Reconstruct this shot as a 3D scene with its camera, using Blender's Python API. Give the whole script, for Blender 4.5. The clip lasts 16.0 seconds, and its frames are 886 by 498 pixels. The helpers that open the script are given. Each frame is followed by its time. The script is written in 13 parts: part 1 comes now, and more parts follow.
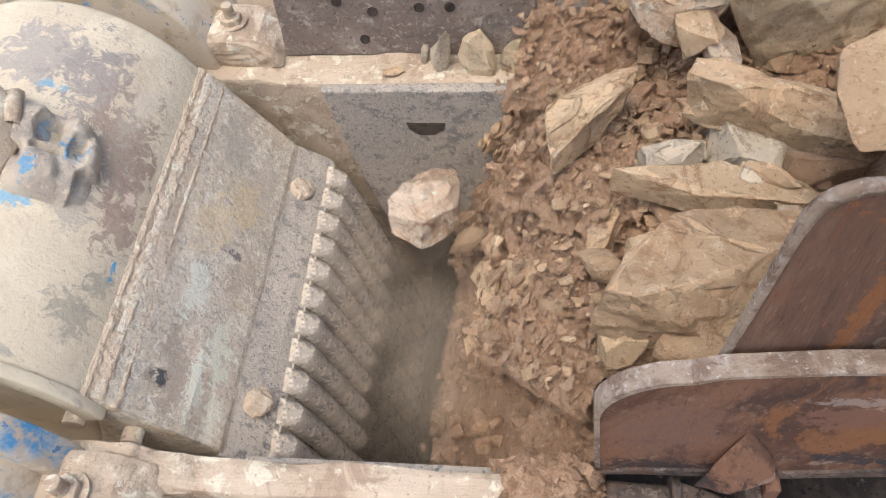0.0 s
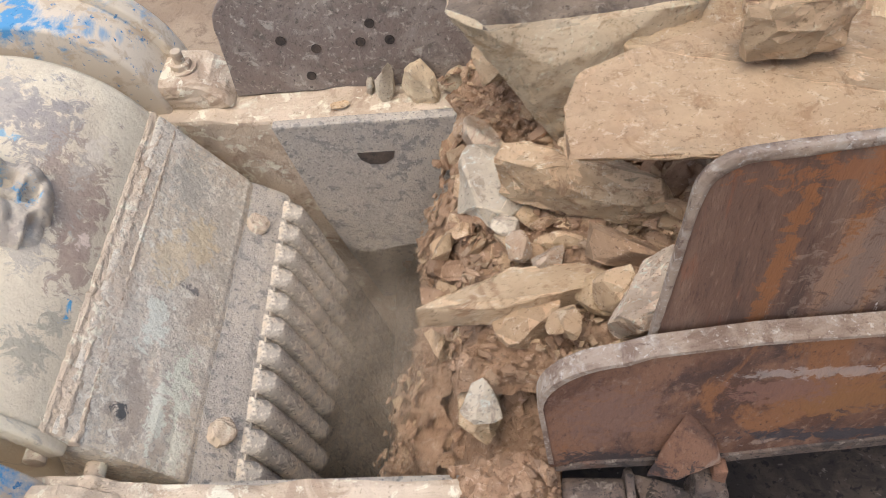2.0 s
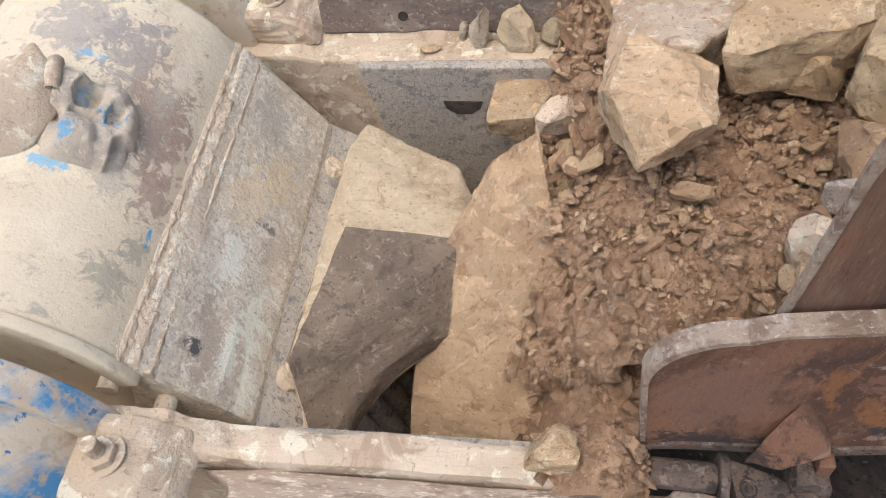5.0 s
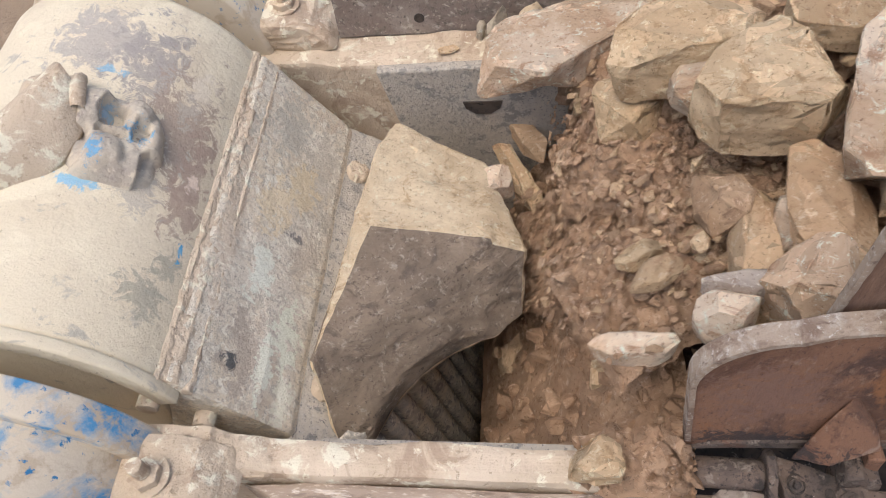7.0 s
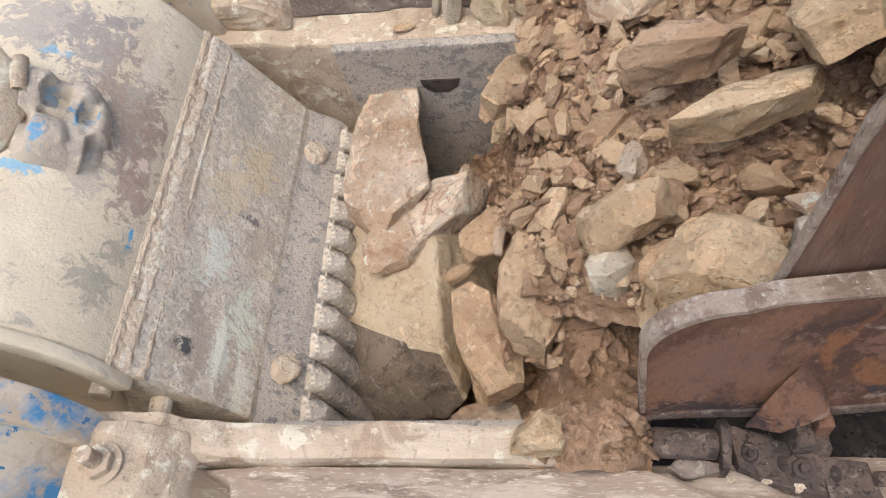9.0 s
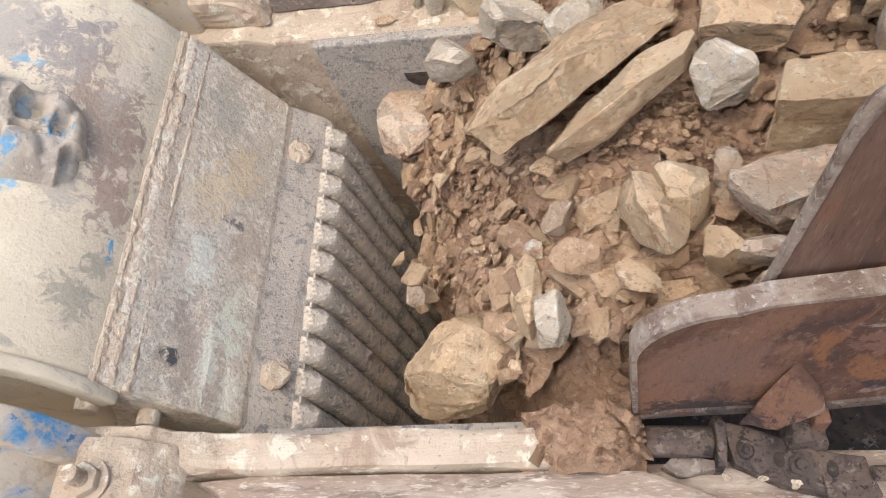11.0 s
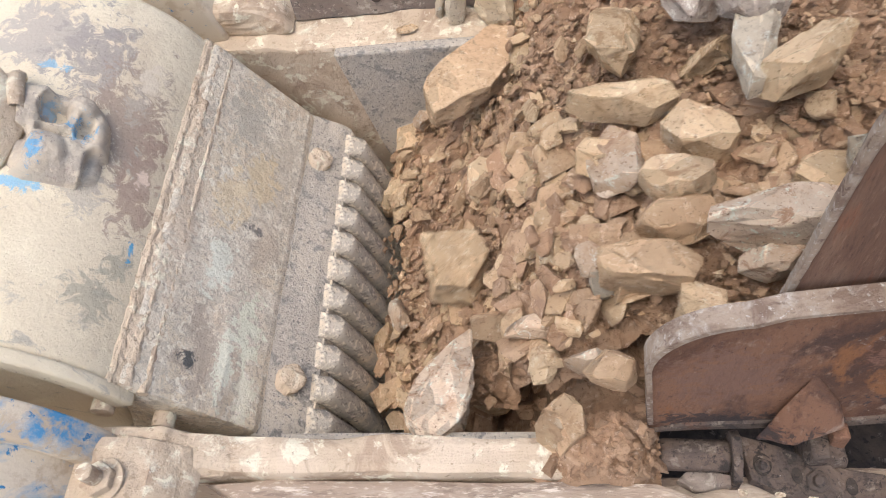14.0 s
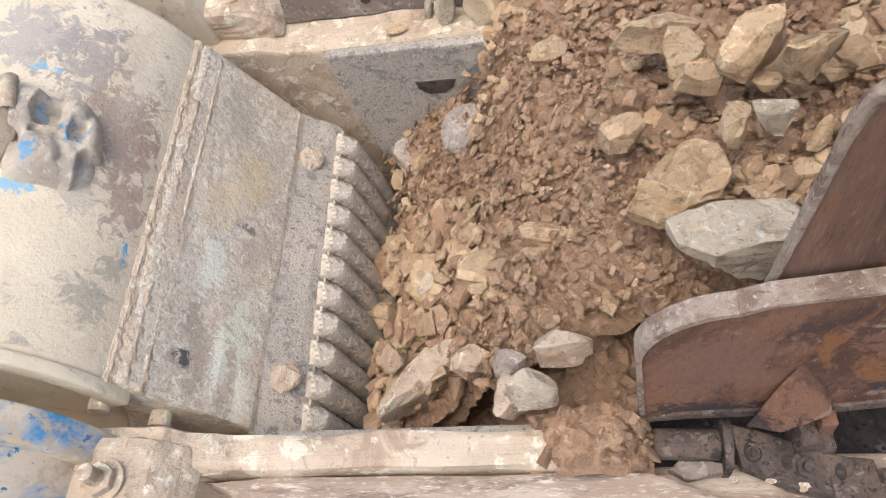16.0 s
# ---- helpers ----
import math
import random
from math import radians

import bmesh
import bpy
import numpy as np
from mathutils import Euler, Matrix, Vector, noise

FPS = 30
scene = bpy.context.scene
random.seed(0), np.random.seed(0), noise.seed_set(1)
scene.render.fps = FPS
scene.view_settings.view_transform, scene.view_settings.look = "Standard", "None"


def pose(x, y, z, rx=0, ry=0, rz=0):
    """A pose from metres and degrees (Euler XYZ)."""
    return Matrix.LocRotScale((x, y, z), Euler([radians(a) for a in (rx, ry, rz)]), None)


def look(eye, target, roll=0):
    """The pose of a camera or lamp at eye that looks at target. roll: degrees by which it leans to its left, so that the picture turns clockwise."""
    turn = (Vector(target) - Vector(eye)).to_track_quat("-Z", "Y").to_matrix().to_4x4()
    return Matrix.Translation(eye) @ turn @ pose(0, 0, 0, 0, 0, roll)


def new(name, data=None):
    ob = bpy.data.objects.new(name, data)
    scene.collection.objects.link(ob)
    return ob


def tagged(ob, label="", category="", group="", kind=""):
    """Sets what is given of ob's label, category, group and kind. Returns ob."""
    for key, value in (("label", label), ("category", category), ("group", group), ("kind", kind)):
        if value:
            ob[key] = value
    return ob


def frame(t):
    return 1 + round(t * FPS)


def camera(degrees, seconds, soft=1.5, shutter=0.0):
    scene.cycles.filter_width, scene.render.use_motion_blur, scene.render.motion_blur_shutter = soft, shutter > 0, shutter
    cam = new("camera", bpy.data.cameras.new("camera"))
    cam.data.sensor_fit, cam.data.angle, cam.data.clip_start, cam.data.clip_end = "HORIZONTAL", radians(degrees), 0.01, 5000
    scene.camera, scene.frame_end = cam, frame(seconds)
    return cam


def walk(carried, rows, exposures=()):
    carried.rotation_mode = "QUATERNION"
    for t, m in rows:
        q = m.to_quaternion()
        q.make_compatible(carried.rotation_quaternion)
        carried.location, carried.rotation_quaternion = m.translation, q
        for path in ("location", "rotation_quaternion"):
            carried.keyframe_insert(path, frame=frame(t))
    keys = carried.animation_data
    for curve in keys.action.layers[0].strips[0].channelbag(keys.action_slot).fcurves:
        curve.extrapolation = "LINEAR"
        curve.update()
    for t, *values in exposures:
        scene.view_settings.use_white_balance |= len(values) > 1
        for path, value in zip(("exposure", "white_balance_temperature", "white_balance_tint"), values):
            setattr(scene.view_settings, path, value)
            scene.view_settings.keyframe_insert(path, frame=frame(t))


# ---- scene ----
cam = camera(60.0, 16.0, soft=1.0, shutter=0.25)
PATH = [
    (0, (0.489, -0.43, 1.258), (0.279, 0.699, -0.379), -7.6),
    (0.5, (0.499, -0.479, 1.282), (0.21, 0.675, -0.326), -9.0),
    (1, (0.51, -0.507, 1.273), (0.176, 0.671, -0.308), -11.3),
    (1.5, (0.535, -0.509, 1.247), (0.315, 0.705, -0.326), -10.4),
    (2, (0.558, -0.5, 1.257), (0.395, 0.726, -0.315), -9.1),
    (2.5, (0.555, -0.537, 1.256), (0.325, 0.732, -0.273), -8.9),
    (3, (0.543, -0.546, 1.236), (0.242, 0.713, -0.288), -11.0),
    (3.5, (0.507, -0.485, 1.218), (0.217, 0.702, -0.365), -9.7),
    (4, (0.497, -0.473, 1.203), (0.215, 0.676, -0.41), -10.4),
    (6.5, (0.405, -0.475, 1.198), (0.143, 0.658, -0.43), -7.5),
    (7, (0.41, -0.452, 1.214), (0.124, 0.669, -0.418), -12.3),
    (7.5, (0.413, -0.46, 1.21), (0.143, 0.664, -0.422), -11.4),
    (8, (0.452, -0.457, 1.217), (0.217, 0.675, -0.415), -11.7),
    (8.5, (0.444, -0.458, 1.2), (0.218, 0.652, -0.448), -11.0),
    (11, (0.469, -0.41, 1.189), (0.24, 0.639, -0.498), -13.7),
    (11.5, (0.458, -0.409, 1.198), (0.223, 0.616, -0.503), -13.7),
    (12, (0.442, -0.424, 1.208), (0.22, 0.628, -0.478), -12.1),
    (12.5, (0.464, -0.432, 1.217), (0.182, 0.642, -0.446), -14.5),
    (13, (0.454, -0.426, 1.209), (0.21, 0.657, -0.455), -13.1),
    (13.5, (0.457, -0.42, 1.193), (0.21, 0.667, -0.467), -13.4),
    (14, (0.476, -0.416, 1.185), (0.195, 0.657, -0.479), -14.7),
    (14.5, (0.493, -0.41, 1.188), (0.221, 0.658, -0.48), -15.4),
    (15, (0.51, -0.416, 1.188), (0.225, 0.66, -0.474), -16.4),
    (15.5, (0.496, -0.422, 1.189), (0.221, 0.651, -0.475), -15.7),
    (16, (0.485, -0.429, 1.196), (0.213, 0.644, -0.47), -15.4),
]
walk(cam, [(t, look(eye, target, roll)) for t, eye, target, roll in PATH],
     [(0, 0.26), (3.5, 0.24), (7, 0.16), (8.5, 0.16), (11, 0.32), (14, 0.34), (15.2, 0.34), (16, 0.36)])

# ---- light ----
world = bpy.data.worlds.new("sky")
scene.world = world
world.use_nodes = True
wn = world.node_tree
sky = wn.nodes.new("ShaderNodeTexSky")
sky.sky_type, sky.sun_disc = "NISHITA", False
sky.sun_elevation, sky.sun_rotation = radians(72), radians(-145)
sky.dust_density = 4.0
wn.links.new(sky.outputs[0], wn.nodes["Background"].inputs[0])
wn.nodes["Background"].inputs[1].default_value = 0.20
sun = new("sun", bpy.data.lights.new("sun", "SUN"))
sun.data.energy, sun.data.angle, sun.data.color = 1.2, radians(50), (1.0, 0.92, 0.83)
sun.matrix_world = look((-0.5, -0.3, 3.0), (0, 0.4, 0))


# ---- materials ----
def material(name, build, rough=0.85, metal=0.0):
    m = bpy.data.materials.new(name)
    m.use_nodes = True
    n = m.node_tree
    b = n.nodes["Principled BSDF"]
    b.inputs["Roughness"].default_value, b.inputs["Metallic"].default_value = rough, metal
    b.inputs["Specular IOR Level"].default_value = 0.25
    build(n, b)
    return m


def coords(n, scale=(1, 1, 1)):
    tc, mp = n.nodes.new("ShaderNodeTexCoord"), n.nodes.new("ShaderNodeMapping")
    mp.inputs["Scale"].default_value = scale
    n.links.new(tc.outputs["Object"], mp.inputs[0])
    return mp.outputs[0]


def noise_node(n, co, scale, detail=6, rough=0.6, distort=0.0):
    t = n.nodes.new("ShaderNodeTexNoise")
    t.inputs["Scale"].default_value, t.inputs["Detail"].default_value = scale, detail
    t.inputs["Roughness"].default_value, t.inputs["Distortion"].default_value = rough, distort
    n.links.new(co, t.inputs["Vector"])
    return t.outputs[0]


def ramp(n, value, lo, hi):
    r = n.nodes.new("ShaderNodeMapRange")
    r.inputs[1].default_value, r.inputs[2].default_value = lo, hi
    n.links.new(value, r.inputs[0])
    return r.outputs[0]


def mix(n, fac, a, b):
    x = n.nodes.new("ShaderNodeMix")
    x.data_type = "RGBA"
    for sock, v in ((x.inputs[0], fac), (x.inputs[6], a), (x.inputs[7], b)):
        if isinstance(v, tuple):
            sock.default_value = (*v, 1)
        elif isinstance(v, float):
            sock.default_value = v
        else:
            n.links.new(v, sock)
    return x.outputs[2]


def bump(n, b, heights):
    last = None
    for h, strength, dist in heights:
        p = n.nodes.new("ShaderNodeBump")
        p.inputs["Strength"].default_value, p.inputs["Distance"].default_value = strength, dist
        n.links.new(h, p.inputs["Height"])
        if last:
            n.links.new(last, p.inputs["Normal"])
        last = p.outputs[0]
    n.links.new(last, b.inputs["Normal"])


def layered(base, layers, bumps, scale=(1, 1, 1)):
    """base colour, then layers of (colour, noise scale, lo, hi, distortion), then bumps of (noise scale, strength, metres)."""
    def build(n, b):
        co = coords(n, scale)
        col = base
        for k, (c, s, lo, hi, d) in enumerate(layers):
            sh = n.nodes.new("ShaderNodeVectorMath")
            sh.inputs[1].default_value = (3.1 * k, 1.7 * k, 5.3 * k)
            n.links.new(co, sh.inputs[0])
            col = mix(n, ramp(n, noise_node(n, sh.outputs[0], s, 8, 0.65, d), lo, hi), col, c)
        n.links.new(col, b.inputs["Base Color"])
        bump(n, b, [(noise_node(n, co, s, 8, 0.7), st, di) for s, st, di in bumps])
    return build


def stained(base, layers, spots, bumps, flake=26, scale=(1, 1, 1)):
    """layered(), then stains of (colour, centre, radii, strength) with flaked, ragged outlines."""
    plain = layered(base, layers, bumps, scale)

    def build(n, b):
        plain(n, b)
        col = b.inputs["Base Color"].links[0].from_socket
        co = coords(n)
        ragged = noise_node(n, co, flake, 9, 0.72, 0.8)
        for k, (c, at, r, strength) in enumerate(spots):
            d, q, l, w, f = (n.nodes.new("ShaderNode" + kind) for kind in ("VectorMath", "VectorMath", "VectorMath", "Math", "Math"))
            d.operation, q.operation, l.operation = "SUBTRACT", "DIVIDE", "LENGTH"
            d.inputs[1].default_value, q.inputs[1].default_value = at, r
            n.links.new(co, d.inputs[0])
            n.links.new(d.outputs[0], q.inputs[0])
            n.links.new(q.outputs[0], l.inputs[0])
            w.operation, w.inputs[1].default_value = "MULTIPLY_ADD", -0.20
            n.links.new(l.outputs["Value"], w.inputs[0])
            n.links.new(ragged, w.inputs[2])
            f.operation, f.inputs[1].default_value = "MULTIPLY", strength
            n.links.new(ramp(n, w.outputs[0], 0.315, 0.375), f.inputs[0])
            col = mix(n, f.outputs[0], col, c)
        n.links.new(col, b.inputs["Base Color"])
    return build


def facets(n, co, scale):
    """A height of small tilted planes, as on split stone."""
    w = n.nodes.new("ShaderNodeTexNoise")
    w.inputs["Scale"].default_value = scale * 1.3
    n.links.new(co, w.inputs["Vector"])
    k = n.nodes.new("ShaderNodeVectorMath")
    k.operation = "MULTIPLY_ADD"
    k.inputs[1].default_value = (0.5 / scale,) * 3
    n.links.new(w.outputs["Color"], k.inputs[0])
    n.links.new(co, k.inputs[2])
    v = n.nodes.new("ShaderNodeTexVoronoi")
    v.inputs["Scale"].default_value = scale
    n.links.new(k.outputs[0], v.inputs["Vector"])
    d, h, o = (n.nodes.new("ShaderNodeVectorMath") for _ in range(3))
    d.operation, h.operation, o.operation = "SUBTRACT", "SUBTRACT", "DOT_PRODUCT"
    n.links.new(k.outputs[0], d.inputs[0])
    n.links.new(v.outputs["Position"], d.inputs[1])
    n.links.new(v.outputs["Color"], h.inputs[0])
    h.inputs[1].default_value = (0.5, 0.5, 0.5)
    n.links.new(d.outputs[0], o.inputs[0])
    n.links.new(h.outputs[0], o.inputs[1])
    return o.outputs["Value"]


def rock_build(a, b_, c, d):
    def build(n, b):
        co = coords(n)
        info = n.nodes.new("ShaderNodeObjectInfo")
        sh = n.nodes.new("ShaderNodeVectorMath")
        sc = n.nodes.new("ShaderNodeMath")
        sc.operation, sc.inputs[1].default_value = "MULTIPLY", 40.0
        n.links.new(info.outputs["Random"], sc.inputs[0])
        n.links.new(co, sh.inputs[0])
        n.links.new(sc.outputs[0], sh.inputs[1])
        co = sh.outputs[0]
        geo = n.nodes.new("ShaderNodeNewGeometry")
        st = n.nodes.new("ShaderNodeMapping")
        st.inputs["Scale"].default_value = (1, 1, 2.4)
        n.links.new(co, st.inputs[0])
        col = mix(n, ramp(n, noise_node(n, co, 6, 10, 0.65, 0.6), 0.42, 0.58), a, b_)
        col = mix(n, ramp(n, noise_node(n, co, 14, 10, 0.75, 1.5), 0.55, 0.62), col, c)
        col = mix(n, ramp(n, noise_node(n, st.outputs[0], 20, 8, 0.7, 0.3), 0.57, 0.66), col, c)
        col = mix(n, ramp(n, noise_node(n, co, 45, 9, 0.78, 0.5), 0.55, 0.62), col, d)
        col = mix(n, ramp(n, noise_node(n, co, 120, 5, 0.75), 0.58, 0.66), col, tuple(0.72 * k for k in c))
        hs = n.nodes.new("ShaderNodeHueSaturation")
        v = n.nodes.new("ShaderNodeMapRange")
        v.inputs[3].default_value, v.inputs[4].default_value = 0.78, 1.18
        n.links.new(geo.outputs["Random Per Island"], v.inputs[0])
        n.links.new(v.outputs[0], hs.inputs["Value"])
        n.links.new(col, hs.inputs["Color"])
        n.links.new(hs.outputs[0], b.inputs["Base Color"])
        bump(n, b, [(facets(n, co, 11), 0.5, 1.0), (facets(n, st.outputs[0], 30), 0.35, 1.0), (noise_node(n, st.outputs[0], 14, 10, 0.72, 0.5), 0.85, 0.018), (noise_node(n, co, 70, 9, 0.8), 0.9, 0.008), (noise_node(n, co, 260, 4, 0.7), 0.6, 0.002)])
    return build


TAN, BROWN, PALE = (0.669, 0.478, 0.296), (0.510, 0.328, 0.199), (0.840, 0.715, 0.523)
ROCKS = {
    "tan": material("tan_rock", rock_build(TAN, (0.745, 0.567, 0.364), BROWN, PALE), 0.9),
    "ochre": material("ochre_rock", rock_build((0.657, 0.475, 0.289), (0.738, 0.565, 0.364), (0.528, 0.351, 0.200), (0.840, 0.715, 0.496)), 0.9),
    "clay": material("clay_covered_rock", rock_build((0.603, 0.417, 0.260), (0.669, 0.490, 0.311), (0.506, 0.330, 0.197), (0.776, 0.630, 0.445)), 0.95),
    "pink": material("pink_white_rock", rock_build((0.644, 0.470, 0.320), (0.798, 0.661, 0.507), (0.528, 0.337, 0.220), (0.840, 0.840, 0.710)), 0.85),
    "white": material("white_grey_rock", rock_build((0.657, 0.561, 0.424), (0.774, 0.678, 0.523), (0.504, 0.408, 0.303), (0.840, 0.840, 0.745)), 0.85),
    "purple": material("purple_grey_rock", rock_build((0.467, 0.389, 0.330), (0.569, 0.492, 0.418), (0.387, 0.291, 0.231), (0.784, 0.742, 0.656)), 0.85),
    "brown": material("brown_rock", rock_build((0.487, 0.325, 0.203), (0.575, 0.408, 0.269), (0.381, 0.250, 0.166), (0.691, 0.531, 0.380)), 0.92),
    "pale": material("pale_dusty_rock", rock_build((0.718, 0.570, 0.378), (0.788, 0.651, 0.452), (0.580, 0.423, 0.261), (0.827, 0.752, 0.568)), 0.9),
    "dark": material("dark_rock_face", rock_build((0.255, 0.200, 0.150), (0.345, 0.270, 0.200), (0.185, 0.145, 0.115), (0.470, 0.400, 0.320)), 0.88),
}
EARTH = material("brown_earth", rock_build((0.438, 0.280, 0.176), (0.509, 0.343, 0.224), (0.346, 0.214, 0.130), (0.611, 0.448, 0.321)), 0.95)
DUSTY = material("dusty_worn_paint", stained((0.685, 0.602, 0.451), [
    ((0.618, 0.536, 0.398), 3, 0.46, 0.60, 0.6), ((0.453, 0.413, 0.339), 14, 0.60, 0.66, 1.0), ((0.721, 0.643, 0.485), 7, 0.52, 0.60, 0.6), ((0.484, 0.408, 0.301), 80, 0.62, 0.70, 0.2)], [
    ((0.412, 0.377, 0.335), (-0.442, 0.690, 0.296), (0.134, 0.102, 0.078), 0.85), ((0.360, 0.326, 0.296), (-0.365, 0.650, 0.256), (0.088, 0.122, 0.068), 0.85),
    ((0.381, 0.301, 0.238), (-0.300, 0.530, 0.196), (0.072, 0.163, 0.087), 0.9), ((0.402, 0.306, 0.242), (-0.272, 0.420, 0.156), (0.036, 0.133, 0.049), 0.85),
    ((0.474, 0.428, 0.359), (-0.30, 0.60, 0.20), (0.021, 0.061, 0.029), 0.7), ((0.690, 0.612, 0.485), (-0.290, 0.655, 0.185), (0.021, 0.051, 0.029), 0.9),
    ((0.371, 0.347, 0.276), (-0.282, 0.175, 0.173), (0.041, 0.046, 0.049), 0.75), ((0.381, 0.357, 0.281), (-0.266, 0.255, 0.146), (0.019, 0.051, 0.029), 0.75),
    ((0.474, 0.428, 0.359), (-0.330, 0.360, 0.228), (0.057, 0.051, 0.058), 0.7), ((0.721, 0.592, 0.485), (-0.268, 0.438, 0.152), (0.012, 0.020, 0.019), 1.0),
    ((0.124, 0.367, 0.582), (-0.261, 0.286, 0.138), (0.006, 0.031, 0.012), 1.0), ((0.227, 0.469, 0.640), (-0.400, 0.345, 0.278), (0.052, 0.018, 0.039), 0.85),
    ((0.247, 0.479, 0.640), (-0.415, 0.615, 0.285), (0.036, 0.014, 0.029), 0.7), ((0.206, 0.428, 0.621), (-0.345, 0.395, 0.236), (0.021, 0.010, 0.019), 0.8)],
    [(22, 0.8, 0.008), (100, 0.7, 0.003)], 30), 0.92)
LUG = material("dusty_lug_casting", stained((0.56, 0.49, 0.39), [
    ((0.43, 0.375, 0.315), 9, 0.46, 0.58, 0.8), ((0.62, 0.55, 0.44), 30, 0.54, 0.60, 0.5), ((0.36, 0.31, 0.27), 60, 0.60, 0.66, 0.3)], [
    ((0.16, 0.37, 0.56), (-0.032, -0.062, 0.03), (0.014, 0.024, 0.05), 0.9), ((0.16, 0.38, 0.58), (0.032, 0.012, 0.01), (0.022, 0.026, 0.04), 0.85),
    ((0.30, 0.48, 0.60), (-0.022, 0.040, 0.0), (0.020, 0.020, 0.04), 0.7)], [(26, 0.8, 0.010), (120, 0.7, 0.003)], 60), 0.92)
BLUE = material("blue_paint_under_dust", layered((0.09, 0.28, 0.49), [
    ((0.62, 0.54, 0.42), 3.2, 0.40, 0.47, 0.9), ((0.50, 0.41, 0.30), 22, 0.50, 0.60, 0.4), ((0.04, 0.19, 0.38), 40, 0.60, 0.66, 0.3)], [(40, 0.4, 0.004), (200, 0.4, 0.002)]), 0.75)
BARE = material("bare_scraped_steel", stained((0.74, 0.665, 0.545), [
    ((0.726, 0.632, 0.486), 5, 0.47, 0.58, 0.6), ((0.616, 0.555, 0.455), 9, 0.55, 0.64, 1.2), ((0.638, 0.534, 0.408), 12, 0.56, 0.64, 0.7),
    ((0.583, 0.523, 0.423), 34, 0.53, 0.59, 0.6), ((0.820, 0.762, 0.637), 48, 0.54, 0.58, 0.5), ((0.506, 0.446, 0.361), 120, 0.56, 0.62, 0.2)], [
    ((0.487, 0.457, 0.379), (-0.168, 0.715, -0.005), (0.050, 0.099, 0.076), 0.6), ((0.521, 0.457, 0.359), (-0.115, 0.62, -0.09), (0.040, 0.148, 0.067), 0.5),
    ((0.759, 0.621, 0.398), (-0.135, 0.590, -0.055), (0.035, 0.069, 0.057), 0.7), ((0.793, 0.664, 0.457), (-0.165, 0.500, -0.005), (0.040, 0.079, 0.057), 0.8),
    ((0.567, 0.446, 0.330), (-0.213, 0.420, 0.070), (0.020, 0.218, 0.038), 0.5), ((0.453, 0.376, 0.301), (-0.162, 0.170, -0.012), (0.038, 0.109, 0.067), 0.7),
    ((0.521, 0.436, 0.341), (-0.115, 0.42, -0.09), (0.030, 0.089, 0.048), 0.6), ((0.227, 0.208, 0.190), (-0.133, 0.455, -0.06), (0.022, 0.014, 0.033), 0.9),
    ((0.820, 0.820, 0.700), (-0.163, 0.335, -0.012), (0.026, 0.069, 0.043), 0.95), ((0.820, 0.817, 0.660), (-0.118, 0.235, -0.085), (0.026, 0.084, 0.048), 0.95),
    ((0.820, 0.820, 0.680), (-0.135, 0.160, -0.055), (0.016, 0.084, 0.028), 0.9), ((0.820, 0.795, 0.642), (-0.105, 0.110, -0.105), (0.018, 0.050, 0.038), 0.8),
    ((0.124, 0.124, 0.120), (-0.174, 0.140, 0.005), (0.013, 0.018, 0.021), 1.0)],
    [(16, 0.9, 0.014), (70, 0.9, 0.006), (220, 0.6, 0.002)], 34), 0.9)
CHEEK = material("grey_dusty_steel", layered((0.52, 0.475, 0.41), [
    ((0.62, 0.56, 0.47), 4, 0.46, 0.60, 0.5), ((0.34, 0.32, 0.29), 30, 0.53, 0.60, 0.4), ((0.62, 0.57, 0.50), 70, 0.55, 0.61, 0.2), ((0.24, 0.23, 0.215), 140, 0.57, 0.63, 0.2)],
    [(45, 0.9, 0.008), (180, 0.8, 0.003)]), 0.75)
TOOTH = material("worn_tooth_steel", layered((0.506, 0.462, 0.391), [
    ((0.690, 0.604, 0.473), 9, 0.46, 0.56, 0.5), ((0.310, 0.285, 0.253), 26, 0.54, 0.60, 0.5), ((0.750, 0.684, 0.572), 70, 0.55, 0.61, 0.3), ((0.287, 0.262, 0.231), 130, 0.57, 0.63, 0.3)], [(40, 0.9, 0.008), (150, 0.8, 0.003)]), 0.75, 0.1)
RUSTY = [((0.249, 0.136, 0.088), 4.5, 0.45, 0.58, 0.9), ((0.087, 0.055, 0.047), 5.5, 0.49, 0.60, 1.4), ((0.280, 0.132, 0.065), 4.2, 0.56, 0.61, 1.0),
         ((0.094, 0.054, 0.045), 50, 0.57, 0.74, 0.2), ((0.332, 0.221, 0.163), 100, 0.57, 0.74, 0.2), ((0.076, 0.045, 0.039), 200, 0.57, 0.72, 0.1),
         ((0.332, 0.240, 0.188), 8, 0.585, 0.64, 1.0), ((0.079, 0.068, 0.070), 6, 0.63, 0.66, 1.4), ((0.700, 0.640, 0.580), 24, 0.68, 0.70, 0.3)]
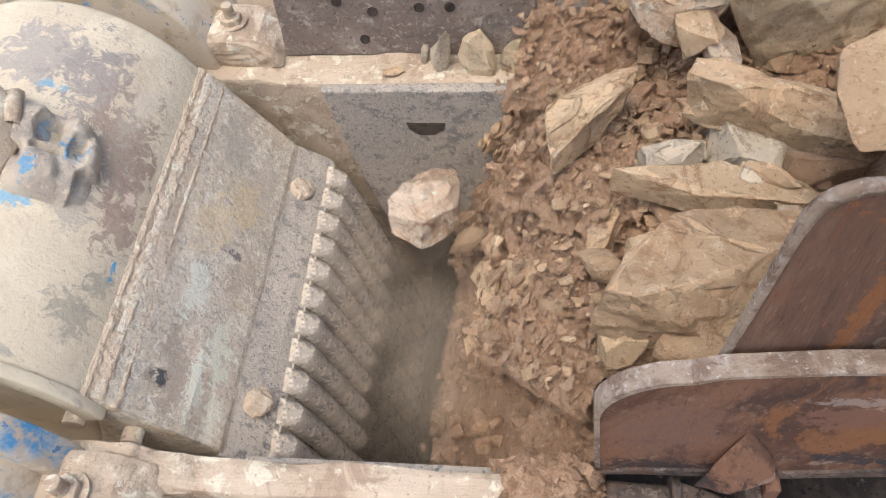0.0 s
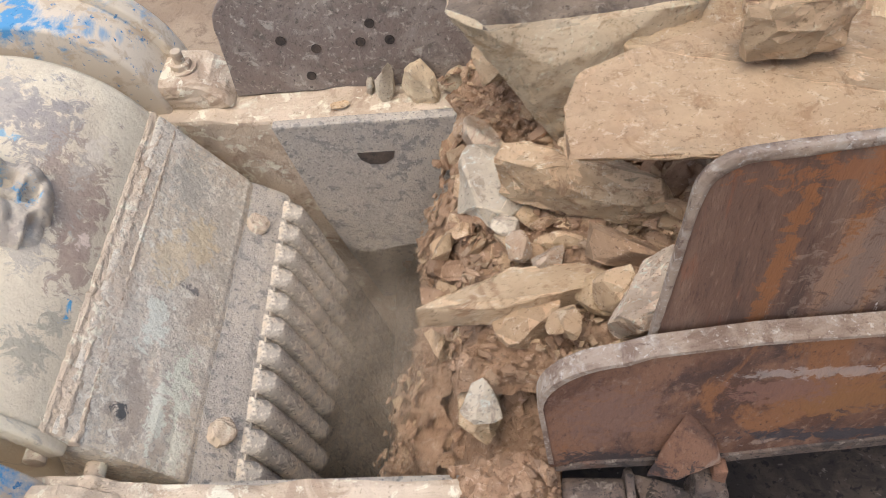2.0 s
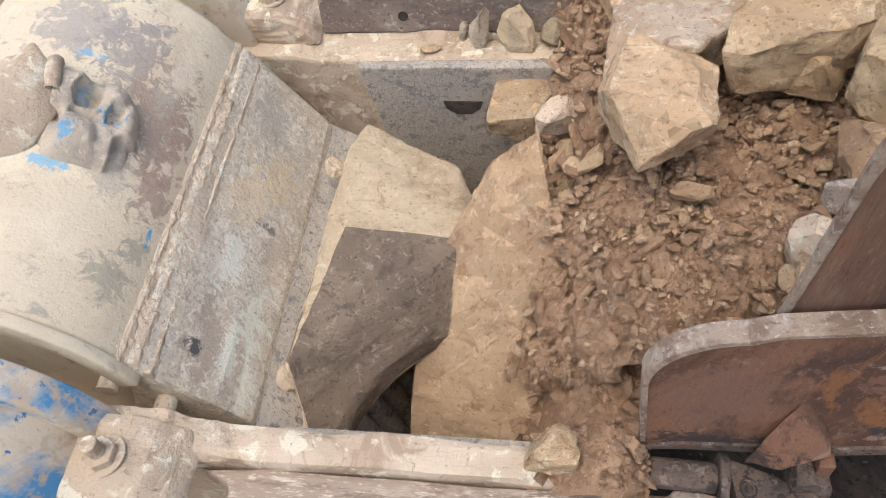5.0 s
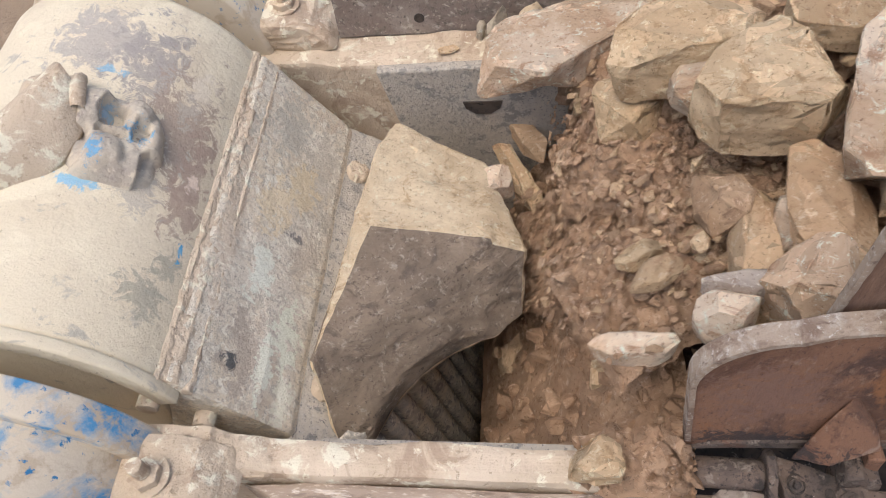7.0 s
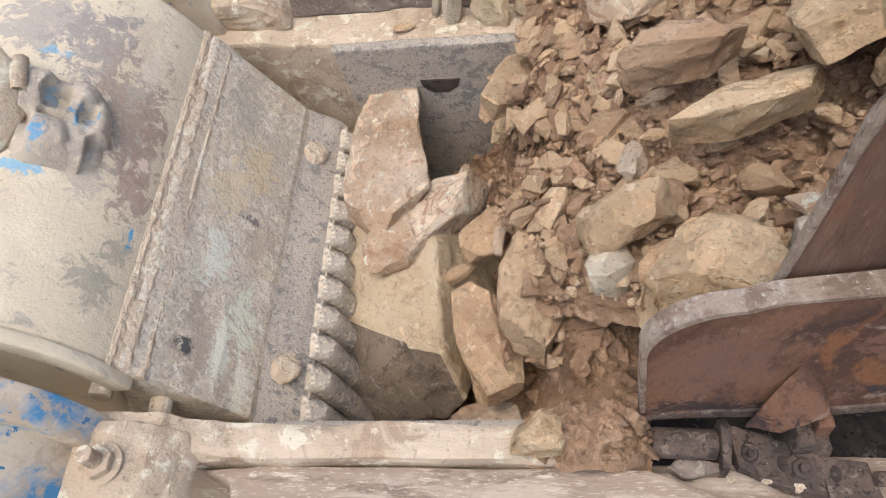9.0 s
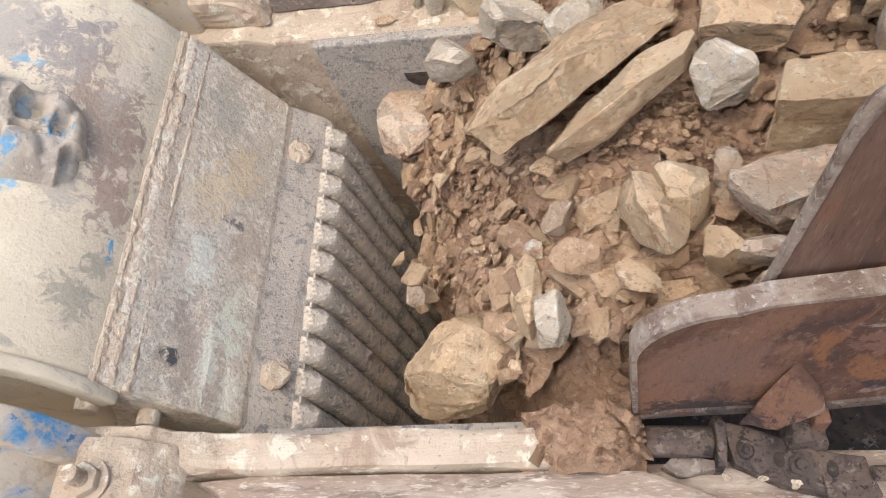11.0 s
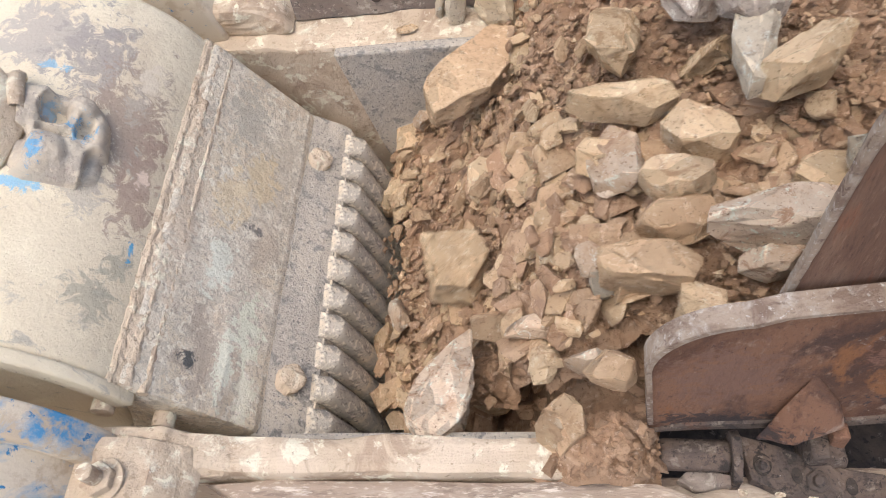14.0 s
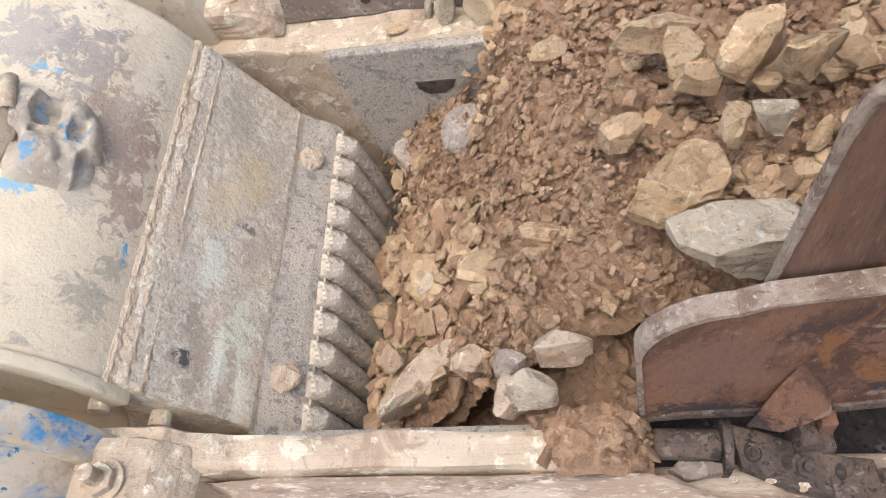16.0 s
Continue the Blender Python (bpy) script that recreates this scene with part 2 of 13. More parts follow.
RUST = material("rusted_plate", stained((0.125, 0.066, 0.046), RUSTY, [
    ((0.277, 0.135, 0.059), (1.02, 0.0, 0.22), (0.107, 0.080, 0.056), 0.9), ((0.248, 0.135, 0.103), (0.930, 0.000, 0.250), (0.074, 0.080, 0.048), 0.8), ((0.221, 0.135, 0.108), (0.700, 0.000, 0.200), (0.082, 0.080, 0.096), 0.7),
    ((0.049, 0.043, 0.045), (0.720, 0.000, 0.035), (0.131, 0.080, 0.028), 0.85), ((0.045, 0.048, 0.058), (1.1, 0.0, 0.10), (0.205, 0.080, 0.024), 0.85), ((0.620, 0.580, 0.540), (0.970, 0.000, 0.300), (0.131, 0.080, 0.016), 0.35)], [(18, 0.8, 0.010), (70, 0.9, 0.005), (200, 0.9, 0.002)], 40, (1, 1, 0.5)), 0.72)
STREAKED = material("streaked_rusted_plate", stained((0.194, 0.114, 0.081), [((0.298, 0.192, 0.136), 4.0, 0.47, 0.60, 0.6), ((0.115, 0.074, 0.058), 6, 0.52, 0.62, 0.6), ((0.298, 0.112, 0.059), 7, 0.57, 0.63, 0.4)] + RUSTY[3:6] + RUSTY[8:], [
    ((0.34, 0.145, 0.060), (0.875, 0.04, 0.50), (0.014, 0.1, 0.20), 0.8), ((0.36, 0.16, 0.065), (0.945, 0.04, 0.52), (0.016, 0.1, 0.22), 0.85), ((0.38, 0.18, 0.075), (1.000, 0.04, 0.50), (0.012, 0.1, 0.22), 0.8),
    ((0.36, 0.15, 0.060), (1.075, 0.04, 0.50), (0.020, 0.1, 0.24), 0.85), ((0.36, 0.15, 0.065), (0.97, 0.04, 0.66), (0.16, 0.1, 0.035), 0.7), ((0.33, 0.24, 0.185), (0.97, 0.04, 0.45), (0.06, 0.1, 0.16), 0.6)],
    [(18, 0.8, 0.008), (70, 0.9, 0.005), (200, 0.9, 0.002)], 45, (1.8, 1, 0.25)), 0.72)
SCALED = material("scaled_dark_steel", layered((0.124, 0.098, 0.084), [
    ((0.188, 0.140, 0.112), 9, 0.47, 0.58, 0.8), ((0.068, 0.058, 0.054), 14, 0.53, 0.60, 0.8), ((0.288, 0.240, 0.200), 40, 0.55, 0.64, 0.4), ((0.168, 0.092, 0.064), 7, 0.58, 0.65, 0.8),
    ((0.052, 0.044, 0.042), 90, 0.55, 0.63, 0.3), ((0.620, 0.600, 0.560), 28, 0.69, 0.71, 0.4)], [(35, 1.0, 0.012), (120, 0.9, 0.004)]), 0.68)
EDGE = material("worn_plate_edge", layered((0.42, 0.335, 0.262), [
    ((0.24, 0.17, 0.13), 14, 0.46, 0.62, 0.8), ((0.50, 0.44, 0.38), 40, 0.50, 0.66, 0.5), ((0.20, 0.14, 0.11), 80, 0.56, 0.68, 0.3), ((0.64, 0.60, 0.54), 110, 0.58, 0.68, 0.3)], [(40, 0.9, 0.010), (130, 0.9, 0.004)]), 0.75)
HOLED = material("pitted_grey_plate", layered((0.25, 0.20, 0.17), [
    ((0.33, 0.28, 0.24), 6, 0.48, 0.60, 0.8), ((0.45, 0.40, 0.34), 24, 0.57, 0.64, 0.8), ((0.17, 0.145, 0.125), 14, 0.56, 0.66, 0.6), ((0.50, 0.44, 0.37), 60, 0.58, 0.66, 0.5), ((0.14, 0.12, 0.105), 110, 0.56, 0.66, 0.3)],
    [(40, 0.9, 0.007), (140, 0.9, 0.003)]), 0.8)
SAND = material("tan_dusty_frame", layered((0.594, 0.483, 0.357), [
    ((0.687, 0.570, 0.436), 5, 0.46, 0.60, 0.5), ((0.450, 0.340, 0.246), 9, 0.54, 0.62, 0.8), ((0.780, 0.727, 0.575), 24, 0.55, 0.61, 0.5), ((0.436, 0.340, 0.240), 70, 0.59, 0.66, 0.3),
    ((0.780, 0.766, 0.632), 14, 0.59, 0.72, 0.3)],
    [(30, 0.9, 0.012), (150, 0.8, 0.003)]), 0.92)
BRUSHED = material("scraped_dusty_beam", layered((0.345, 0.271, 0.212), [
    ((0.472, 0.398, 0.322), 14, 0.50, 0.60, 0.3), ((0.236, 0.183, 0.145), 22, 0.53, 0.62, 0.3), ((0.612, 0.542, 0.466), 40, 0.58, 0.66, 0.3), ((0.536, 0.454, 0.365), 150, 0.55, 0.66, 0.2)], [(30, 0.8, 0.006), (140, 0.8, 0.002)], (0.4, 1.6, 1)), 0.85)
# near-black colour standing for shade in holes and below the chute
DARK = material("dark_shade_fill", layered((0.052, 0.043, 0.038), [
    ((0.095, 0.074, 0.06), 10, 0.48, 0.60, 0.6), ((0.20, 0.17, 0.15), 30, 0.61, 0.66, 0.3), ((0.03, 0.027, 0.026), 60, 0.55, 0.62, 0.3)], [(50, 0.9, 0.006), (160, 0.7, 0.002)]), 0.75)
GROUND = material("brown_quarry_ground", layered((0.30, 0.22, 0.15), [
    ((0.38, 0.29, 0.20), 1.5, 0.45, 0.60, 0.5), ((0.22, 0.16, 0.11), 6, 0.52, 0.64, 0.5)], [(8, 0.8, 0.05), (60, 0.6, 0.01)]), 0.95)


def dust_build(n, b):
    co = coords(n, (2.8, 2.0, 1.0))
    grad = n.nodes.new("ShaderNodeTexGradient")
    grad.gradient_type = "SPHERICAL"
    n.links.new(co, grad.inputs[0])
    mul = n.nodes.new("ShaderNodeMath")
    mul.operation = "MULTIPLY"
    n.links.new(ramp(n, grad.outputs[1], 0.0, 0.7), mul.inputs[0])
    n.links.new(ramp(n, noise_node(n, co, 2.2, 4, 0.5, 0.4), 0.33, 3.8), mul.inputs[1])
    n.links.new(mul.outputs[0], b.inputs["Alpha"])
    b.inputs["Base Color"].default_value = (0.60, 0.50, 0.38, 1)


DUST = material("airborne_dust", dust_build, 1.0)


# ---- building helpers ----
def mesh_of(bm, name, mat):
    me = bpy.data.meshes.new(name)
    bm.normal_update()
    bm.to_mesh(me)
    bm.free()
    me.materials.append(mat)
    return me


def part(name, bm, mat, parent=None, label=""):
    ob = new(name, mesh_of(bm, name, mat))
    if parent:
        ob.parent = parent
    return tagged(ob, label)


def thing(name, label, category, group="", kind=""):
    return tagged(new(name), label, category, group, kind)


def soften(bm, width, segments=2, angle=30):
    edges = [e for e in bm.edges if len(e.link_faces) == 2 and e.calc_face_angle(0) > radians(angle)]
    if edges and width:
        bmesh.ops.bevel(bm, geom=edges, offset=width, segments=segments, affect="EDGES", profile=0.6, clamp_overlap=True, material=-1)


def roughen(bm, cuts, amount, size, seed=0.0):
    """Subdivide and dent a mesh with two scales of noise, so that edges look worn."""
    if cuts:
        bmesh.ops.triangulate(bm, faces=[f for f in bm.faces if len(f.verts) > 4])
        bmesh.ops.subdivide_edges(bm, edges=bm.edges[:], cuts=cuts, use_grid_fill=True)
    bm.normal_update()
    for v in bm.verts:
        p = v.co / size + Vector((seed, seed * 0.7, -seed))
        v.co += v.normal * amount * (noise.noise(p) + 0.5 * noise.noise(p * 2.7))


def worn(bm, long, amount, size, seed=0.0):
    """Cut every edge down to a length, then dent the surface."""
    bmesh.ops.triangulate(bm, faces=bm.faces[:])
    for _ in range(7):
        edges = [e for e in bm.edges if e.calc_length() > long]
        if not edges:
            break
        bmesh.ops.subdivide_edges(bm, edges=edges, cuts=1)
        bmesh.ops.triangulate(bm, faces=bm.faces[:])
    roughen(bm, 0, amount, size, seed)
    return rounded(bm)


def prism(points, y0, y1, axis="y", bevel=0.006, dent=0.0, cuts=0):
    """A solid from an outline in the other two axes, drawn out along one axis."""
    bm = bmesh.new()
    def at(p, d):
        return {"y": (p[0], d, p[1]), "x": (d, p[0], p[1]), "z": (p[0], p[1], d)}[axis]
    a = [bm.verts.new(at(p, y0)) for p in points]
    b = [bm.verts.new(at(p, y1)) for p in points]
    bm.faces.new(a), bm.faces.new(b[::-1])
    for i in range(len(a)):
        j = (i + 1) % len(a)
        bm.faces.new((a[j], a[i], b[i], b[j]))
    bmesh.ops.recalc_face_normals(bm, faces=bm.faces)
    soften(bm, bevel)
    if dent:
        roughen(bm, cuts, dent, 0.05, y0 + len(points))
    return bm


def box(x0, x1, y0, y1, z0, z1, bevel=0.006, dent=0.0, cuts=0):
    return prism([(x0, z0), (x1, z0), (x1, z1), (x0, z1)], y0, y1, "y", bevel, dent, cuts)


def disc(radius, depth, sides=24, m=None, bevel=0.003, top=None):
    bm = bmesh.new()
    bmesh.ops.create_cone(bm, cap_ends=True, segments=sides, radius1=radius, radius2=radius if top is None else top, depth=depth)
    soften(bm, bevel)
    if m:
        bmesh.ops.transform(bm, matrix=m, verts=bm.verts)
    return bm


def arc(cx, cz, r, a0, a1, n):
    return [(cx + r * math.cos(radians(a0 + (a1 - a0) * i / n)), cz + r * math.sin(radians(a0 + (a1 - a0) * i / n))) for i in range(n + 1)]


def rounded(bm):
    for f in bm.faces:
        f.smooth = True
    return bm


def hull(bm):
    """Close the corners of a mesh into their convex hull."""
    bmesh.ops.delete(bm, geom=bm.edges[:], context="EDGES_FACES")
    out = bmesh.ops.convex_hull(bm, input=bm.verts[:])
    bmesh.ops.delete(bm, geom=list({v for v in out["geom_interior"] + out["geom_unused"] if isinstance(v, bmesh.types.BMVert)}), context="VERTS")


def split(bm, size, rnd, planes):
    """Break flat faces off a stone, most of them slanting off its upper side."""
    for k in range(planes):
        a = rnd.uniform(0, 2 * math.pi)
        up = rnd.uniform(0.5, 1.5) if k < 3 else rnd.uniform(-0.35, 0.35) if k < 6 else -rnd.uniform(0.4, 1.2)
        no = Vector((math.cos(a) / size[0], math.sin(a) / size[1], up / size[2]))
        far = max(v.co.dot(no) for v in bm.verts)
        near = min(v.co.dot(no) for v in bm.verts)
        cut = far - (far - near) * rnd.uniform(0.06, 0.2)
        bmesh.ops.bisect_plane(bm, geom=bm.verts[:] + bm.edges[:] + bm.faces[:], plane_co=no * (cut / no.length_squared), plane_no=no, clear_outer=True)
        hull(bm)
    bmesh.ops.remove_doubles(bm, verts=bm.verts[:], dist=min(size) * 0.02)
    hull(bm)


def shard(size, rnd):
    """A small angular bit of stone: the corners of a skewed block, closed into flat faces."""
    bm = bmesh.new()
    for k in range(8):
        d = [(1 if k >> j & 1 else -1) * rnd.uniform(0.18, 1.0) for j in range(3)]
        bm.verts.new((d[0] * size[0] / 2, d[1] * size[1] / 2, d[2] * size[2] / 2))
    for _ in range(5):
        d = Vector((rnd.gauss(0, 1), rnd.gauss(0, 1), rnd.gauss(0, 1))).normalized()
        bm.verts.new((d.x * size[0] / 2, d.y * size[1] / 2, d.z * size[2] / 2))
    hull(bm)
    return bm


def stone(size, seed, corners=16, cuts=2, dent=0.06, flat=0.0):
    """An angular broken stone: the hull of scattered corners, dented and chipped."""
    rnd = random.Random(seed)
    bm = bmesh.new()
    for i in range(corners):
        a = 2 * math.pi * (i + rnd.uniform(-0.45, 0.45)) / corners * 2
        h = rnd.choice((-1, 1)) * rnd.uniform(0.75 if flat else 0.35, 1)
        r = rnd.uniform(0.72, 1.0) * (1.0 if flat else math.sqrt(max(0.15, 1 - 0.55 * h * h)))
        bm.verts.new((size[0] / 2 * r * math.cos(a), size[1] / 2 * r * math.sin(a), size[2] / 2 * h))
    hull(bm)
    split(bm, size, rnd, 7 if cuts else 3)
    chip(bm, size, seed, cuts, dent)
    return bm


def slab(outline, size, seed, cuts=3, dent=0.05, lean=0.0):
    """A broken slab with a given outline (corners in -1..1), uneven in thickness, with split, stepped sides."""
    rnd = random.Random(seed)
    bm = bmesh.new()
    for side in (-1, 1):
        for u, v in outline:
            k = rnd.uniform(0.86, 1.02) if side < 0 else 1.0
            bm.verts.new((size[0] / 2 * u * k + lean * side * 0.3 * size[0], size[1] / 2 * v * k, side * size[2] / 2 * rnd.uniform(0.75, 1.0)))
    hull(bm)
    split(bm, size, rnd, 7 if cuts else 3)
    chip(bm, size, seed, cuts, dent)
    return bm


def chip(bm, size, seed, cuts, dent):
    """Break up the flat faces of a stone: cuts 0 leaves it plain, 2 is for hand-sized, 3 and more for large ones."""
    small = min(size)
    if cuts:
        soften(bm, small * 0.035, 1, 18)
        bmesh.ops.triangulate(bm, faces=bm.faces[:])
        long = max(size) / 6 if cuts < 3 else 0.022
        for _ in range(3 if cuts < 3 else 6):
            edges = [e for e in bm.edges if e.calc_length() > long]
            if not edges:
                break
            bmesh.ops.subdivide_edges(bm, edges=edges, cuts=1)
            bmesh.ops.triangulate(bm, faces=bm.faces[:])
        bm.normal_update()
        s, k = seed * 1.37, 0.10 if cuts >= 3 else small
        amp = min(small * dent * 1.5, 0.011)
        for v in bm.verts:
            p = Vector((v.co.x / k + s, v.co.y / k - s, v.co.z / k * 1.3 + s))
            d = noise.noise(p) + 0.6 * noise.noise(p * 2.3) + 0.5 * abs(noise.noise(p * 4.7)) + 0.3 * noise.noise(p * 9.0)
            v.co += v.normal * amp * d
    for f in bm.faces:
        f.smooth = cuts >= 3
    if cuts >= 3:
        bm.normal_update()
        for e in bm.edges:
            e.smooth = not (len(e.link_faces) == 2 and e.calc_face_angle(0) > radians(15))


def bolt(parent, place, tilt=(0, 0, 0), r=0.022, mat=None):
    m = pose(*place, *tilt)
    b = part("bolt", disc(r * 0.62, r * 2.4, 18, m @ pose(0, 0, r * 1.2), 0.003), mat or SAND, parent)
    part("nut", disc(r * 1.25, r * 0.9, 6, m @ pose(0, 0, r * 0.45), 0.003), mat or SAND, b)
    part("washer", disc(r * 1.7, r * 0.25, 24, m @ pose(0, 0, r * 0.1), 0.002), mat or SAND, b)
    return b


def wedge(corners, front, seed):
    """A split block, the hull of its corners; the faces between the front corners take the second, darker material."""
    bm = bmesh.new()
    verts = [bm.verts.new(p) for p in corners]
    bmesh.ops.convex_hull(bm, input=bm.verts)
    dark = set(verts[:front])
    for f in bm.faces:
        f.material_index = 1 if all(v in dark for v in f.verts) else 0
    chip(bm, (0.3, 0.3, 0.3), seed, 4, 0.016)
    hollow, r = Vector((0.17, -0.33, -0.13)), 0.25
    for v in bm.verts:
        d = v.co - hollow
        if d.length < r:
            v.co = hollow + d * (0.35 * d.length + 0.65 * r) / d.length
    return bm


# ---- ground ----
bm = bmesh.new()
bmesh.ops.create_grid(bm, x_segments=60, y_segments=60, size=400)
for v in bm.verts:
    v.co.x, v.co.y = v.co.x * abs(v.co.x) / 400, v.co.y * abs(v.co.y) / 400
    v.co.z = -2.4 + 0.15 * noise.noise(v.co * 0.4)
tagged(part("ground", bm, GROUND), "brown dusty quarry ground under the crusher", "ground", kind="structure")

# ---- crusher frame ----
crusher = thing("jaw_crusher", "dust-covered blue jaw crusher with tan side frames", "crusher")
part("side_frame", prism([(-0.95, -1.3), (0.75, -1.3), (0.75, -0.004), (-0.10, -0.004), (-0.16, 0.012), (-0.95, 0.012)], 0.915, 1.12, "y", 0.01, 0.004, 3), SAND, crusher)
part("cheek_plate", prism([(0.0, 0.0), (0.46, 0.0), (0.40, -0.75), (0.16, -0.75), (0.055, -0.33)], 0.885, 0.914, "y", 0.006, 0.002, 2), CHEEK, crusher, "grey manganese cheek plate with a half-moon lifting slot")
# the slot is not cut: a dark inset carries the shade of its hollow
part("lifting_slot", prism([(0.195, -0.105), (0.292, -0.105), (0.285, -0.128), (0.262, -0.146), (0.225, -0.146), (0.202, -0.128)], 0.8825, 0.90, "y", 0.001), DARK, crusher)
part("cheek_plate", prism([(0.0, -0.05), (0.46, -0.05), (0.40, -0.75), (0.16, -0.75), (0.055, -0.33)], -0.003, 0.016, "y", 0.004), CHEEK, crusher)
part("side_frame", prism([(-0.30, -1.3), (0.60, -1.3), (0.60, -0.03), (0.45, -0.008), (-0.06, 0.0), (-0.12, 0.025), (-0.16, 0.05), (-0.30, 0.05)], -0.068, -0.004, "y", 0.016, 0.007, 5), SAND, crusher)
part("frame_flange", prism([(-0.12, -0.075), (-0.06, -0.10), (-0.02, -0.34), (0.80, -0.34), (0.74, -0.12), (0.62, -0.072), (0.0, -0.070)], -0.10, -0.03, "z", 0.01, 0.004, 4), BRUSHED, crusher, "scraped pale brown flange beam")
part("flange_end", prism([(0.58, -0.34), (1.25, -0.34), (1.25, -0.05), (0.92, -0.032), (0.78, -0.05), (0.58, -0.05)], -0.15, -0.082, "z", 0.006, 0.004, 4), BRUSHED, crusher, "scraped flange beam under the hinge")
part("plinth", box(-0.9, 0.7, -0.3, 1.1, -2.6, -1.3, 0.03), SAND, crusher)
part("rear_wall", box(-1.0, -0.94, 0.0, 0.9, -1.3, -0.1), SAND, crusher)

# fixed jaw
part("fixed_jaw_plate", prism([(0.56, -0.2), (0.64, -0.2), (0.54, -1.2), (0.40, -1.2)], 0.014, 0.884, "y", 0.006), TOOTH, crusher)

# bearing housings with feet and bolts
for y0, y1, yb in ((0.93, 1.13, 1.035), (-0.36, -0.03, -0.105)):
    h = part("bearing_housing", rounded(prism(arc(-0.56, 0.0, 0.30, 0, 180, 40), y0 + 0.02, y1, "y", 0.012)), BLUE, crusher, "blue bearing housing under tan dust")
    part("housing_rim", rounded(prism(arc(-0.56, 0.0, 0.325, 4, 176, 40) + arc(-0.56, 0.0, 0.29, 176, 4, 40), y1 - 0.05, y1 + 0.01, "y", 0.006)), BLUE, h)
    part("housing_foot", prism([(-0.36, 0.0), (-0.10, 0.0), (-0.125, 0.04), (-0.16, 0.07), (-0.20, 0.085), (-0.30, 0.09), (-0.37, 0.06)], yb - 0.075, yb + 0.075, "y", 0.022, 0.007, 4), SAND, h)
    bolt(h, (-0.225, yb, 0.085), (0, 0, 0), 0.022)

# ---- moving jaw ----
pitman = thing("moving_jaw", "dust-caked swinging jaw with barrel housing and ribbed plate", "crusher jaw")
bm = rounded(prism(arc(-0.55, -0.02, 0.325, 20, 200, 48) + [(-0.80, -0.35), (-0.4, -0.45)], 0.05, 0.85, "y", 0.015))
part("barrel", bm, DUSTY, pitman, "round barrel in flaking tan, grey and blue")
part("apron", prism([(-0.255, 0.085), (-0.235, 0.10), (-0.09, -0.135), (-0.08, -0.165), (-0.11, -0.20), (-0.32, -0.12)], 0.05, 0.85, "y", 0.014, 0.004, 5), BARE, pitman, "scraped sloping front plate")
part("weld_band", worn(prism([(-0.30, 0.118), (-0.285, 0.138), (-0.225, 0.085), (-0.207, 0.04), (-0.25, 0.03)], 0.052, 0.848, "y", 0.010), 0.012, 0.004, 0.016), SAND, pitman)
for dx, dz, r in ((-0.289, 0.130, 0.013), (-0.252, 0.099, 0.011), (-0.217, 0.053, 0.011)):
    part("weld_bead", worn(prism(arc(dx, dz, r, 0, 360, 9)[:-1], 0.05, 0.85, "y", 0.0), 0.007, 0.0028, 0.011, dx * 50), SAND, pitman)
part("wedge_strip", prism([(-0.12, -0.19), (-0.092, -0.146), (-0.03, -0.190), (-0.005, -0.215), (-0.05, -0.30)], 0.045, 0.855, "y", 0.006, 0.003, 4), CHEEK, pitman, "grey retaining wedge strip")
for x, y in ((-0.064, 0.721), (-0.050, 0.166)):
    bm = disc(0.030, 0.05, 9, pose(x, y, -0.175, 8, 40, 20), 0.012)
    bmesh.ops.subdivide_edges(bm, edges=bm.edges[:], cuts=1, use_grid_fill=True)
    roughen(bm, 0, 0.005, 0.02, y)
    part("clamp_bolt", bm, SAND, pitman)
jaw = part("jaw_plate", prism([(-0.002, -0.212), (0.184, -1.0), (0.10, -1.05), (-0.07, -0.25)], 0.06, 0.845, "y", 0.003), TOOTH, pitman, "ribbed jaw plate")
TEETH, PITCH = 11, 0.0705
bm = bmesh.new()
steps = [(-0.014, -0.214, 0.45), (0.010, -0.205, 0.85), (0.035, -0.225, 1.0), (0.062, -0.32, 1.0), (0.205, -1.0, 1.0)]
rings = []
for cx, cz, k in steps:
    ring = []
    for j in range(9):
        a = math.pi * j / 8
        w, d = 0.0285 * math.cos(a), 0.031 * k * math.sin(a) ** 0.75
        ring.append(bm.verts.new((cx + d - 0.03, w, cz + 0.25 * d)))
    rings.append(ring)
for a, b in zip(rings, rings[1:]):
    for j in range(8):
        bm.faces.new((a[j], a[j + 1], b[j + 1], b[j]))
bm.faces.new(rings[0][::-1]), bm.faces.new(rings[-1])
bmesh.ops.recalc_face_normals(bm, faces=bm.faces)
bmesh.ops.subdivide_edges(bm, edges=[e for e in bm.edges if e.calc_length() > 0.03], cuts=5, use_grid_fill=True)
roughen(bm, 0, 0.0022, 0.024, 2.0)
tooth_mesh = mesh_of(rounded(bm), "tooth", TOOTH)
for i in range(TEETH):
    o = new("tooth", tooth_mesh)
    o.parent, o.location = jaw, (0, 0.095 + PITCH * i, 0)
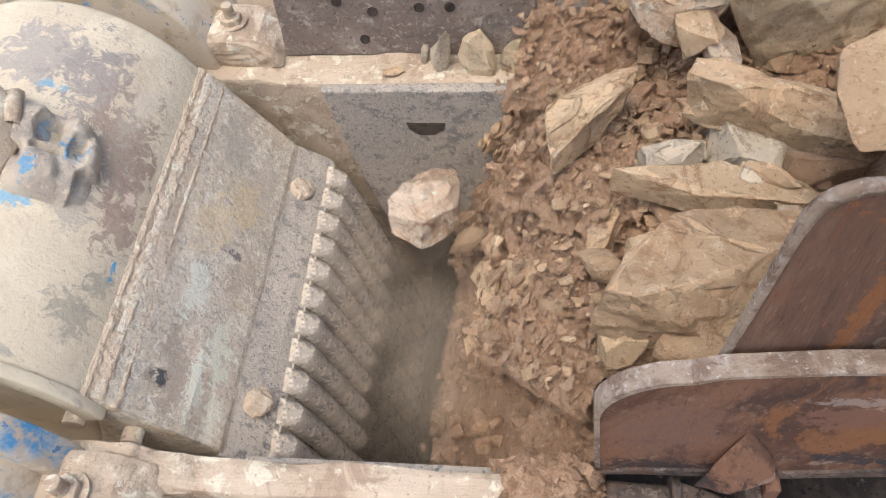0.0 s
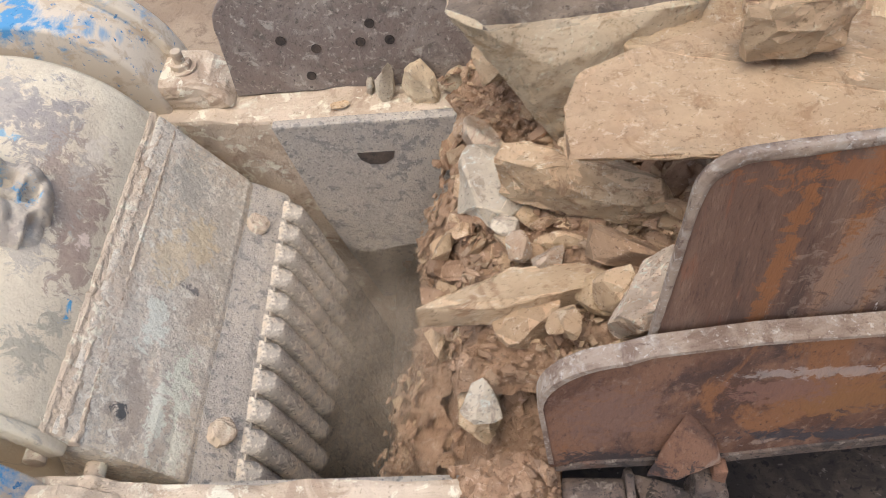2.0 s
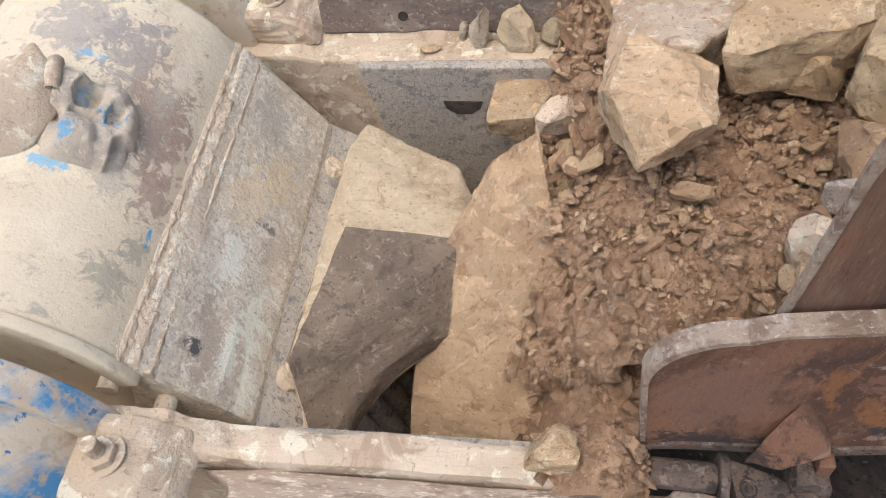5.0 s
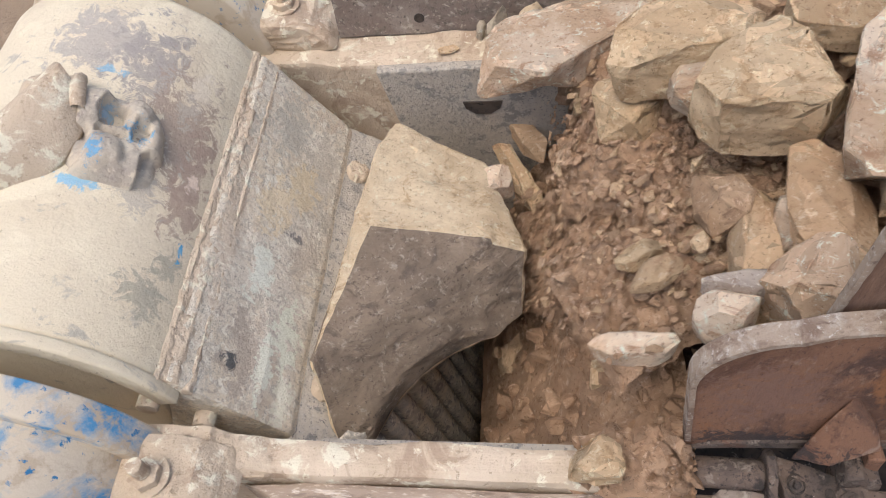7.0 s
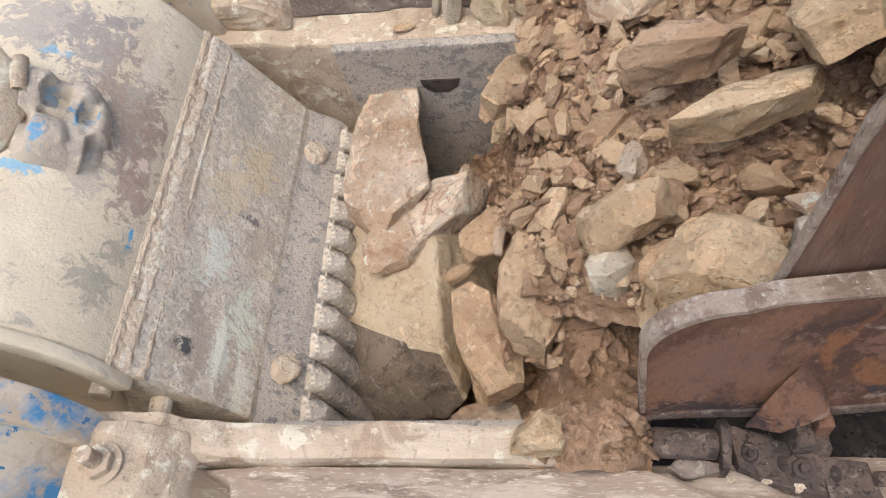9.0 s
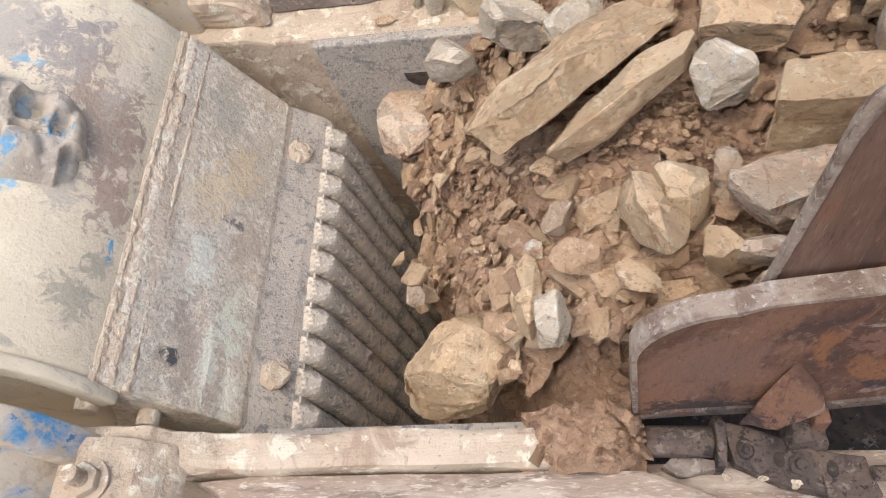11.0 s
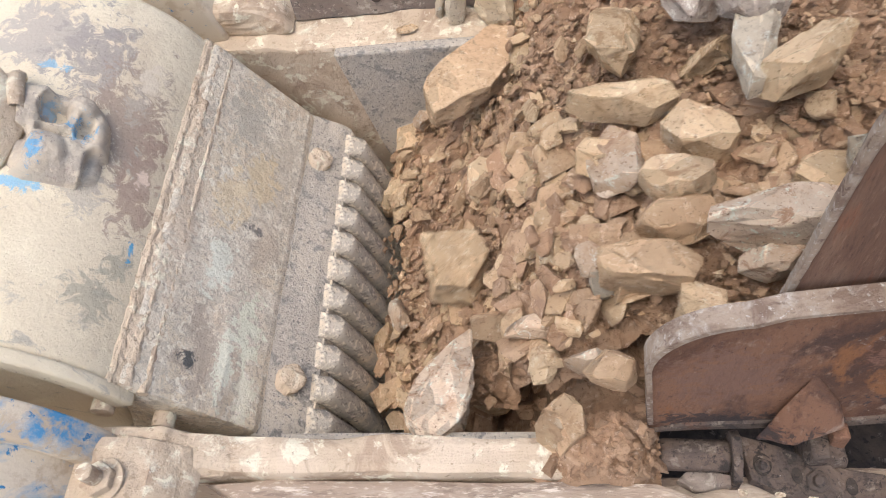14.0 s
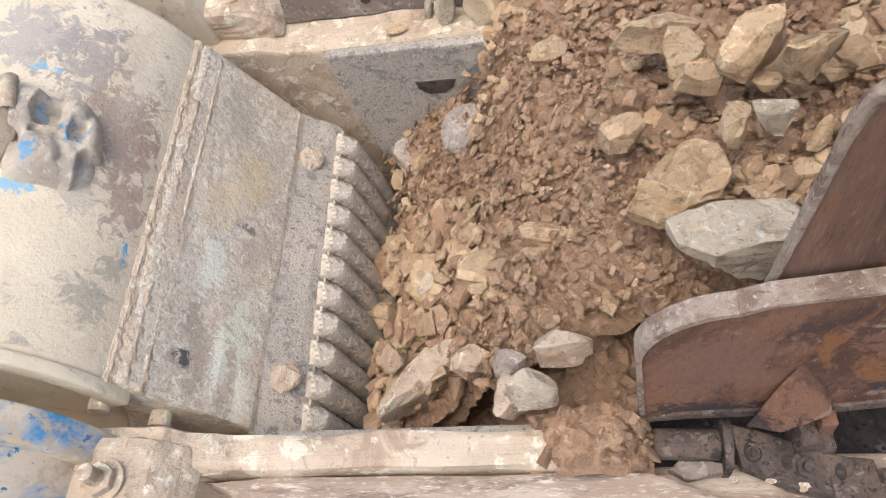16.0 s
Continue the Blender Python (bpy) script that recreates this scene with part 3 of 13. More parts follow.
# lifting lug on the barrel: a rounded casting with two pockets
bm = bmesh.new()
bmesh.ops.create_grid(bm, x_segments=56, y_segments=60, size=1)
for v in bm.verts:
    u, w = v.co.x * 0.105, v.co.y * 0.120
    e = (abs(u + 0.10 * w) / 0.080) ** 4 + (abs(w) / 0.090) ** 4
    h = 0.060 * min(1.0, max(0.0, 1.5 - e)) ** 0.5 - 0.05
    for pu, pw, ru, rw, deep in ((-0.018, 0.034, 0.024, 0.024, 0.050), (0.038, 0.014, 0.016, 0.026, 0.045), (-0.010, -0.006, 0.030, 0.010, 0.030), (-0.070, -0.045, 0.026, 0.040, 0.040), (0.075, -0.075, 0.030, 0.050, 0.045)):
        h -= 0.6 * deep * min(1.0, 3.0 * max(0.0, 1 - ((u - pu) / ru) ** 4 - ((w - pw) / rw) ** 4))
    for pu, pw, ru, up in ((-0.050, 0.045, 0.040, 0.022), (0.028, 0.060, 0.026, 0.020), (-0.018, -0.052, 0.036, 0.018), (0.060, 0.010, 0.022, 0.012)):
        h += up * max(0.0, 1 - ((u - pu) ** 2 + (w - pw) ** 2) / ru ** 2) ** 0.6
    v.co = Vector((u, w, h + 0.007 * noise.noise(Vector((u * 40, w * 40, 1))) + 0.002 * noise.noise(Vector((u * 110, w * 110, 4)))))
lug = part("lifting_lug", rounded(bm), LUG, pitman, "grey-tan cast lug with blue paint in its pockets")
lug.matrix_basis = pose(-0.368, 0.452, 0.272, -2, 36, 6)
# stiff curved flap with a folded hose behind the lug
bm = bmesh.new()
bmesh.ops.create_grid(bm, x_segments=20, y_segments=24, size=1)
for v in bm.verts:
    u, w = v.co.x, v.co.y
    v.co = Vector((0.085 * u * (1 - 0.35 * w * w), 0.125 * w * (1 - 0.25 * u * u), 0.030 - 0.075 * u * u + 0.012 * w + 0.006 * noise.noise(Vector((u * 2, w * 2, 3)))))
bmesh.ops.solidify(bm, geom=bm.faces[:], thickness=0.009)
bmesh.ops.recalc_face_normals(bm, faces=bm.faces)
bmesh.ops.rotate(bm, verts=bm.verts, matrix=Matrix.Rotation(radians(-28), 3, "Z"))
bmesh.ops.translate(bm, verts=bm.verts, vec=(-0.509, 0.413, 0.340))
part("cover", rounded(bm), SAND, pitman, "stiff curved flap caked with tan dust")
bm = bmesh.new()
path = [Vector((-0.47 + 0.05 * math.cos(a), 0.46 + 0.09 * math.sin(a), 0.325 + 0.02 * math.sin(3 * a))) for a in [k * math.pi / 14 for k in range(20)]]
prev = None
for k, c in enumerate(path):
    d = (path[min(k + 1, 19)] - path[max(k - 1, 0)]).normalized()
    s, u = d.cross(Vector((0, 0, 1))).normalized(), Vector((0, 0, 1))
    ring = [bm.verts.new(c + 0.016 * (math.cos(q) * s + math.sin(q) * u)) for q in [j * math.pi / 4 for j in range(8)]]
    if prev:
        for j in range(8):
            bm.faces.new((prev[j], prev[(j + 1) % 8], ring[(j + 1) % 8], ring[j]))
    prev = ring
part("hose", rounded(bm), SAND, pitman)
# rim and side bolts of the barrel's near end
part("barrel_rim", rounded(prism(arc(-0.55, -0.02, 0.329, 12, 120, 36) + arc(-0.55, -0.02, 0.29, 120, 12, 36), 0.03, 0.055, "y", 0.006)), DUSTY, pitman)
for x, z in ((-0.285, 0.045), (-0.215, -0.035)):
    part("side_bolt", disc(0.02, 0.03, 12, pose(x, 0.035, z, 90, 0, 0), 0.005), SAND, pitman)

# ---- feed chute ----
chute = thing("feed_chute", "rusted steel feed chute side with thick worn plates", "chute")
low = arc(0.715, 0.228, 0.120, 180, 95, 10)
part("side_plate", prism([(0.611, 0.0)] + low + [(0.74, 0.364), (0.87, 0.386), (1.7, 0.44), (1.7, 0.10), (1.13, 0.065), (0.9, 0.02)], 0.002, 0.028, "y", 0.002), RUST, chute, "lower rusted plate with rounded end")
rim = [(p[0] - 0.004, p[1] + 0.003) for p in [(0.613, 0.02)] + low] + [(0.74, 0.369), (0.87, 0.391), (1.7, 0.445), (1.7, 0.438), (0.87, 0.384), (0.74, 0.362)] + [(p[0] + 0.004, p[1] - 0.004) for p in low[::-1]] + [(0.618, 0.02)]
part("plate_edge", prism(rim, -0.001, 0.031, "y", 0.0), EDGE, chute, "bright worn plate edge")
up = [(0.739, 0.20), (0.757, 0.58)] + arc(0.815, 0.635, 0.055, 175, 95, 6) + [(0.93, 0.702), (1.7, 0.74), (1.7, 0.30), (1.034, 0.25)]
part("side_plate", prism(up, 0.040, 0.047, "y", 0.002), STREAKED, chute, "upper rusted plate with vertical streaks")
outer = [(0.737, 0.20), (0.755, 0.58)] + arc(0.815, 0.635, 0.058, 175, 95, 6) + [(0.93, 0.705), (1.7, 0.743)]
inner = [(1.7, 0.730), (0.93, 0.693)] + arc(0.819, 0.630, 0.050, 95, 175, 6) + [(0.764, 0.58), (0.745, 0.20)]
part("plate_edge", worn(prism(outer + inner, 0.0375, 0.0495, "y", 0.0), 0.02, 0.0012, 0.02, 3.0), EDGE, chute, "bright worn plate edge")
bm = bmesh.new()
for p in ((0.806, 0.002, 0.190), (0.820, 0.002, 0.184), (0.768, -0.018, 0.004), (0.812, -0.040, 0.034), (0.876, -0.024, 0.064), (0.868, 0.002, 0.10), (0.79, 0.002, 0.0), (0.87, 0.002, 0.04)):
    bm.verts.new(p)
bmesh.ops.convex_hull(bm, input=bm.verts)
soften(bm, 0.003)
roughen(bm, 3, 0.003, 0.03, 4.0)
part("gusset", bm, RUST, chute, "three-cornered welded gusset")
part("lower_rim", prism([(0.612, -0.004), (0.9, 0.016), (1.13, 0.061), (1.7, 0.096), (1.7, 0.125), (1.13, 0.088), (0.9, 0.040), (0.66, 0.022)], -0.003, 0.004, "y", 0.001, 0.0015, 3), SCALED, chute, "grey scaled lower rim")
part("stub", rounded(disc(0.025, 0.105, 20, pose(0.683, -0.026, -0.048, 0, 90, -2), 0.006)), SCALED, chute, "short dark pin")
part("clevis_plate", prism([(-0.072, -0.10), (0.004, -0.10), (0.004, -0.02), (-0.012, -0.006), (-0.050, -0.012), (-0.070, -0.035)], 0.735, 0.749, "x", 0.003, 0.002, 2), SCALED, chute)
part("flake_plate", prism([(0.655, -0.062), (0.67, -0.050), (0.715, -0.047), (0.742, -0.055), (0.735, -0.070), (0.68, -0.078)], -0.075, -0.058, "z", 0.003, 0.004, 3), HOLED, chute)
bar = part("hinge_bar", prism([(0.752, 0.004), (0.80, -0.012), (0.848, -0.030), (0.895, -0.048), (0.90, -0.115), (0.83, -0.098), (0.762, -0.066)], -0.07, -0.042, "z", 0.003, 0.003, 3), SCALED, chute, "flat hinge bar with bolt holes")
part("hinge_end", prism([(0.884, -0.050), (0.952, -0.060), (0.962, -0.12), (0.886, -0.125)], -0.045, -0.034, "z", 0.003, 0.002, 3), SCALED, chute, "reddish end plate of the hinge")
part("hinge_block", prism([(0.84, -0.07), (0.846, -0.004), (0.868, 0.006), (0.897, -0.016), (0.905, -0.07)], -0.048, -0.006, "y", 0.004, 0.004, 3), SCALED, chute)
part("hinge_block", prism([(0.875, -0.06), (0.87, 0.03), (0.892, 0.035), (0.90, -0.06)], -0.028, -0.004, "y", 0.004, 0.003, 2), RUST, chute)
# holes as dark discs on the bar, their inner shade put into colour
for x, y, rx, ry, z in ((0.828, -0.061, 0.0075, 0.012, -0.0385), (0.9, -0.079, 0.008, 0.013, -0.0325), (0.781, -0.043, 0.0135, 0.017, -0.0395)):
    hole = disc(1.0, 0.003, 20, pose(0, 0, 0), 0.0)
    for v in hole.verts:
        v.co = Vector((x + v.co.x * rx, y + v.co.y * ry, z + v.co.z))
    part("bolt_hole", hole, DARK, bar)
bolt(chute, (0.781, -0.045, -0.043), (14, -6, 0), 0.0095, SCALED)
bolt(chute, (0.856, -0.069, -0.040), (14, -8, 0), 0.0145, SCALED)
part("spacer", disc(0.029, 0.012, 24, pose(0.861, -0.070, -0.043, 14, -8, 0), 0.003), SCALED, chute)
for k, (x, y, a) in enumerate(((0.845, -0.098, 0.028), (0.80, -0.088, 0.02), (0.745, -0.085, 0.026))):
    clod = part("clod", stone((a, a * 0.7, a * 0.6), 80 + k, 14, 2, 0.05), SAND, chute)
    clod.location = (x, y, -0.045)
part("rod", disc(0.012, 0.16, 12, pose(1.03, -0.09, -0.02, 0, 90, 0)), SCALED, chute)
# added dark sheets that put shade into the gap below the side plate
part("under_plate", box(0.62, 1.75, -0.60, 0.40, -0.62, -0.58), DARK, chute)
part("under_web", box(0.66, 1.75, 0.30, 0.312, -0.60, 0.0), DARK, chute)
part("far_side_plate", prism([(0.75, -0.2), (5.4, 0.95), (5.4, 1.6), (0.75, 0.75)], 1.17, 1.20, "y"), HOLED, chute)
part("chute_floor", prism([(0.58, -0.20), (5.4, 0.97), (5.4, 0.90), (0.58, -0.26)], 0.16, 1.17, "y", 0.004), RUST, chute)
part("side_plate", prism([(1.71, 0.10), (5.4, 0.98), (5.4, 1.6), (1.71, 0.74)], 0.002, 0.028, "y", 0.002), RUST, chute)
for x, z in ((1.9, 0.1), (5.1, 0.9)):
    for y in (0.05, 1.12):
        part("leg", box(x - 0.05, x + 0.05, y - 0.03, y + 0.03, -2.5, z), RUST, chute)

# far guard plates
guard = thing("guard_plate", "dark pitted steel guard plate with bolt holes", "guard plate")
part("plate", prism([(-0.105, 0.0)] + arc(0.0, 0.20, 0.10, 190, 100, 8) + [(0.10, 0.42), (0.50, 0.42), (0.51, 0.0)], 1.012, 1.03, "y", 0.004, 0.002, 3), HOLED, guard)
# uncut holes: dark discs stand for the shade inside
for x, z in ((0.10, 0.05), (0.13, 0.13), (0.24, 0.14), (0.31, 0.14), (0.27, 0.19), (0.05, 0.16)):
    part("bolt_hole", disc(0.012, 0.004, 14, pose(x, 1.010, z, 90, 0, 0), 0.0), DARK, guard)
guard2 = thing("guard_plate", "plain grey steel guard plate beside the feed", "guard plate")
part("plate", box(0.515, 0.76, 1.03, 1.05, -0.02, 0.42, 0.004), CHEEK, guard2)

# ---- loose rock on the feed ----
SPEED = [(0, 0.17), (3, 0.15), (4.2, 0.12), (6.3, 0.25), (8.7, 0.22), (10.8, 0.26), (16, 0.26)]


def run(t):
    """How far the bed has slid by t seconds."""
    d = 0.0
    for (a, v), (b, _) in zip(SPEED, SPEED[1:]):
        d += v * max(0.0, min(t, b) - a)
    return d + 0.26 * max(0.0, t - 16.0)


def bed(x, y, t):
    """Height of the rubble: a gentle slope on the feed, then down into the mouth, which fills up later on."""
    full = min(1.0, max(0.0, (t - 8.0) / 2.5))
    z = 0.13 + 0.24 * (x - 0.55)
    if x < 0.55:
        z = 0.13 - (1.75 * (1 - full) + 1.0 * full) * (0.55 - x)
    return z


def over_time(d):
    """When a stone that lies d metres behind the lip goes over it."""
    t = -1.2 if d < 0 else 0.0
    if d < 0:
        return d / 0.17
    while run(t) < d:
        t += 0.04
    return t


def ride(y, t_over, lift=0.0, spin=(0, 0), seed=0, big=False):
    """Rows of a stone that slides down the feed, goes over the lip at t_over, and drops through the jaws."""
    yaw = random.Random(seed).uniform(0, 360)
    own = pose(0, 0, 0, spin[0], spin[1], yaw)
    rows, t = [], 0.0
    while t < t_over - 0.2:
        x = 0.55 + run(t_over) - run(t)
        rows.append((t, pose(x, y, bed(x, y, t) + lift, 0, -13, 0) @ own))
        t += 1.0 if x > 1.7 else 0.5
    full = min(1.0, max(0.0, (t_over - 8.0) / 2.5))
    yy = y + (0.45 - y) * 0.12
    stop = 0.18 if big else 0.12
    tilt = -45 - 14 * (1 - full)
    slow = 0.22 + 0.30 * full
    for k in range(4):
        x = (0.55, 0.50, 0.45, stop + 0.16)[k] * (1 - full) + (0.55, 0.45, 0.34, stop)[k] * full
        tt = t_over + slow * k * (1 + 0.5 * full)
        rows.append((tt, pose(x, yy, bed(x, yy, tt) + lift, 0, (-22, -40, tilt, tilt)[k], 0) @ own))
    end, z = rows[-1][0], rows[-1][1].translation.z
    rows.append((end + 0.3 + 0.9 * full, pose(0.27, yy, min(z - 0.3, -0.8), 0, tilt - 20, 0) @ own))
    rows.append((end + 0.65 + 1.5 * full, pose(0.27, yy, -2.1, 0, tilt - 30, 0) @ own))
    rows.append((max(17.0, end + 3.5), pose(0.27, yy, -2.1, 0, tilt - 30, 0) @ own))
    before = [r for r in rows if r[0] <= 0]
    if before and before[-1][0] < 0:
        a, b = before[-1], rows[len(before)]
        rows[len(before) - 1] = (0.0, a[1].lerp(b[1], -a[0] / (b[0] - a[0])))
    return rows[max(0, len(before) - 1):]


def rubble_mesh(seed, half, count, mat_big, fine=False):
    """A patch of earth with small stones in it, one joined mesh."""
    rnd = random.Random(seed)
    verts, faces, kinds = [], [], []
    n = 30
    for i in range(n + 1):
        for j in range(n + 1):
            u, v = 2 * i / n - 1, 2 * j / n - 1
            fall = max(0.0, 1 - max(abs(u), abs(v)) ** 4)
            h = 0.035 * noise.noise(Vector((u * 2.2 + seed, v * 2.2, seed))) + 0.02 * noise.noise(Vector((u * 6, v * 6 + seed, 1))) + 0.01 * noise.noise(Vector((u * 14, v * 14, seed))) + 0.006 * noise.noise(Vector((u * 37, v * 37, seed)))
            verts.append((u * half, v * half, h - 0.05 * (1 - fall) - 0.01))
    for i in range(n):
        for j in range(n):
            a = i * (n + 1) + j
            faces.append((a, a + n + 1, a + n + 2, a + 1))
            kinds.append(0)
    base = len(verts)
    verts += [(p[0] * 0.9, p[1] * 0.9, -0.07 - 0.5 * p[2]) for p in verts[:base]]
    for i in range(n):
        for j in range(n):
            a = base + i * (n + 1) + j
            faces.append((a, a + 1, a + n + 2, a + n + 1))
            kinds.append(0)
    for k in range(count):
        size = 0.003 + 0.020 * rnd.random() ** 4.0 if fine else 0.005 + 0.055 * rnd.random() ** 4.2
        bm = shard((size * rnd.uniform(1.1, 2.0), size * rnd.uniform(0.8, 1.2), size * rnd.uniform(0.35, 0.75)), rnd)
        u, v = rnd.uniform(-1, 1), rnd.uniform(-1, 1)
        h = 0.035 * noise.noise(Vector((u * 2.2 + seed, v * 2.2, seed))) + 0.02 * noise.noise(Vector((u * 6, v * 6 + seed, 1)))
        m = pose(u * half, v * half, h + size * 0.04, rnd.uniform(-28, 28), rnd.uniform(-28, 28), rnd.uniform(0, 360))
        base = len(verts)
        bm.verts.index_update()
        verts += [tuple(m @ p.co) for p in bm.verts]
        kind = rnd.choice((0, 0, 0, 0, 1, 3) if fine else (1, 1, 2, 3, 0, 0))
        for f in bm.faces:
            faces.append(tuple(base + p.index for p in f.verts))
            kinds.append(kind)
        bm.free()
    me = bpy.data.meshes.new("rubble")
    me.from_pydata(verts, [], faces)
    for mm in (EARTH, ROCKS["clay"], ROCKS["tan"], mat_big):
        me.materials.append(mm)
    me.polygons.foreach_set("material_index", kinds)
    me.update()
    return me


FLOW = []  # (object, rows) of all that slides with the feed
HALF = 0.135
patches = [rubble_mesh(11 + k, HALF, 300, ROCKS["brown"]) for k in range(6)]
earthy = [rubble_mesh(31 + k, HALF, 460, ROCKS["brown"], True) for k in range(4)]


def fine_at(t):
    """The stretches of the feed that are mostly fine earth."""
    return t < 1.6 or 5.2 < t < 8.2 or 14.0 < t < 17.0


rnd = random.Random(5)
for i in range(-2, 25):
    for j in range(6):
        d = 0.185 * i + 0.09 * (j % 2) + rnd.uniform(-0.03, 0.03)
        y = 0.238 + 0.163 * j + rnd.uniform(-0.02, 0.02)
        some = earthy if rnd.random() < (0.8 if fine_at(over_time(d)) and j < 5 else 0.5) else patches
        ob = tagged(new("rubble", some[rnd.randrange(len(some))]), "brown earth and small broken stones sliding on the feed", "rubble", "feed rubble", "stuff")
        FLOW.append((ob, over_time(d), y, -0.04 + 0.025 * rnd.random(), 100 + i * 6 + j, True))

# stones of a hand's size, one by one
KINDS = ["tan", "tan", "clay", "clay", "ochre", "brown", "pink", "clay", "tan"]
LABELS = {"tan": "tan angular broken stone in the feed", "clay": "clay-smeared brown broken stone in the feed", "ochre": "yellowish ochre broken stone in the feed",
          "brown": "dark brown broken stone in the feed", "pink": "pinkish white broken stone in the feed", "white": "pale grey broken stone in the feed",
          "purple": "purple-grey broken stone in the feed"}
hand = []
for k in range(27):
    kind = KINDS[k % len(KINDS)]
    s = random.Random(300 + k)
    a = s.uniform(0.045, 0.135)
    hand.append((mesh_of(stone((a, a * s.uniform(0.34, 0.8), a * s.uniform(0.22, 0.5)), 300 + k, s.randint(12, 18), 2, 0.05, k % 2), "stone", ROCKS[kind]), kind))
for k in range(260):
    d = -0.25 + 4.5 * (k + rnd.random()) / 260
    me, kind = hand[rnd.randrange(len(hand))]
    if fine_at(over_time(d)) and k % 5 < 3:
        continue
    ob = tagged(new("stone", me), LABELS[kind], "stone", "stones in the feed")
    FLOW.append((ob, over_time(d), rnd.uniform(0.15, 1.08), 0.005 + 0.03 * rnd.random(), 1000 + k, False))

# earth under the moving bed and the bank that lies against the fixed jaw
bm = bmesh.new()
bmesh.ops.create_grid(bm, x_segments=130, y_segments=90, size=1)
for v in bm.verts:
    x, y = 0.22 + (v.co.x + 1) * 0.84, 0.005 + (v.co.y + 1) * 0.56
    z = -0.06 + 0.24 * (x - 0.55)
    if x < 0.55:
        z = -0.06 - 1.9 * (0.55 - x) ** 1.05
    z -= 1.2 if x > 0.64 and y < 0.33 else 0.0
    v.co = Vector((x, y, z + 0.035 * noise.noise(Vector((x * 9, y * 9, 3))) + 0.018 * noise.noise(Vector((x * 25, y * 25, 8))) + 0.012 * abs(noise.noise(Vector((x * 70, y * 70, 4))))))
tagged(part("earth_bank", bm, EARTH), "brown earth bank packed against the jaw", "earth", kind="stuff")
verts, faces = [], []
for k in range(1250):
    size = 0.008 + 0.04 * rnd.random() ** 3
    size *= 0.6 if k > 900 else 1.0
    bm = shard((size * rnd.uniform(1.0, 1.8), size, size * rnd.uniform(0.5, 0.9)), rnd)
    x, y = 0.26 + 0.40 * rnd.random(), rnd.uniform(0.02, 1.05)
    z = -0.06 + 0.24 * (x - 0.55) if x > 0.55 else -0.06 - 1.9 * (0.55 - x) ** 1.05
    if k > 900:
        x, y = 0.535 + max(-0.09, min(0.09, rnd.gauss(0, 0.045))), -0.03 + max(-0.034, min(0.04, rnd.gauss(0, 0.027)))
        z = -0.035 + 0.06 * max(0.0, 1 - ((x - 0.535) / 0.095) ** 2 - 0.7 * ((y + 0.025) / 0.06) ** 2) ** 0.6
    m = pose(x, y, z + 0.035 * noise.noise(Vector((x * 9, y * 9, 3))) + size * 0.25, rnd.uniform(-60, 60), rnd.uniform(-60, 60), rnd.uniform(0, 360))
    bm.verts.index_update()
    n0 = len(verts)
    verts += [tuple(m @ p.co) for p in bm.verts]
    faces += [tuple(n0 + p.index for p in q.verts) for q in bm.faces]
    bm.free()
me = bpy.data.meshes.new("gravel")
me.from_pydata(verts, [], faces)
me.materials.append(EARTH)
tagged(new("gravel", me), "small brown stones stuck in the earth bank", "gravel", kind="stuff")
bm = bmesh.new()
bmesh.ops.create_grid(bm, x_segments=60, y_segments=36, size=1)
for v in bm.verts:
    x, y = 0.535 + v.co.x * 0.095, -0.025 + v.co.y * 0.056
    r = max(0.0, 1 - v.co.x ** 2 - 0.7 * v.co.y ** 2)
    v.co = Vector((x, y, -0.05 + 0.075 * r ** 0.6 + 0.012 * noise.noise(Vector((x * 18, y * 18, 2))) + 0.014 * noise.noise(Vector((x * 60, y * 60, 2)))))
tagged(part("earth_heap", bm, EARTH), "small heap of brown earth spilled on the side frame", "earth", kind="stuff")

# stones and flakes lying still on the far ledge
for k, (x, y, z, a, b, c, yaw, kind) in enumerate(((0.285, 0.975, 0.055, 0.07, 0.075, 0.13, 10, "white"), (0.38, 0.965, 0.045, 0.14, 0.09, 0.11, -10, "pale"), (0.245, 0.985, 0.02, 0.03, 0.04, 0.06, 0, "white"), (0.17, 0.945, 0.008, 0.07, 0.035, 0.012, 20, "tan"), (0.46, 0.98, 0.03, 0.12, 0.09, 0.08, 40, "pale"))):
    ob = tagged(new("stone", mesh_of(stone((a, b, c), 60 + k, 16, 2, 0.05), "stone", ROCKS[kind])), "pale stone lying on the far side frame", "stone", "stones on the ledge")
    ob.matrix_world = pose(x, y, z, 0, 8, yaw)
bm = bmesh.new()
bmesh.ops.create_grid(bm, x_segments=50, y_segments=10, size=1)
for v in bm.verts:
    x, y = 0.25 + v.co.x * 0.34, 0.965 + v.co.y * 0.045
    v.co = Vector((x, y, -0.004 + 0.016 * max(0, 0.35 + noise.noise(Vector((x * 14, y * 20, 5)))) * (1 - abs(v.co.x) ** 3) * (0.5 + 0.5 * v.co.y) + 0.003 * noise.noise(Vector((x * 80, y * 80, 1)))))
tagged(part("dust_layer", bm, SAND), "tan dust and grit lying on the ledge", "dust", kind="stuff")

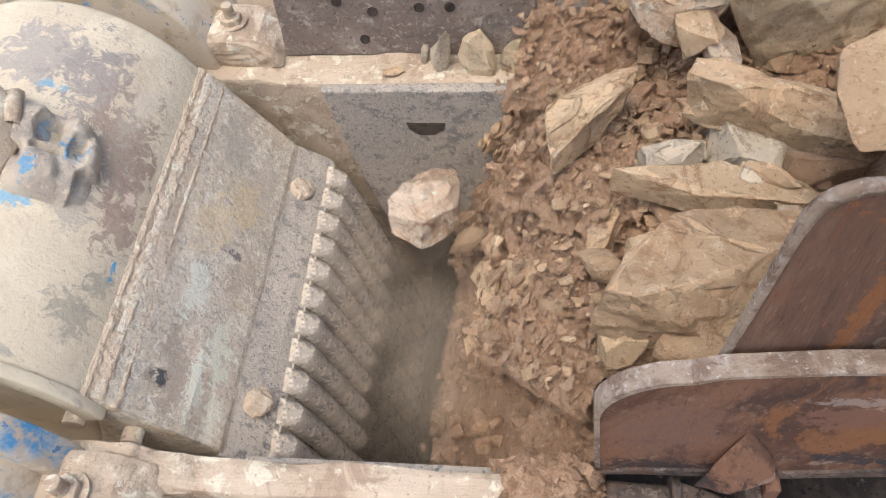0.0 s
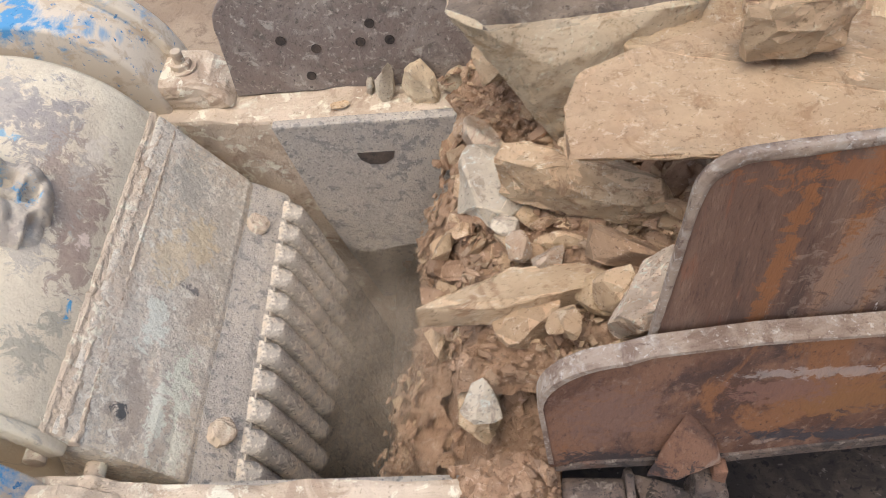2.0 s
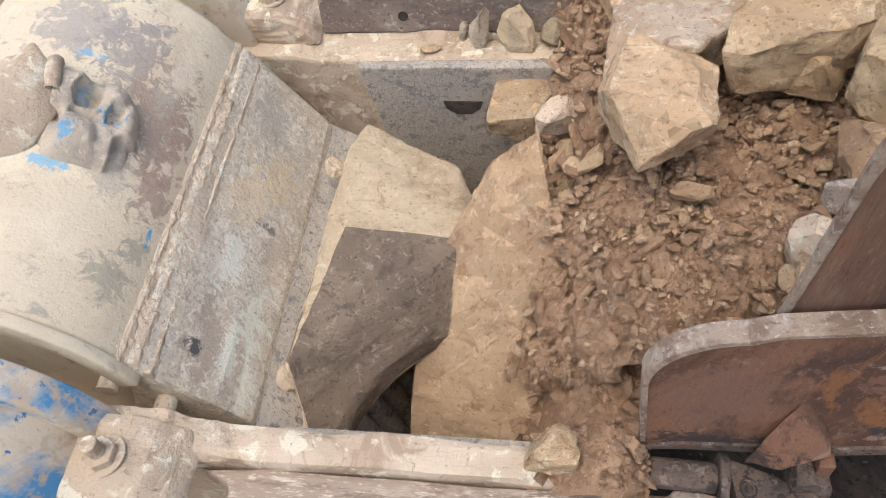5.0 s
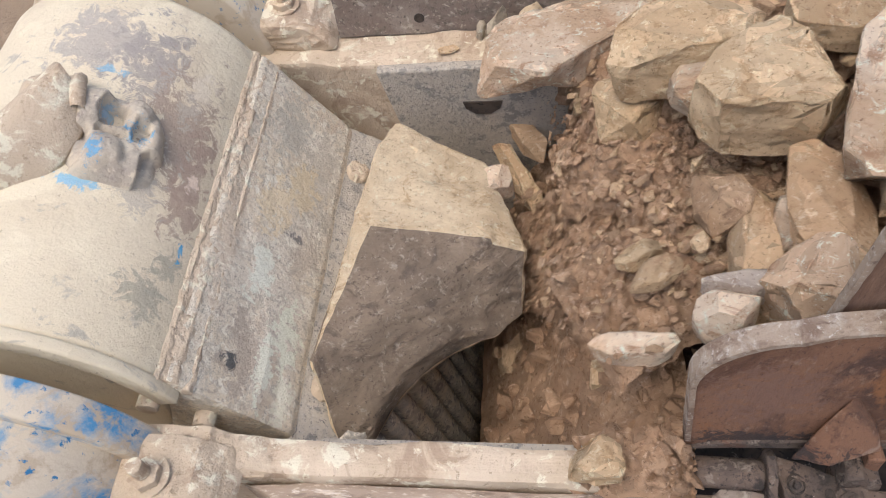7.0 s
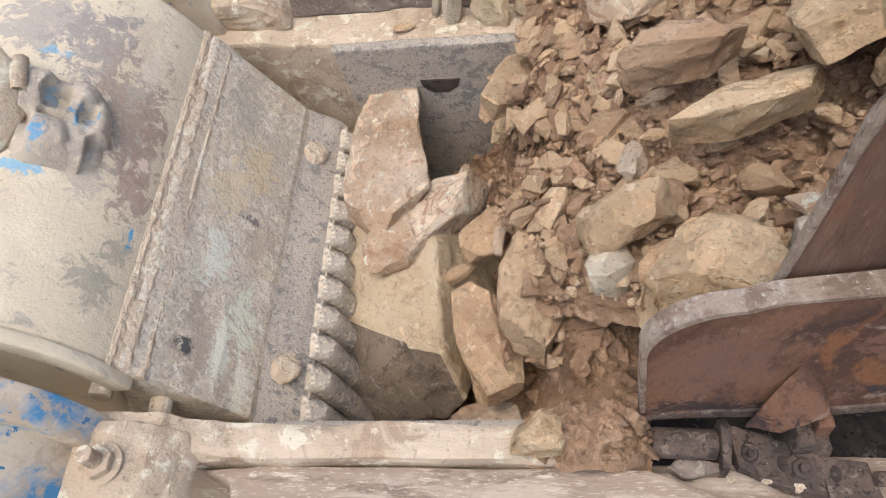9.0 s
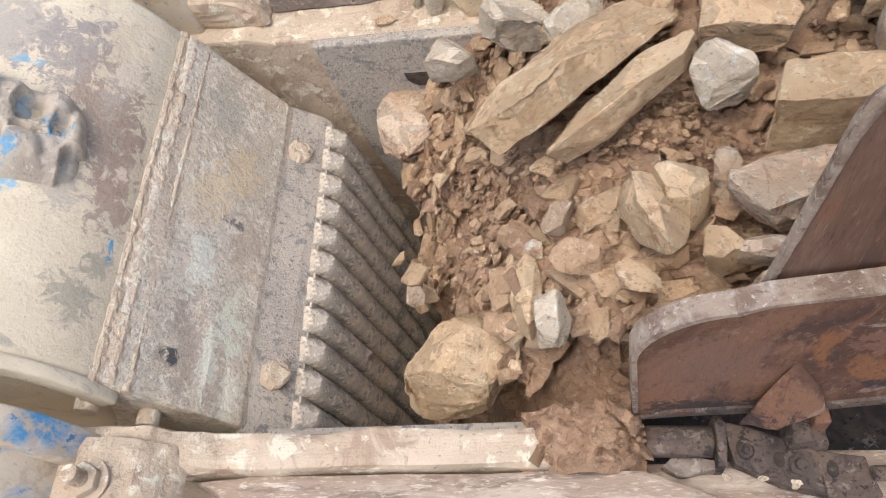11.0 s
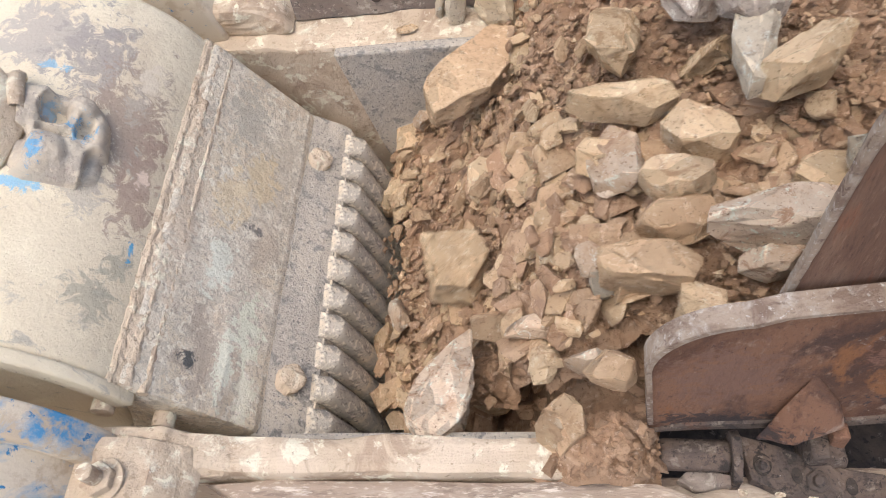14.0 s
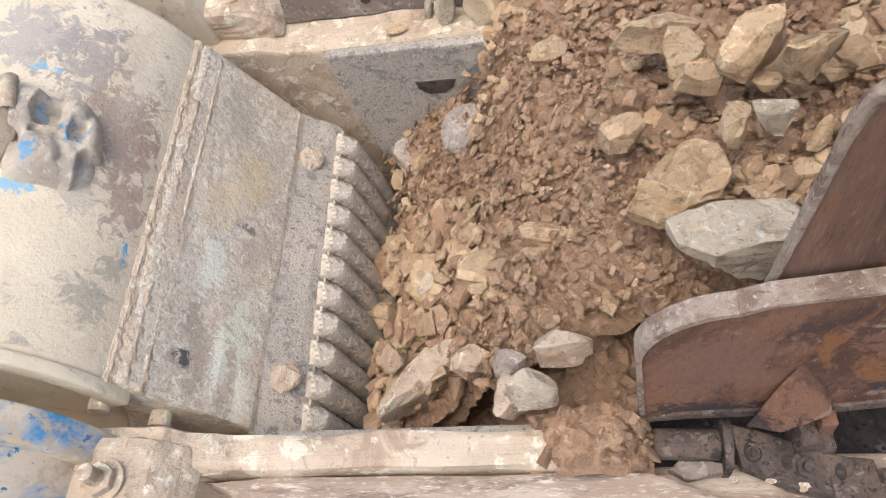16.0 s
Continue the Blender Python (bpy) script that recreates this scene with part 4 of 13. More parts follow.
# dust that hangs in the mouth, in lumpy veils that sink as it settles
dust = []
for k in range(6):
    bm = bmesh.new()
    bmesh.ops.create_grid(bm, x_segments=30, y_segments=30, size=1)
    for v in bm.verts:
        v.co = Vector((v.co.x * 0.36, v.co.y * 0.50, 0.07 * noise.noise(Vector((v.co.x * 1.6 + k, v.co.y * 1.6, k * 2.0)))))
    ob = tagged(part("dust_cloud", rounded(bm), DUST), "thin tan dust hanging in the crusher mouth", "dust", "dust in the mouth", "stuff")
    dust.append((ob, 0.22 + 0.03 * (k % 3), 0.42 + 0.06 * ((k * 2) % 3 - 1), -0.62 + 0.105 * k))

# ---- large rocks ----
big = []
big.append(tagged(part("rock", slab([(-1, -0.4), (-0.95, 0.7), (-0.3, 0.9), (0.5, 0.5), (1, -0.1), (0.95, -0.8), (0.1, -1)], (0.330, 0.110, 0.112), 40, 4, 0.060), ROCKS["tan"]), "long tan wedge of split rock", "rock", "large feed rocks"))
big.append(tagged(part("boulder", slab([(-1, -0.1), (-0.6, 0.45), (-0.1, 0.95), (0.5, 0.9), (1, 0.5), (0.8, -0.4), (-0.2, -1), (-0.6, -0.5)], (0.375, 0.206, 0.162), 41, 4, 0.060), ROCKS["clay"]), "tan boulder smeared with pinkish clay", "boulder", "large feed rocks"))
big.append(tagged(part("block", wedge([(-0.087, 0.070, 0.110), (0.164, 0.044, 0.090), (0.231, 0.050, 0.050), (0.220, -0.039, -0.060), (-0.072, -0.309, -0.120), (-0.138, -0.334, -0.080), (-0.179, -0.217, 0.070), (-0.071, 0.384, 0.090), (-0.101, 0.289, 0.110), (0.144, 0.273, 0.060), (-0.129, 0.051, 0.100), (-0.050, 0.475, -0.260), (0.100, 0.250, -0.260), (-0.112, 0.144, -0.280)], 7, 2), ROCKS["pale"]), "large tan block with one darker side in the jaws", "block", "large feed rocks"))
# second slot: darker colour for the faces between the front corners
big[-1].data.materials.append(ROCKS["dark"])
big.append(tagged(part("slab", slab([(-1, -0.6), (-0.95, -0.1), (-0.84, 0.45), (-0.35, 0.75), (0.2, 1), (0.8, 0.8), (1, 0.4), (0.7, -0.3), (0.2, -0.8), (-0.35, -1), (-0.7, -0.9)], (0.800, 0.330, 0.085), 43, 4, 0.060), ROCKS["clay"]), "huge flat slab covered with brown clay", "slab", "large feed rocks"))
big.append(tagged(part("rock", slab([(-1, -0.4), (-0.2, 0.9), (0.5, 1), (1, 0.3), (0.4, -0.8), (-0.5, -1)], (0.322, 0.210, 0.096), 44, 4, 0.060), ROCKS["tan"]), "flat tan rock with sharp corners", "rock", "large feed rocks"))
big.append(tagged(part("rock", slab([(-0.8, -0.9), (-0.9, 0.6), (-0.3, 1), (0.9, 0.9), (1, 0.2), (0.4, -0.9)], (0.216, 0.247, 0.106), 45, 4, 0.060), ROCKS["tan"]), "squarish tan rock with dusty top", "rock", "large feed rocks"))
big.append(tagged(part("slab", slab([(-1, -0.6), (-0.4, 0.3), (0.3, 1), (1, 0.4), (0.7, -0.6), (-0.2, -1)], (0.360, 0.095, 0.060), 46, 4, 0.060), ROCKS["tan"]), "thin tan slab of split rock", "slab", "large feed rocks"))
big.append(tagged(part("rock", stone((0.114, 0.163, 0.096), 47, 18, 3, 0.060, 0), ROCKS["ochre"]), "knobbly ochre stone on the edge", "rock", "large feed rocks"))
big.append(tagged(part("rock", stone((0.200, 0.276, 0.118), 48, 18, 3, 0.060, 0), ROCKS["pink"]), "pale pinkish rock falling into the jaws", "rock", "large feed rocks"))
big.append(tagged(part("rock", slab([(-1, -0.9), (-0.7, 0.4), (-0.1, 0.9), (0.9, 1), (0.4, 0.1), (-0.4, -0.5)], (0.294, 0.162, 0.096), 49, 4, 0.060), ROCKS["tan"]), "tan rock with a pale broken face", "rock", "large feed rocks"))
big.append(tagged(part("rock", stone((0.301, 0.277, 0.096), 50, 18, 3, 0.060, 0), ROCKS["pink"]), "pale pinkish white rock tumbling off the feed", "rock", "large feed rocks"))
big.append(tagged(part("rock", slab([(-1, -0.5), (-0.2, 0.7), (0.3, 1), (1, 0.2), (0.6, -0.7), (-0.4, -1)], (0.196, 0.173, 0.096), 51, 4, 0.060), ROCKS["pink"]), "pinkish rock by the chute lip", "rock", "large feed rocks"))
big.append(tagged(part("rock", stone((0.125, 0.090, 0.090), 52, 18, 3, 0.060, 0), ROCKS["ochre"]), "ochre stone resting on the side frame", "rock", "large feed rocks"))
big.append(tagged(part("boulder", slab([(-1, -0.5), (-0.7, 0.5), (0.2, 0.95), (1, 0.6), (0.8, -0.3), (0.3, -0.5), (-0.3, -1)], (0.294, 0.171, 0.134), 53, 4, 0.060), ROCKS["ochre"]), "rounded ochre boulder with smooth top", "boulder", "large feed rocks"))
big.append(tagged(part("boulder", slab([(-1, 0.2), (-0.6, 0.7), (0.5, 1), (1, 0.7), (0.9, -0.3), (0.1, -1), (-0.8, -0.7)], (0.247, 0.217, 0.140), 54, 4, 0.060), ROCKS["ochre"]), "blocky ochre boulder with flat faces", "boulder", "large feed rocks"))
big.append(tagged(part("rock", slab([(-0.8, -0.6), (-0.3, 0.5), (0.6, 1), (1, 0.7), (0.5, -0.5), (-0.2, -1)], (0.184, 0.383, 0.123), 55, 4, 0.060), ROCKS["pink"]), "pinkish white rock with sharp corners", "rock", "large feed rocks"))
big.append(tagged(part("slab", slab([(-1, -0.3), (-0.8, 0.6), (0.2, 1), (1, 0.8), (0.7, -0.1), (-0.5, -1)], (0.488, 0.218, 0.106), 56, 4, 0.060), ROCKS["pink"]), "long pinkish grey slab of rock", "slab", "large feed rocks"))
big.append(tagged(part("flake", slab([(-0.8, 1), (0.1, 0.8), (0.9, -0.6), (0.6, -1), (-0.5, -0.2)], (0.093, 0.350, 0.050), 57, 4, 0.060), ROCKS["tan"]), "upright flake of split rock", "flake", "large feed rocks"))
big.append(tagged(part("flake", slab([(-0.8, 1), (0.2, 0.7), (0.9, -0.6), (0.4, -1), (-0.6, -0.3)], (0.082, 0.259, 0.050), 58, 4, 0.060), ROCKS["clay"]), "thin flake leaning on the wedged block", "flake", "large feed rocks"))
big.append(tagged(part("rock", slab([(-1, -0.6), (-0.7, 0.5), (0.3, 0.9), (1, 0.7), (0.9, -0.4), (0.2, -1)], (0.208, 0.155, 0.118), 59, 4, 0.060), ROCKS["clay"]), "squat rock smeared with brown clay", "rock", "large feed rocks"))
big.append(tagged(part("rock", stone((0.184, 0.098, 0.106), 60, 18, 3, 0.060, 1), ROCKS["tan"]), "tan rock with blunt corners", "rock", "large feed rocks"))
big.append(tagged(part("rock", slab([(-0.7, 0.8), (0.2, 1), (0.9, 0.0), (0.6, -0.9), (-0.5, -1), (-1, 0)], (0.135, 0.239, 0.096), 61, 4, 0.060), ROCKS["clay"]), "elongated rock covered with brown clay", "rock", "large feed rocks"))
big.append(tagged(part("rock", stone((0.091, 0.255, 0.080), 62, 18, 3, 0.060, 1), ROCKS["clay"]), "narrow brown rock standing against the block", "rock", "large feed rocks"))
big.append(tagged(part("rock", slab([(-1, 0), (-0.5, 0.9), (0.6, 0.8), (1, 0.1), (0.5, -0.9), (-0.5, -0.7)], (0.205, 0.165, 0.140), 63, 4, 0.060), ROCKS["pink"]), "pale pinkish white block with sharp corners", "rock", "large feed rocks"))
big.append(tagged(part("rock", slab([(-1, -0.6), (-0.5, 0.6), (0.7, 1), (1, 0.4), (0.4, -0.7)], (0.238, 0.079, 0.096), 64, 4, 0.060), ROCKS["brown"]), "flat brown rock in the feed", "rock", "large feed rocks"))
big.append(tagged(part("rock", slab([(-1, -0.5), (-0.5, 0.4), (0.6, 1), (1, 0.5), (0.8, -0.4), (-0.2, -1)], (0.291, 0.078, 0.080), 65, 4, 0.060), ROCKS["ochre"]), "flat ochre slab in the feed", "rock", "large feed rocks"))
big.append(tagged(part("slab", slab([(-1, -0.5), (-0.7, 0.1), (0.1, 1), (0.7, 0.9), (1, 0.1), (0.5, -0.5), (-0.4, -1)], (0.402, 0.269, 0.101), 66, 4, 0.060), ROCKS["ochre"]), "broad orange-brown slab in the mouth", "slab", "large feed rocks"))
big.append(tagged(part("slab", slab([(-1, -0.6), (-0.8, 0.5), (0.4, 1), (1, 0.6), (0.7, -0.4), (-0.4, -1)], (0.316, 0.064, 0.070), 67, 4, 0.060), ROCKS["ochre"]), "long narrow split ochre slab", "slab", "large feed rocks"))
big.append(tagged(part("rock", slab([(-1, -0.8), (0, 1), (0.7, 0.8), (1, -0.2), (0.6, -0.9), (-0.4, -1)], (0.217, 0.184, 0.140), 68, 4, 0.060), ROCKS["ochre"]), "yellow ochre wedge beside the frame", "rock", "large feed rocks"))
big.append(tagged(part("rock", stone((0.092, 0.103, 0.106), 69, 18, 3, 0.060, 0), ROCKS["white"]), "white crystalline stone in the mouth", "rock", "large feed rocks"))
big.append(tagged(part("rock", slab([(-1, 0.6), (0.0, 1), (1, 0.7), (0.5, -1), (0.1, -0.9), (-0.4, 0.0)], (0.120, 0.178, 0.096), 70, 4, 0.060), ROCKS["tan"]), "tall tan rock in the feed", "rock", "large feed rocks"))
big.append(tagged(part("block", slab([(-1, -0.6), (-0.8, 0.9), (0.9, 1), (1, 0), (0.6, -0.9), (-0.6, -1)], (0.261, 0.082, 0.129), 71, 4, 0.060), ROCKS["ochre"]), "long squared block of ochre rock", "block", "large feed rocks"))
big.append(tagged(part("rock", slab([(-1, -0.7), (-0.9, 0.2), (0, 0.9), (1, 0.9), (0.8, 0.1), (0.3, -0.6), (-0.6, -1)], (0.232, 0.114, 0.106), 72, 4, 0.060), ROCKS["pink"]), "pale pinkish block with sharp corners", "rock", "large feed rocks"))
big.append(tagged(part("rock", stone((0.185, 0.162, 0.106), 73, 18, 3, 0.060, 0), ROCKS["white"]), "white-grey rock with crystalline spots", "rock", "large feed rocks"))
big.append(tagged(part("rock", stone((0.122, 0.164, 0.096), 74, 18, 3, 0.060, 0), ROCKS["white"]), "grey angular rock in the mouth", "rock", "large feed rocks"))
big.append(tagged(part("rock", stone((0.262, 0.305, 0.106), 75, 18, 3, 0.060, 0), ROCKS["pink"]), "pale pinkish rock close to the jaw", "rock", "large feed rocks"))
big.append(tagged(part("rock", slab([(-1, -0.7), (-0.8, 0.9), (0.1, 1), (1, 0.2), (0.6, -0.9)], (0.177, 0.179, 0.101), 76, 4, 0.060), ROCKS["tan"]), "tan rock with pink face", "rock", "large feed rocks"))
big.append(tagged(part("slab", slab([(-1, -0.7), (-0.9, 0.8), (0.3, 1), (1, 0.6), (0.9, -0.7), (0, -1)], (0.360, 0.044, 0.060), 77, 4, 0.060), ROCKS["tan"]), "long bar-shaped slab of tan rock", "slab", "large feed rocks"))
big.append(tagged(part("rock", slab([(-1, -0.5), (-0.6, 0.6), (0.8, 1), (1, 0.2), (0.4, -0.6), (-0.4, -1)], (0.250, 0.125, 0.110), 78, 4, 0.060), ROCKS["pink"]), "white and yellow veined rock", "rock", "large feed rocks"))
big.append(tagged(part("rock", stone((0.171, 0.042, 0.090), 79, 18, 3, 0.060, 1), ROCKS["tan"]), "pale rock lying over the side frame", "rock", "large feed rocks"))
big.append(tagged(part("boulder", slab([(-1, -0.1), (-0.7, 0.4), (0.5, 1), (1, 0.5), (0.8, -0.5), (0.1, -1), (-0.8, -0.6)], (0.184, 0.146, 0.140), 80, 4, 0.060), ROCKS["ochre"]), "blocky tan boulder with flat faces", "boulder", "large feed rocks"))
big.append(tagged(part("rock", slab([(-1, -0.4), (-0.4, 0.6), (0.9, 1), (1, 0.0), (0.1, -0.8), (-0.8, -1)], (0.224, 0.124, 0.101), 81, 4, 0.060), ROCKS["ochre"]), "ochre rock near the mouth", "rock", "large feed rocks"))
big.append(tagged(part("rock", stone((0.221, 0.209, 0.112), 82, 18, 3, 0.060, 0), ROCKS["purple"]), "grey rock in the jaw mouth", "rock", "large feed rocks"))
big.append(tagged(part("rock", slab([(-0.8, 0.7), (-0.2, 1), (0.8, 0.4), (1, -0.1), (0.2, -0.9), (-0.5, -1)], (0.162, 0.308, 0.080), 83, 4, 0.060), ROCKS["clay"]), "tall reddish brown rock against the teeth", "rock", "large feed rocks"))
big.append(tagged(part("rock", slab([(-1, -0.8), (-0.3, 0.4), (0.8, 1), (1, 0.6), (0.4, -0.5), (-0.6, -1)], (0.233, 0.110, 0.070), 84, 4, 0.060), ROCKS["white"]), "white and tan flake of rock", "rock", "large feed rocks"))
big.append(tagged(part("block", slab([(-1, -0.8), (-0.9, 0.7), (0.2, 1), (1, 0.7), (0.95, -0.3), (-0.3, -1)], (0.240, 0.059, 0.123), 85, 4, 0.060), ROCKS["pink"]), "white and pink banded block", "block", "large feed rocks"))
big.append(tagged(part("rock", slab([(-1, 0.4), (0.3, 1), (0.9, 0.0), (0.7, -1), (-0.4, -0.6)], (0.192, 0.083, 0.096), 86, 4, 0.060), ROCKS["clay"]), "reddish brown rock in the mouth", "rock", "large feed rocks"))
big.append(tagged(part("block", slab([(-1, 0.3), (-0.2, 0.9), (0.9, 1), (1, -0.7), (-0.3, -1), (-0.8, -0.5)], (0.199, 0.102, 0.106), 87, 4, 0.060), ROCKS["white"]), "flat block with a white face", "block", "large feed rocks"))
big.append(tagged(part("rock", slab([(-1, -0.3), (-0.4, 0.4), (0.4, 1), (1, 0.6), (0.6, -0.6), (-0.3, -1)], (0.185, 0.118, 0.096), 88, 4, 0.060), ROCKS["ochre"]), "tan rock leaning on the white block", "rock", "large feed rocks"))
big.append(tagged(part("rock", stone((0.140, 0.195, 0.096), 89, 18, 3, 0.060, 0), ROCKS["purple"]), "pale grey rock at the jaw mouth", "rock", "large feed rocks"))
big.append(tagged(part("rock", stone((0.162, 0.170, 0.090), 90, 18, 3, 0.060, 0), ROCKS["purple"]), "grey rock at the jaw mouth", "rock", "large feed rocks"))
big.append(tagged(part("rock", stone((0.159, 0.081, 0.070), 91, 18, 3, 0.060, 1), ROCKS["white"]), "pale grey speckled rock in the feed", "rock", "large feed rocks"))
big.append(tagged(part("rock", stone((0.113, 0.040, 0.050), 92, 18, 3, 0.060, 1), ROCKS["tan"]), "tan angular rock from the quarry", "rock", "large feed rocks"))
big.append(tagged(part("rock", stone((0.144, 0.053, 0.060), 93, 18, 3, 0.060, 1), ROCKS["tan"]), "tan angular rock from the quarry", "rock", "large feed rocks"))
big.append(tagged(part("rock", stone((0.060, 0.147, 0.060), 94, 18, 3, 0.060, 1), ROCKS["tan"]), "tan angular rock from the quarry", "rock", "large feed rocks"))
big.append(tagged(part("rock", stone((0.110, 0.156, 0.080), 95, 18, 3, 0.060, 1), ROCKS["tan"]), "tan angular rock from the quarry", "rock", "large feed rocks"))
big.append(tagged(part("rock", stone((0.092, 0.095, 0.070), 96, 18, 3, 0.060, 1), ROCKS["ochre"]), "ochre rock with broken corners", "rock", "large feed rocks"))
big.append(tagged(part("rock", stone((0.159, 0.078, 0.060), 97, 18, 3, 0.060, 1), ROCKS["clay"]), "brown rock smeared with clay", "rock", "large feed rocks"))
big.append(tagged(part("rock", stone((0.152, 0.106, 0.060), 98, 18, 3, 0.060, 1), ROCKS["pink"]), "pinkish pale broken rock in the feed", "rock", "large feed rocks"))
big.append(tagged(part("rock", stone((0.110, 0.166, 0.080), 99, 18, 3, 0.060, 1), ROCKS["pink"]), "pinkish pale broken rock in the feed", "rock", "large feed rocks"))
big.append(tagged(part("rock", stone((0.060, 0.053, 0.040), 100, 18, 3, 0.060, 1), ROCKS["white"]), "pale grey speckled rock in the feed", "rock", "large feed rocks"))
big.append(tagged(part("rock", stone((0.160, 0.058, 0.080), 101, 18, 3, 0.060, 1), ROCKS["brown"]), "dark brown broken rock in the feed", "rock", "large feed rocks"))
big.append(tagged(part("rock", stone((0.173, 0.217, 0.080), 102, 18, 3, 0.060, 1), ROCKS["white"]), "pale grey speckled rock in the feed", "rock", "large feed rocks"))
big.append(tagged(part("rock", stone((0.135, 0.114, 0.080), 103, 18, 3, 0.060, 1), ROCKS["clay"]), "brown rock smeared with clay", "rock", "large feed rocks"))
big.append(tagged(part("rock", stone((0.084, 0.079, 0.060), 104, 18, 3, 0.060, 1), ROCKS["tan"]), "tan angular rock from the quarry", "rock", "large feed rocks"))
big.append(tagged(part("rock", stone((0.206, 0.149, 0.080), 105, 18, 3, 0.060, 1), ROCKS["white"]), "pale grey speckled rock in the feed", "rock", "large feed rocks"))
big.append(tagged(part("rock", stone((0.223, 0.119, 0.106), 106, 18, 3, 0.060, 1), ROCKS["tan"]), "tan angular rock from the quarry", "rock", "large feed rocks"))
big.append(tagged(part("rock", stone((0.115, 0.077, 0.070), 107, 18, 3, 0.060, 1), ROCKS["pink"]), "pinkish pale broken rock in the feed", "rock", "large feed rocks"))
big.append(tagged(part("rock", stone((0.147, 0.063, 0.050), 108, 18, 3, 0.060, 1), ROCKS["purple"]), "purple-grey broken rock in the feed", "rock", "large feed rocks"))
big.append(tagged(part("rock", stone((0.120, 0.071, 0.080), 109, 18, 3, 0.060, 1), ROCKS["pink"]), "pinkish pale broken rock in the feed", "rock", "large feed rocks"))
big.append(tagged(part("rock", stone((0.156, 0.046, 0.060), 110, 18, 3, 0.060, 1), ROCKS["pink"]), "pinkish pale broken rock in the feed", "rock", "large feed rocks"))
big.append(tagged(part("rock", stone((0.079, 0.066, 0.060), 111, 18, 3, 0.060, 1), ROCKS["ochre"]), "ochre rock with broken corners", "rock", "large feed rocks"))
big.append(tagged(part("rock", stone((0.116, 0.158, 0.080), 112, 18, 3, 0.060, 1), ROCKS["brown"]), "dark brown broken rock in the feed", "rock", "large feed rocks"))
big.append(tagged(part("rock", stone((0.100, 0.083, 0.080), 113, 18, 3, 0.060, 1), ROCKS["pink"]), "pinkish pale broken rock in the feed", "rock", "large feed rocks"))
big.append(tagged(part("rock", stone((0.154, 0.205, 0.096), 114, 18, 3, 0.060, 1), ROCKS["ochre"]), "ochre rock with broken corners", "rock", "large feed rocks"))
big.append(tagged(part("rock", stone((0.105, 0.131, 0.070), 115, 18, 3, 0.060, 1), ROCKS["pink"]), "pinkish pale broken rock in the feed", "rock", "large feed rocks"))
big.append(tagged(part("rock", stone((0.190, 0.100, 0.080), 116, 18, 3, 0.060, 1), ROCKS["brown"]), "dark brown broken rock in the feed", "rock", "large feed rocks"))
big.append(tagged(part("rock", stone((0.215, 0.120, 0.080), 117, 18, 3, 0.060, 1), ROCKS["tan"]), "tan angular rock from the quarry", "rock", "large feed rocks"))
big.append(tagged(part("rock", stone((0.099, 0.092, 0.070), 118, 18, 3, 0.060, 1), ROCKS["white"]), "pale grey speckled rock in the feed", "rock", "large feed rocks"))
big.append(tagged(part("rock", stone((0.170, 0.114, 0.070), 119, 18, 3, 0.060, 1), ROCKS["clay"]), "brown rock smeared with clay", "rock", "large feed rocks"))
big.append(tagged(part("rock", stone((0.111, 0.097, 0.090), 120, 18, 3, 0.060, 1), ROCKS["white"]), "pale grey speckled rock in the feed", "rock", "large feed rocks"))
big.append(tagged(part("rock", stone((0.143, 0.038, 0.060), 121, 18, 3, 0.060, 1), ROCKS["pink"]), "pinkish pale broken rock in the feed", "rock", "large feed rocks"))
big.append(tagged(part("rock", stone((0.100, 0.109, 0.070), 122, 18, 3, 0.060, 1), ROCKS["ochre"]), "ochre rock with broken corners", "rock", "large feed rocks"))
big.append(tagged(part("rock", stone((0.062, 0.152, 0.060), 123, 18, 3, 0.060, 1), ROCKS["ochre"]), "ochre rock with broken corners", "rock", "large feed rocks"))
big.append(tagged(part("rock", stone((0.120, 0.093, 0.070), 124, 18, 3, 0.060, 1), ROCKS["purple"]), "purple-grey broken rock in the feed", "rock", "large feed rocks"))
big.append(tagged(part("rock", stone((0.121, 0.096, 0.096), 125, 18, 3, 0.060, 1), ROCKS["pink"]), "pinkish pale broken rock in the feed", "rock", "large feed rocks"))
big.append(tagged(part("rock", stone((0.100, 0.040, 0.080), 126, 18, 3, 0.060, 1), ROCKS["white"]), "pale grey speckled rock in the feed", "rock", "large feed rocks"))
big.append(tagged(part("rock", stone((0.133, 0.070, 0.096), 127, 18, 3, 0.060, 1), ROCKS["white"]), "pale grey speckled rock in the feed", "rock", "large feed rocks"))
big.append(tagged(part("rock", stone((0.195, 0.056, 0.070), 128, 18, 3, 0.060, 1), ROCKS["brown"]), "dark brown broken rock in the feed", "rock", "large feed rocks"))
big.append(tagged(part("rock", stone((0.075, 0.061, 0.060), 129, 18, 3, 0.060, 1), ROCKS["pink"]), "pinkish pale broken rock in the feed", "rock", "large feed rocks"))
big.append(tagged(part("rock", stone((0.140, 0.047, 0.090), 130, 18, 3, 0.060, 1), ROCKS["pink"]), "pinkish pale broken rock in the feed", "rock", "large feed rocks"))
big.append(tagged(part("rock", stone((0.110, 0.038, 0.060), 131, 18, 3, 0.060, 1), ROCKS["pink"]), "pinkish pale broken rock in the feed", "rock", "large feed rocks"))
big.append(tagged(part("rock", stone((0.080, 0.091, 0.070), 132, 18, 3, 0.060, 1), ROCKS["tan"]), "tan angular rock from the quarry", "rock", "large feed rocks"))
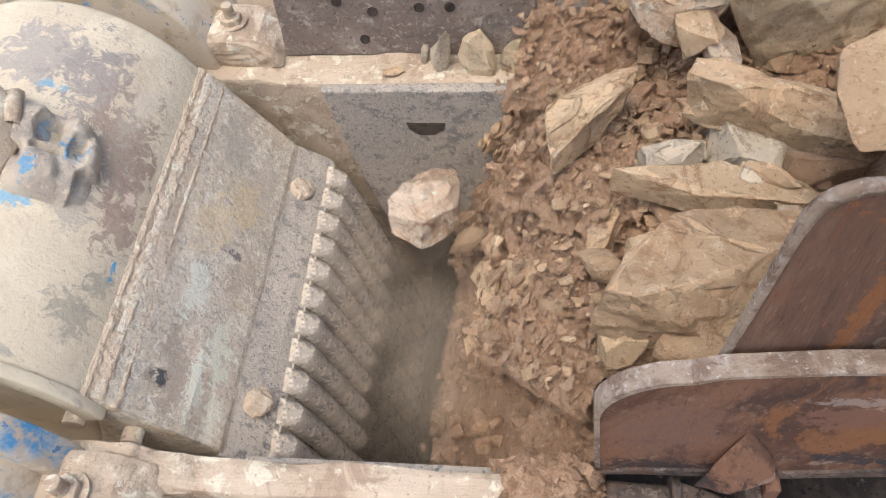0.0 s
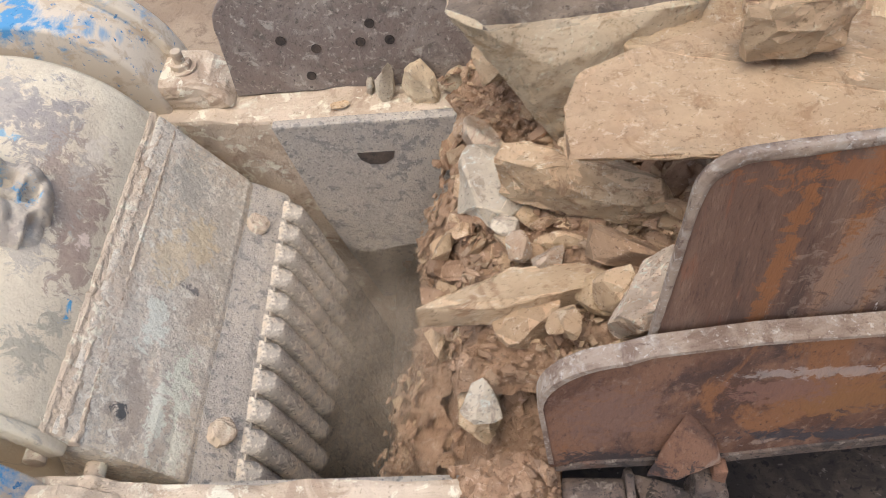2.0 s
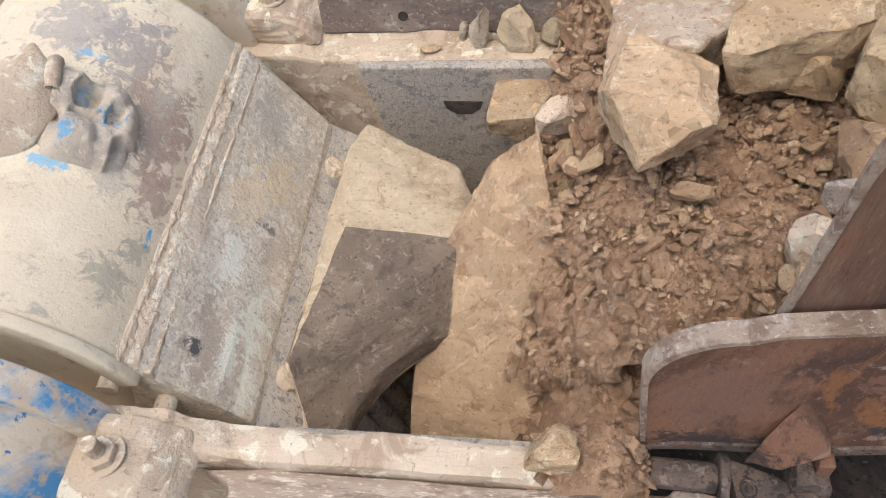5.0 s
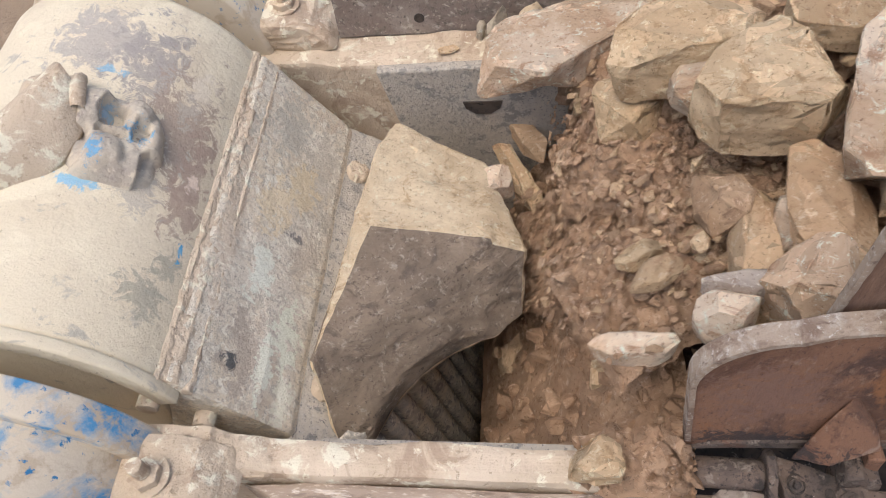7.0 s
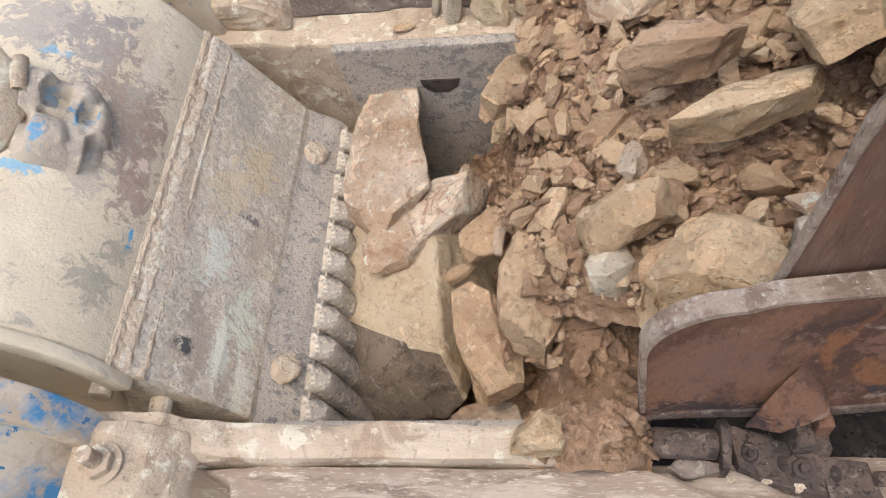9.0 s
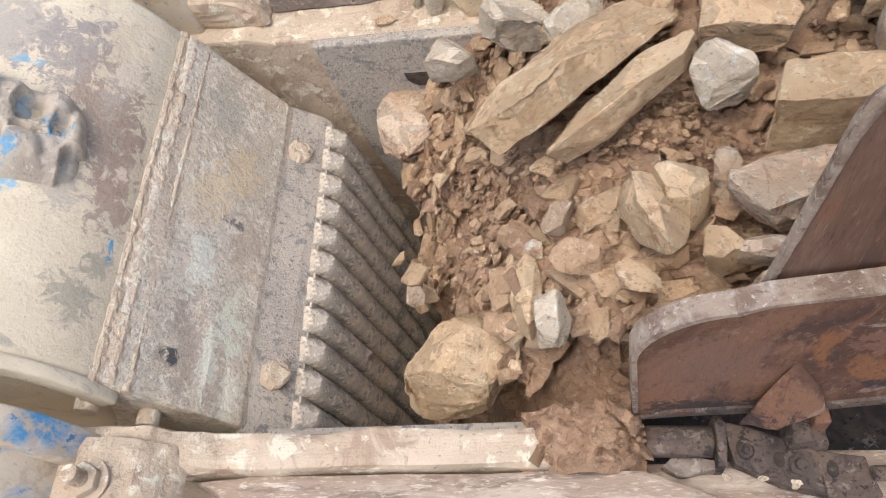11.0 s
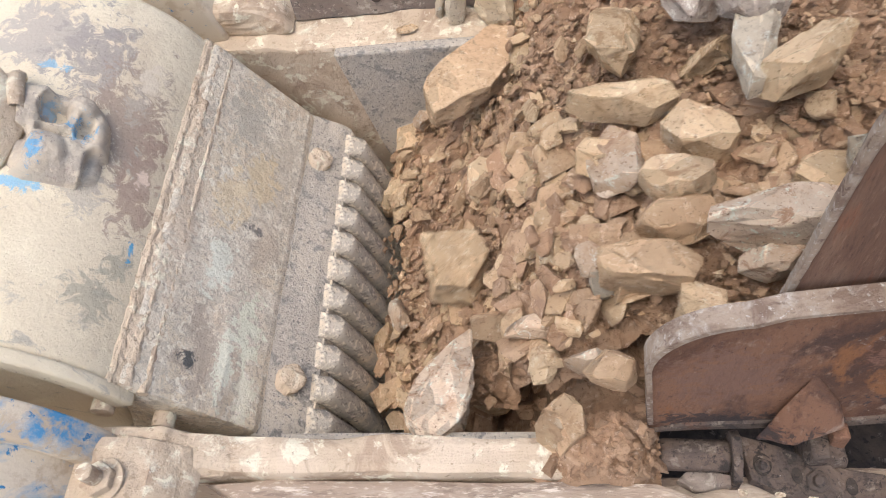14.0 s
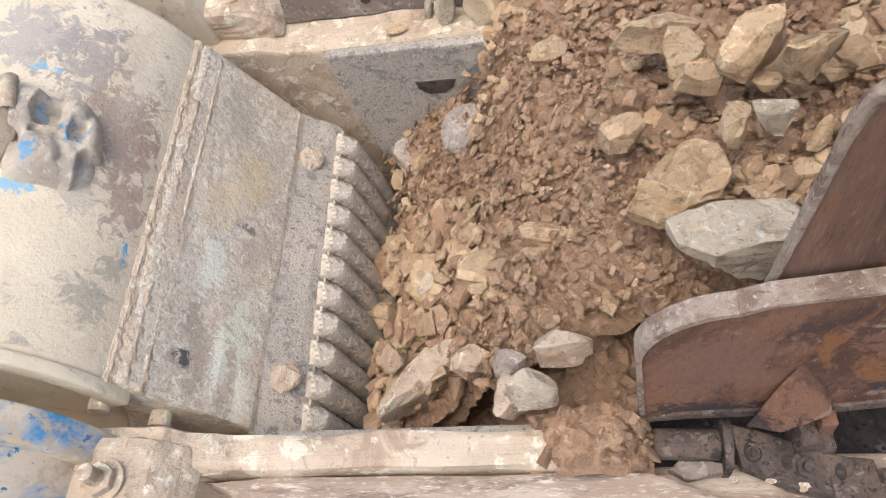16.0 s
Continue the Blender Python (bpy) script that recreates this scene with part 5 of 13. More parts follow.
big.append(tagged(part("rock", stone((0.178, 0.118, 0.090), 133, 18, 3, 0.060, 1), ROCKS["tan"]), "tan angular rock from the quarry", "rock", "large feed rocks"))
big.append(tagged(part("rock", stone((0.135, 0.051, 0.070), 134, 18, 3, 0.060, 1), ROCKS["clay"]), "brown rock smeared with clay", "rock", "large feed rocks"))
big.append(tagged(part("rock", stone((0.131, 0.225, 0.070), 135, 18, 3, 0.060, 1), ROCKS["purple"]), "purple-grey broken rock in the feed", "rock", "large feed rocks"))
big.append(tagged(part("rock", stone((0.130, 0.141, 0.090), 136, 18, 3, 0.060, 1), ROCKS["white"]), "pale grey speckled rock in the feed", "rock", "large feed rocks"))
big.append(tagged(part("rock", stone((0.140, 0.101, 0.080), 137, 18, 3, 0.060, 1), ROCKS["clay"]), "brown rock smeared with clay", "rock", "large feed rocks"))
big.append(tagged(part("rock", stone((0.090, 0.093, 0.060), 138, 18, 3, 0.060, 1), ROCKS["pink"]), "pinkish pale broken rock in the feed", "rock", "large feed rocks"))
big.append(tagged(part("rock", stone((0.082, 0.060, 0.070), 139, 18, 3, 0.060, 1), ROCKS["tan"]), "tan angular rock from the quarry", "rock", "large feed rocks"))
big.append(tagged(part("rock", stone((0.065, 0.134, 0.060), 140, 18, 3, 0.060, 1), ROCKS["clay"]), "brown rock smeared with clay", "rock", "large feed rocks"))
big.append(tagged(part("rock", stone((0.104, 0.094, 0.090), 141, 18, 3, 0.060, 1), ROCKS["tan"]), "tan angular rock from the quarry", "rock", "large feed rocks"))
big.append(tagged(part("rock", stone((0.137, 0.079, 0.096), 142, 18, 3, 0.060, 1), ROCKS["ochre"]), "ochre rock with broken corners", "rock", "large feed rocks"))
big.append(tagged(part("rock", stone((0.186, 0.145, 0.096), 143, 18, 3, 0.060, 1), ROCKS["tan"]), "tan angular rock from the quarry", "rock", "large feed rocks"))
big.append(tagged(part("rock", stone((0.159, 0.051, 0.060), 144, 18, 3, 0.060, 1), ROCKS["clay"]), "brown rock smeared with clay", "rock", "large feed rocks"))
big.append(tagged(part("rock", stone((0.100, 0.167, 0.070), 145, 18, 3, 0.060, 1), ROCKS["clay"]), "brown rock smeared with clay", "rock", "large feed rocks"))
big.append(tagged(part("rock", stone((0.115, 0.036, 0.080), 146, 18, 3, 0.060, 1), ROCKS["white"]), "pale grey speckled rock in the feed", "rock", "large feed rocks"))
big.append(tagged(part("rock", stone((0.099, 0.062, 0.060), 147, 18, 3, 0.060, 1), ROCKS["clay"]), "brown rock smeared with clay", "rock", "large feed rocks"))
big.append(tagged(part("rock", stone((0.095, 0.091, 0.080), 148, 18, 3, 0.060, 1), ROCKS["clay"]), "brown rock smeared with clay", "rock", "large feed rocks"))
big.append(tagged(part("rock", stone((0.069, 0.102, 0.060), 149, 18, 3, 0.060, 1), ROCKS["tan"]), "tan angular rock from the quarry", "rock", "large feed rocks"))
big.append(tagged(part("rock", stone((0.130, 0.082, 0.070), 150, 18, 3, 0.060, 1), ROCKS["tan"]), "tan angular rock from the quarry", "rock", "large feed rocks"))
big.append(tagged(part("rock", stone((0.121, 0.054, 0.080), 151, 18, 3, 0.060, 1), ROCKS["pink"]), "pinkish pale broken rock in the feed", "rock", "large feed rocks"))
big.append(tagged(part("rock", stone((0.080, 0.052, 0.080), 152, 18, 3, 0.060, 1), ROCKS["clay"]), "brown rock smeared with clay", "rock", "large feed rocks"))
big.append(tagged(part("rock", stone((0.150, 0.077, 0.060), 153, 18, 3, 0.060, 1), ROCKS["clay"]), "brown rock smeared with clay", "rock", "large feed rocks"))
big.append(tagged(part("rock", stone((0.228, 0.100, 0.080), 154, 18, 3, 0.060, 1), ROCKS["ochre"]), "ochre rock with broken corners", "rock", "large feed rocks"))
big.append(tagged(part("rock", stone((0.200, 0.077, 0.070), 155, 18, 3, 0.060, 1), ROCKS["ochre"]), "ochre rock with broken corners", "rock", "large feed rocks"))
big.append(tagged(part("rock", stone((0.120, 0.043, 0.080), 156, 18, 3, 0.060, 1), ROCKS["white"]), "pale grey speckled rock in the feed", "rock", "large feed rocks"))
big.append(tagged(part("rock", stone((0.074, 0.092, 0.060), 157, 18, 3, 0.060, 1), ROCKS["tan"]), "tan angular rock from the quarry", "rock", "large feed rocks"))
big.append(tagged(part("rock", stone((0.085, 0.035, 0.060), 158, 18, 3, 0.060, 1), ROCKS["pink"]), "pinkish pale broken rock in the feed", "rock", "large feed rocks"))
big.append(tagged(part("rock", stone((0.138, 0.148, 0.096), 159, 18, 3, 0.060, 1), ROCKS["ochre"]), "ochre rock with broken corners", "rock", "large feed rocks"))
big.append(tagged(part("rock", stone((0.093, 0.047, 0.080), 160, 18, 3, 0.060, 1), ROCKS["tan"]), "tan angular rock from the quarry", "rock", "large feed rocks"))
big.append(tagged(part("rock", stone((0.102, 0.151, 0.080), 161, 18, 3, 0.060, 1), ROCKS["ochre"]), "ochre rock with broken corners", "rock", "large feed rocks"))
big.append(tagged(part("rock", stone((0.065, 0.053, 0.070), 162, 18, 3, 0.060, 1), ROCKS["purple"]), "purple-grey broken rock in the feed", "rock", "large feed rocks"))
big.append(tagged(part("rock", stone((0.110, 0.036, 0.070), 163, 18, 3, 0.060, 1), ROCKS["pink"]), "pinkish pale broken rock in the feed", "rock", "large feed rocks"))
big.append(tagged(part("rock", stone((0.104, 0.056, 0.080), 164, 18, 3, 0.060, 1), ROCKS["white"]), "pale grey speckled rock in the feed", "rock", "large feed rocks"))
big.append(tagged(part("rock", stone((0.121, 0.145, 0.060), 165, 18, 3, 0.060, 1), ROCKS["pink"]), "pinkish pale broken rock in the feed", "rock", "large feed rocks"))
big.append(tagged(part("rock", stone((0.059, 0.108, 0.060), 166, 18, 3, 0.060, 1), ROCKS["pink"]), "pinkish pale broken rock in the feed", "rock", "large feed rocks"))
big.append(tagged(part("rock", stone((0.087, 0.076, 0.060), 167, 18, 3, 0.060, 1), ROCKS["pink"]), "pinkish pale broken rock in the feed", "rock", "large feed rocks"))
big.append(tagged(part("rock", stone((0.082, 0.097, 0.070), 168, 18, 3, 0.060, 1), ROCKS["tan"]), "tan angular rock from the quarry", "rock", "large feed rocks"))
big.append(tagged(part("rock", stone((0.123, 0.107, 0.060), 169, 18, 3, 0.060, 1), ROCKS["purple"]), "purple-grey broken rock in the feed", "rock", "large feed rocks"))
big.append(tagged(part("rock", stone((0.178, 0.074, 0.070), 170, 18, 3, 0.060, 1), ROCKS["tan"]), "tan angular rock from the quarry", "rock", "large feed rocks"))
big.append(tagged(part("rock", stone((0.153, 0.075, 0.090), 171, 18, 3, 0.060, 1), ROCKS["ochre"]), "ochre rock with broken corners", "rock", "large feed rocks"))
big.append(tagged(part("rock", stone((0.152, 0.068, 0.090), 172, 18, 3, 0.060, 1), ROCKS["ochre"]), "ochre rock with broken corners", "rock", "large feed rocks"))
big.append(tagged(part("rock", stone((0.091, 0.061, 0.070), 173, 18, 3, 0.060, 1), ROCKS["tan"]), "tan angular rock from the quarry", "rock", "large feed rocks"))
big.append(tagged(part("rock", stone((0.096, 0.058, 0.060), 174, 18, 3, 0.060, 1), ROCKS["tan"]), "tan angular rock from the quarry", "rock", "large feed rocks"))
big.append(tagged(part("rock", stone((0.091, 0.064, 0.060), 175, 18, 3, 0.060, 1), ROCKS["tan"]), "tan angular rock from the quarry", "rock", "large feed rocks"))
big.append(tagged(part("rock", stone((0.049, 0.105, 0.050), 176, 18, 3, 0.060, 1), ROCKS["tan"]), "tan angular rock from the quarry", "rock", "large feed rocks"))
big.append(tagged(part("rock", stone((0.073, 0.042, 0.060), 177, 18, 3, 0.060, 1), ROCKS["white"]), "pale grey speckled rock in the feed", "rock", "large feed rocks"))
big.append(tagged(part("rock", stone((0.100, 0.084, 0.060), 178, 18, 3, 0.060, 1), ROCKS["ochre"]), "ochre rock with broken corners", "rock", "large feed rocks"))
big.append(tagged(part("rock", stone((0.154, 0.090, 0.060), 179, 18, 3, 0.060, 1), ROCKS["ochre"]), "ochre rock with broken corners", "rock", "large feed rocks"))
big.append(tagged(part("rock", stone((0.154, 0.113, 0.070), 180, 18, 3, 0.060, 1), ROCKS["tan"]), "tan angular rock from the quarry", "rock", "large feed rocks"))
big.append(tagged(part("rock", stone((0.087, 0.034, 0.060), 181, 18, 3, 0.060, 1), ROCKS["pink"]), "pinkish pale broken rock in the feed", "rock", "large feed rocks"))
big.append(tagged(part("rock", stone((0.190, 0.144, 0.090), 182, 16, 3, 0.060, 0), ROCKS["white"]), "grey speckled rock at the jaw mouth", "rock", "large feed rocks"))
big.append(tagged(part("rock", stone((0.157, 0.123, 0.096), 183, 15, 3, 0.060, 0), ROCKS["white"]), "pale grey rock at the jaw mouth", "rock", "large feed rocks"))
big.append(tagged(part("rock", stone((0.090, 0.128, 0.060), 184, 10, 3, 0.060, 0), ROCKS["white"]), "pale pointed flake of rock", "rock", "large feed rocks"))


# ---- what moves ----
def motions():
    shake = []
    for k in range(134):
        t = 0.12 * k
        a = 2 * math.pi * 3.9 * t
        shake.append((t, pose(0.003 * math.cos(a), 0, 0.003 * math.sin(a), 0, 0.25 * math.sin(a), 0)))
    walk(pitman, shake)
    for k, (ob, x, y, z) in enumerate(dust):
        walk(ob, [(0, pose(x, y, z)), (1.5, pose(x + 0.02, y + 0.03, z + 0.02, 3, 0, 8)), (2.9, pose(x, y - 0.02, z, 0, 3, 14)), (3.5, pose(x, y, z - 0.22, 0, 3, 16)), (5.0, pose(x, y, -1.2 - 0.05 * k, 0, 3, 20)), (16.5, pose(x, y, -1.6 - 0.05 * k, 0, 0, 24))])
    for ob, t_over, y, lift, seed, patch in FLOW:
        lean = 6 if patch else 25
        walk(ob, ride(y, t_over, lift, (random.Random(seed).uniform(-lean, lean), random.Random(seed + 1).uniform(-lean, lean)), seed, patch))
    walk(big[0], [(0.00, pose(0.919, 0.532, 0.299, 0, 0, -18)), (0.50, pose(0.872, 0.510, 0.287, 0, 0, -19)), (1.00, pose(0.817, 0.475, 0.274, 0, 0, -19)), (1.50, pose(0.766, 0.451, 0.262, 0, 0, -16)), (2.00, pose(0.711, 0.448, 0.219, 0, 0, -15)), (2.50, pose(0.655, 0.377, 0.205, 0, 0, -14)), (3.00, pose(0.555, 0.196, 0.181, 0, 0, -4)), (3.30, pose(0.420, 0.330, -0.200, 20, -10, -9)), (3.75, pose(0.372, 0.347, -0.550, 45, -50, 6)), (4.05, pose(0.240, 0.350, -1.200, 70, -80, 21)), (4.40, pose(0.250, 0.350, -2.250, 70, -90, 21)), (16.50, pose(0.250, 0.350, -2.250, 70, -90, 21))])
    walk(big[1], [(0.00, pose(0.760, 0.225, 0.230, 10, 0, 19)), (0.50, pose(0.718, 0.211, 0.220, 10, 0, 17)), (1.00, pose(0.668, 0.196, 0.258, 0, 0, 2)), (1.20, pose(0.605, 0.176, 0.243, 10, -15, -7)), (1.50, pose(0.408, 0.217, -0.050, 60, -40, -12)), (1.70, pose(0.365, 0.245, -0.450, 85, -80, 3)), (2.00, pose(0.240, 0.254, -1.200, 110, -110, 18)), (2.35, pose(0.250, 0.254, -2.250, 110, -120, 18)), (16.50, pose(0.250, 0.254, -2.250, 110, -120, 18))])
    walk(big[2], [(0.00, pose(1.010, 0.920, 0.390, -55, -24, -14)), (0.50, pose(0.970, 0.960, 0.381, -55, -24, -14)), (1.00, pose(0.902, 0.909, 0.364, -55, -24, -14)), (1.50, pose(0.838, 0.863, 0.349, -55, -24, -14)), (2.00, pose(0.755, 0.804, 0.329, -55, -24, -16)), (2.50, pose(0.536, 0.764, 0.256, -55, -24, -19)), (2.70, pose(0.403, 0.817, -0.027, -35, -4, 0)), (3.00, pose(0.205, 0.400, -0.190, 0, 50, 12)), (3.50, pose(0.175, 0.377, -0.165, 0, 30, 8)), (4.00, pose(0.160, 0.361, -0.145, 0, 14, 5)), (5.20, pose(0.130, 0.380, -0.140, 0, 2, 4)), (6.50, pose(0.121, 0.409, -0.140, 0, 0, 0)), (7.00, pose(0.124, 0.391, -0.140, 0, 0, 0)), (7.50, pose(0.108, 0.393, -0.140, 0, 0, 0)), (7.70, pose(0.110, 0.364, -0.140, 14, -6, -2)), (8.00, pose(0.112, 0.285, -0.150, 40, -8, -14)), (8.50, pose(0.130, 0.200, -0.330, 16, -10, -24)), (9.20, pose(0.109, 0.325, -0.450, 40, -44, -39)), (9.65, pose(0.113, 0.343, -0.800, 65, -84, -24)), (9.95, pose(0.240, 0.347, -1.200, 90, -114, -9)), (10.30, pose(0.250, 0.347, -2.250, 90, -124, -9)), (16.50, pose(0.250, 0.347, -2.250, 90, -124, -9))])
    walk(big[3], [(0.00, pose(1.263, 0.436, 0.481, 0, 0, 12)), (1.00, pose(1.093, 0.436, 0.440, 0, 0, 12)), (1.50, pose(1.074, 0.439, 0.436, 0, 0, 7)), (2.00, pose(1.025, 0.421, 0.424, 0, 0, 4)), (2.50, pose(0.938, 0.437, 0.403, 0, 0, 8)), (3.00, pose(0.785, 0.318, 0.345, 0, 0, 13)), (3.50, pose(0.665, 0.292, 0.312, 0, 0, 19)), (4.00, pose(0.630, 0.225, 0.290, 0, -4, 29)), (4.20, pose(0.575, 0.165, 0.230, 0, -10, 38)), (4.80, pose(0.370, 0.289, -0.100, 0, -35, 55)), (5.25, pose(0.342, 0.310, -0.450, 25, -75, 70)), (5.55, pose(0.240, 0.315, -1.200, 50, -105, 85)), (5.90, pose(0.250, 0.315, -2.250, 50, -115, 85)), (16.50, pose(0.250, 0.315, -2.250, 50, -115, 85))])
    walk(big[4], [(0.00, pose(1.292, 0.697, 0.408, 0, 0, 4)), (1.00, pose(1.122, 0.697, 0.367, 0, 0, 4)), (2.00, pose(0.952, 0.697, 0.326, 0, 0, 4)), (3.00, pose(0.782, 0.697, 0.286, 0, 0, 4)), (3.50, pose(0.660, 0.636, 0.256, 0, 0, 6)), (4.00, pose(0.572, 0.627, 0.235, 0, 0, 11)), (4.20, pose(0.500, 0.701, 0.142, 0, 0, 27)), (5.40, pose(0.376, 0.964, -0.124, 0, 0, 52)), (6.50, pose(0.276, 1.195, -0.319, 0, 0, 80)), (7.00, pose(0.249, 1.228, -0.377, 0, 0, 84)), (7.50, pose(0.191, 1.238, -0.498, 0, 0, 85)), (7.80, pose(0.216, 0.840, -0.300, 0, 0, 68)), (8.25, pose(0.216, 0.806, -0.650, 25, -40, 83)), (8.55, pose(0.240, 0.784, -1.200, 50, -70, 98)), (8.90, pose(0.250, 0.784, -2.250, 50, -80, 98)), (16.50, pose(0.250, 0.784, -2.250, 50, -80, 98))])
    walk(big[5], [(0.00, pose(1.547, 0.677, 0.469, 0, 0, -4)), (1.00, pose(1.377, 0.677, 0.428, 0, 0, -4)), (2.00, pose(1.207, 0.677, 0.388, 0, 0, -4)), (3.00, pose(1.037, 0.677, 0.347, 0, 0, -4)), (3.50, pose(0.922, 0.601, 0.319, 0, 0, 0)), (4.00, pose(0.823, 0.565, 0.295, 0, 0, -2)), (4.20, pose(0.783, 0.584, 0.286, 0, 0, 0)), (5.50, pose(0.561, 0.460, 0.213, 0, 0, 40)), (6.30, pose(0.445, 0.508, 0.026, 0, 0, 76)), (6.50, pose(0.425, 0.442, 0.000, 0, -20, 83)), (6.70, pose(0.445, 0.401, -0.200, 0, -40, 86)), (7.00, pose(0.387, 0.411, -0.550, 25, -80, 101)), (7.30, pose(0.240, 0.411, -1.200, 50, -110, 116)), (7.65, pose(0.250, 0.411, -2.250, 50, -120, 116)), (16.50, pose(0.250, 0.411, -2.250, 50, -120, 116))])
    walk(big[6], [(0.00, pose(0.817, 0.413, 0.234, 0, 0, -13)), (1.00, pose(0.725, 0.371, 0.212, 0, 0, -8)), (1.50, pose(0.679, 0.303, 0.201, 0, 0, -13)), (2.00, pose(0.578, 0.258, 0.157, 0, 0, 6)), (2.30, pose(0.394, 0.459, -0.200, 0, 0, 23)), (2.75, pose(0.356, 0.463, -0.550, 25, -40, 38)), (3.05, pose(0.240, 0.460, -1.200, 50, -70, 53)), (3.40, pose(0.250, 0.460, -2.250, 50, -80, 53)), (16.50, pose(0.250, 0.460, -2.250, 50, -80, 53))])
    walk(big[7], [(0.00, pose(0.809, 0.187, 0.212, 0, 0, -2)), (1.00, pose(0.639, 0.187, 0.171, 0, 0, -2)), (1.50, pose(0.554, 0.187, 0.151, 0, 0, -2)), (1.80, pose(0.526, 0.216, -0.050, 0, 0, -4)), (2.00, pose(0.496, 0.129, -0.020, 0, 0, -2)), (2.15, pose(0.409, 0.151, -0.150, 0, 0, 10)), (2.45, pose(0.366, 0.186, -0.500, 25, -40, 25)), (2.75, pose(0.240, 0.199, -1.200, 50, -70, 40)), (3.10, pose(0.250, 0.199, -2.250, 50, -80, 40)), (16.50, pose(0.250, 0.199, -2.250, 50, -80, 40))])
    walk(big[8], [(0.00, pose(0.269, 0.615, -0.100, 0, 0, -22)), (0.20, pose(0.283, 0.652, -0.300, 0, 0, -42)), (0.50, pose(0.283, 0.637, -0.650, 25, -40, -27)), (0.80, pose(0.240, 0.624, -1.200, 50, -70, -12)), (1.15, pose(0.250, 0.624, -2.250, 50, -80, -12)), (16.50, pose(0.250, 0.624, -2.250, 50, -80, -12))])
    walk(big[9], [(0.00, pose(0.626, 0.589, 0.228, 0, 0, 27)), (0.30, pose(0.611, 0.535, 0.225, 0, 0, 14)), (0.50, pose(0.569, 0.452, 0.185, 0, 0, 2)), (0.80, pose(0.415, 0.532, -0.200, 0, 0, -21)), (1.25, pose(0.369, 0.529, -0.550, 25, -40, -6)), (1.55, pose(0.240, 0.523, -1.200, 50, -70, 9)), (1.90, pose(0.250, 0.523, -2.250, 50, -80, 9)), (16.50, pose(0.250, 0.523, -2.250, 50, -80, 9))])
    walk(big[10], [(0.00, pose(0.767, 0.840, 0.302, 0, 0, 83)), (1.00, pose(0.597, 0.840, 0.261, 0, 0, 83)), (1.50, pose(0.581, 0.800, 0.258, 0, 0, 81)), (1.90, pose(0.432, 1.028, 0.024, 0, 0, 84)), (2.00, pose(0.383, 1.127, -0.112, 0, 0, 84)), (2.20, pose(0.225, 0.985, -0.300, 0, 0, 71)), (2.50, pose(0.225, 0.937, -0.650, 25, -40, 86)), (2.80, pose(0.240, 0.907, -1.200, 50, -70, 101)), (3.15, pose(0.250, 0.907, -2.250, 50, -80, 101)), (16.50, pose(0.250, 0.907, -2.250, 50, -80, 101))])
    walk(big[11], [(0.00, pose(1.142, 0.191, 0.302, 0, 0, 0)), (1.00, pose(0.972, 0.191, 0.261, 0, 0, 0)), (2.00, pose(0.802, 0.191, 0.220, 0, 0, 0)), (2.50, pose(0.717, 0.191, 0.200, 0, 0, 0)), (3.00, pose(0.584, 0.091, 0.160, 0, -12, 20)), (3.20, pose(0.535, 0.099, 0.100, 10, -25, 40)), (3.50, pose(0.404, 0.187, -0.200, 20, 0, 84)), (3.80, pose(0.350, 0.242, -0.500, 40, 0, 83)), (4.25, pose(0.330, 0.268, -0.850, 65, -40, 98)), (4.55, pose(0.240, 0.276, -1.200, 90, -70, 113)), (4.90, pose(0.250, 0.276, -2.250, 90, -80, 113)), (16.50, pose(0.250, 0.276, -2.250, 90, -80, 113))])
    walk(big[12], [(0.00, pose(1.055, 0.081, 0.271, 0, 0, 2)), (1.00, pose(0.885, 0.081, 0.230, 0, 0, 2)), (2.00, pose(0.715, 0.081, 0.190, 0, 0, 2)), (2.80, pose(0.579, 0.081, 0.137, 0, 0, 2)), (3.20, pose(0.531, 0.038, 0.030, 0, 0, 2)), (3.50, pose(0.506, 0.014, 0.040, 0, 0, 4)), (4.00, pose(0.490, -0.030, 0.040, 0, 0, 15)), (6.50, pose(0.471, -0.040, 0.040, 0, 0, 16)), (7.00, pose(0.476, -0.046, 0.040, 0, 0, 13)), (7.50, pose(0.476, -0.045, 0.040, 0, 0, 11)), (8.00, pose(0.479, -0.047, 0.040, 0, 0, 9)), (8.50, pose(0.477, -0.047, 0.040, 0, 0, 9)), (10.00, pose(0.387, 0.025, -0.100, 0, 0, 28)), (10.45, pose(0.352, 0.072, -0.450, 25, -40, 43)), (10.75, pose(0.240, 0.091, -1.200, 50, -70, 58)), (11.10, pose(0.250, 0.091, -2.250, 50, -80, 58)), (16.50, pose(0.250, 0.091, -2.250, 50, -80, 58))])
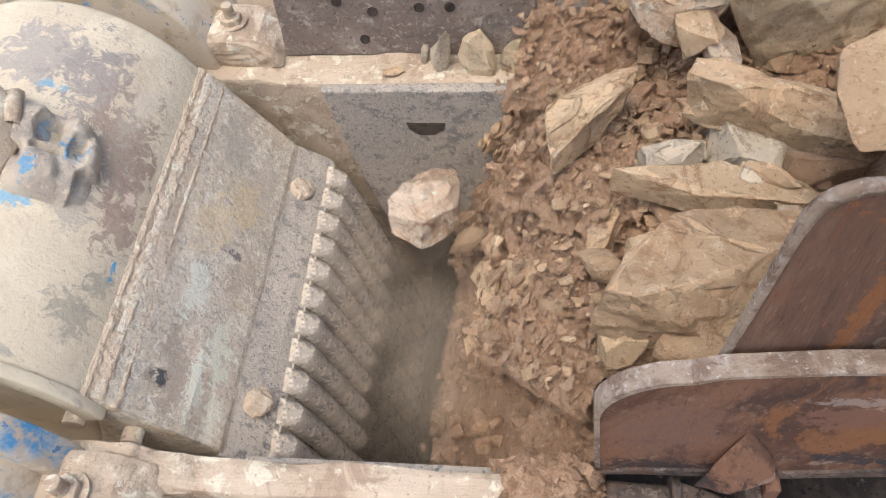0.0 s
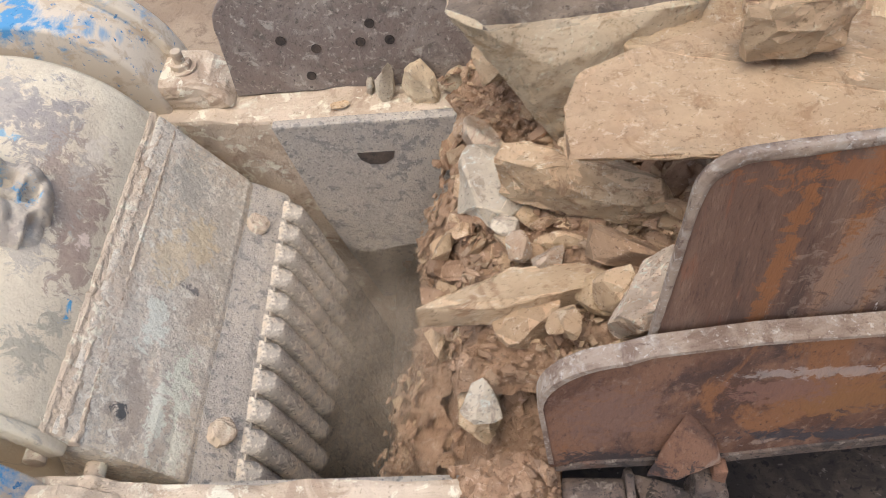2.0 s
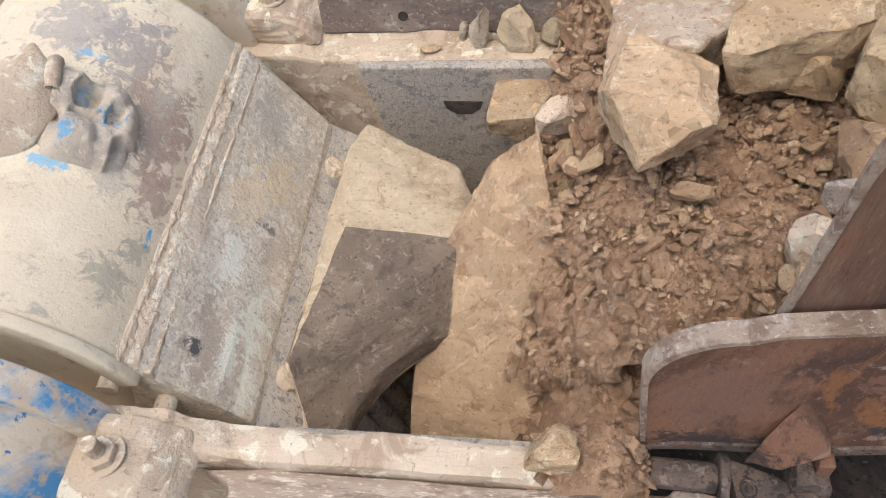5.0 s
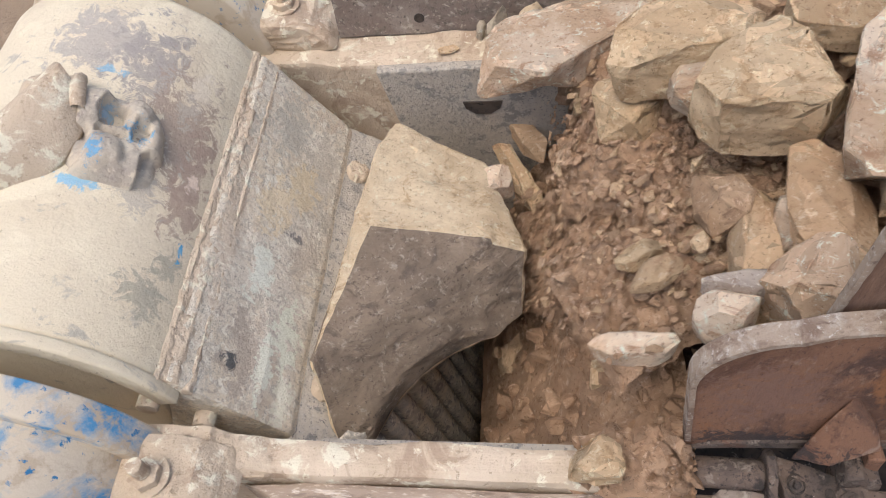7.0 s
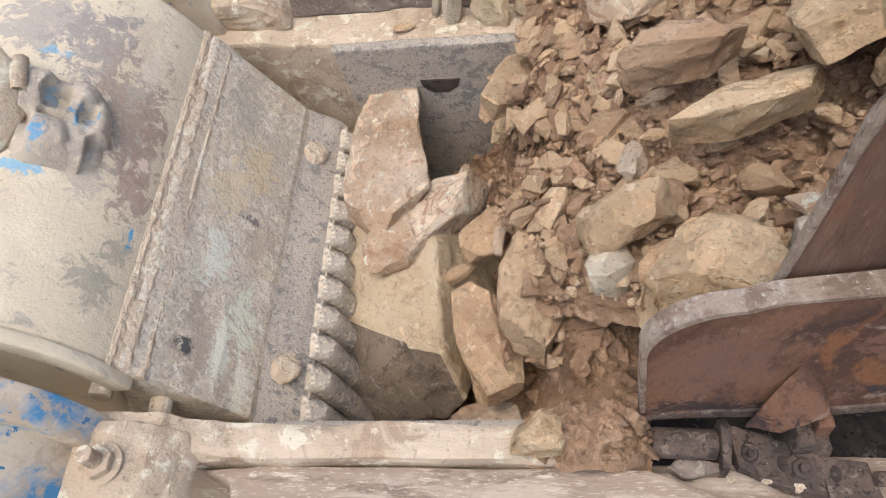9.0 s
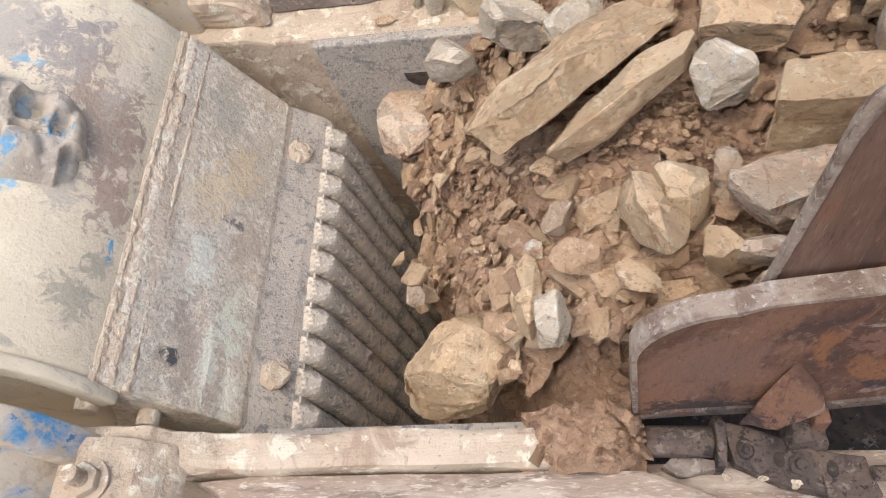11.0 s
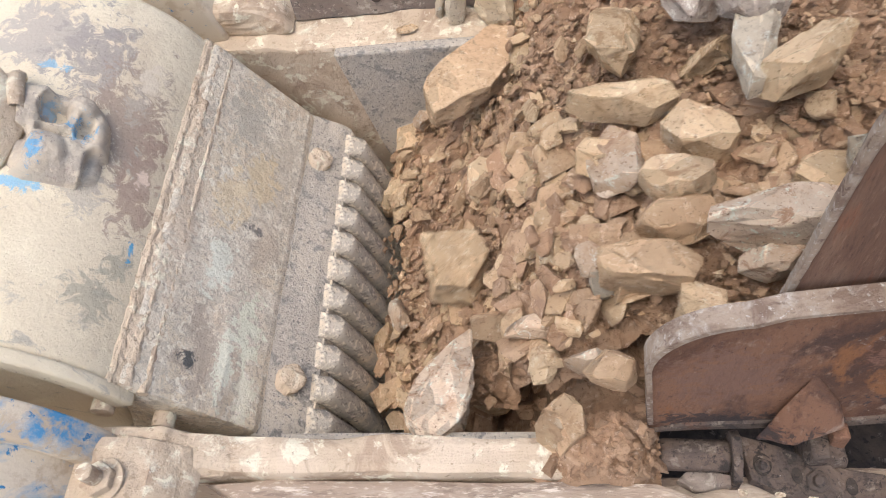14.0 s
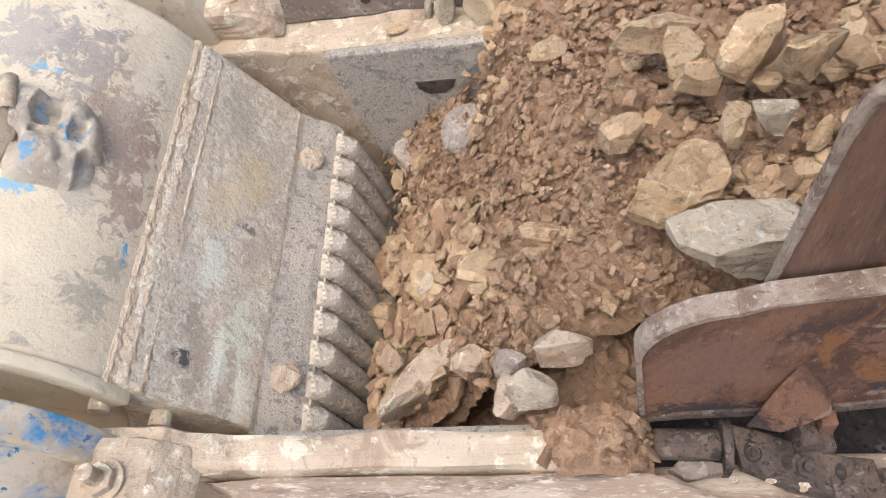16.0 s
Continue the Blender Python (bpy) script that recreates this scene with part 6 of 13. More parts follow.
    walk(big[13], [(0.00, pose(1.636, 0.597, 0.491, 0, 0, 4)), (1.00, pose(1.466, 0.597, 0.450, 0, 0, 4)), (2.00, pose(1.296, 0.597, 0.409, 0, 0, 4)), (3.00, pose(1.126, 0.597, 0.368, 0, 0, 4)), (4.20, pose(0.946, 0.597, 0.325, 0, 0, 4)), (6.50, pose(0.716, 0.648, 0.270, 0, 0, 10)), (7.00, pose(0.641, 0.638, 0.252, 0, 0, 4)), (7.50, pose(0.563, 0.627, 0.233, 0, 0, 14)), (7.80, pose(0.456, 0.702, 0.065, 0, 0, 48)), (8.00, pose(0.365, 0.468, -0.100, 0, 0, 82)), (8.30, pose(0.339, 0.471, -0.450, 25, -40, 97)), (8.60, pose(0.240, 0.467, -1.200, 50, -70, 112)), (8.95, pose(0.250, 0.467, -2.250, 50, -80, 112)), (16.50, pose(0.250, 0.467, -2.250, 50, -80, 112))])
    walk(big[14], [(0.00, pose(1.818, 0.476, 0.554, 0, 0, 17)), (1.00, pose(1.648, 0.476, 0.514, 0, 0, 17)), (2.00, pose(1.478, 0.476, 0.473, 0, 0, 17)), (3.00, pose(1.308, 0.476, 0.432, 0, 0, 17)), (4.00, pose(1.158, 0.476, 0.396, 0, 0, 17)), (5.00, pose(1.032, 0.476, 0.366, 0, 0, 17)), (6.00, pose(0.912, 0.476, 0.337, 0, 0, 17)), (6.50, pose(0.826, 0.476, 0.316, 0, 0, 17)), (7.00, pose(0.757, 0.470, 0.300, 0, 0, 11)), (7.50, pose(0.630, 0.417, 0.269, 0, 0, 25)), (7.80, pose(0.494, 0.407, 0.132, 0, -15, 64)), (8.00, pose(0.382, 0.294, -0.200, 0, -40, 86)), (8.25, pose(0.349, 0.314, -0.550, 25, -80, 101)), (8.55, pose(0.240, 0.320, -1.200, 50, -110, 116)), (8.90, pose(0.250, 0.320, -2.250, 50, -120, 116)), (16.50, pose(0.250, 0.320, -2.250, 50, -120, 116))])
    walk(big[15], [(0.00, pose(2.008, 0.412, 0.600, 0, 0, -2)), (1.00, pose(1.838, 0.412, 0.559, 0, 0, -2)), (2.00, pose(1.668, 0.412, 0.518, 0, 0, -2)), (3.00, pose(1.498, 0.412, 0.478, 0, 0, -2)), (4.00, pose(1.348, 0.412, 0.442, 0, 0, -2)), (5.00, pose(1.222, 0.412, 0.411, 0, 0, -2)), (6.00, pose(1.102, 0.412, 0.383, 0, 0, -2)), (7.00, pose(0.891, 0.412, 0.332, 0, 0, -2)), (7.50, pose(0.823, 0.414, 0.316, 0, 0, -2)), (7.80, pose(0.657, 0.376, 0.276, 0, 0, -2)), (8.00, pose(0.493, 0.349, 0.130, 0, -20, -4)), (8.20, pose(0.349, 0.424, 0.000, 0, 0, -26)), (8.50, pose(0.269, 0.520, -0.100, 0, 0, -31)), (9.30, pose(0.182, 0.528, -0.350, 0, 0, -35)), (9.75, pose(0.182, 0.526, -0.700, 25, -40, -20)), (10.05, pose(0.240, 0.519, -1.200, 50, -70, -5)), (10.40, pose(0.250, 0.519, -2.250, 50, -80, -5)), (16.50, pose(0.250, 0.519, -2.250, 50, -80, -5))])
    walk(big[16], [(0.00, pose(1.553, 0.737, 0.451, 0, 0, 24)), (1.00, pose(1.383, 0.737, 0.410, 0, 0, 24)), (2.00, pose(1.213, 0.737, 0.369, 0, 0, 24)), (3.00, pose(1.043, 0.737, 0.328, 0, 0, 24)), (4.00, pose(0.893, 0.737, 0.292, 0, 0, 24)), (5.00, pose(0.767, 0.737, 0.262, 0, 0, 24)), (6.00, pose(0.647, 0.737, 0.233, 0, 0, 24)), (6.50, pose(0.561, 0.737, 0.213, 0, 0, 24)), (7.00, pose(0.480, 0.865, 0.087, 0, 0, 19)), (7.50, pose(0.382, 1.013, -0.084, 0, 0, 19)), (8.00, pose(0.431, 0.965, 0.022, 0, 0, 16)), (8.25, pose(0.332, 1.033, -0.136, 0, 0, 43)), (8.50, pose(0.260, 0.689, 0.050, 10, 0, 67)), (9.20, pose(0.120, 0.735, -0.300, 0, 0, 81)), (9.65, pose(0.120, 0.711, -0.650, 25, -40, 96)), (9.95, pose(0.240, 0.694, -1.200, 50, -70, 111)), (10.30, pose(0.250, 0.694, -2.250, 50, -80, 111)), (16.50, pose(0.250, 0.694, -2.250, 50, -80, 111))])
    walk(big[17], [(0.00, pose(1.297, 0.894, 0.329, 0, 0, 17)), (1.00, pose(1.127, 0.894, 0.289, 0, 0, 17)), (2.00, pose(0.957, 0.894, 0.248, 0, 0, 17)), (3.00, pose(0.787, 0.894, 0.207, 0, 0, 17)), (4.00, pose(0.637, 0.894, 0.171, 0, 0, 17)), (5.00, pose(0.511, 0.894, -0.298, 0, 0, 17)), (6.00, pose(0.391, 0.894, -0.298, 0, 0, 17)), (6.50, pose(0.305, 0.894, -0.298, 0, 0, 17)), (7.00, pose(0.304, 0.836, -0.301, 20, 0, 24)), (7.50, pose(0.319, 0.525, 0.020, 20, 0, 24)), (7.80, pose(0.316, 0.581, -0.200, 0, 0, 34)), (8.25, pose(0.310, 0.573, -0.550, 25, -40, 49)), (8.55, pose(0.240, 0.564, -1.200, 50, -70, 64)), (8.90, pose(0.250, 0.564, -2.250, 50, -80, 64)), (16.50, pose(0.250, 0.564, -2.250, 50, -80, 64))])
    walk(big[18], [(0.00, pose(1.372, 0.918, 0.347, 0, 0, 16)), (1.00, pose(1.202, 0.918, 0.307, 0, 0, 16)), (2.00, pose(1.032, 0.918, 0.266, 0, 0, 16)), (3.00, pose(0.862, 0.918, 0.225, 0, 0, 16)), (4.00, pose(0.712, 0.918, 0.189, 0, 0, 16)), (5.00, pose(0.586, 0.918, 0.159, 0, 0, 16)), (6.00, pose(0.466, 0.918, -0.147, 0, 0, 16)), (6.50, pose(0.380, 0.918, -0.147, 0, 0, 16)), (7.00, pose(0.343, 0.871, -0.213, 0, 0, 25)), (7.50, pose(0.404, 0.500, 0.030, 0, 0, 20)), (7.80, pose(0.406, 0.547, -0.200, 0, 0, 34)), (8.25, pose(0.364, 0.542, -0.550, 25, -40, 49)), (8.55, pose(0.240, 0.535, -1.200, 50, -70, 64)), (8.90, pose(0.250, 0.535, -2.250, 50, -80, 64)), (16.50, pose(0.250, 0.535, -2.250, 50, -80, 64))])
    walk(big[19], [(0.00, pose(2.091, 0.297, 0.580, 0, 0, -2)), (1.00, pose(1.921, 0.297, 0.539, 0, 0, -2)), (2.00, pose(1.751, 0.297, 0.498, 0, 0, -2)), (3.00, pose(1.581, 0.297, 0.457, 0, 0, -2)), (4.00, pose(1.431, 0.297, 0.421, 0, 0, -2)), (5.00, pose(1.305, 0.297, 0.391, 0, 0, -2)), (6.00, pose(1.185, 0.297, 0.362, 0, 0, -2)), (7.00, pose(0.974, 0.297, 0.312, 0, 0, -2)), (7.50, pose(0.849, 0.297, 0.282, 0, 0, -2)), (8.00, pose(0.693, 0.259, 0.244, 0, 0, -2)), (8.50, pose(0.579, 0.201, 0.187, 0, 0, 59)), (9.30, pose(0.401, 0.253, -0.200, 0, 0, 79)), (9.75, pose(0.361, 0.277, -0.550, 25, -40, 94)), (10.05, pose(0.240, 0.285, -1.200, 50, -70, 109)), (10.40, pose(0.250, 0.285, -2.250, 50, -80, 109)), (16.50, pose(0.250, 0.285, -2.250, 50, -80, 109))])
    walk(big[20], [(0.00, pose(2.165, 0.385, 0.598, 0, 0, 10)), (1.00, pose(1.995, 0.385, 0.557, 0, 0, 10)), (2.00, pose(1.825, 0.385, 0.516, 0, 0, 10)), (3.00, pose(1.655, 0.385, 0.475, 0, 0, 10)), (4.00, pose(1.505, 0.385, 0.439, 0, 0, 10)), (5.00, pose(1.379, 0.385, 0.409, 0, 0, 10)), (6.00, pose(1.259, 0.385, 0.380, 0, 0, 10)), (7.00, pose(1.048, 0.385, 0.330, 0, 0, 10)), (8.00, pose(0.798, 0.385, 0.270, 0, 0, 10)), (8.50, pose(0.699, 0.311, 0.246, 0, 0, 9)), (9.20, pose(0.549, 0.239, 0.179, 0, 0, 19)), (10.00, pose(0.354, 0.323, -0.150, 0, 0, 32)), (10.45, pose(0.332, 0.341, -0.500, 25, -40, 47)), (10.75, pose(0.240, 0.345, -1.200, 50, -70, 62)), (11.10, pose(0.250, 0.345, -2.250, 50, -80, 62)), (16.50, pose(0.250, 0.345, -2.250, 50, -80, 62))])
    walk(big[21], [(0.00, pose(1.935, 0.273, 0.502, 0, 0, 0)), (1.00, pose(1.765, 0.273, 0.462, 0, 0, 0)), (2.00, pose(1.595, 0.273, 0.421, 0, 0, 0)), (3.00, pose(1.425, 0.273, 0.380, 0, 0, 0)), (4.00, pose(1.275, 0.273, 0.344, 0, 0, 0)), (5.00, pose(1.149, 0.273, 0.314, 0, 0, 0)), (6.00, pose(1.029, 0.273, 0.285, 0, 0, 0)), (7.00, pose(0.818, 0.273, 0.234, 0, 0, 0)), (7.50, pose(0.693, 0.273, 0.204, 0, 0, 0)), (8.00, pose(0.618, 0.256, 0.186, 0, 0, -2)), (8.50, pose(0.482, 0.217, 0.061, 0, 0, 0)), (9.20, pose(0.340, 0.216, -0.250, 0, 0, 20)), (9.65, pose(0.324, 0.244, -0.600, 25, -40, 35)), (9.95, pose(0.240, 0.253, -1.200, 50, -70, 50)), (10.30, pose(0.250, 0.253, -2.250, 50, -80, 50)), (16.50, pose(0.250, 0.253, -2.250, 50, -80, 50))])
    walk(big[22], [(0.00, pose(1.831, 0.267, 0.457, 0, 0, -2)), (1.00, pose(1.661, 0.267, 0.417, 0, 0, -2)), (2.00, pose(1.491, 0.267, 0.376, 0, 0, -2)), (3.00, pose(1.321, 0.267, 0.335, 0, 0, -2)), (4.00, pose(1.171, 0.267, 0.299, 0, 0, -2)), (5.00, pose(1.045, 0.267, 0.269, 0, 0, -2)), (6.00, pose(0.925, 0.267, 0.240, 0, 0, -2)), (7.00, pose(0.714, 0.267, 0.189, 0, 0, -2)), (8.00, pose(0.464, 0.267, -0.020, 0, 0, -2)), (8.50, pose(0.385, 0.231, -0.050, 0, 0, -2)), (9.00, pose(0.347, 0.253, -0.300, 0, 0, 0)), (9.45, pose(0.328, 0.278, -0.650, 25, -40, 15)), (9.75, pose(0.240, 0.285, -1.200, 50, -70, 30)), (10.10, pose(0.250, 0.285, -2.250, 50, -80, 30)), (16.50, pose(0.250, 0.285, -2.250, 50, -80, 30))])
    walk(big[23], [(0.00, pose(1.920, 0.154, 0.479, 0, 0, 0)), (1.00, pose(1.750, 0.154, 0.438, 0, 0, 0)), (2.00, pose(1.580, 0.154, 0.397, 0, 0, 0)), (3.00, pose(1.410, 0.154, 0.356, 0, 0, 0)), (4.00, pose(1.260, 0.154, 0.320, 0, 0, 0)), (5.00, pose(1.134, 0.154, 0.290, 0, 0, 0)), (6.00, pose(1.014, 0.154, 0.261, 0, 0, 0)), (7.00, pose(0.803, 0.154, 0.211, 0, 0, 0)), (7.50, pose(0.779, 0.176, 0.225, 0, 0, 0)), (8.00, pose(0.673, 0.110, 0.220, 0, 0, -2)), (8.25, pose(0.554, 0.021, 0.181, 0, 0, -23)), (8.50, pose(0.461, 0.004, 0.060, 20, 0, -32)), (8.80, pose(0.360, 0.031, -0.100, 60, 0, -61)), (9.10, pose(0.336, 0.078, -0.450, 85, -40, -46)), (9.40, pose(0.240, 0.096, -1.200, 110, -70, -31)), (9.75, pose(0.250, 0.096, -2.250, 110, -80, -31)), (16.50, pose(0.250, 0.096, -2.250, 110, -80, -31))])
    walk(big[24], [(0.00, pose(2.228, 0.570, 0.633, 0, 0, 10)), (1.00, pose(2.058, 0.570, 0.592, 0, 0, 10)), (2.00, pose(1.888, 0.570, 0.551, 0, 0, 10)), (3.00, pose(1.718, 0.570, 0.510, 0, 0, 10)), (4.00, pose(1.568, 0.570, 0.474, 0, 0, 10)), (5.00, pose(1.442, 0.570, 0.444, 0, 0, 10)), (6.00, pose(1.322, 0.570, 0.415, 0, 0, 10)), (7.00, pose(1.111, 0.570, 0.365, 0, 0, 10)), (8.00, pose(0.861, 0.570, 0.305, 0, 0, 10)), (8.50, pose(0.790, 0.556, 0.288, 0, 0, 10)), (9.50, pose(0.571, 0.515, 0.215, 0, 0, 10)), (10.30, pose(0.378, 0.557, -0.053, 0, 0, 22)), (10.75, pose(0.347, 0.551, -0.450, 25, -40, 37)), (11.05, pose(0.240, 0.543, -1.200, 50, -70, 52)), (11.40, pose(0.250, 0.543, -2.250, 50, -80, 52)), (16.50, pose(0.250, 0.543, -2.250, 50, -80, 52))])
    walk(big[25], [(0.00, pose(2.306, 0.415, 0.631, 0, 0, 7)), (1.00, pose(2.136, 0.415, 0.591, 0, 0, 7)), (2.00, pose(1.966, 0.415, 0.550, 0, 0, 7)), (3.00, pose(1.796, 0.415, 0.509, 0, 0, 7)), (4.00, pose(1.646, 0.415, 0.473, 0, 0, 7)), (5.00, pose(1.520, 0.415, 0.443, 0, 0, 7)), (6.00, pose(1.400, 0.415, 0.414, 0, 0, 7)), (7.00, pose(1.189, 0.415, 0.363, 0, 0, 7)), (8.00, pose(0.939, 0.415, 0.303, 0, 0, 7)), (8.50, pose(0.861, 0.418, 0.285, 0, 0, 11)), (9.50, pose(0.673, 0.372, 0.240, 0, 0, 21)), (10.40, pose(0.454, 0.344, 0.011, 0, 0, 43)), (10.85, pose(0.392, 0.359, -0.450, 25, -40, 58)), (11.15, pose(0.240, 0.362, -1.200, 50, -70, 73)), (11.50, pose(0.250, 0.362, -2.250, 50, -80, 73)), (16.50, pose(0.250, 0.362, -2.250, 50, -80, 73))])
    walk(big[26], [(0.00, pose(2.593, 0.560, 0.720, -48, 0, 35)), (1.00, pose(2.423, 0.560, 0.680, -48, 0, 35)), (2.00, pose(2.253, 0.560, 0.639, -48, 0, 35)), (3.00, pose(2.083, 0.560, 0.598, -48, 0, 35)), (4.00, pose(1.933, 0.560, 0.562, -48, 0, 35)), (5.00, pose(1.807, 0.560, 0.532, -48, 0, 35)), (6.00, pose(1.687, 0.560, 0.503, -48, 0, 35)), (7.00, pose(1.476, 0.560, 0.452, -48, 0, 35)), (8.00, pose(1.226, 0.560, 0.392, -48, 0, 35)), (9.00, pose(0.985, 0.560, 0.334, -48, 0, 35)), (10.00, pose(0.765, 0.560, 0.282, -48, 0, 35)), (10.80, pose(0.590, 0.560, 0.220, -48, -22, 26)), (11.00, pose(0.544, 0.555, 0.200, -48, -24, 24)), (11.25, pose(0.440, 0.520, 0.090, -22, -14, 16)), (11.50, pose(0.355, 0.466, -0.015, 0, 0, 10)), (12.00, pose(0.332, 0.438, -0.048, 0, 0, 3)), (12.50, pose(0.285, 0.419, -0.135, 0, 0, -2)), (13.00, pose(0.250, 0.375, -0.270, 0, 0, -14)), (13.80, pose(0.250, 0.387, -0.620, 25, -40, 1)), (14.10, pose(0.240, 0.389, -1.200, 50, -70, 16)), (14.45, pose(0.250, 0.389, -2.250, 50, -80, 16)), (16.50, pose(0.250, 0.389, -2.250, 50, -80, 16))])
    walk(big[27], [(0.00, pose(2.679, 0.498, 0.721, 0, 0, 37)), (1.00, pose(2.509, 0.498, 0.680, 0, 0, 37)), (2.00, pose(2.339, 0.498, 0.639, 0, 0, 37)), (3.00, pose(2.169, 0.498, 0.599, 0, 0, 37)), (4.00, pose(2.019, 0.498, 0.563, 0, 0, 37)), (5.00, pose(1.893, 0.498, 0.532, 0, 0, 37)), (6.00, pose(1.773, 0.498, 0.504, 0, 0, 37)), (7.00, pose(1.562, 0.498, 0.453, 0, 0, 37)), (8.00, pose(1.312, 0.498, 0.393, 0, 0, 37)), (9.00, pose(1.071, 0.498, 0.335, 0, 0, 37)), (10.00, pose(0.851, 0.498, 0.282, 0, 0, 37)), (10.80, pose(0.685, 0.470, 0.245, 0, -17, 30)), (11.00, pose(0.633, 0.459, 0.230, 0, -20, 27)), (11.50, pose(0.226, 0.794, -0.194, 0, 0, 14)), (12.00, pose(0.081, 0.947, -0.439, 0, 0, 10)), (13.00, pose(0.097, 0.902, -0.789, 25, -40, 25)), (13.30, pose(0.240, 0.875, -1.200, 50, -70, 40)), (13.65, pose(0.250, 0.875, -2.250, 50, -80, 40)), (16.50, pose(0.250, 0.875, -2.250, 50, -80, 40))])
    walk(big[28], [(0.00, pose(2.300, 0.143, 0.600, 0, 0, -2)), (1.00, pose(2.130, 0.143, 0.559, 0, 0, -2)), (2.00, pose(1.960, 0.143, 0.518, 0, 0, -2)), (3.00, pose(1.790, 0.143, 0.478, 0, 0, -2)), (4.00, pose(1.640, 0.143, 0.442, 0, 0, -2)), (5.00, pose(1.514, 0.143, 0.411, 0, 0, -2)), (6.00, pose(1.394, 0.143, 0.383, 0, 0, -2)), (7.00, pose(1.183, 0.143, 0.332, 0, 0, -2)), (8.00, pose(0.933, 0.143, 0.272, 0, 0, -2)), (9.00, pose(0.692, 0.143, 0.214, 0, 0, -2)), (10.00, pose(0.472, 0.143, 0.091, 0, 0, -2)), (10.80, pose(0.329, 0.157, -0.091, 0, 0, -2)), (11.00, pose(0.313, 0.152, -0.107, 0, 0, -2)), (11.50, pose(0.264, 0.148, -0.176, 0, 0, -2)), (12.00, pose(0.253, 0.150, -0.217, 0, 0, -2)), (12.50, pose(0.197, 0.157, -0.373, 0, 0, 0)), (13.50, pose(0.197, 0.191, -0.723, 25, -40, 15)), (13.80, pose(0.240, 0.203, -1.200, 50, -70, 30)), (14.15, pose(0.250, 0.203, -2.250, 50, -80, 30)), (16.50, pose(0.250, 0.203, -2.250, 50, -80, 30))])
    walk(big[29], [(0.00, pose(2.441, 0.152, 0.644, 0, 0, -2)), (1.00, pose(2.271, 0.152, 0.603, 0, 0, -2)), (2.00, pose(2.101, 0.152, 0.562, 0, 0, -2)), (3.00, pose(1.931, 0.152, 0.522, 0, 0, -2)), (4.00, pose(1.781, 0.152, 0.486, 0, 0, -2)), (5.00, pose(1.655, 0.152, 0.455, 0, 0, -2)), (6.00, pose(1.535, 0.152, 0.426, 0, 0, -2)), (7.00, pose(1.324, 0.152, 0.376, 0, 0, -2)), (8.00, pose(1.074, 0.152, 0.316, 0, 0, -2)), (9.00, pose(0.833, 0.152, 0.258, 0, 0, -2)), (10.00, pose(0.613, 0.152, 0.205, 0, 0, -2)), (10.80, pose(0.504, 0.125, 0.134, 0, 0, -2)), (11.00, pose(0.493, 0.116, 0.123, 0, 0, -2)), (11.30, pose(0.409, 0.158, -0.100, 0, 0, 29)), (11.70, pose(0.365, 0.192, -0.450, 25, -40, 44)), (12.00, pose(0.240, 0.204, -1.200, 50, -70, 59)), (12.35, pose(0.250, 0.204, -2.250, 50, -80, 59)), (16.50, pose(0.250, 0.204, -2.250, 50, -80, 59))])
    walk(big[30], [(0.00, pose(2.681, 0.270, 0.702, 0, 0, -2)), (1.00, pose(2.511, 0.270, 0.661, 0, 0, -2)), (2.00, pose(2.341, 0.270, 0.620, 0, 0, -2)), (3.00, pose(2.171, 0.270, 0.579, 0, 0, -2)), (4.00, pose(2.021, 0.270, 0.543, 0, 0, -2)), (5.00, pose(1.895, 0.270, 0.513, 0, 0, -2)), (6.00, pose(1.775, 0.270, 0.484, 0, 0, -2)), (7.00, pose(1.564, 0.270, 0.433, 0, 0, -2)), (8.00, pose(1.314, 0.270, 0.373, 0, 0, -2)), (9.00, pose(1.073, 0.270, 0.316, 0, 0, -2)), (10.30, pose(0.787, 0.270, 0.247, 0, 0, -2)), (11.00, pose(0.655, 0.239, 0.215, 0, 0, -2)), (11.50, pose(0.607, 0.207, 0.184, 0, 0, -5)), (12.00, pose(0.485, 0.172, 0.065, 0, 0, 10)), (12.50, pose(0.375, 0.201, -0.105, 0, 0, 21)), (13.20, pose(0.345, 0.231, -0.455, 25, -40, 36)), (13.50, pose(0.240, 0.241, -1.200, 50, -70, 51)), (13.85, pose(0.250, 0.241, -2.250, 50, -80, 51)), (16.50, pose(0.250, 0.241, -2.250, 50, -80, 51))])
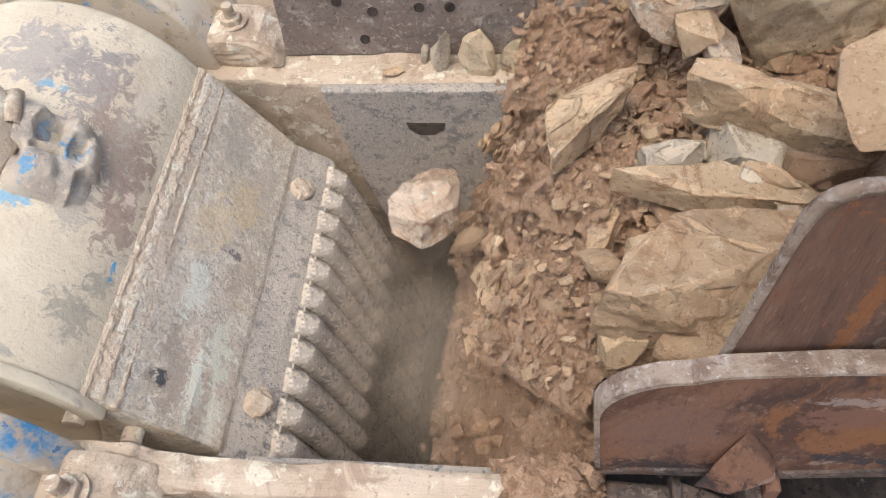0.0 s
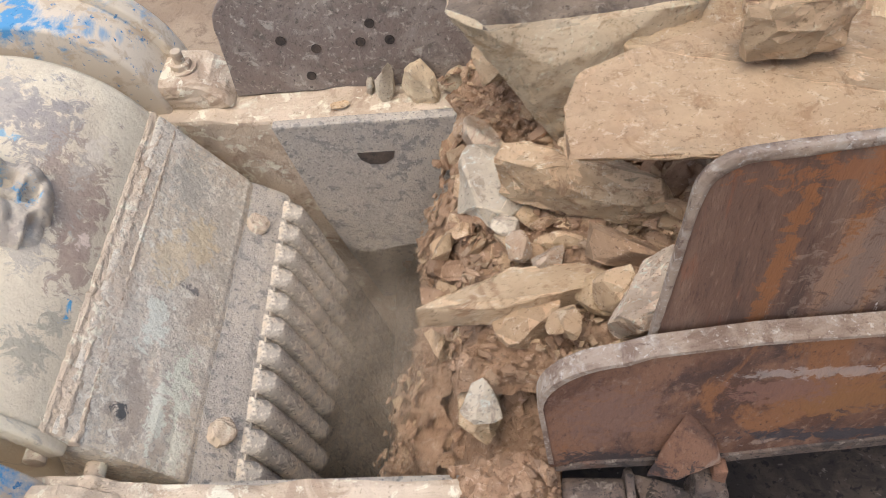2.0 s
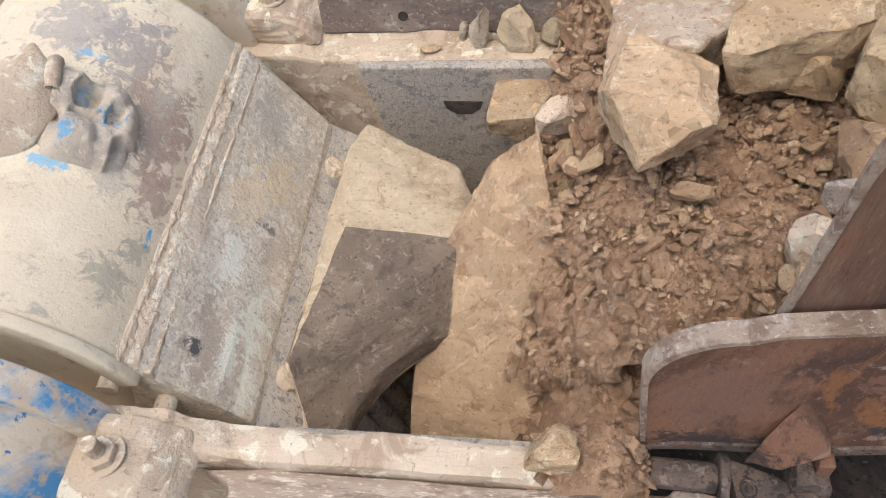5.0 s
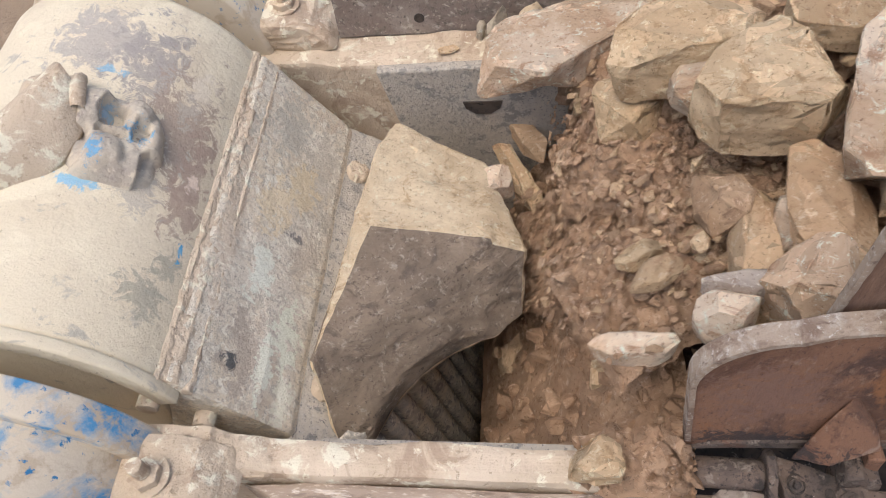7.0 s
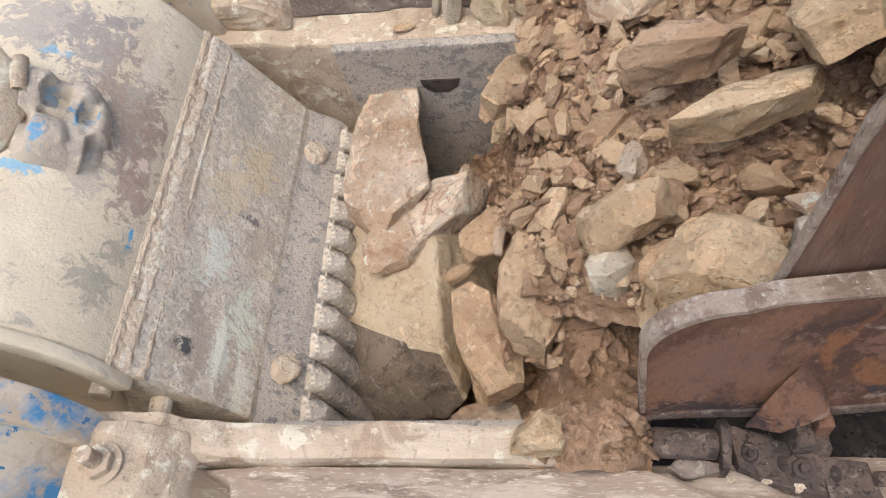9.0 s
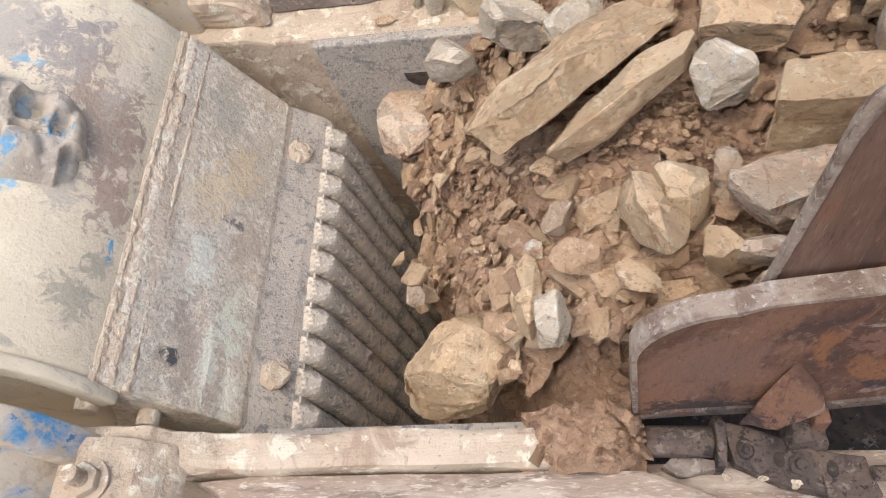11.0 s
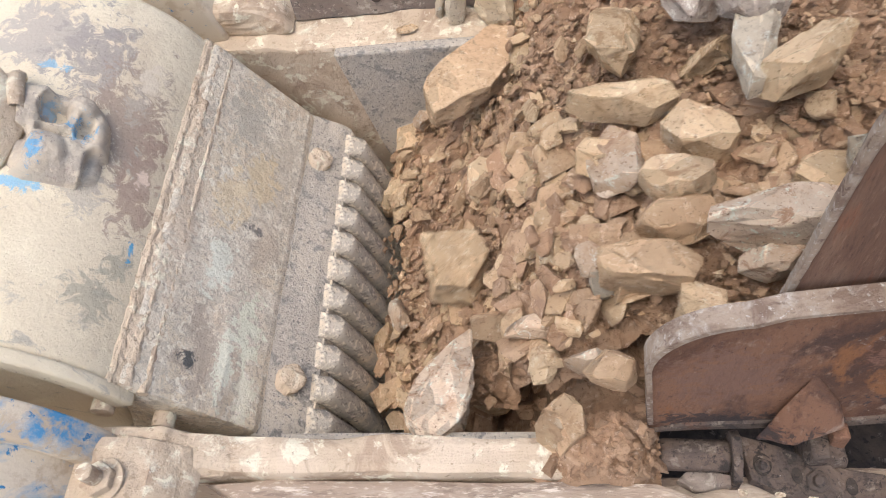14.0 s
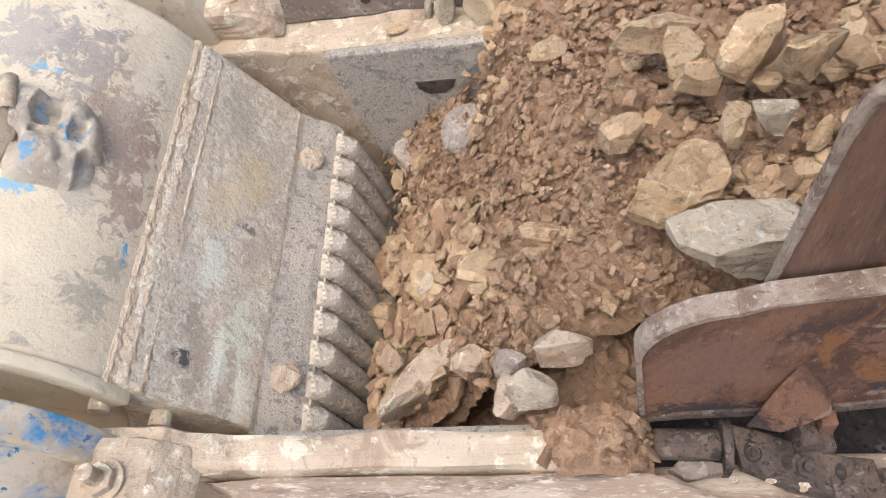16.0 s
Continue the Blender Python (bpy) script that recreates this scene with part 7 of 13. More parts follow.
    walk(big[31], [(0.00, pose(2.989, 0.331, 0.815, 0, 0, 3)), (1.00, pose(2.819, 0.331, 0.774, 0, 0, 3)), (2.00, pose(2.649, 0.331, 0.734, 0, 0, 3)), (3.00, pose(2.479, 0.331, 0.693, 0, 0, 3)), (4.00, pose(2.329, 0.331, 0.657, 0, 0, 3)), (5.00, pose(2.203, 0.331, 0.627, 0, 0, 3)), (6.00, pose(2.083, 0.331, 0.598, 0, 0, 3)), (7.00, pose(1.872, 0.331, 0.547, 0, 0, 3)), (8.00, pose(1.622, 0.331, 0.487, 0, 0, 3)), (9.00, pose(1.381, 0.331, 0.429, 0, 0, 3)), (10.00, pose(1.161, 0.331, 0.377, 0, 0, 3)), (11.00, pose(0.933, 0.331, 0.322, 0, 0, 3)), (11.50, pose(0.835, 0.338, 0.298, 0, 0, 0)), (12.00, pose(0.734, 0.332, 0.274, 0, 0, -2)), (12.50, pose(0.600, 0.337, 0.222, 0, 0, -4)), (13.00, pose(0.463, 0.312, 0.063, 0, 0, -10)), (13.40, pose(0.307, 0.330, -0.213, 0, 0, -7)), (14.00, pose(0.304, 0.347, -0.563, 25, -40, 8)), (14.30, pose(0.240, 0.351, -1.200, 50, -70, 23)), (14.65, pose(0.250, 0.351, -2.250, 50, -80, 23)), (16.50, pose(0.250, 0.351, -2.250, 50, -80, 23))])
    walk(big[32], [(0.00, pose(2.914, 0.234, 0.757, 0, 0, -5)), (1.00, pose(2.744, 0.234, 0.717, 0, 0, -5)), (2.00, pose(2.574, 0.234, 0.676, 0, 0, -5)), (3.00, pose(2.404, 0.234, 0.635, 0, 0, -5)), (4.00, pose(2.254, 0.234, 0.599, 0, 0, -5)), (5.00, pose(2.128, 0.234, 0.569, 0, 0, -5)), (6.00, pose(2.008, 0.234, 0.540, 0, 0, -5)), (7.00, pose(1.797, 0.234, 0.489, 0, 0, -5)), (8.00, pose(1.547, 0.234, 0.429, 0, 0, -5)), (9.00, pose(1.306, 0.234, 0.371, 0, 0, -5)), (10.00, pose(1.086, 0.234, 0.319, 0, 0, -5)), (11.00, pose(0.858, 0.234, 0.264, 0, 0, -5)), (11.50, pose(0.785, 0.219, 0.246, 0, 0, -2)), (12.00, pose(0.700, 0.213, 0.226, 0, 0, -2)), (12.50, pose(0.603, 0.192, 0.183, 0, 0, -2)), (13.00, pose(0.530, 0.063, 0.130, 0, 0, -2)), (13.50, pose(0.309, 0.179, -0.211, 0, 0, 10)), (14.00, pose(0.305, 0.211, -0.561, 25, -40, 25)), (14.30, pose(0.240, 0.222, -1.200, 50, -70, 40)), (14.65, pose(0.250, 0.222, -2.250, 50, -80, 40)), (16.50, pose(0.250, 0.222, -2.250, 50, -80, 40))])
    walk(big[33], [(0.00, pose(2.517, 0.745, 0.682, 0, 0, -7)), (1.00, pose(2.347, 0.745, 0.641, 0, 0, -7)), (2.00, pose(2.177, 0.745, 0.600, 0, 0, -7)), (3.00, pose(2.007, 0.745, 0.560, 0, 0, -7)), (4.00, pose(1.857, 0.745, 0.524, 0, 0, -7)), (5.00, pose(1.731, 0.745, 0.493, 0, 0, -7)), (6.00, pose(1.611, 0.745, 0.465, 0, 0, -7)), (7.00, pose(1.400, 0.745, 0.414, 0, 0, -7)), (8.00, pose(1.150, 0.745, 0.354, 0, 0, -7)), (9.00, pose(0.909, 0.745, 0.296, 0, 0, -7)), (10.00, pose(0.689, 0.745, 0.243, 0, 0, -7)), (10.80, pose(0.513, 0.745, 0.173, 0, 0, -7)), (11.50, pose(0.304, 0.893, -0.036, 0, 0, -6)), (12.00, pose(0.197, 0.967, -0.223, 0, 0, -4)), (12.50, pose(0.116, 0.951, -0.384, 0, 0, -4)), (13.00, pose(0.044, 0.971, -0.476, 0, 0, -4)), (13.80, pose(0.074, 0.924, -0.826, 25, -40, 11)), (14.10, pose(0.240, 0.896, -1.200, 50, -70, 26)), (14.45, pose(0.250, 0.896, -2.250, 50, -80, 26)), (16.50, pose(0.250, 0.896, -2.250, 50, -80, 26))])
    walk(big[34], [(0.00, pose(2.614, 0.673, 0.705, 0, 0, -8)), (1.00, pose(2.444, 0.673, 0.664, 0, 0, -8)), (2.00, pose(2.274, 0.673, 0.624, 0, 0, -8)), (3.00, pose(2.104, 0.673, 0.583, 0, 0, -8)), (4.00, pose(1.954, 0.673, 0.547, 0, 0, -8)), (5.00, pose(1.828, 0.673, 0.517, 0, 0, -8)), (6.00, pose(1.708, 0.673, 0.488, 0, 0, -8)), (7.00, pose(1.497, 0.673, 0.437, 0, 0, -8)), (8.00, pose(1.247, 0.673, 0.377, 0, 0, -8)), (9.00, pose(1.006, 0.673, 0.319, 0, 0, -8)), (10.00, pose(0.786, 0.673, 0.267, 0, 0, -8)), (10.80, pose(0.610, 0.673, 0.224, 0, 0, -8)), (11.50, pose(0.456, 0.718, 0.116, 0, 0, -7)), (12.00, pose(0.342, 0.902, -0.038, 0, 0, 23)), (12.30, pose(0.295, 0.783, -0.145, 0, 0, 22)), (12.50, pose(0.262, 0.607, -0.178, 0, 0, -4)), (12.90, pose(0.142, 0.678, -0.428, 0, 0, -3)), (13.50, pose(0.142, 0.660, -0.778, 25, -40, 12)), (13.80, pose(0.240, 0.646, -1.200, 50, -70, 27)), (14.15, pose(0.250, 0.646, -2.250, 50, -80, 27)), (16.50, pose(0.250, 0.646, -2.250, 50, -80, 27))])
    walk(big[35], [(0.00, pose(2.270, 0.851, 0.563, 0, 0, -5)), (1.00, pose(2.100, 0.851, 0.522, 0, 0, -5)), (2.00, pose(1.930, 0.851, 0.481, 0, 0, -5)), (3.00, pose(1.760, 0.851, 0.440, 0, 0, -5)), (4.00, pose(1.610, 0.851, 0.404, 0, 0, -5)), (5.00, pose(1.484, 0.851, 0.374, 0, 0, -5)), (6.00, pose(1.364, 0.851, 0.345, 0, 0, -5)), (7.00, pose(1.153, 0.851, 0.295, 0, 0, -5)), (8.00, pose(0.903, 0.851, 0.235, 0, 0, -5)), (9.00, pose(0.662, 0.851, 0.177, 0, 0, -5)), (10.00, pose(0.442, 0.851, -0.206, 0, 0, -5)), (11.00, pose(0.214, 0.851, -0.206, 0, 0, -5)), (11.50, pose(0.136, 1.074, -0.284, 0, 0, 22)), (12.00, pose(0.012, 0.957, -0.458, 0, 0, -5)), (12.50, pose(0.039, 0.828, -0.461, 0, 0, -2)), (13.00, pose(-0.010, 0.881, -0.570, 0, 0, -3)), (13.80, pose(0.042, 0.843, -0.920, 25, -40, 12)), (14.10, pose(0.240, 0.819, -1.200, 50, -70, 27)), (14.45, pose(0.250, 0.819, -2.250, 50, -80, 27)), (16.50, pose(0.250, 0.819, -2.250, 50, -80, 27))])
    walk(big[36], [(0.00, pose(2.902, 0.590, 0.775, 0, 0, -4)), (1.00, pose(2.732, 0.590, 0.734, 0, 0, -4)), (2.00, pose(2.562, 0.590, 0.693, 0, 0, -4)), (3.00, pose(2.392, 0.590, 0.652, 0, 0, -4)), (4.00, pose(2.242, 0.590, 0.616, 0, 0, -4)), (5.00, pose(2.116, 0.590, 0.586, 0, 0, -4)), (6.00, pose(1.996, 0.590, 0.557, 0, 0, -4)), (7.00, pose(1.785, 0.590, 0.506, 0, 0, -4)), (8.00, pose(1.535, 0.590, 0.446, 0, 0, -4)), (9.00, pose(1.294, 0.590, 0.389, 0, 0, -4)), (10.00, pose(1.074, 0.590, 0.336, 0, 0, -4)), (11.00, pose(0.846, 0.590, 0.281, 0, 0, -4)), (11.80, pose(0.638, 0.590, 0.231, 0, 0, -4)), (12.50, pose(0.474, 0.668, 0.114, 0, 0, -5)), (13.00, pose(0.411, 0.819, 0.051, 0, 0, 9)), (13.50, pose(0.367, 0.835, -0.013, 0, 0, 8)), (14.00, pose(0.176, 0.906, -0.294, 0, 0, 8)), (14.80, pose(0.176, 0.865, -0.644, 25, -40, 23)), (15.10, pose(0.240, 0.840, -1.200, 50, -70, 38)), (15.45, pose(0.250, 0.840, -2.250, 50, -80, 38)), (16.50, pose(0.250, 0.840, -2.250, 50, -80, 38))])
    walk(big[37], [(0.00, pose(3.283, 0.341, 0.866, 0, 0, 36)), (1.00, pose(3.113, 0.341, 0.825, 0, 0, 36)), (2.00, pose(2.943, 0.341, 0.784, 0, 0, 36)), (3.00, pose(2.773, 0.341, 0.743, 0, 0, 36)), (4.00, pose(2.623, 0.341, 0.707, 0, 0, 36)), (5.00, pose(2.497, 0.341, 0.677, 0, 0, 36)), (6.00, pose(2.377, 0.341, 0.648, 0, 0, 36)), (7.00, pose(2.166, 0.341, 0.598, 0, 0, 36)), (8.00, pose(1.916, 0.341, 0.538, 0, 0, 36)), (9.00, pose(1.675, 0.341, 0.480, 0, 0, 36)), (10.00, pose(1.455, 0.341, 0.427, 0, 0, 36)), (11.00, pose(1.227, 0.341, 0.372, 0, 0, 36)), (12.30, pose(0.889, 0.341, 0.291, 0, 0, 36)), (13.00, pose(0.669, 0.271, 0.259, 0, 0, 39)), (13.20, pose(0.515, 0.237, 0.175, 0, 0, 36)), (13.50, pose(0.317, 0.246, -0.123, 0, -20, 77)), (13.80, pose(0.221, 0.253, -0.399, 0, 0, 89)), (14.20, pose(0.221, 0.278, -0.749, 25, -40, 104)), (14.50, pose(0.240, 0.285, -1.200, 50, -70, 119)), (14.85, pose(0.250, 0.285, -2.250, 50, -80, 119)), (16.50, pose(0.250, 0.285, -2.250, 50, -80, 119))])
    walk(big[38], [(0.00, pose(3.217, 0.186, 0.830, 0, 0, 5)), (1.00, pose(3.047, 0.186, 0.789, 0, 0, 5)), (2.00, pose(2.877, 0.186, 0.748, 0, 0, 5)), (3.00, pose(2.707, 0.186, 0.708, 0, 0, 5)), (4.00, pose(2.557, 0.186, 0.672, 0, 0, 5)), (5.00, pose(2.431, 0.186, 0.641, 0, 0, 5)), (6.00, pose(2.311, 0.186, 0.613, 0, 0, 5)), (7.00, pose(2.100, 0.186, 0.562, 0, 0, 5)), (8.00, pose(1.850, 0.186, 0.502, 0, 0, 5)), (9.00, pose(1.609, 0.186, 0.444, 0, 0, 5)), (10.00, pose(1.389, 0.186, 0.391, 0, 0, 5)), (11.00, pose(1.161, 0.186, 0.337, 0, 0, 5)), (12.00, pose(0.901, 0.186, 0.274, 0, 0, 5)), (12.50, pose(0.771, 0.186, 0.243, 0, 0, 5)), (13.00, pose(0.673, 0.142, 0.220, 0, 0, 7)), (13.20, pose(0.540, 0.100, 0.170, 0, 0, 31)), (13.50, pose(0.402, 0.035, 0.020, 0, 0, 61)), (13.80, pose(0.320, 0.084, -0.050, 0, 0, 63)), (14.00, pose(0.280, 0.103, -0.080, 0, 0, 63)), (14.30, pose(0.190, 0.191, -0.350, 0, 0, 84)), (14.80, pose(0.190, 0.222, -0.700, 25, -40, 99)), (15.10, pose(0.240, 0.232, -1.200, 50, -70, 114)), (15.45, pose(0.250, 0.232, -2.250, 50, -80, 114)), (16.50, pose(0.250, 0.232, -2.250, 50, -80, 114))])
    walk(big[39], [(0.00, pose(2.875, 0.103, 0.718, 0, 0, 20)), (1.00, pose(2.705, 0.103, 0.677, 0, 0, 20)), (2.00, pose(2.535, 0.103, 0.636, 0, 0, 20)), (3.00, pose(2.365, 0.103, 0.596, 0, 0, 20)), (4.00, pose(2.215, 0.103, 0.560, 0, 0, 20)), (5.00, pose(2.089, 0.103, 0.529, 0, 0, 20)), (6.00, pose(1.969, 0.103, 0.501, 0, 0, 20)), (7.00, pose(1.758, 0.103, 0.450, 0, 0, 20)), (8.00, pose(1.508, 0.103, 0.390, 0, 0, 20)), (9.00, pose(1.267, 0.103, 0.332, 0, 0, 20)), (10.00, pose(1.047, 0.103, 0.279, 0, 0, 20)), (11.00, pose(0.819, 0.103, 0.225, 0, 0, 20)), (12.30, pose(0.481, 0.023, 0.091, 0, 0, 20)), (12.50, pose(0.448, -0.016, 0.078, 0, 0, 31)), (13.00, pose(0.427, -0.019, 0.030, 0, 0, 4)), (13.30, pose(0.341, 0.035, -0.100, 0, 0, -2)), (13.80, pose(0.324, 0.081, -0.450, 25, -40, 13)), (14.10, pose(0.240, 0.100, -1.200, 50, -70, 28)), (14.45, pose(0.250, 0.100, -2.250, 50, -80, 28)), (16.50, pose(0.250, 0.100, -2.250, 50, -80, 28))])
    walk(big[40], [(0.00, pose(3.462, 0.460, 0.929, 0, 0, -5)), (1.00, pose(3.292, 0.460, 0.888, 0, 0, -5)), (2.00, pose(3.122, 0.460, 0.847, 0, 0, -5)), (3.00, pose(2.952, 0.460, 0.806, 0, 0, -5)), (4.00, pose(2.802, 0.460, 0.770, 0, 0, -5)), (5.00, pose(2.676, 0.460, 0.740, 0, 0, -5)), (6.00, pose(2.556, 0.460, 0.711, 0, 0, -5)), (7.00, pose(2.345, 0.460, 0.661, 0, 0, -5)), (8.00, pose(2.095, 0.460, 0.601, 0, 0, -5)), (9.00, pose(1.854, 0.460, 0.543, 0, 0, -5)), (10.00, pose(1.634, 0.460, 0.490, 0, 0, -5)), (11.00, pose(1.406, 0.460, 0.435, 0, 0, -5)), (12.00, pose(1.146, 0.460, 0.373, 0, 0, -5)), (13.00, pose(0.886, 0.460, 0.311, 0, 0, -5)), (13.50, pose(0.737, 0.448, 0.275, 0, 0, -5)), (13.80, pose(0.469, 0.349, 0.109, 0, 0, 44)), (14.00, pose(0.278, 0.355, -0.092, 0, 0, 87)), (14.20, pose(0.155, 0.409, -0.465, 0, 0, 84)), (14.60, pose(0.155, 0.418, -0.815, 25, -40, 99)), (14.90, pose(0.240, 0.418, -1.200, 50, -70, 114)), (15.25, pose(0.250, 0.418, -2.250, 50, -80, 114)), (16.50, pose(0.250, 0.418, -2.250, 50, -80, 114))])
    walk(big[41], [(0.00, pose(3.150, 0.562, 0.834, 0, 0, -6)), (1.00, pose(2.980, 0.562, 0.793, 0, 0, -6)), (2.00, pose(2.810, 0.562, 0.752, 0, 0, -6)), (3.00, pose(2.640, 0.562, 0.712, 0, 0, -6)), (4.00, pose(2.490, 0.562, 0.676, 0, 0, -6)), (5.00, pose(2.364, 0.562, 0.645, 0, 0, -6)), (6.00, pose(2.244, 0.562, 0.617, 0, 0, -6)), (7.00, pose(2.033, 0.562, 0.566, 0, 0, -6)), (8.00, pose(1.783, 0.562, 0.506, 0, 0, -6)), (9.00, pose(1.542, 0.562, 0.448, 0, 0, -6)), (10.00, pose(1.322, 0.562, 0.395, 0, 0, -6)), (11.00, pose(1.094, 0.562, 0.341, 0, 0, -6)), (12.00, pose(0.834, 0.562, 0.278, 0, 0, -6)), (13.00, pose(0.574, 0.562, 0.216, 0, 0, -6)), (13.50, pose(0.379, 0.689, -0.001, 0, 0, 8)), (14.00, pose(0.149, 0.753, -0.331, 0, 0, 8)), (15.00, pose(0.149, 0.728, -0.681, 25, -40, 23)), (15.30, pose(0.240, 0.710, -1.200, 50, -70, 38)), (15.65, pose(0.250, 0.710, -2.250, 50, -80, 38)), (16.50, pose(0.250, 0.710, -2.250, 50, -80, 38))])
    walk(big[42], [(0.00, pose(2.920, 0.635, 0.719, 0, 0, -5)), (1.00, pose(2.750, 0.635, 0.678, 0, 0, -5)), (2.00, pose(2.580, 0.635, 0.637, 0, 0, -5)), (3.00, pose(2.410, 0.635, 0.596, 0, 0, -5)), (4.00, pose(2.260, 0.635, 0.560, 0, 0, -5)), (5.00, pose(2.134, 0.635, 0.530, 0, 0, -5)), (6.00, pose(2.014, 0.635, 0.501, 0, 0, -5)), (7.00, pose(1.803, 0.635, 0.451, 0, 0, -5)), (8.00, pose(1.553, 0.635, 0.391, 0, 0, -5)), (9.00, pose(1.312, 0.635, 0.333, 0, 0, -5)), (10.00, pose(1.092, 0.635, 0.280, 0, 0, -5)), (11.00, pose(0.864, 0.635, 0.225, 0, 0, -5)), (12.00, pose(0.604, 0.635, 0.163, 0, 0, -5)), (12.80, pose(0.396, 0.635, -0.004, 0, 0, -5)), (13.50, pose(0.137, 0.783, -0.343, 0, 0, -4)), (14.00, pose(0.036, 0.813, -0.504, 0, 0, -4)), (15.00, pose(0.070, 0.781, -0.854, 25, -40, 11)), (15.30, pose(0.240, 0.761, -1.200, 50, -70, 26)), (15.65, pose(0.250, 0.761, -2.250, 50, -80, 26)), (16.50, pose(0.250, 0.761, -2.250, 50, -80, 26))])
    walk(big[43], [(0.00, pose(3.212, 0.735, 0.849, 0, 0, -61)), (1.00, pose(3.042, 0.735, 0.808, 0, 0, -61)), (2.00, pose(2.872, 0.735, 0.767, 0, 0, -61)), (3.00, pose(2.702, 0.735, 0.726, 0, 0, -61)), (4.00, pose(2.552, 0.735, 0.690, 0, 0, -61)), (5.00, pose(2.426, 0.735, 0.660, 0, 0, -61)), (6.00, pose(2.306, 0.735, 0.631, 0, 0, -61)), (7.00, pose(2.095, 0.735, 0.581, 0, 0, -61)), (8.00, pose(1.845, 0.735, 0.521, 0, 0, -61)), (9.00, pose(1.604, 0.735, 0.463, 0, 0, -61)), (10.00, pose(1.384, 0.735, 0.410, 0, 0, -61)), (11.00, pose(1.156, 0.735, 0.355, 0, 0, -61)), (12.00, pose(0.896, 0.735, 0.293, 0, 0, -61)), (13.00, pose(0.636, 0.735, 0.231, 0, 0, -61)), (13.50, pose(0.506, 0.735, 0.166, 0, 0, -61)), (14.00, pose(0.318, 0.819, -0.022, 10, 0, -46)), (14.20, pose(0.240, 0.589, 0.080, 20, 0, -29)), (14.50, pose(0.161, 0.455, 0.000, 35, 10, -12)), (14.80, pose(0.130, 0.473, -0.080, 40, 10, -9)), (15.00, pose(0.118, 0.576, -0.160, 45, 10, -6)), (15.50, pose(0.087, 0.576, -0.240, 45, 10, -6)), (16.00, pose(0.100, 0.568, -0.590, 70, -30, 9)), (16.30, pose(0.240, 0.559, -1.200, 95, -60, 24)), (16.65, pose(0.250, 0.559, -2.250, 95, -70, 24)), (17.00, pose(0.250, 0.559, -2.250, 95, -70, 24))])
    walk(big[44], [(0.00, pose(3.650, 0.578, 0.954, 0, 0, 57)), (1.00, pose(3.480, 0.578, 0.913, 0, 0, 57)), (2.00, pose(3.310, 0.578, 0.872, 0, 0, 57)), (3.00, pose(3.140, 0.578, 0.832, 0, 0, 57)), (4.00, pose(2.990, 0.578, 0.796, 0, 0, 57)), (5.00, pose(2.864, 0.578, 0.765, 0, 0, 57)), (6.00, pose(2.744, 0.578, 0.737, 0, 0, 57)), (7.00, pose(2.533, 0.578, 0.686, 0, 0, 57)), (8.00, pose(2.283, 0.578, 0.626, 0, 0, 57)), (9.00, pose(2.042, 0.578, 0.568, 0, 0, 57)), (10.00, pose(1.822, 0.578, 0.515, 0, 0, 57)), (11.00, pose(1.594, 0.578, 0.461, 0, 0, 57)), (12.00, pose(1.334, 0.578, 0.398, 0, 0, 57)), (13.00, pose(1.074, 0.578, 0.336, 0, 0, 57)), (13.50, pose(0.944, 0.578, 0.305, 0, 0, 57)), (14.00, pose(0.807, 0.547, 0.272, 0, 0, 61)), (14.40, pose(0.593, 0.450, 0.220, 0, 0, 60)), (14.50, pose(0.472, 0.447, 0.122, 0, 0, 59)), (15.00, pose(0.185, 0.472, -0.185, 0, 0, 31)), (15.30, pose(0.103, 0.498, -0.417, 0, 0, 18)), (15.90, pose(0.110, 0.498, -0.767, 25, -40, 33)), (16.20, pose(0.240, 0.493, -1.200, 50, -70, 48)), (16.55, pose(0.250, 0.493, -2.250, 50, -80, 48)), (16.90, pose(0.250, 0.493, -2.250, 50, -80, 48))])
    walk(big[45], [(0.00, pose(3.554, 0.218, 0.911, 0, 0, -5)), (1.00, pose(3.384, 0.218, 0.870, 0, 0, -5)), (2.00, pose(3.214, 0.218, 0.829, 0, 0, -5)), (3.00, pose(3.044, 0.218, 0.789, 0, 0, -5)), (4.00, pose(2.894, 0.218, 0.753, 0, 0, -5)), (5.00, pose(2.768, 0.218, 0.722, 0, 0, -5)), (6.00, pose(2.648, 0.218, 0.694, 0, 0, -5)), (7.00, pose(2.437, 0.218, 0.643, 0, 0, -5)), (8.00, pose(2.187, 0.218, 0.583, 0, 0, -5)), (9.00, pose(1.946, 0.218, 0.525, 0, 0, -5)), (10.00, pose(1.726, 0.218, 0.472, 0, 0, -5)), (11.00, pose(1.498, 0.218, 0.418, 0, 0, -5)), (12.00, pose(1.238, 0.218, 0.355, 0, 0, -5)), (13.00, pose(0.978, 0.218, 0.293, 0, 0, -5)), (13.50, pose(0.848, 0.218, 0.262, 0, 0, -5)), (14.00, pose(0.802, 0.205, 0.250, 0, 0, -3)), (14.50, pose(0.699, 0.191, 0.226, 0, 0, -7)), (14.75, pose(0.549, 0.127, 0.189, 0, 0, 7)), (15.00, pose(0.330, 0.195, -0.070, 0, 0, 31)), (15.50, pose(0.251, 0.171, -0.169, 0, 0, 41)), (16.00, pose(0.223, 0.164, -0.217, 0, 0, 40)), (16.50, pose(0.123, 0.164, -0.237, 0, 0, 40))])
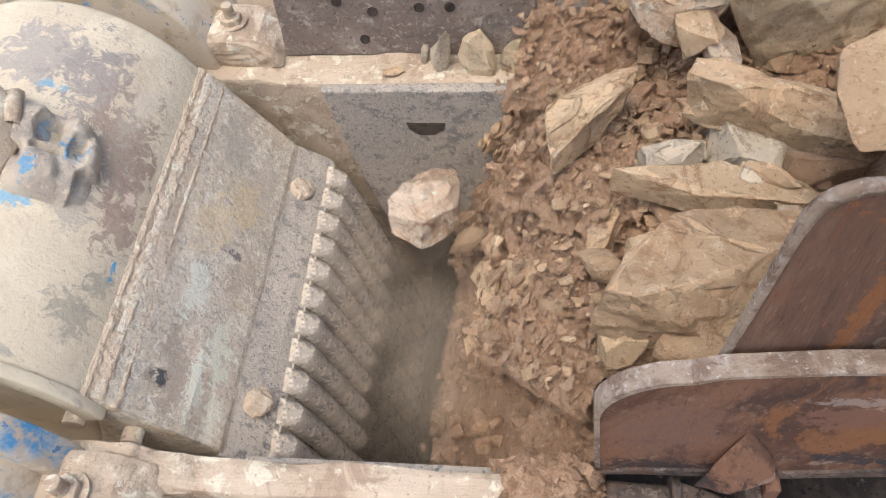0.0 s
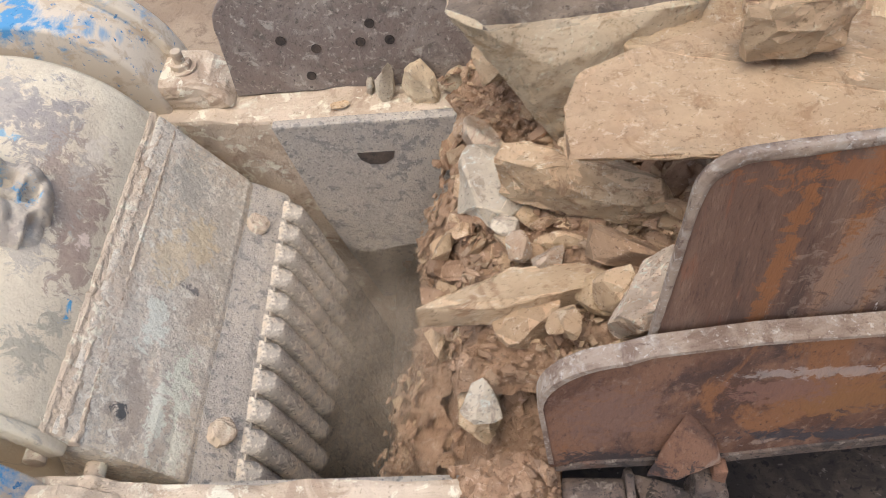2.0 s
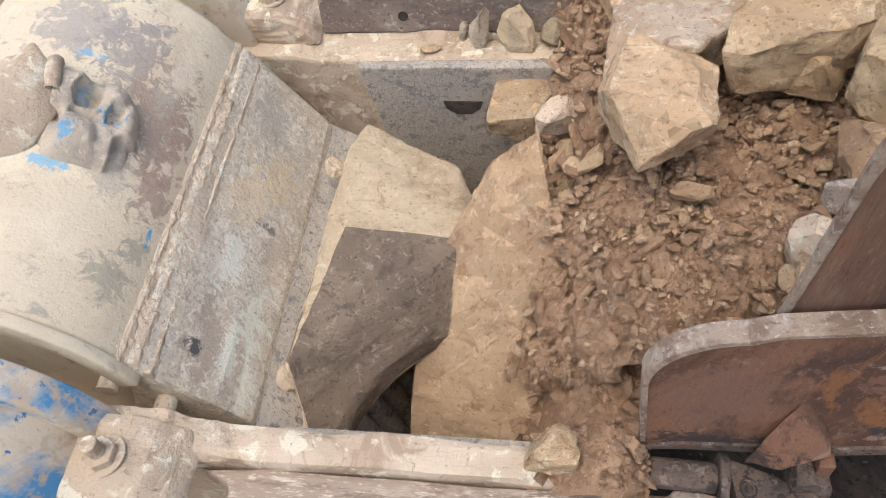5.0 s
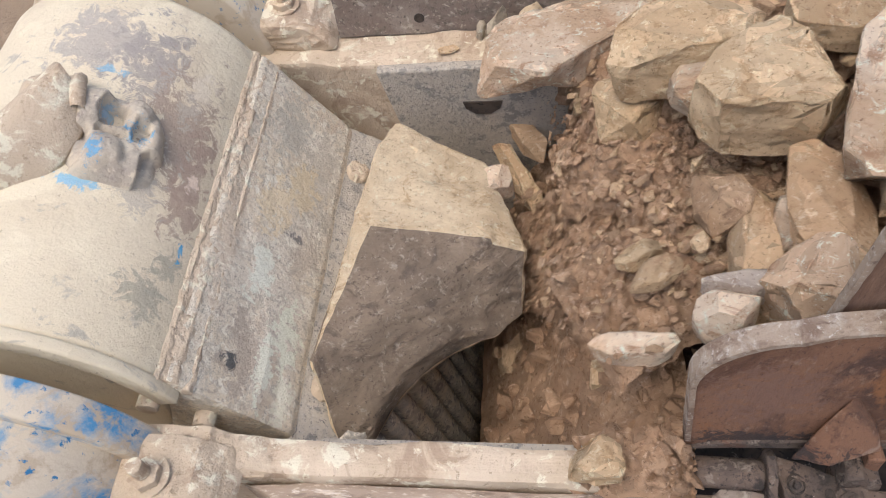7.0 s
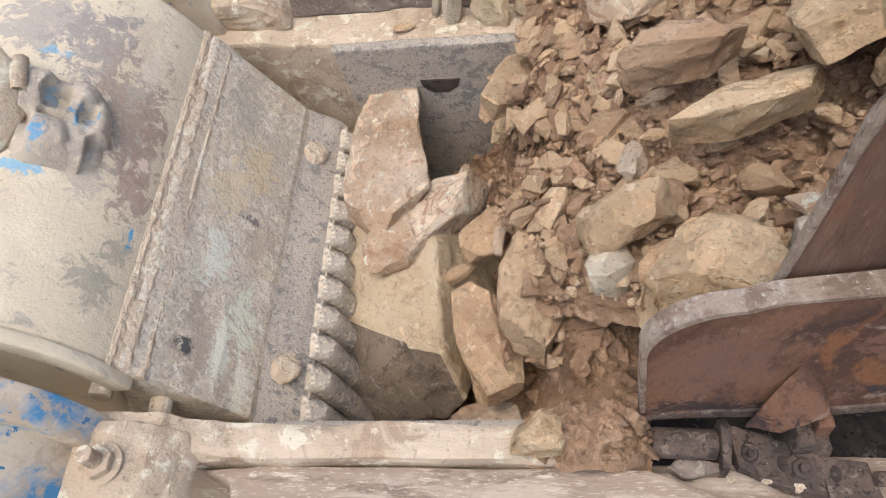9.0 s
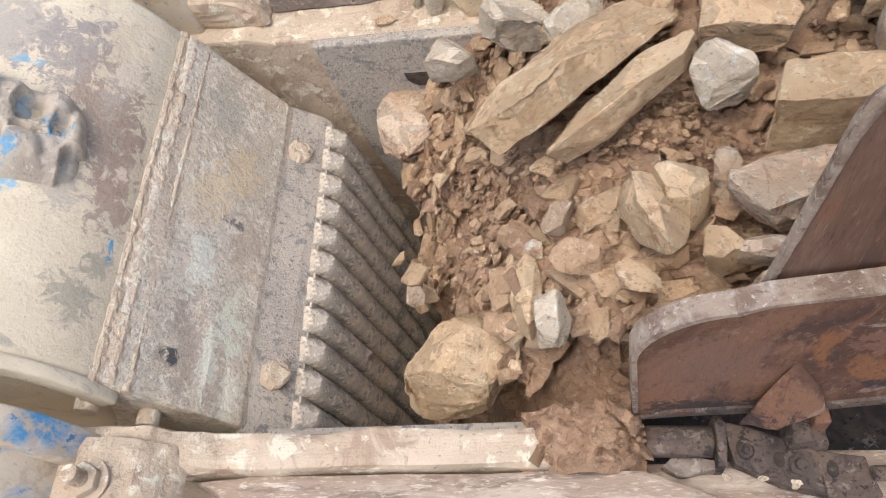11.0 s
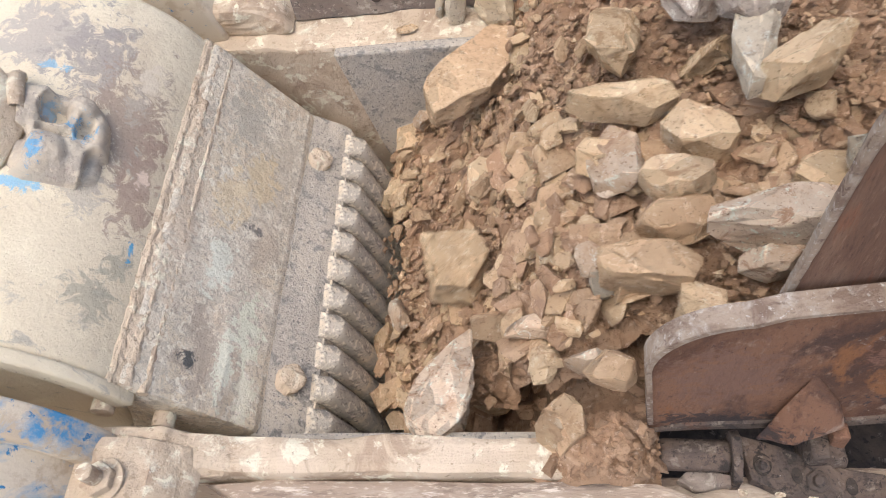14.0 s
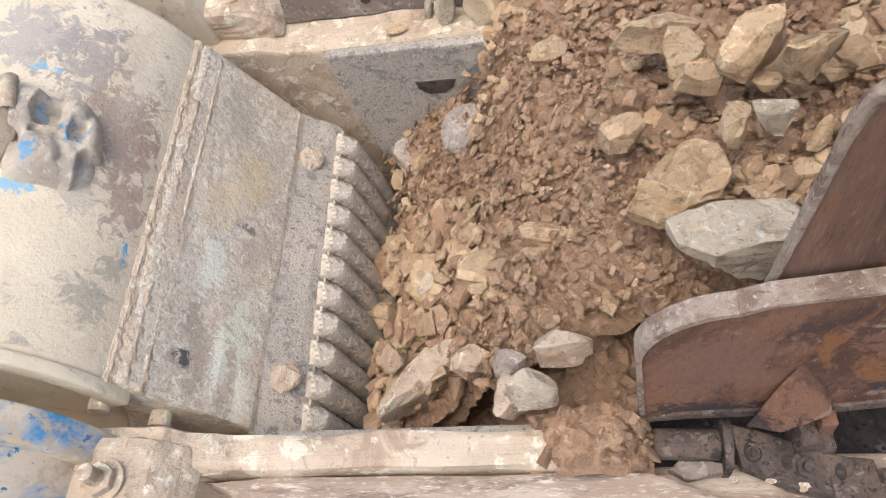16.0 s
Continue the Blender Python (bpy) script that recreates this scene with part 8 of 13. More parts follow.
    walk(big[46], [(0.00, pose(3.401, 0.250, 0.864, 0, 0, -5)), (1.00, pose(3.231, 0.250, 0.823, 0, 0, -5)), (2.00, pose(3.061, 0.250, 0.783, 0, 0, -5)), (3.00, pose(2.891, 0.250, 0.742, 0, 0, -5)), (4.00, pose(2.741, 0.250, 0.706, 0, 0, -5)), (5.00, pose(2.615, 0.250, 0.676, 0, 0, -5)), (6.00, pose(2.495, 0.250, 0.647, 0, 0, -5)), (7.00, pose(2.284, 0.250, 0.596, 0, 0, -5)), (8.00, pose(2.034, 0.250, 0.536, 0, 0, -5)), (9.00, pose(1.793, 0.250, 0.478, 0, 0, -5)), (10.00, pose(1.573, 0.250, 0.425, 0, 0, -5)), (11.00, pose(1.345, 0.250, 0.371, 0, 0, -5)), (12.00, pose(1.085, 0.250, 0.308, 0, 0, -5)), (13.30, pose(0.747, 0.250, 0.227, 0, 0, -5)), (14.00, pose(0.605, 0.181, 0.183, 0, 0, -2)), (14.50, pose(0.405, 0.135, 0.045, 0, 0, 55)), (15.00, pose(0.281, 0.165, -0.219, 0, 0, 60)), (15.80, pose(0.281, 0.198, -0.569, 25, -40, 75)), (16.10, pose(0.240, 0.210, -1.200, 50, -70, 90)), (16.45, pose(0.250, 0.210, -2.250, 50, -80, 90)), (16.80, pose(0.250, 0.210, -2.250, 50, -80, 90))])
    walk(big[47], [(0.00, pose(3.899, 0.214, 1.014, 0, 0, -6)), (1.00, pose(3.729, 0.214, 0.973, 0, 0, -6)), (2.00, pose(3.559, 0.214, 0.932, 0, 0, -6)), (3.00, pose(3.389, 0.214, 0.891, 0, 0, -6)), (4.00, pose(3.239, 0.214, 0.855, 0, 0, -6)), (5.00, pose(3.113, 0.214, 0.825, 0, 0, -6)), (6.00, pose(2.993, 0.214, 0.796, 0, 0, -6)), (7.00, pose(2.782, 0.214, 0.746, 0, 0, -6)), (8.00, pose(2.532, 0.214, 0.686, 0, 0, -6)), (9.00, pose(2.291, 0.214, 0.628, 0, 0, -6)), (10.00, pose(2.071, 0.214, 0.575, 0, 0, -6)), (11.00, pose(1.843, 0.214, 0.520, 0, 0, -6)), (12.00, pose(1.583, 0.214, 0.458, 0, 0, -6)), (13.00, pose(1.323, 0.214, 0.395, 0, 0, -6)), (14.00, pose(1.063, 0.214, 0.333, 0, 0, -6)), (14.50, pose(0.933, 0.214, 0.302, 0, 0, -6)), (15.00, pose(0.856, 0.216, 0.283, 0, 0, -5)), (15.50, pose(0.785, 0.187, 0.266, 0, 0, -5)), (16.00, pose(0.743, 0.172, 0.256, 0, 0, -5)), (16.50, pose(0.643, 0.172, 0.236, 0, 0, -5))])
    walk(big[48], [(0.00, pose(3.883, 0.317, 1.010, 0, 0, 7)), (1.00, pose(3.713, 0.317, 0.969, 0, 0, 7)), (2.00, pose(3.543, 0.317, 0.928, 0, 0, 7)), (3.00, pose(3.373, 0.317, 0.887, 0, 0, 7)), (4.00, pose(3.223, 0.317, 0.851, 0, 0, 7)), (5.00, pose(3.097, 0.317, 0.821, 0, 0, 7)), (6.00, pose(2.977, 0.317, 0.792, 0, 0, 7)), (7.00, pose(2.766, 0.317, 0.742, 0, 0, 7)), (8.00, pose(2.516, 0.317, 0.682, 0, 0, 7)), (9.00, pose(2.275, 0.317, 0.624, 0, 0, 7)), (10.00, pose(2.055, 0.317, 0.571, 0, 0, 7)), (11.00, pose(1.827, 0.317, 0.516, 0, 0, 7)), (12.00, pose(1.567, 0.317, 0.454, 0, 0, 7)), (13.00, pose(1.307, 0.317, 0.392, 0, 0, 7)), (14.00, pose(1.047, 0.317, 0.329, 0, 0, 7)), (14.50, pose(0.917, 0.317, 0.298, 0, 0, 7)), (15.00, pose(0.839, 0.290, 0.279, 0, 0, 7)), (15.50, pose(0.747, 0.292, 0.257, 0, 0, 7)), (16.00, pose(0.682, 0.272, 0.242, 0, 0, 7)), (16.50, pose(0.582, 0.272, 0.222, 0, 0, 7))])
    walk(big[49], [(0.00, pose(3.661, 0.633, 0.977, 0, 0, -10)), (1.00, pose(3.491, 0.633, 0.936, 0, 0, -10)), (2.00, pose(3.321, 0.633, 0.895, 0, 0, -10)), (3.00, pose(3.151, 0.633, 0.854, 0, 0, -10)), (4.00, pose(3.001, 0.633, 0.818, 0, 0, -10)), (5.00, pose(2.875, 0.633, 0.788, 0, 0, -10)), (6.00, pose(2.755, 0.633, 0.759, 0, 0, -10)), (7.00, pose(2.544, 0.633, 0.709, 0, 0, -10)), (8.00, pose(2.294, 0.633, 0.649, 0, 0, -10)), (9.00, pose(2.053, 0.633, 0.591, 0, 0, -10)), (10.00, pose(1.833, 0.633, 0.538, 0, 0, -10)), (11.00, pose(1.605, 0.633, 0.483, 0, 0, -10)), (12.00, pose(1.345, 0.633, 0.421, 0, 0, -10)), (13.00, pose(1.085, 0.633, 0.359, 0, 0, -10)), (14.00, pose(0.825, 0.633, 0.296, 0, 0, -10)), (15.00, pose(0.565, 0.633, 0.234, 0, 0, -10)), (15.50, pose(0.427, 0.766, 0.087, 0, 0, -8)), (16.00, pose(0.316, 0.732, -0.124, 0, 0, -6)), (16.50, pose(0.216, 0.732, -0.144, 0, 0, -6))])
    walk(big[50], [(0.00, pose(3.578, 0.685, 0.937, 0, 0, -7)), (1.00, pose(3.408, 0.685, 0.896, 0, 0, -7)), (2.00, pose(3.238, 0.685, 0.855, 0, 0, -7)), (3.00, pose(3.068, 0.685, 0.814, 0, 0, -7)), (4.00, pose(2.918, 0.685, 0.778, 0, 0, -7)), (5.00, pose(2.792, 0.685, 0.748, 0, 0, -7)), (6.00, pose(2.672, 0.685, 0.719, 0, 0, -7)), (7.00, pose(2.461, 0.685, 0.669, 0, 0, -7)), (8.00, pose(2.211, 0.685, 0.609, 0, 0, -7)), (9.00, pose(1.970, 0.685, 0.551, 0, 0, -7)), (10.00, pose(1.750, 0.685, 0.498, 0, 0, -7)), (11.00, pose(1.522, 0.685, 0.443, 0, 0, -7)), (12.00, pose(1.262, 0.685, 0.381, 0, 0, -7)), (13.00, pose(1.002, 0.685, 0.318, 0, 0, -7)), (14.00, pose(0.742, 0.685, 0.256, 0, 0, -7)), (15.00, pose(0.482, 0.685, 0.142, 0, 0, -7)), (15.50, pose(0.313, 0.778, -0.087, 0, 0, -7)), (16.00, pose(0.171, 0.821, -0.309, 0, 0, -5)), (16.50, pose(0.071, 0.821, -0.329, 0, 0, -5))])
    walk(big[51], [(0.00, pose(0.733, 0.478, 0.224, 0, 0, 0)), (0.50, pose(0.665, 0.447, 0.188, 0, 0, 2)), (0.80, pose(0.556, 0.359, 0.111, 0, 0, 2)), (1.30, pose(0.454, 0.373, -0.450, 25, -40, 17)), (1.60, pose(0.240, 0.375, -1.200, 50, -70, 32)), (1.95, pose(0.250, 0.375, -2.250, 50, -80, 32)), (16.50, pose(0.250, 0.375, -2.250, 50, -80, 32))])
    walk(big[52], [(0.00, pose(0.883, 0.414, 0.260, 0, 0, -32)), (0.50, pose(0.831, 0.394, 0.247, 0, 0, -31)), (1.00, pose(0.754, 0.409, 0.229, 0, 0, -27)), (1.50, pose(0.720, 0.387, 0.211, 0, 0, -2)), (2.00, pose(0.655, 0.359, 0.155, 0, 0, -4)), (2.50, pose(0.513, 0.373, -0.450, 25, -40, 11)), (2.80, pose(0.240, 0.375, -1.200, 50, -70, 26)), (3.15, pose(0.250, 0.375, -2.250, 50, -80, 26)), (16.50, pose(0.250, 0.375, -2.250, 50, -80, 26))])
    walk(big[53], [(0.00, pose(0.708, 0.296, 0.218, 0, 0, 2)), (0.50, pose(0.578, 0.346, 0.137, 0, 0, 4)), (0.90, pose(0.412, 0.440, -0.250, 0, 0, 3)), (1.30, pose(0.367, 0.446, -0.600, 25, -40, 18)), (1.60, pose(0.240, 0.444, -1.200, 50, -70, 33)), (1.95, pose(0.250, 0.444, -2.250, 50, -80, 33)), (16.50, pose(0.250, 0.444, -2.250, 50, -80, 33))])
    walk(big[54], [(0.00, pose(0.619, 0.368, 0.147, 0, 0, -30)), (0.40, pose(0.487, 0.470, -0.200, 0, 0, -32)), (0.80, pose(0.412, 0.473, -0.550, 25, -40, -17)), (1.10, pose(0.240, 0.469, -1.200, 50, -70, -2)), (1.45, pose(0.250, 0.469, -2.250, 50, -80, -2)), (16.50, pose(0.250, 0.469, -2.250, 50, -80, -2))])
    walk(big[55], [(0.00, pose(0.806, 0.736, 0.291, 0, 0, -2)), (0.50, pose(0.715, 0.866, 0.270, 0, 0, 0)), (1.00, pose(0.632, 0.854, 0.250, 0, 0, -3)), (1.50, pose(0.618, 0.830, 0.246, 0, 0, -7)), (2.00, pose(0.561, 0.807, 0.213, 0, 0, -6)), (2.30, pose(0.348, 0.933, -0.200, 0, 0, -4)), (2.70, pose(0.329, 0.889, -0.550, 25, -40, 11)), (3.00, pose(0.240, 0.863, -1.200, 50, -70, 26)), (3.35, pose(0.250, 0.863, -2.250, 50, -80, 26)), (16.50, pose(0.250, 0.863, -2.250, 50, -80, 26))])
    walk(big[56], [(0.00, pose(0.646, 0.164, 0.153, 0, 0, 2)), (0.50, pose(0.604, 0.165, 0.040, 0, 0, 4)), (0.90, pose(0.537, 0.125, 0.000, 0, 0, 45)), (1.15, pose(0.450, 0.166, -0.200, 0, 0, 44)), (1.55, pose(0.390, 0.199, -0.550, 25, -40, 59)), (1.85, pose(0.240, 0.211, -1.200, 50, -70, 74)), (2.20, pose(0.250, 0.211, -2.250, 50, -80, 74)), (16.50, pose(0.250, 0.211, -2.250, 50, -80, 74))])
    walk(big[57], [(0.00, pose(0.746, 0.142, 0.197, 0, 0, 2)), (0.30, pose(0.695, 0.142, 0.165, 0, 0, 2)), (1.00, pose(0.532, 0.123, 0.000, 0, 0, 14)), (1.30, pose(0.513, 0.099, -0.100, 0, 0, 11)), (1.70, pose(0.428, 0.139, -0.450, 25, -40, 26)), (2.00, pose(0.240, 0.154, -1.200, 50, -70, 41)), (2.35, pose(0.250, 0.154, -2.250, 50, -80, 41)), (16.50, pose(0.250, 0.154, -2.250, 50, -80, 41))])
    walk(big[58], [(0.00, pose(0.726, 0.265, 0.192, 0, 0, 2)), (1.00, pose(0.556, 0.265, 0.151, 0, 0, 2)), (1.50, pose(0.550, 0.321, 0.130, 0, 0, -4)), (2.00, pose(0.475, 0.524, -0.100, 0, 0, -3)), (2.30, pose(0.334, 0.561, -0.350, 0, 0, -1)), (2.70, pose(0.320, 0.555, -0.700, 25, -40, 14)), (3.00, pose(0.240, 0.547, -1.200, 50, -70, 29)), (3.35, pose(0.250, 0.547, -2.250, 50, -80, 29)), (16.50, pose(0.250, 0.547, -2.250, 50, -80, 29))])
    walk(big[59], [(0.00, pose(0.851, 0.713, 0.302, 0, 0, 0)), (1.00, pose(0.681, 0.713, 0.261, 0, 0, 0)), (1.50, pose(0.608, 0.657, 0.244, 0, 0, 24)), (2.00, pose(0.525, 0.692, 0.146, 0, 0, 22)), (2.40, pose(0.357, 0.703, -0.200, 0, 0, -3)), (2.80, pose(0.334, 0.683, -0.550, 25, -40, 12)), (3.10, pose(0.240, 0.667, -1.200, 50, -70, 27)), (3.45, pose(0.250, 0.667, -2.250, 50, -80, 27)), (16.50, pose(0.250, 0.667, -2.250, 50, -80, 27))])
    walk(big[60], [(0.00, pose(0.861, 0.419, 0.255, 0, 0, 0)), (1.20, pose(0.657, 0.419, 0.206, 0, 0, 0)), (2.00, pose(0.558, 0.390, 0.172, 0, 0, -6)), (2.40, pose(0.379, 0.528, -0.200, 0, 0, -1)), (2.80, pose(0.347, 0.525, -0.550, 25, -40, 14)), (3.10, pose(0.240, 0.519, -1.200, 50, -70, 29)), (3.45, pose(0.250, 0.519, -2.250, 50, -80, 29)), (16.50, pose(0.250, 0.519, -2.250, 50, -80, 29))])
    walk(big[61], [(0.00, pose(0.974, 0.429, 0.262, 0, 0, 2)), (1.00, pose(0.804, 0.429, 0.221, 0, 0, 2)), (1.50, pose(0.733, 0.406, 0.204, 0, 0, -4)), (2.00, pose(0.761, 0.296, 0.211, 0, 0, -23)), (2.50, pose(0.689, 0.285, 0.183, 0, 0, 0)), (3.00, pose(0.550, 0.233, -0.050, 0, 0, 0)), (3.40, pose(0.450, 0.260, -0.450, 25, -40, 15)), (3.70, pose(0.240, 0.268, -1.200, 50, -70, 30)), (4.05, pose(0.250, 0.268, -2.250, 50, -80, 30)), (16.50, pose(0.250, 0.268, -2.250, 50, -80, 30))])
    walk(big[62], [(0.00, pose(0.888, 0.533, 0.231, 0, 0, -5)), (1.00, pose(0.718, 0.533, 0.190, 0, 0, -5)), (2.00, pose(0.548, 0.533, 0.126, 0, 0, -5)), (2.50, pose(0.305, 0.705, -0.150, 0, 0, -36)), (2.70, pose(0.187, 0.633, -0.400, 0, 0, 0)), (3.00, pose(0.187, 0.620, -0.750, 25, -40, 15)), (3.30, pose(0.240, 0.608, -1.200, 50, -70, 30)), (3.65, pose(0.250, 0.608, -2.250, 50, -80, 30)), (16.50, pose(0.250, 0.608, -2.250, 50, -80, 30))])
    walk(big[63], [(0.00, pose(0.925, 0.209, 0.240, 0, 0, -4)), (1.00, pose(0.755, 0.209, 0.199, 0, 0, -4)), (1.90, pose(0.602, 0.209, 0.142, 0, 0, -4)), (2.50, pose(0.411, 0.288, -0.100, 0, 0, 45)), (2.75, pose(0.296, 0.278, -0.300, 0, 0, 44)), (3.05, pose(0.296, 0.300, -0.650, 25, -40, 59)), (3.35, pose(0.240, 0.306, -1.200, 50, -70, 74)), (3.70, pose(0.250, 0.306, -2.250, 50, -80, 74)), (16.50, pose(0.250, 0.306, -2.250, 50, -80, 74))])
    walk(big[64], [(0.00, pose(1.054, 0.228, 0.271, 0, 0, -4)), (1.00, pose(0.884, 0.228, 0.230, 0, 0, -4)), (1.80, pose(0.748, 0.228, 0.197, 0, 0, -4)), (2.50, pose(0.660, 0.213, 0.176, 0, 0, 0)), (3.00, pose(0.506, 0.263, -0.100, 0, 0, 0)), (3.40, pose(0.424, 0.287, -0.450, 25, -40, 15)), (3.70, pose(0.240, 0.293, -1.200, 50, -70, 30)), (4.05, pose(0.250, 0.293, -2.250, 50, -80, 30)), (16.50, pose(0.250, 0.293, -2.250, 50, -80, 30))])
    walk(big[65], [(0.00, pose(1.193, 0.803, 0.384, 0, 0, -5)), (1.00, pose(1.023, 0.803, 0.344, 0, 0, -5)), (2.20, pose(0.819, 0.803, 0.295, 0, 0, -5)), (3.00, pose(0.629, 0.824, 0.249, 0, 0, 41)), (3.50, pose(0.528, 0.855, 0.192, 0, 0, 41)), (4.00, pose(0.457, 0.916, 0.067, 0, 0, -3)), (6.50, pose(0.092, 1.745, -0.621, 0, 0, 2)), (7.50, pose(0.103, 1.621, -0.971, 25, -40, 17)), (7.80, pose(0.240, 1.553, -1.200, 50, -70, 32)), (8.15, pose(0.250, 1.553, -2.250, 50, -80, 32)), (16.50, pose(0.250, 1.553, -2.250, 50, -80, 32))])
    walk(big[66], [(0.00, pose(1.306, 0.423, 0.612, 0, 0, -5)), (1.00, pose(1.136, 0.423, 0.571, 0, 0, -5)), (1.70, pose(1.017, 0.423, 0.542, 0, 0, -5)), (2.00, pose(0.991, 0.462, 0.536, 0, 0, 9)), (2.50, pose(0.856, 0.482, 0.493, 0, 0, 27)), (2.80, pose(0.742, 0.487, 0.426, 0, 0, 40)), (3.10, pose(0.604, 0.661, 0.203, 0, 0, 67)), (3.60, pose(0.473, 0.728, -0.100, 0, 0, 69)), (4.00, pose(0.404, 0.705, -0.450, 25, -40, 84)), (4.30, pose(0.240, 0.688, -1.200, 50, -70, 99)), (4.65, pose(0.250, 0.688, -2.250, 50, -80, 99)), (16.50, pose(0.250, 0.688, -2.250, 50, -80, 99))])
    walk(big[67], [(0.00, pose(1.272, 0.579, 0.383, 0, 0, -4)), (1.00, pose(1.102, 0.579, 0.342, 0, 0, -4)), (2.00, pose(0.932, 0.579, 0.302, 0, 0, -4)), (3.00, pose(0.762, 0.579, 0.261, 0, 0, -4)), (3.50, pose(0.754, 0.572, 0.259, 0, 0, -2)), (4.00, pose(0.611, 0.521, 0.205, 0, 0, 27)), (5.50, pose(0.445, 0.728, -0.005, 0, 0, 29)), (7.00, pose(0.276, 0.618, -0.100, 0, 0, 24)), (7.60, pose(0.276, 0.606, -0.450, 25, -40, 39)), (7.90, pose(0.240, 0.595, -1.200, 50, -70, 54)), (8.25, pose(0.250, 0.595, -2.250, 50, -80, 54)), (16.50, pose(0.250, 0.595, -2.250, 50, -80, 54))])
    walk(big[68], [(0.00, pose(1.644, 0.286, 0.472, 0, 0, 0)), (1.00, pose(1.474, 0.286, 0.432, 0, 0, 0)), (2.00, pose(1.304, 0.286, 0.391, 0, 0, 0)), (3.00, pose(1.134, 0.286, 0.350, 0, 0, 0)), (4.20, pose(0.954, 0.286, 0.307, 0, 0, 0)), (6.50, pose(0.808, 0.253, 0.252, 0, 0, 16)), (7.00, pose(0.692, 0.171, 0.214, 0, 0, 7)), (7.50, pose(0.615, 0.185, 0.146, 0, 0, 13)), (7.80, pose(0.510, 0.189, -0.100, 0, 0, 11)), (8.30, pose(0.426, 0.220, -0.450, 25, -40, 26)), (8.60, pose(0.240, 0.230, -1.200, 50, -70, 41)), (8.95, pose(0.250, 0.230, -2.250, 50, -80, 41)), (16.50, pose(0.250, 0.230, -2.250, 50, -80, 41))])
    walk(big[69], [(0.00, pose(1.595, 0.218, 0.441, 0, 0, 3)), (1.00, pose(1.425, 0.218, 0.400, 0, 0, 3)), (2.00, pose(1.255, 0.218, 0.359, 0, 0, 3)), (3.00, pose(1.085, 0.218, 0.318, 0, 0, 3)), (4.20, pose(0.905, 0.218, 0.275, 0, 0, 3)), (6.50, pose(0.738, 0.176, 0.225, 0, 0, 2)), (7.00, pose(0.653, 0.116, 0.195, 0, 0, 16)), (7.30, pose(0.557, 0.132, 0.020, 0, 0, 2)), (7.60, pose(0.413, 0.163, -0.200, 0, 0, 0)), (8.10, pose(0.368, 0.197, -0.550, 25, -40, 15)), (8.40, pose(0.240, 0.208, -1.200, 50, -70, 30)), (8.75, pose(0.250, 0.208, -2.250, 50, -80, 30)), (16.50, pose(0.250, 0.208, -2.250, 50, -80, 30))])
    walk(big[70], [(0.00, pose(1.657, 0.131, 0.426, 0, 0, 5)), (1.00, pose(1.487, 0.131, 0.385, 0, 0, 5)), (2.00, pose(1.317, 0.131, 0.344, 0, 0, 5)), (3.00, pose(1.147, 0.131, 0.303, 0, 0, 5)), (4.00, pose(0.997, 0.131, 0.267, 0, 0, 5)), (5.00, pose(0.871, 0.131, 0.237, 0, 0, 5)), (6.30, pose(0.715, 0.131, 0.200, 0, 0, 5)), (6.50, pose(0.685, 0.115, 0.192, 0, 0, 5)), (7.00, pose(0.536, 0.114, 0.105, 0, 0, 2)), (7.30, pose(0.438, 0.144, -0.150, 0, 0, 0)), (7.70, pose(0.383, 0.179, -0.500, 25, -40, 15)), (8.00, pose(0.240, 0.192, -1.200, 50, -70, 30)), (8.35, pose(0.250, 0.192, -2.250, 50, -80, 30)), (16.50, pose(0.250, 0.192, -2.250, 50, -80, 30))])
    walk(big[71], [(0.00, pose(1.629, 0.171, 0.419, 0, 0, 5)), (1.00, pose(1.459, 0.171, 0.378, 0, 0, 5)), (2.00, pose(1.289, 0.171, 0.337, 0, 0, 5)), (3.00, pose(1.119, 0.171, 0.296, 0, 0, 5)), (4.00, pose(0.969, 0.171, 0.260, 0, 0, 5)), (5.00, pose(0.843, 0.171, 0.230, 0, 0, 5)), (6.20, pose(0.699, 0.171, 0.196, 0, 0, 5)), (6.50, pose(0.623, 0.143, 0.168, 0, 0, 5)), (6.90, pose(0.516, 0.184, -0.100, 0, 0, 2)), (7.30, pose(0.430, 0.216, -0.450, 25, -40, 17)), (7.60, pose(0.240, 0.226, -1.200, 50, -70, 32)), (7.95, pose(0.250, 0.226, -2.250, 50, -80, 32)), (16.50, pose(0.250, 0.226, -2.250, 50, -80, 32))])
    walk(big[72], [(0.00, pose(1.734, 0.399, 0.474, 0, 0, 2)), (1.00, pose(1.564, 0.399, 0.433, 0, 0, 2)), (2.00, pose(1.394, 0.399, 0.392, 0, 0, 2)), (3.00, pose(1.224, 0.399, 0.352, 0, 0, 2)), (4.00, pose(1.074, 0.399, 0.316, 0, 0, 2)), (5.00, pose(0.948, 0.399, 0.285, 0, 0, 2)), (6.30, pose(0.792, 0.399, 0.248, 0, 0, 2)), (6.50, pose(0.744, 0.395, 0.237, 0, 0, 4)), (7.00, pose(0.679, 0.343, 0.211, 0, 0, 13)), (7.50, pose(0.577, 0.284, 0.176, 0, 0, 11)), (8.00, pose(0.463, 0.261, -0.052, 0, 0, 9)), (8.40, pose(0.398, 0.285, -0.450, 25, -40, 24)), (8.70, pose(0.240, 0.292, -1.200, 50, -70, 39)), (9.05, pose(0.250, 0.292, -2.250, 50, -80, 39)), (16.50, pose(0.250, 0.292, -2.250, 50, -80, 39))])
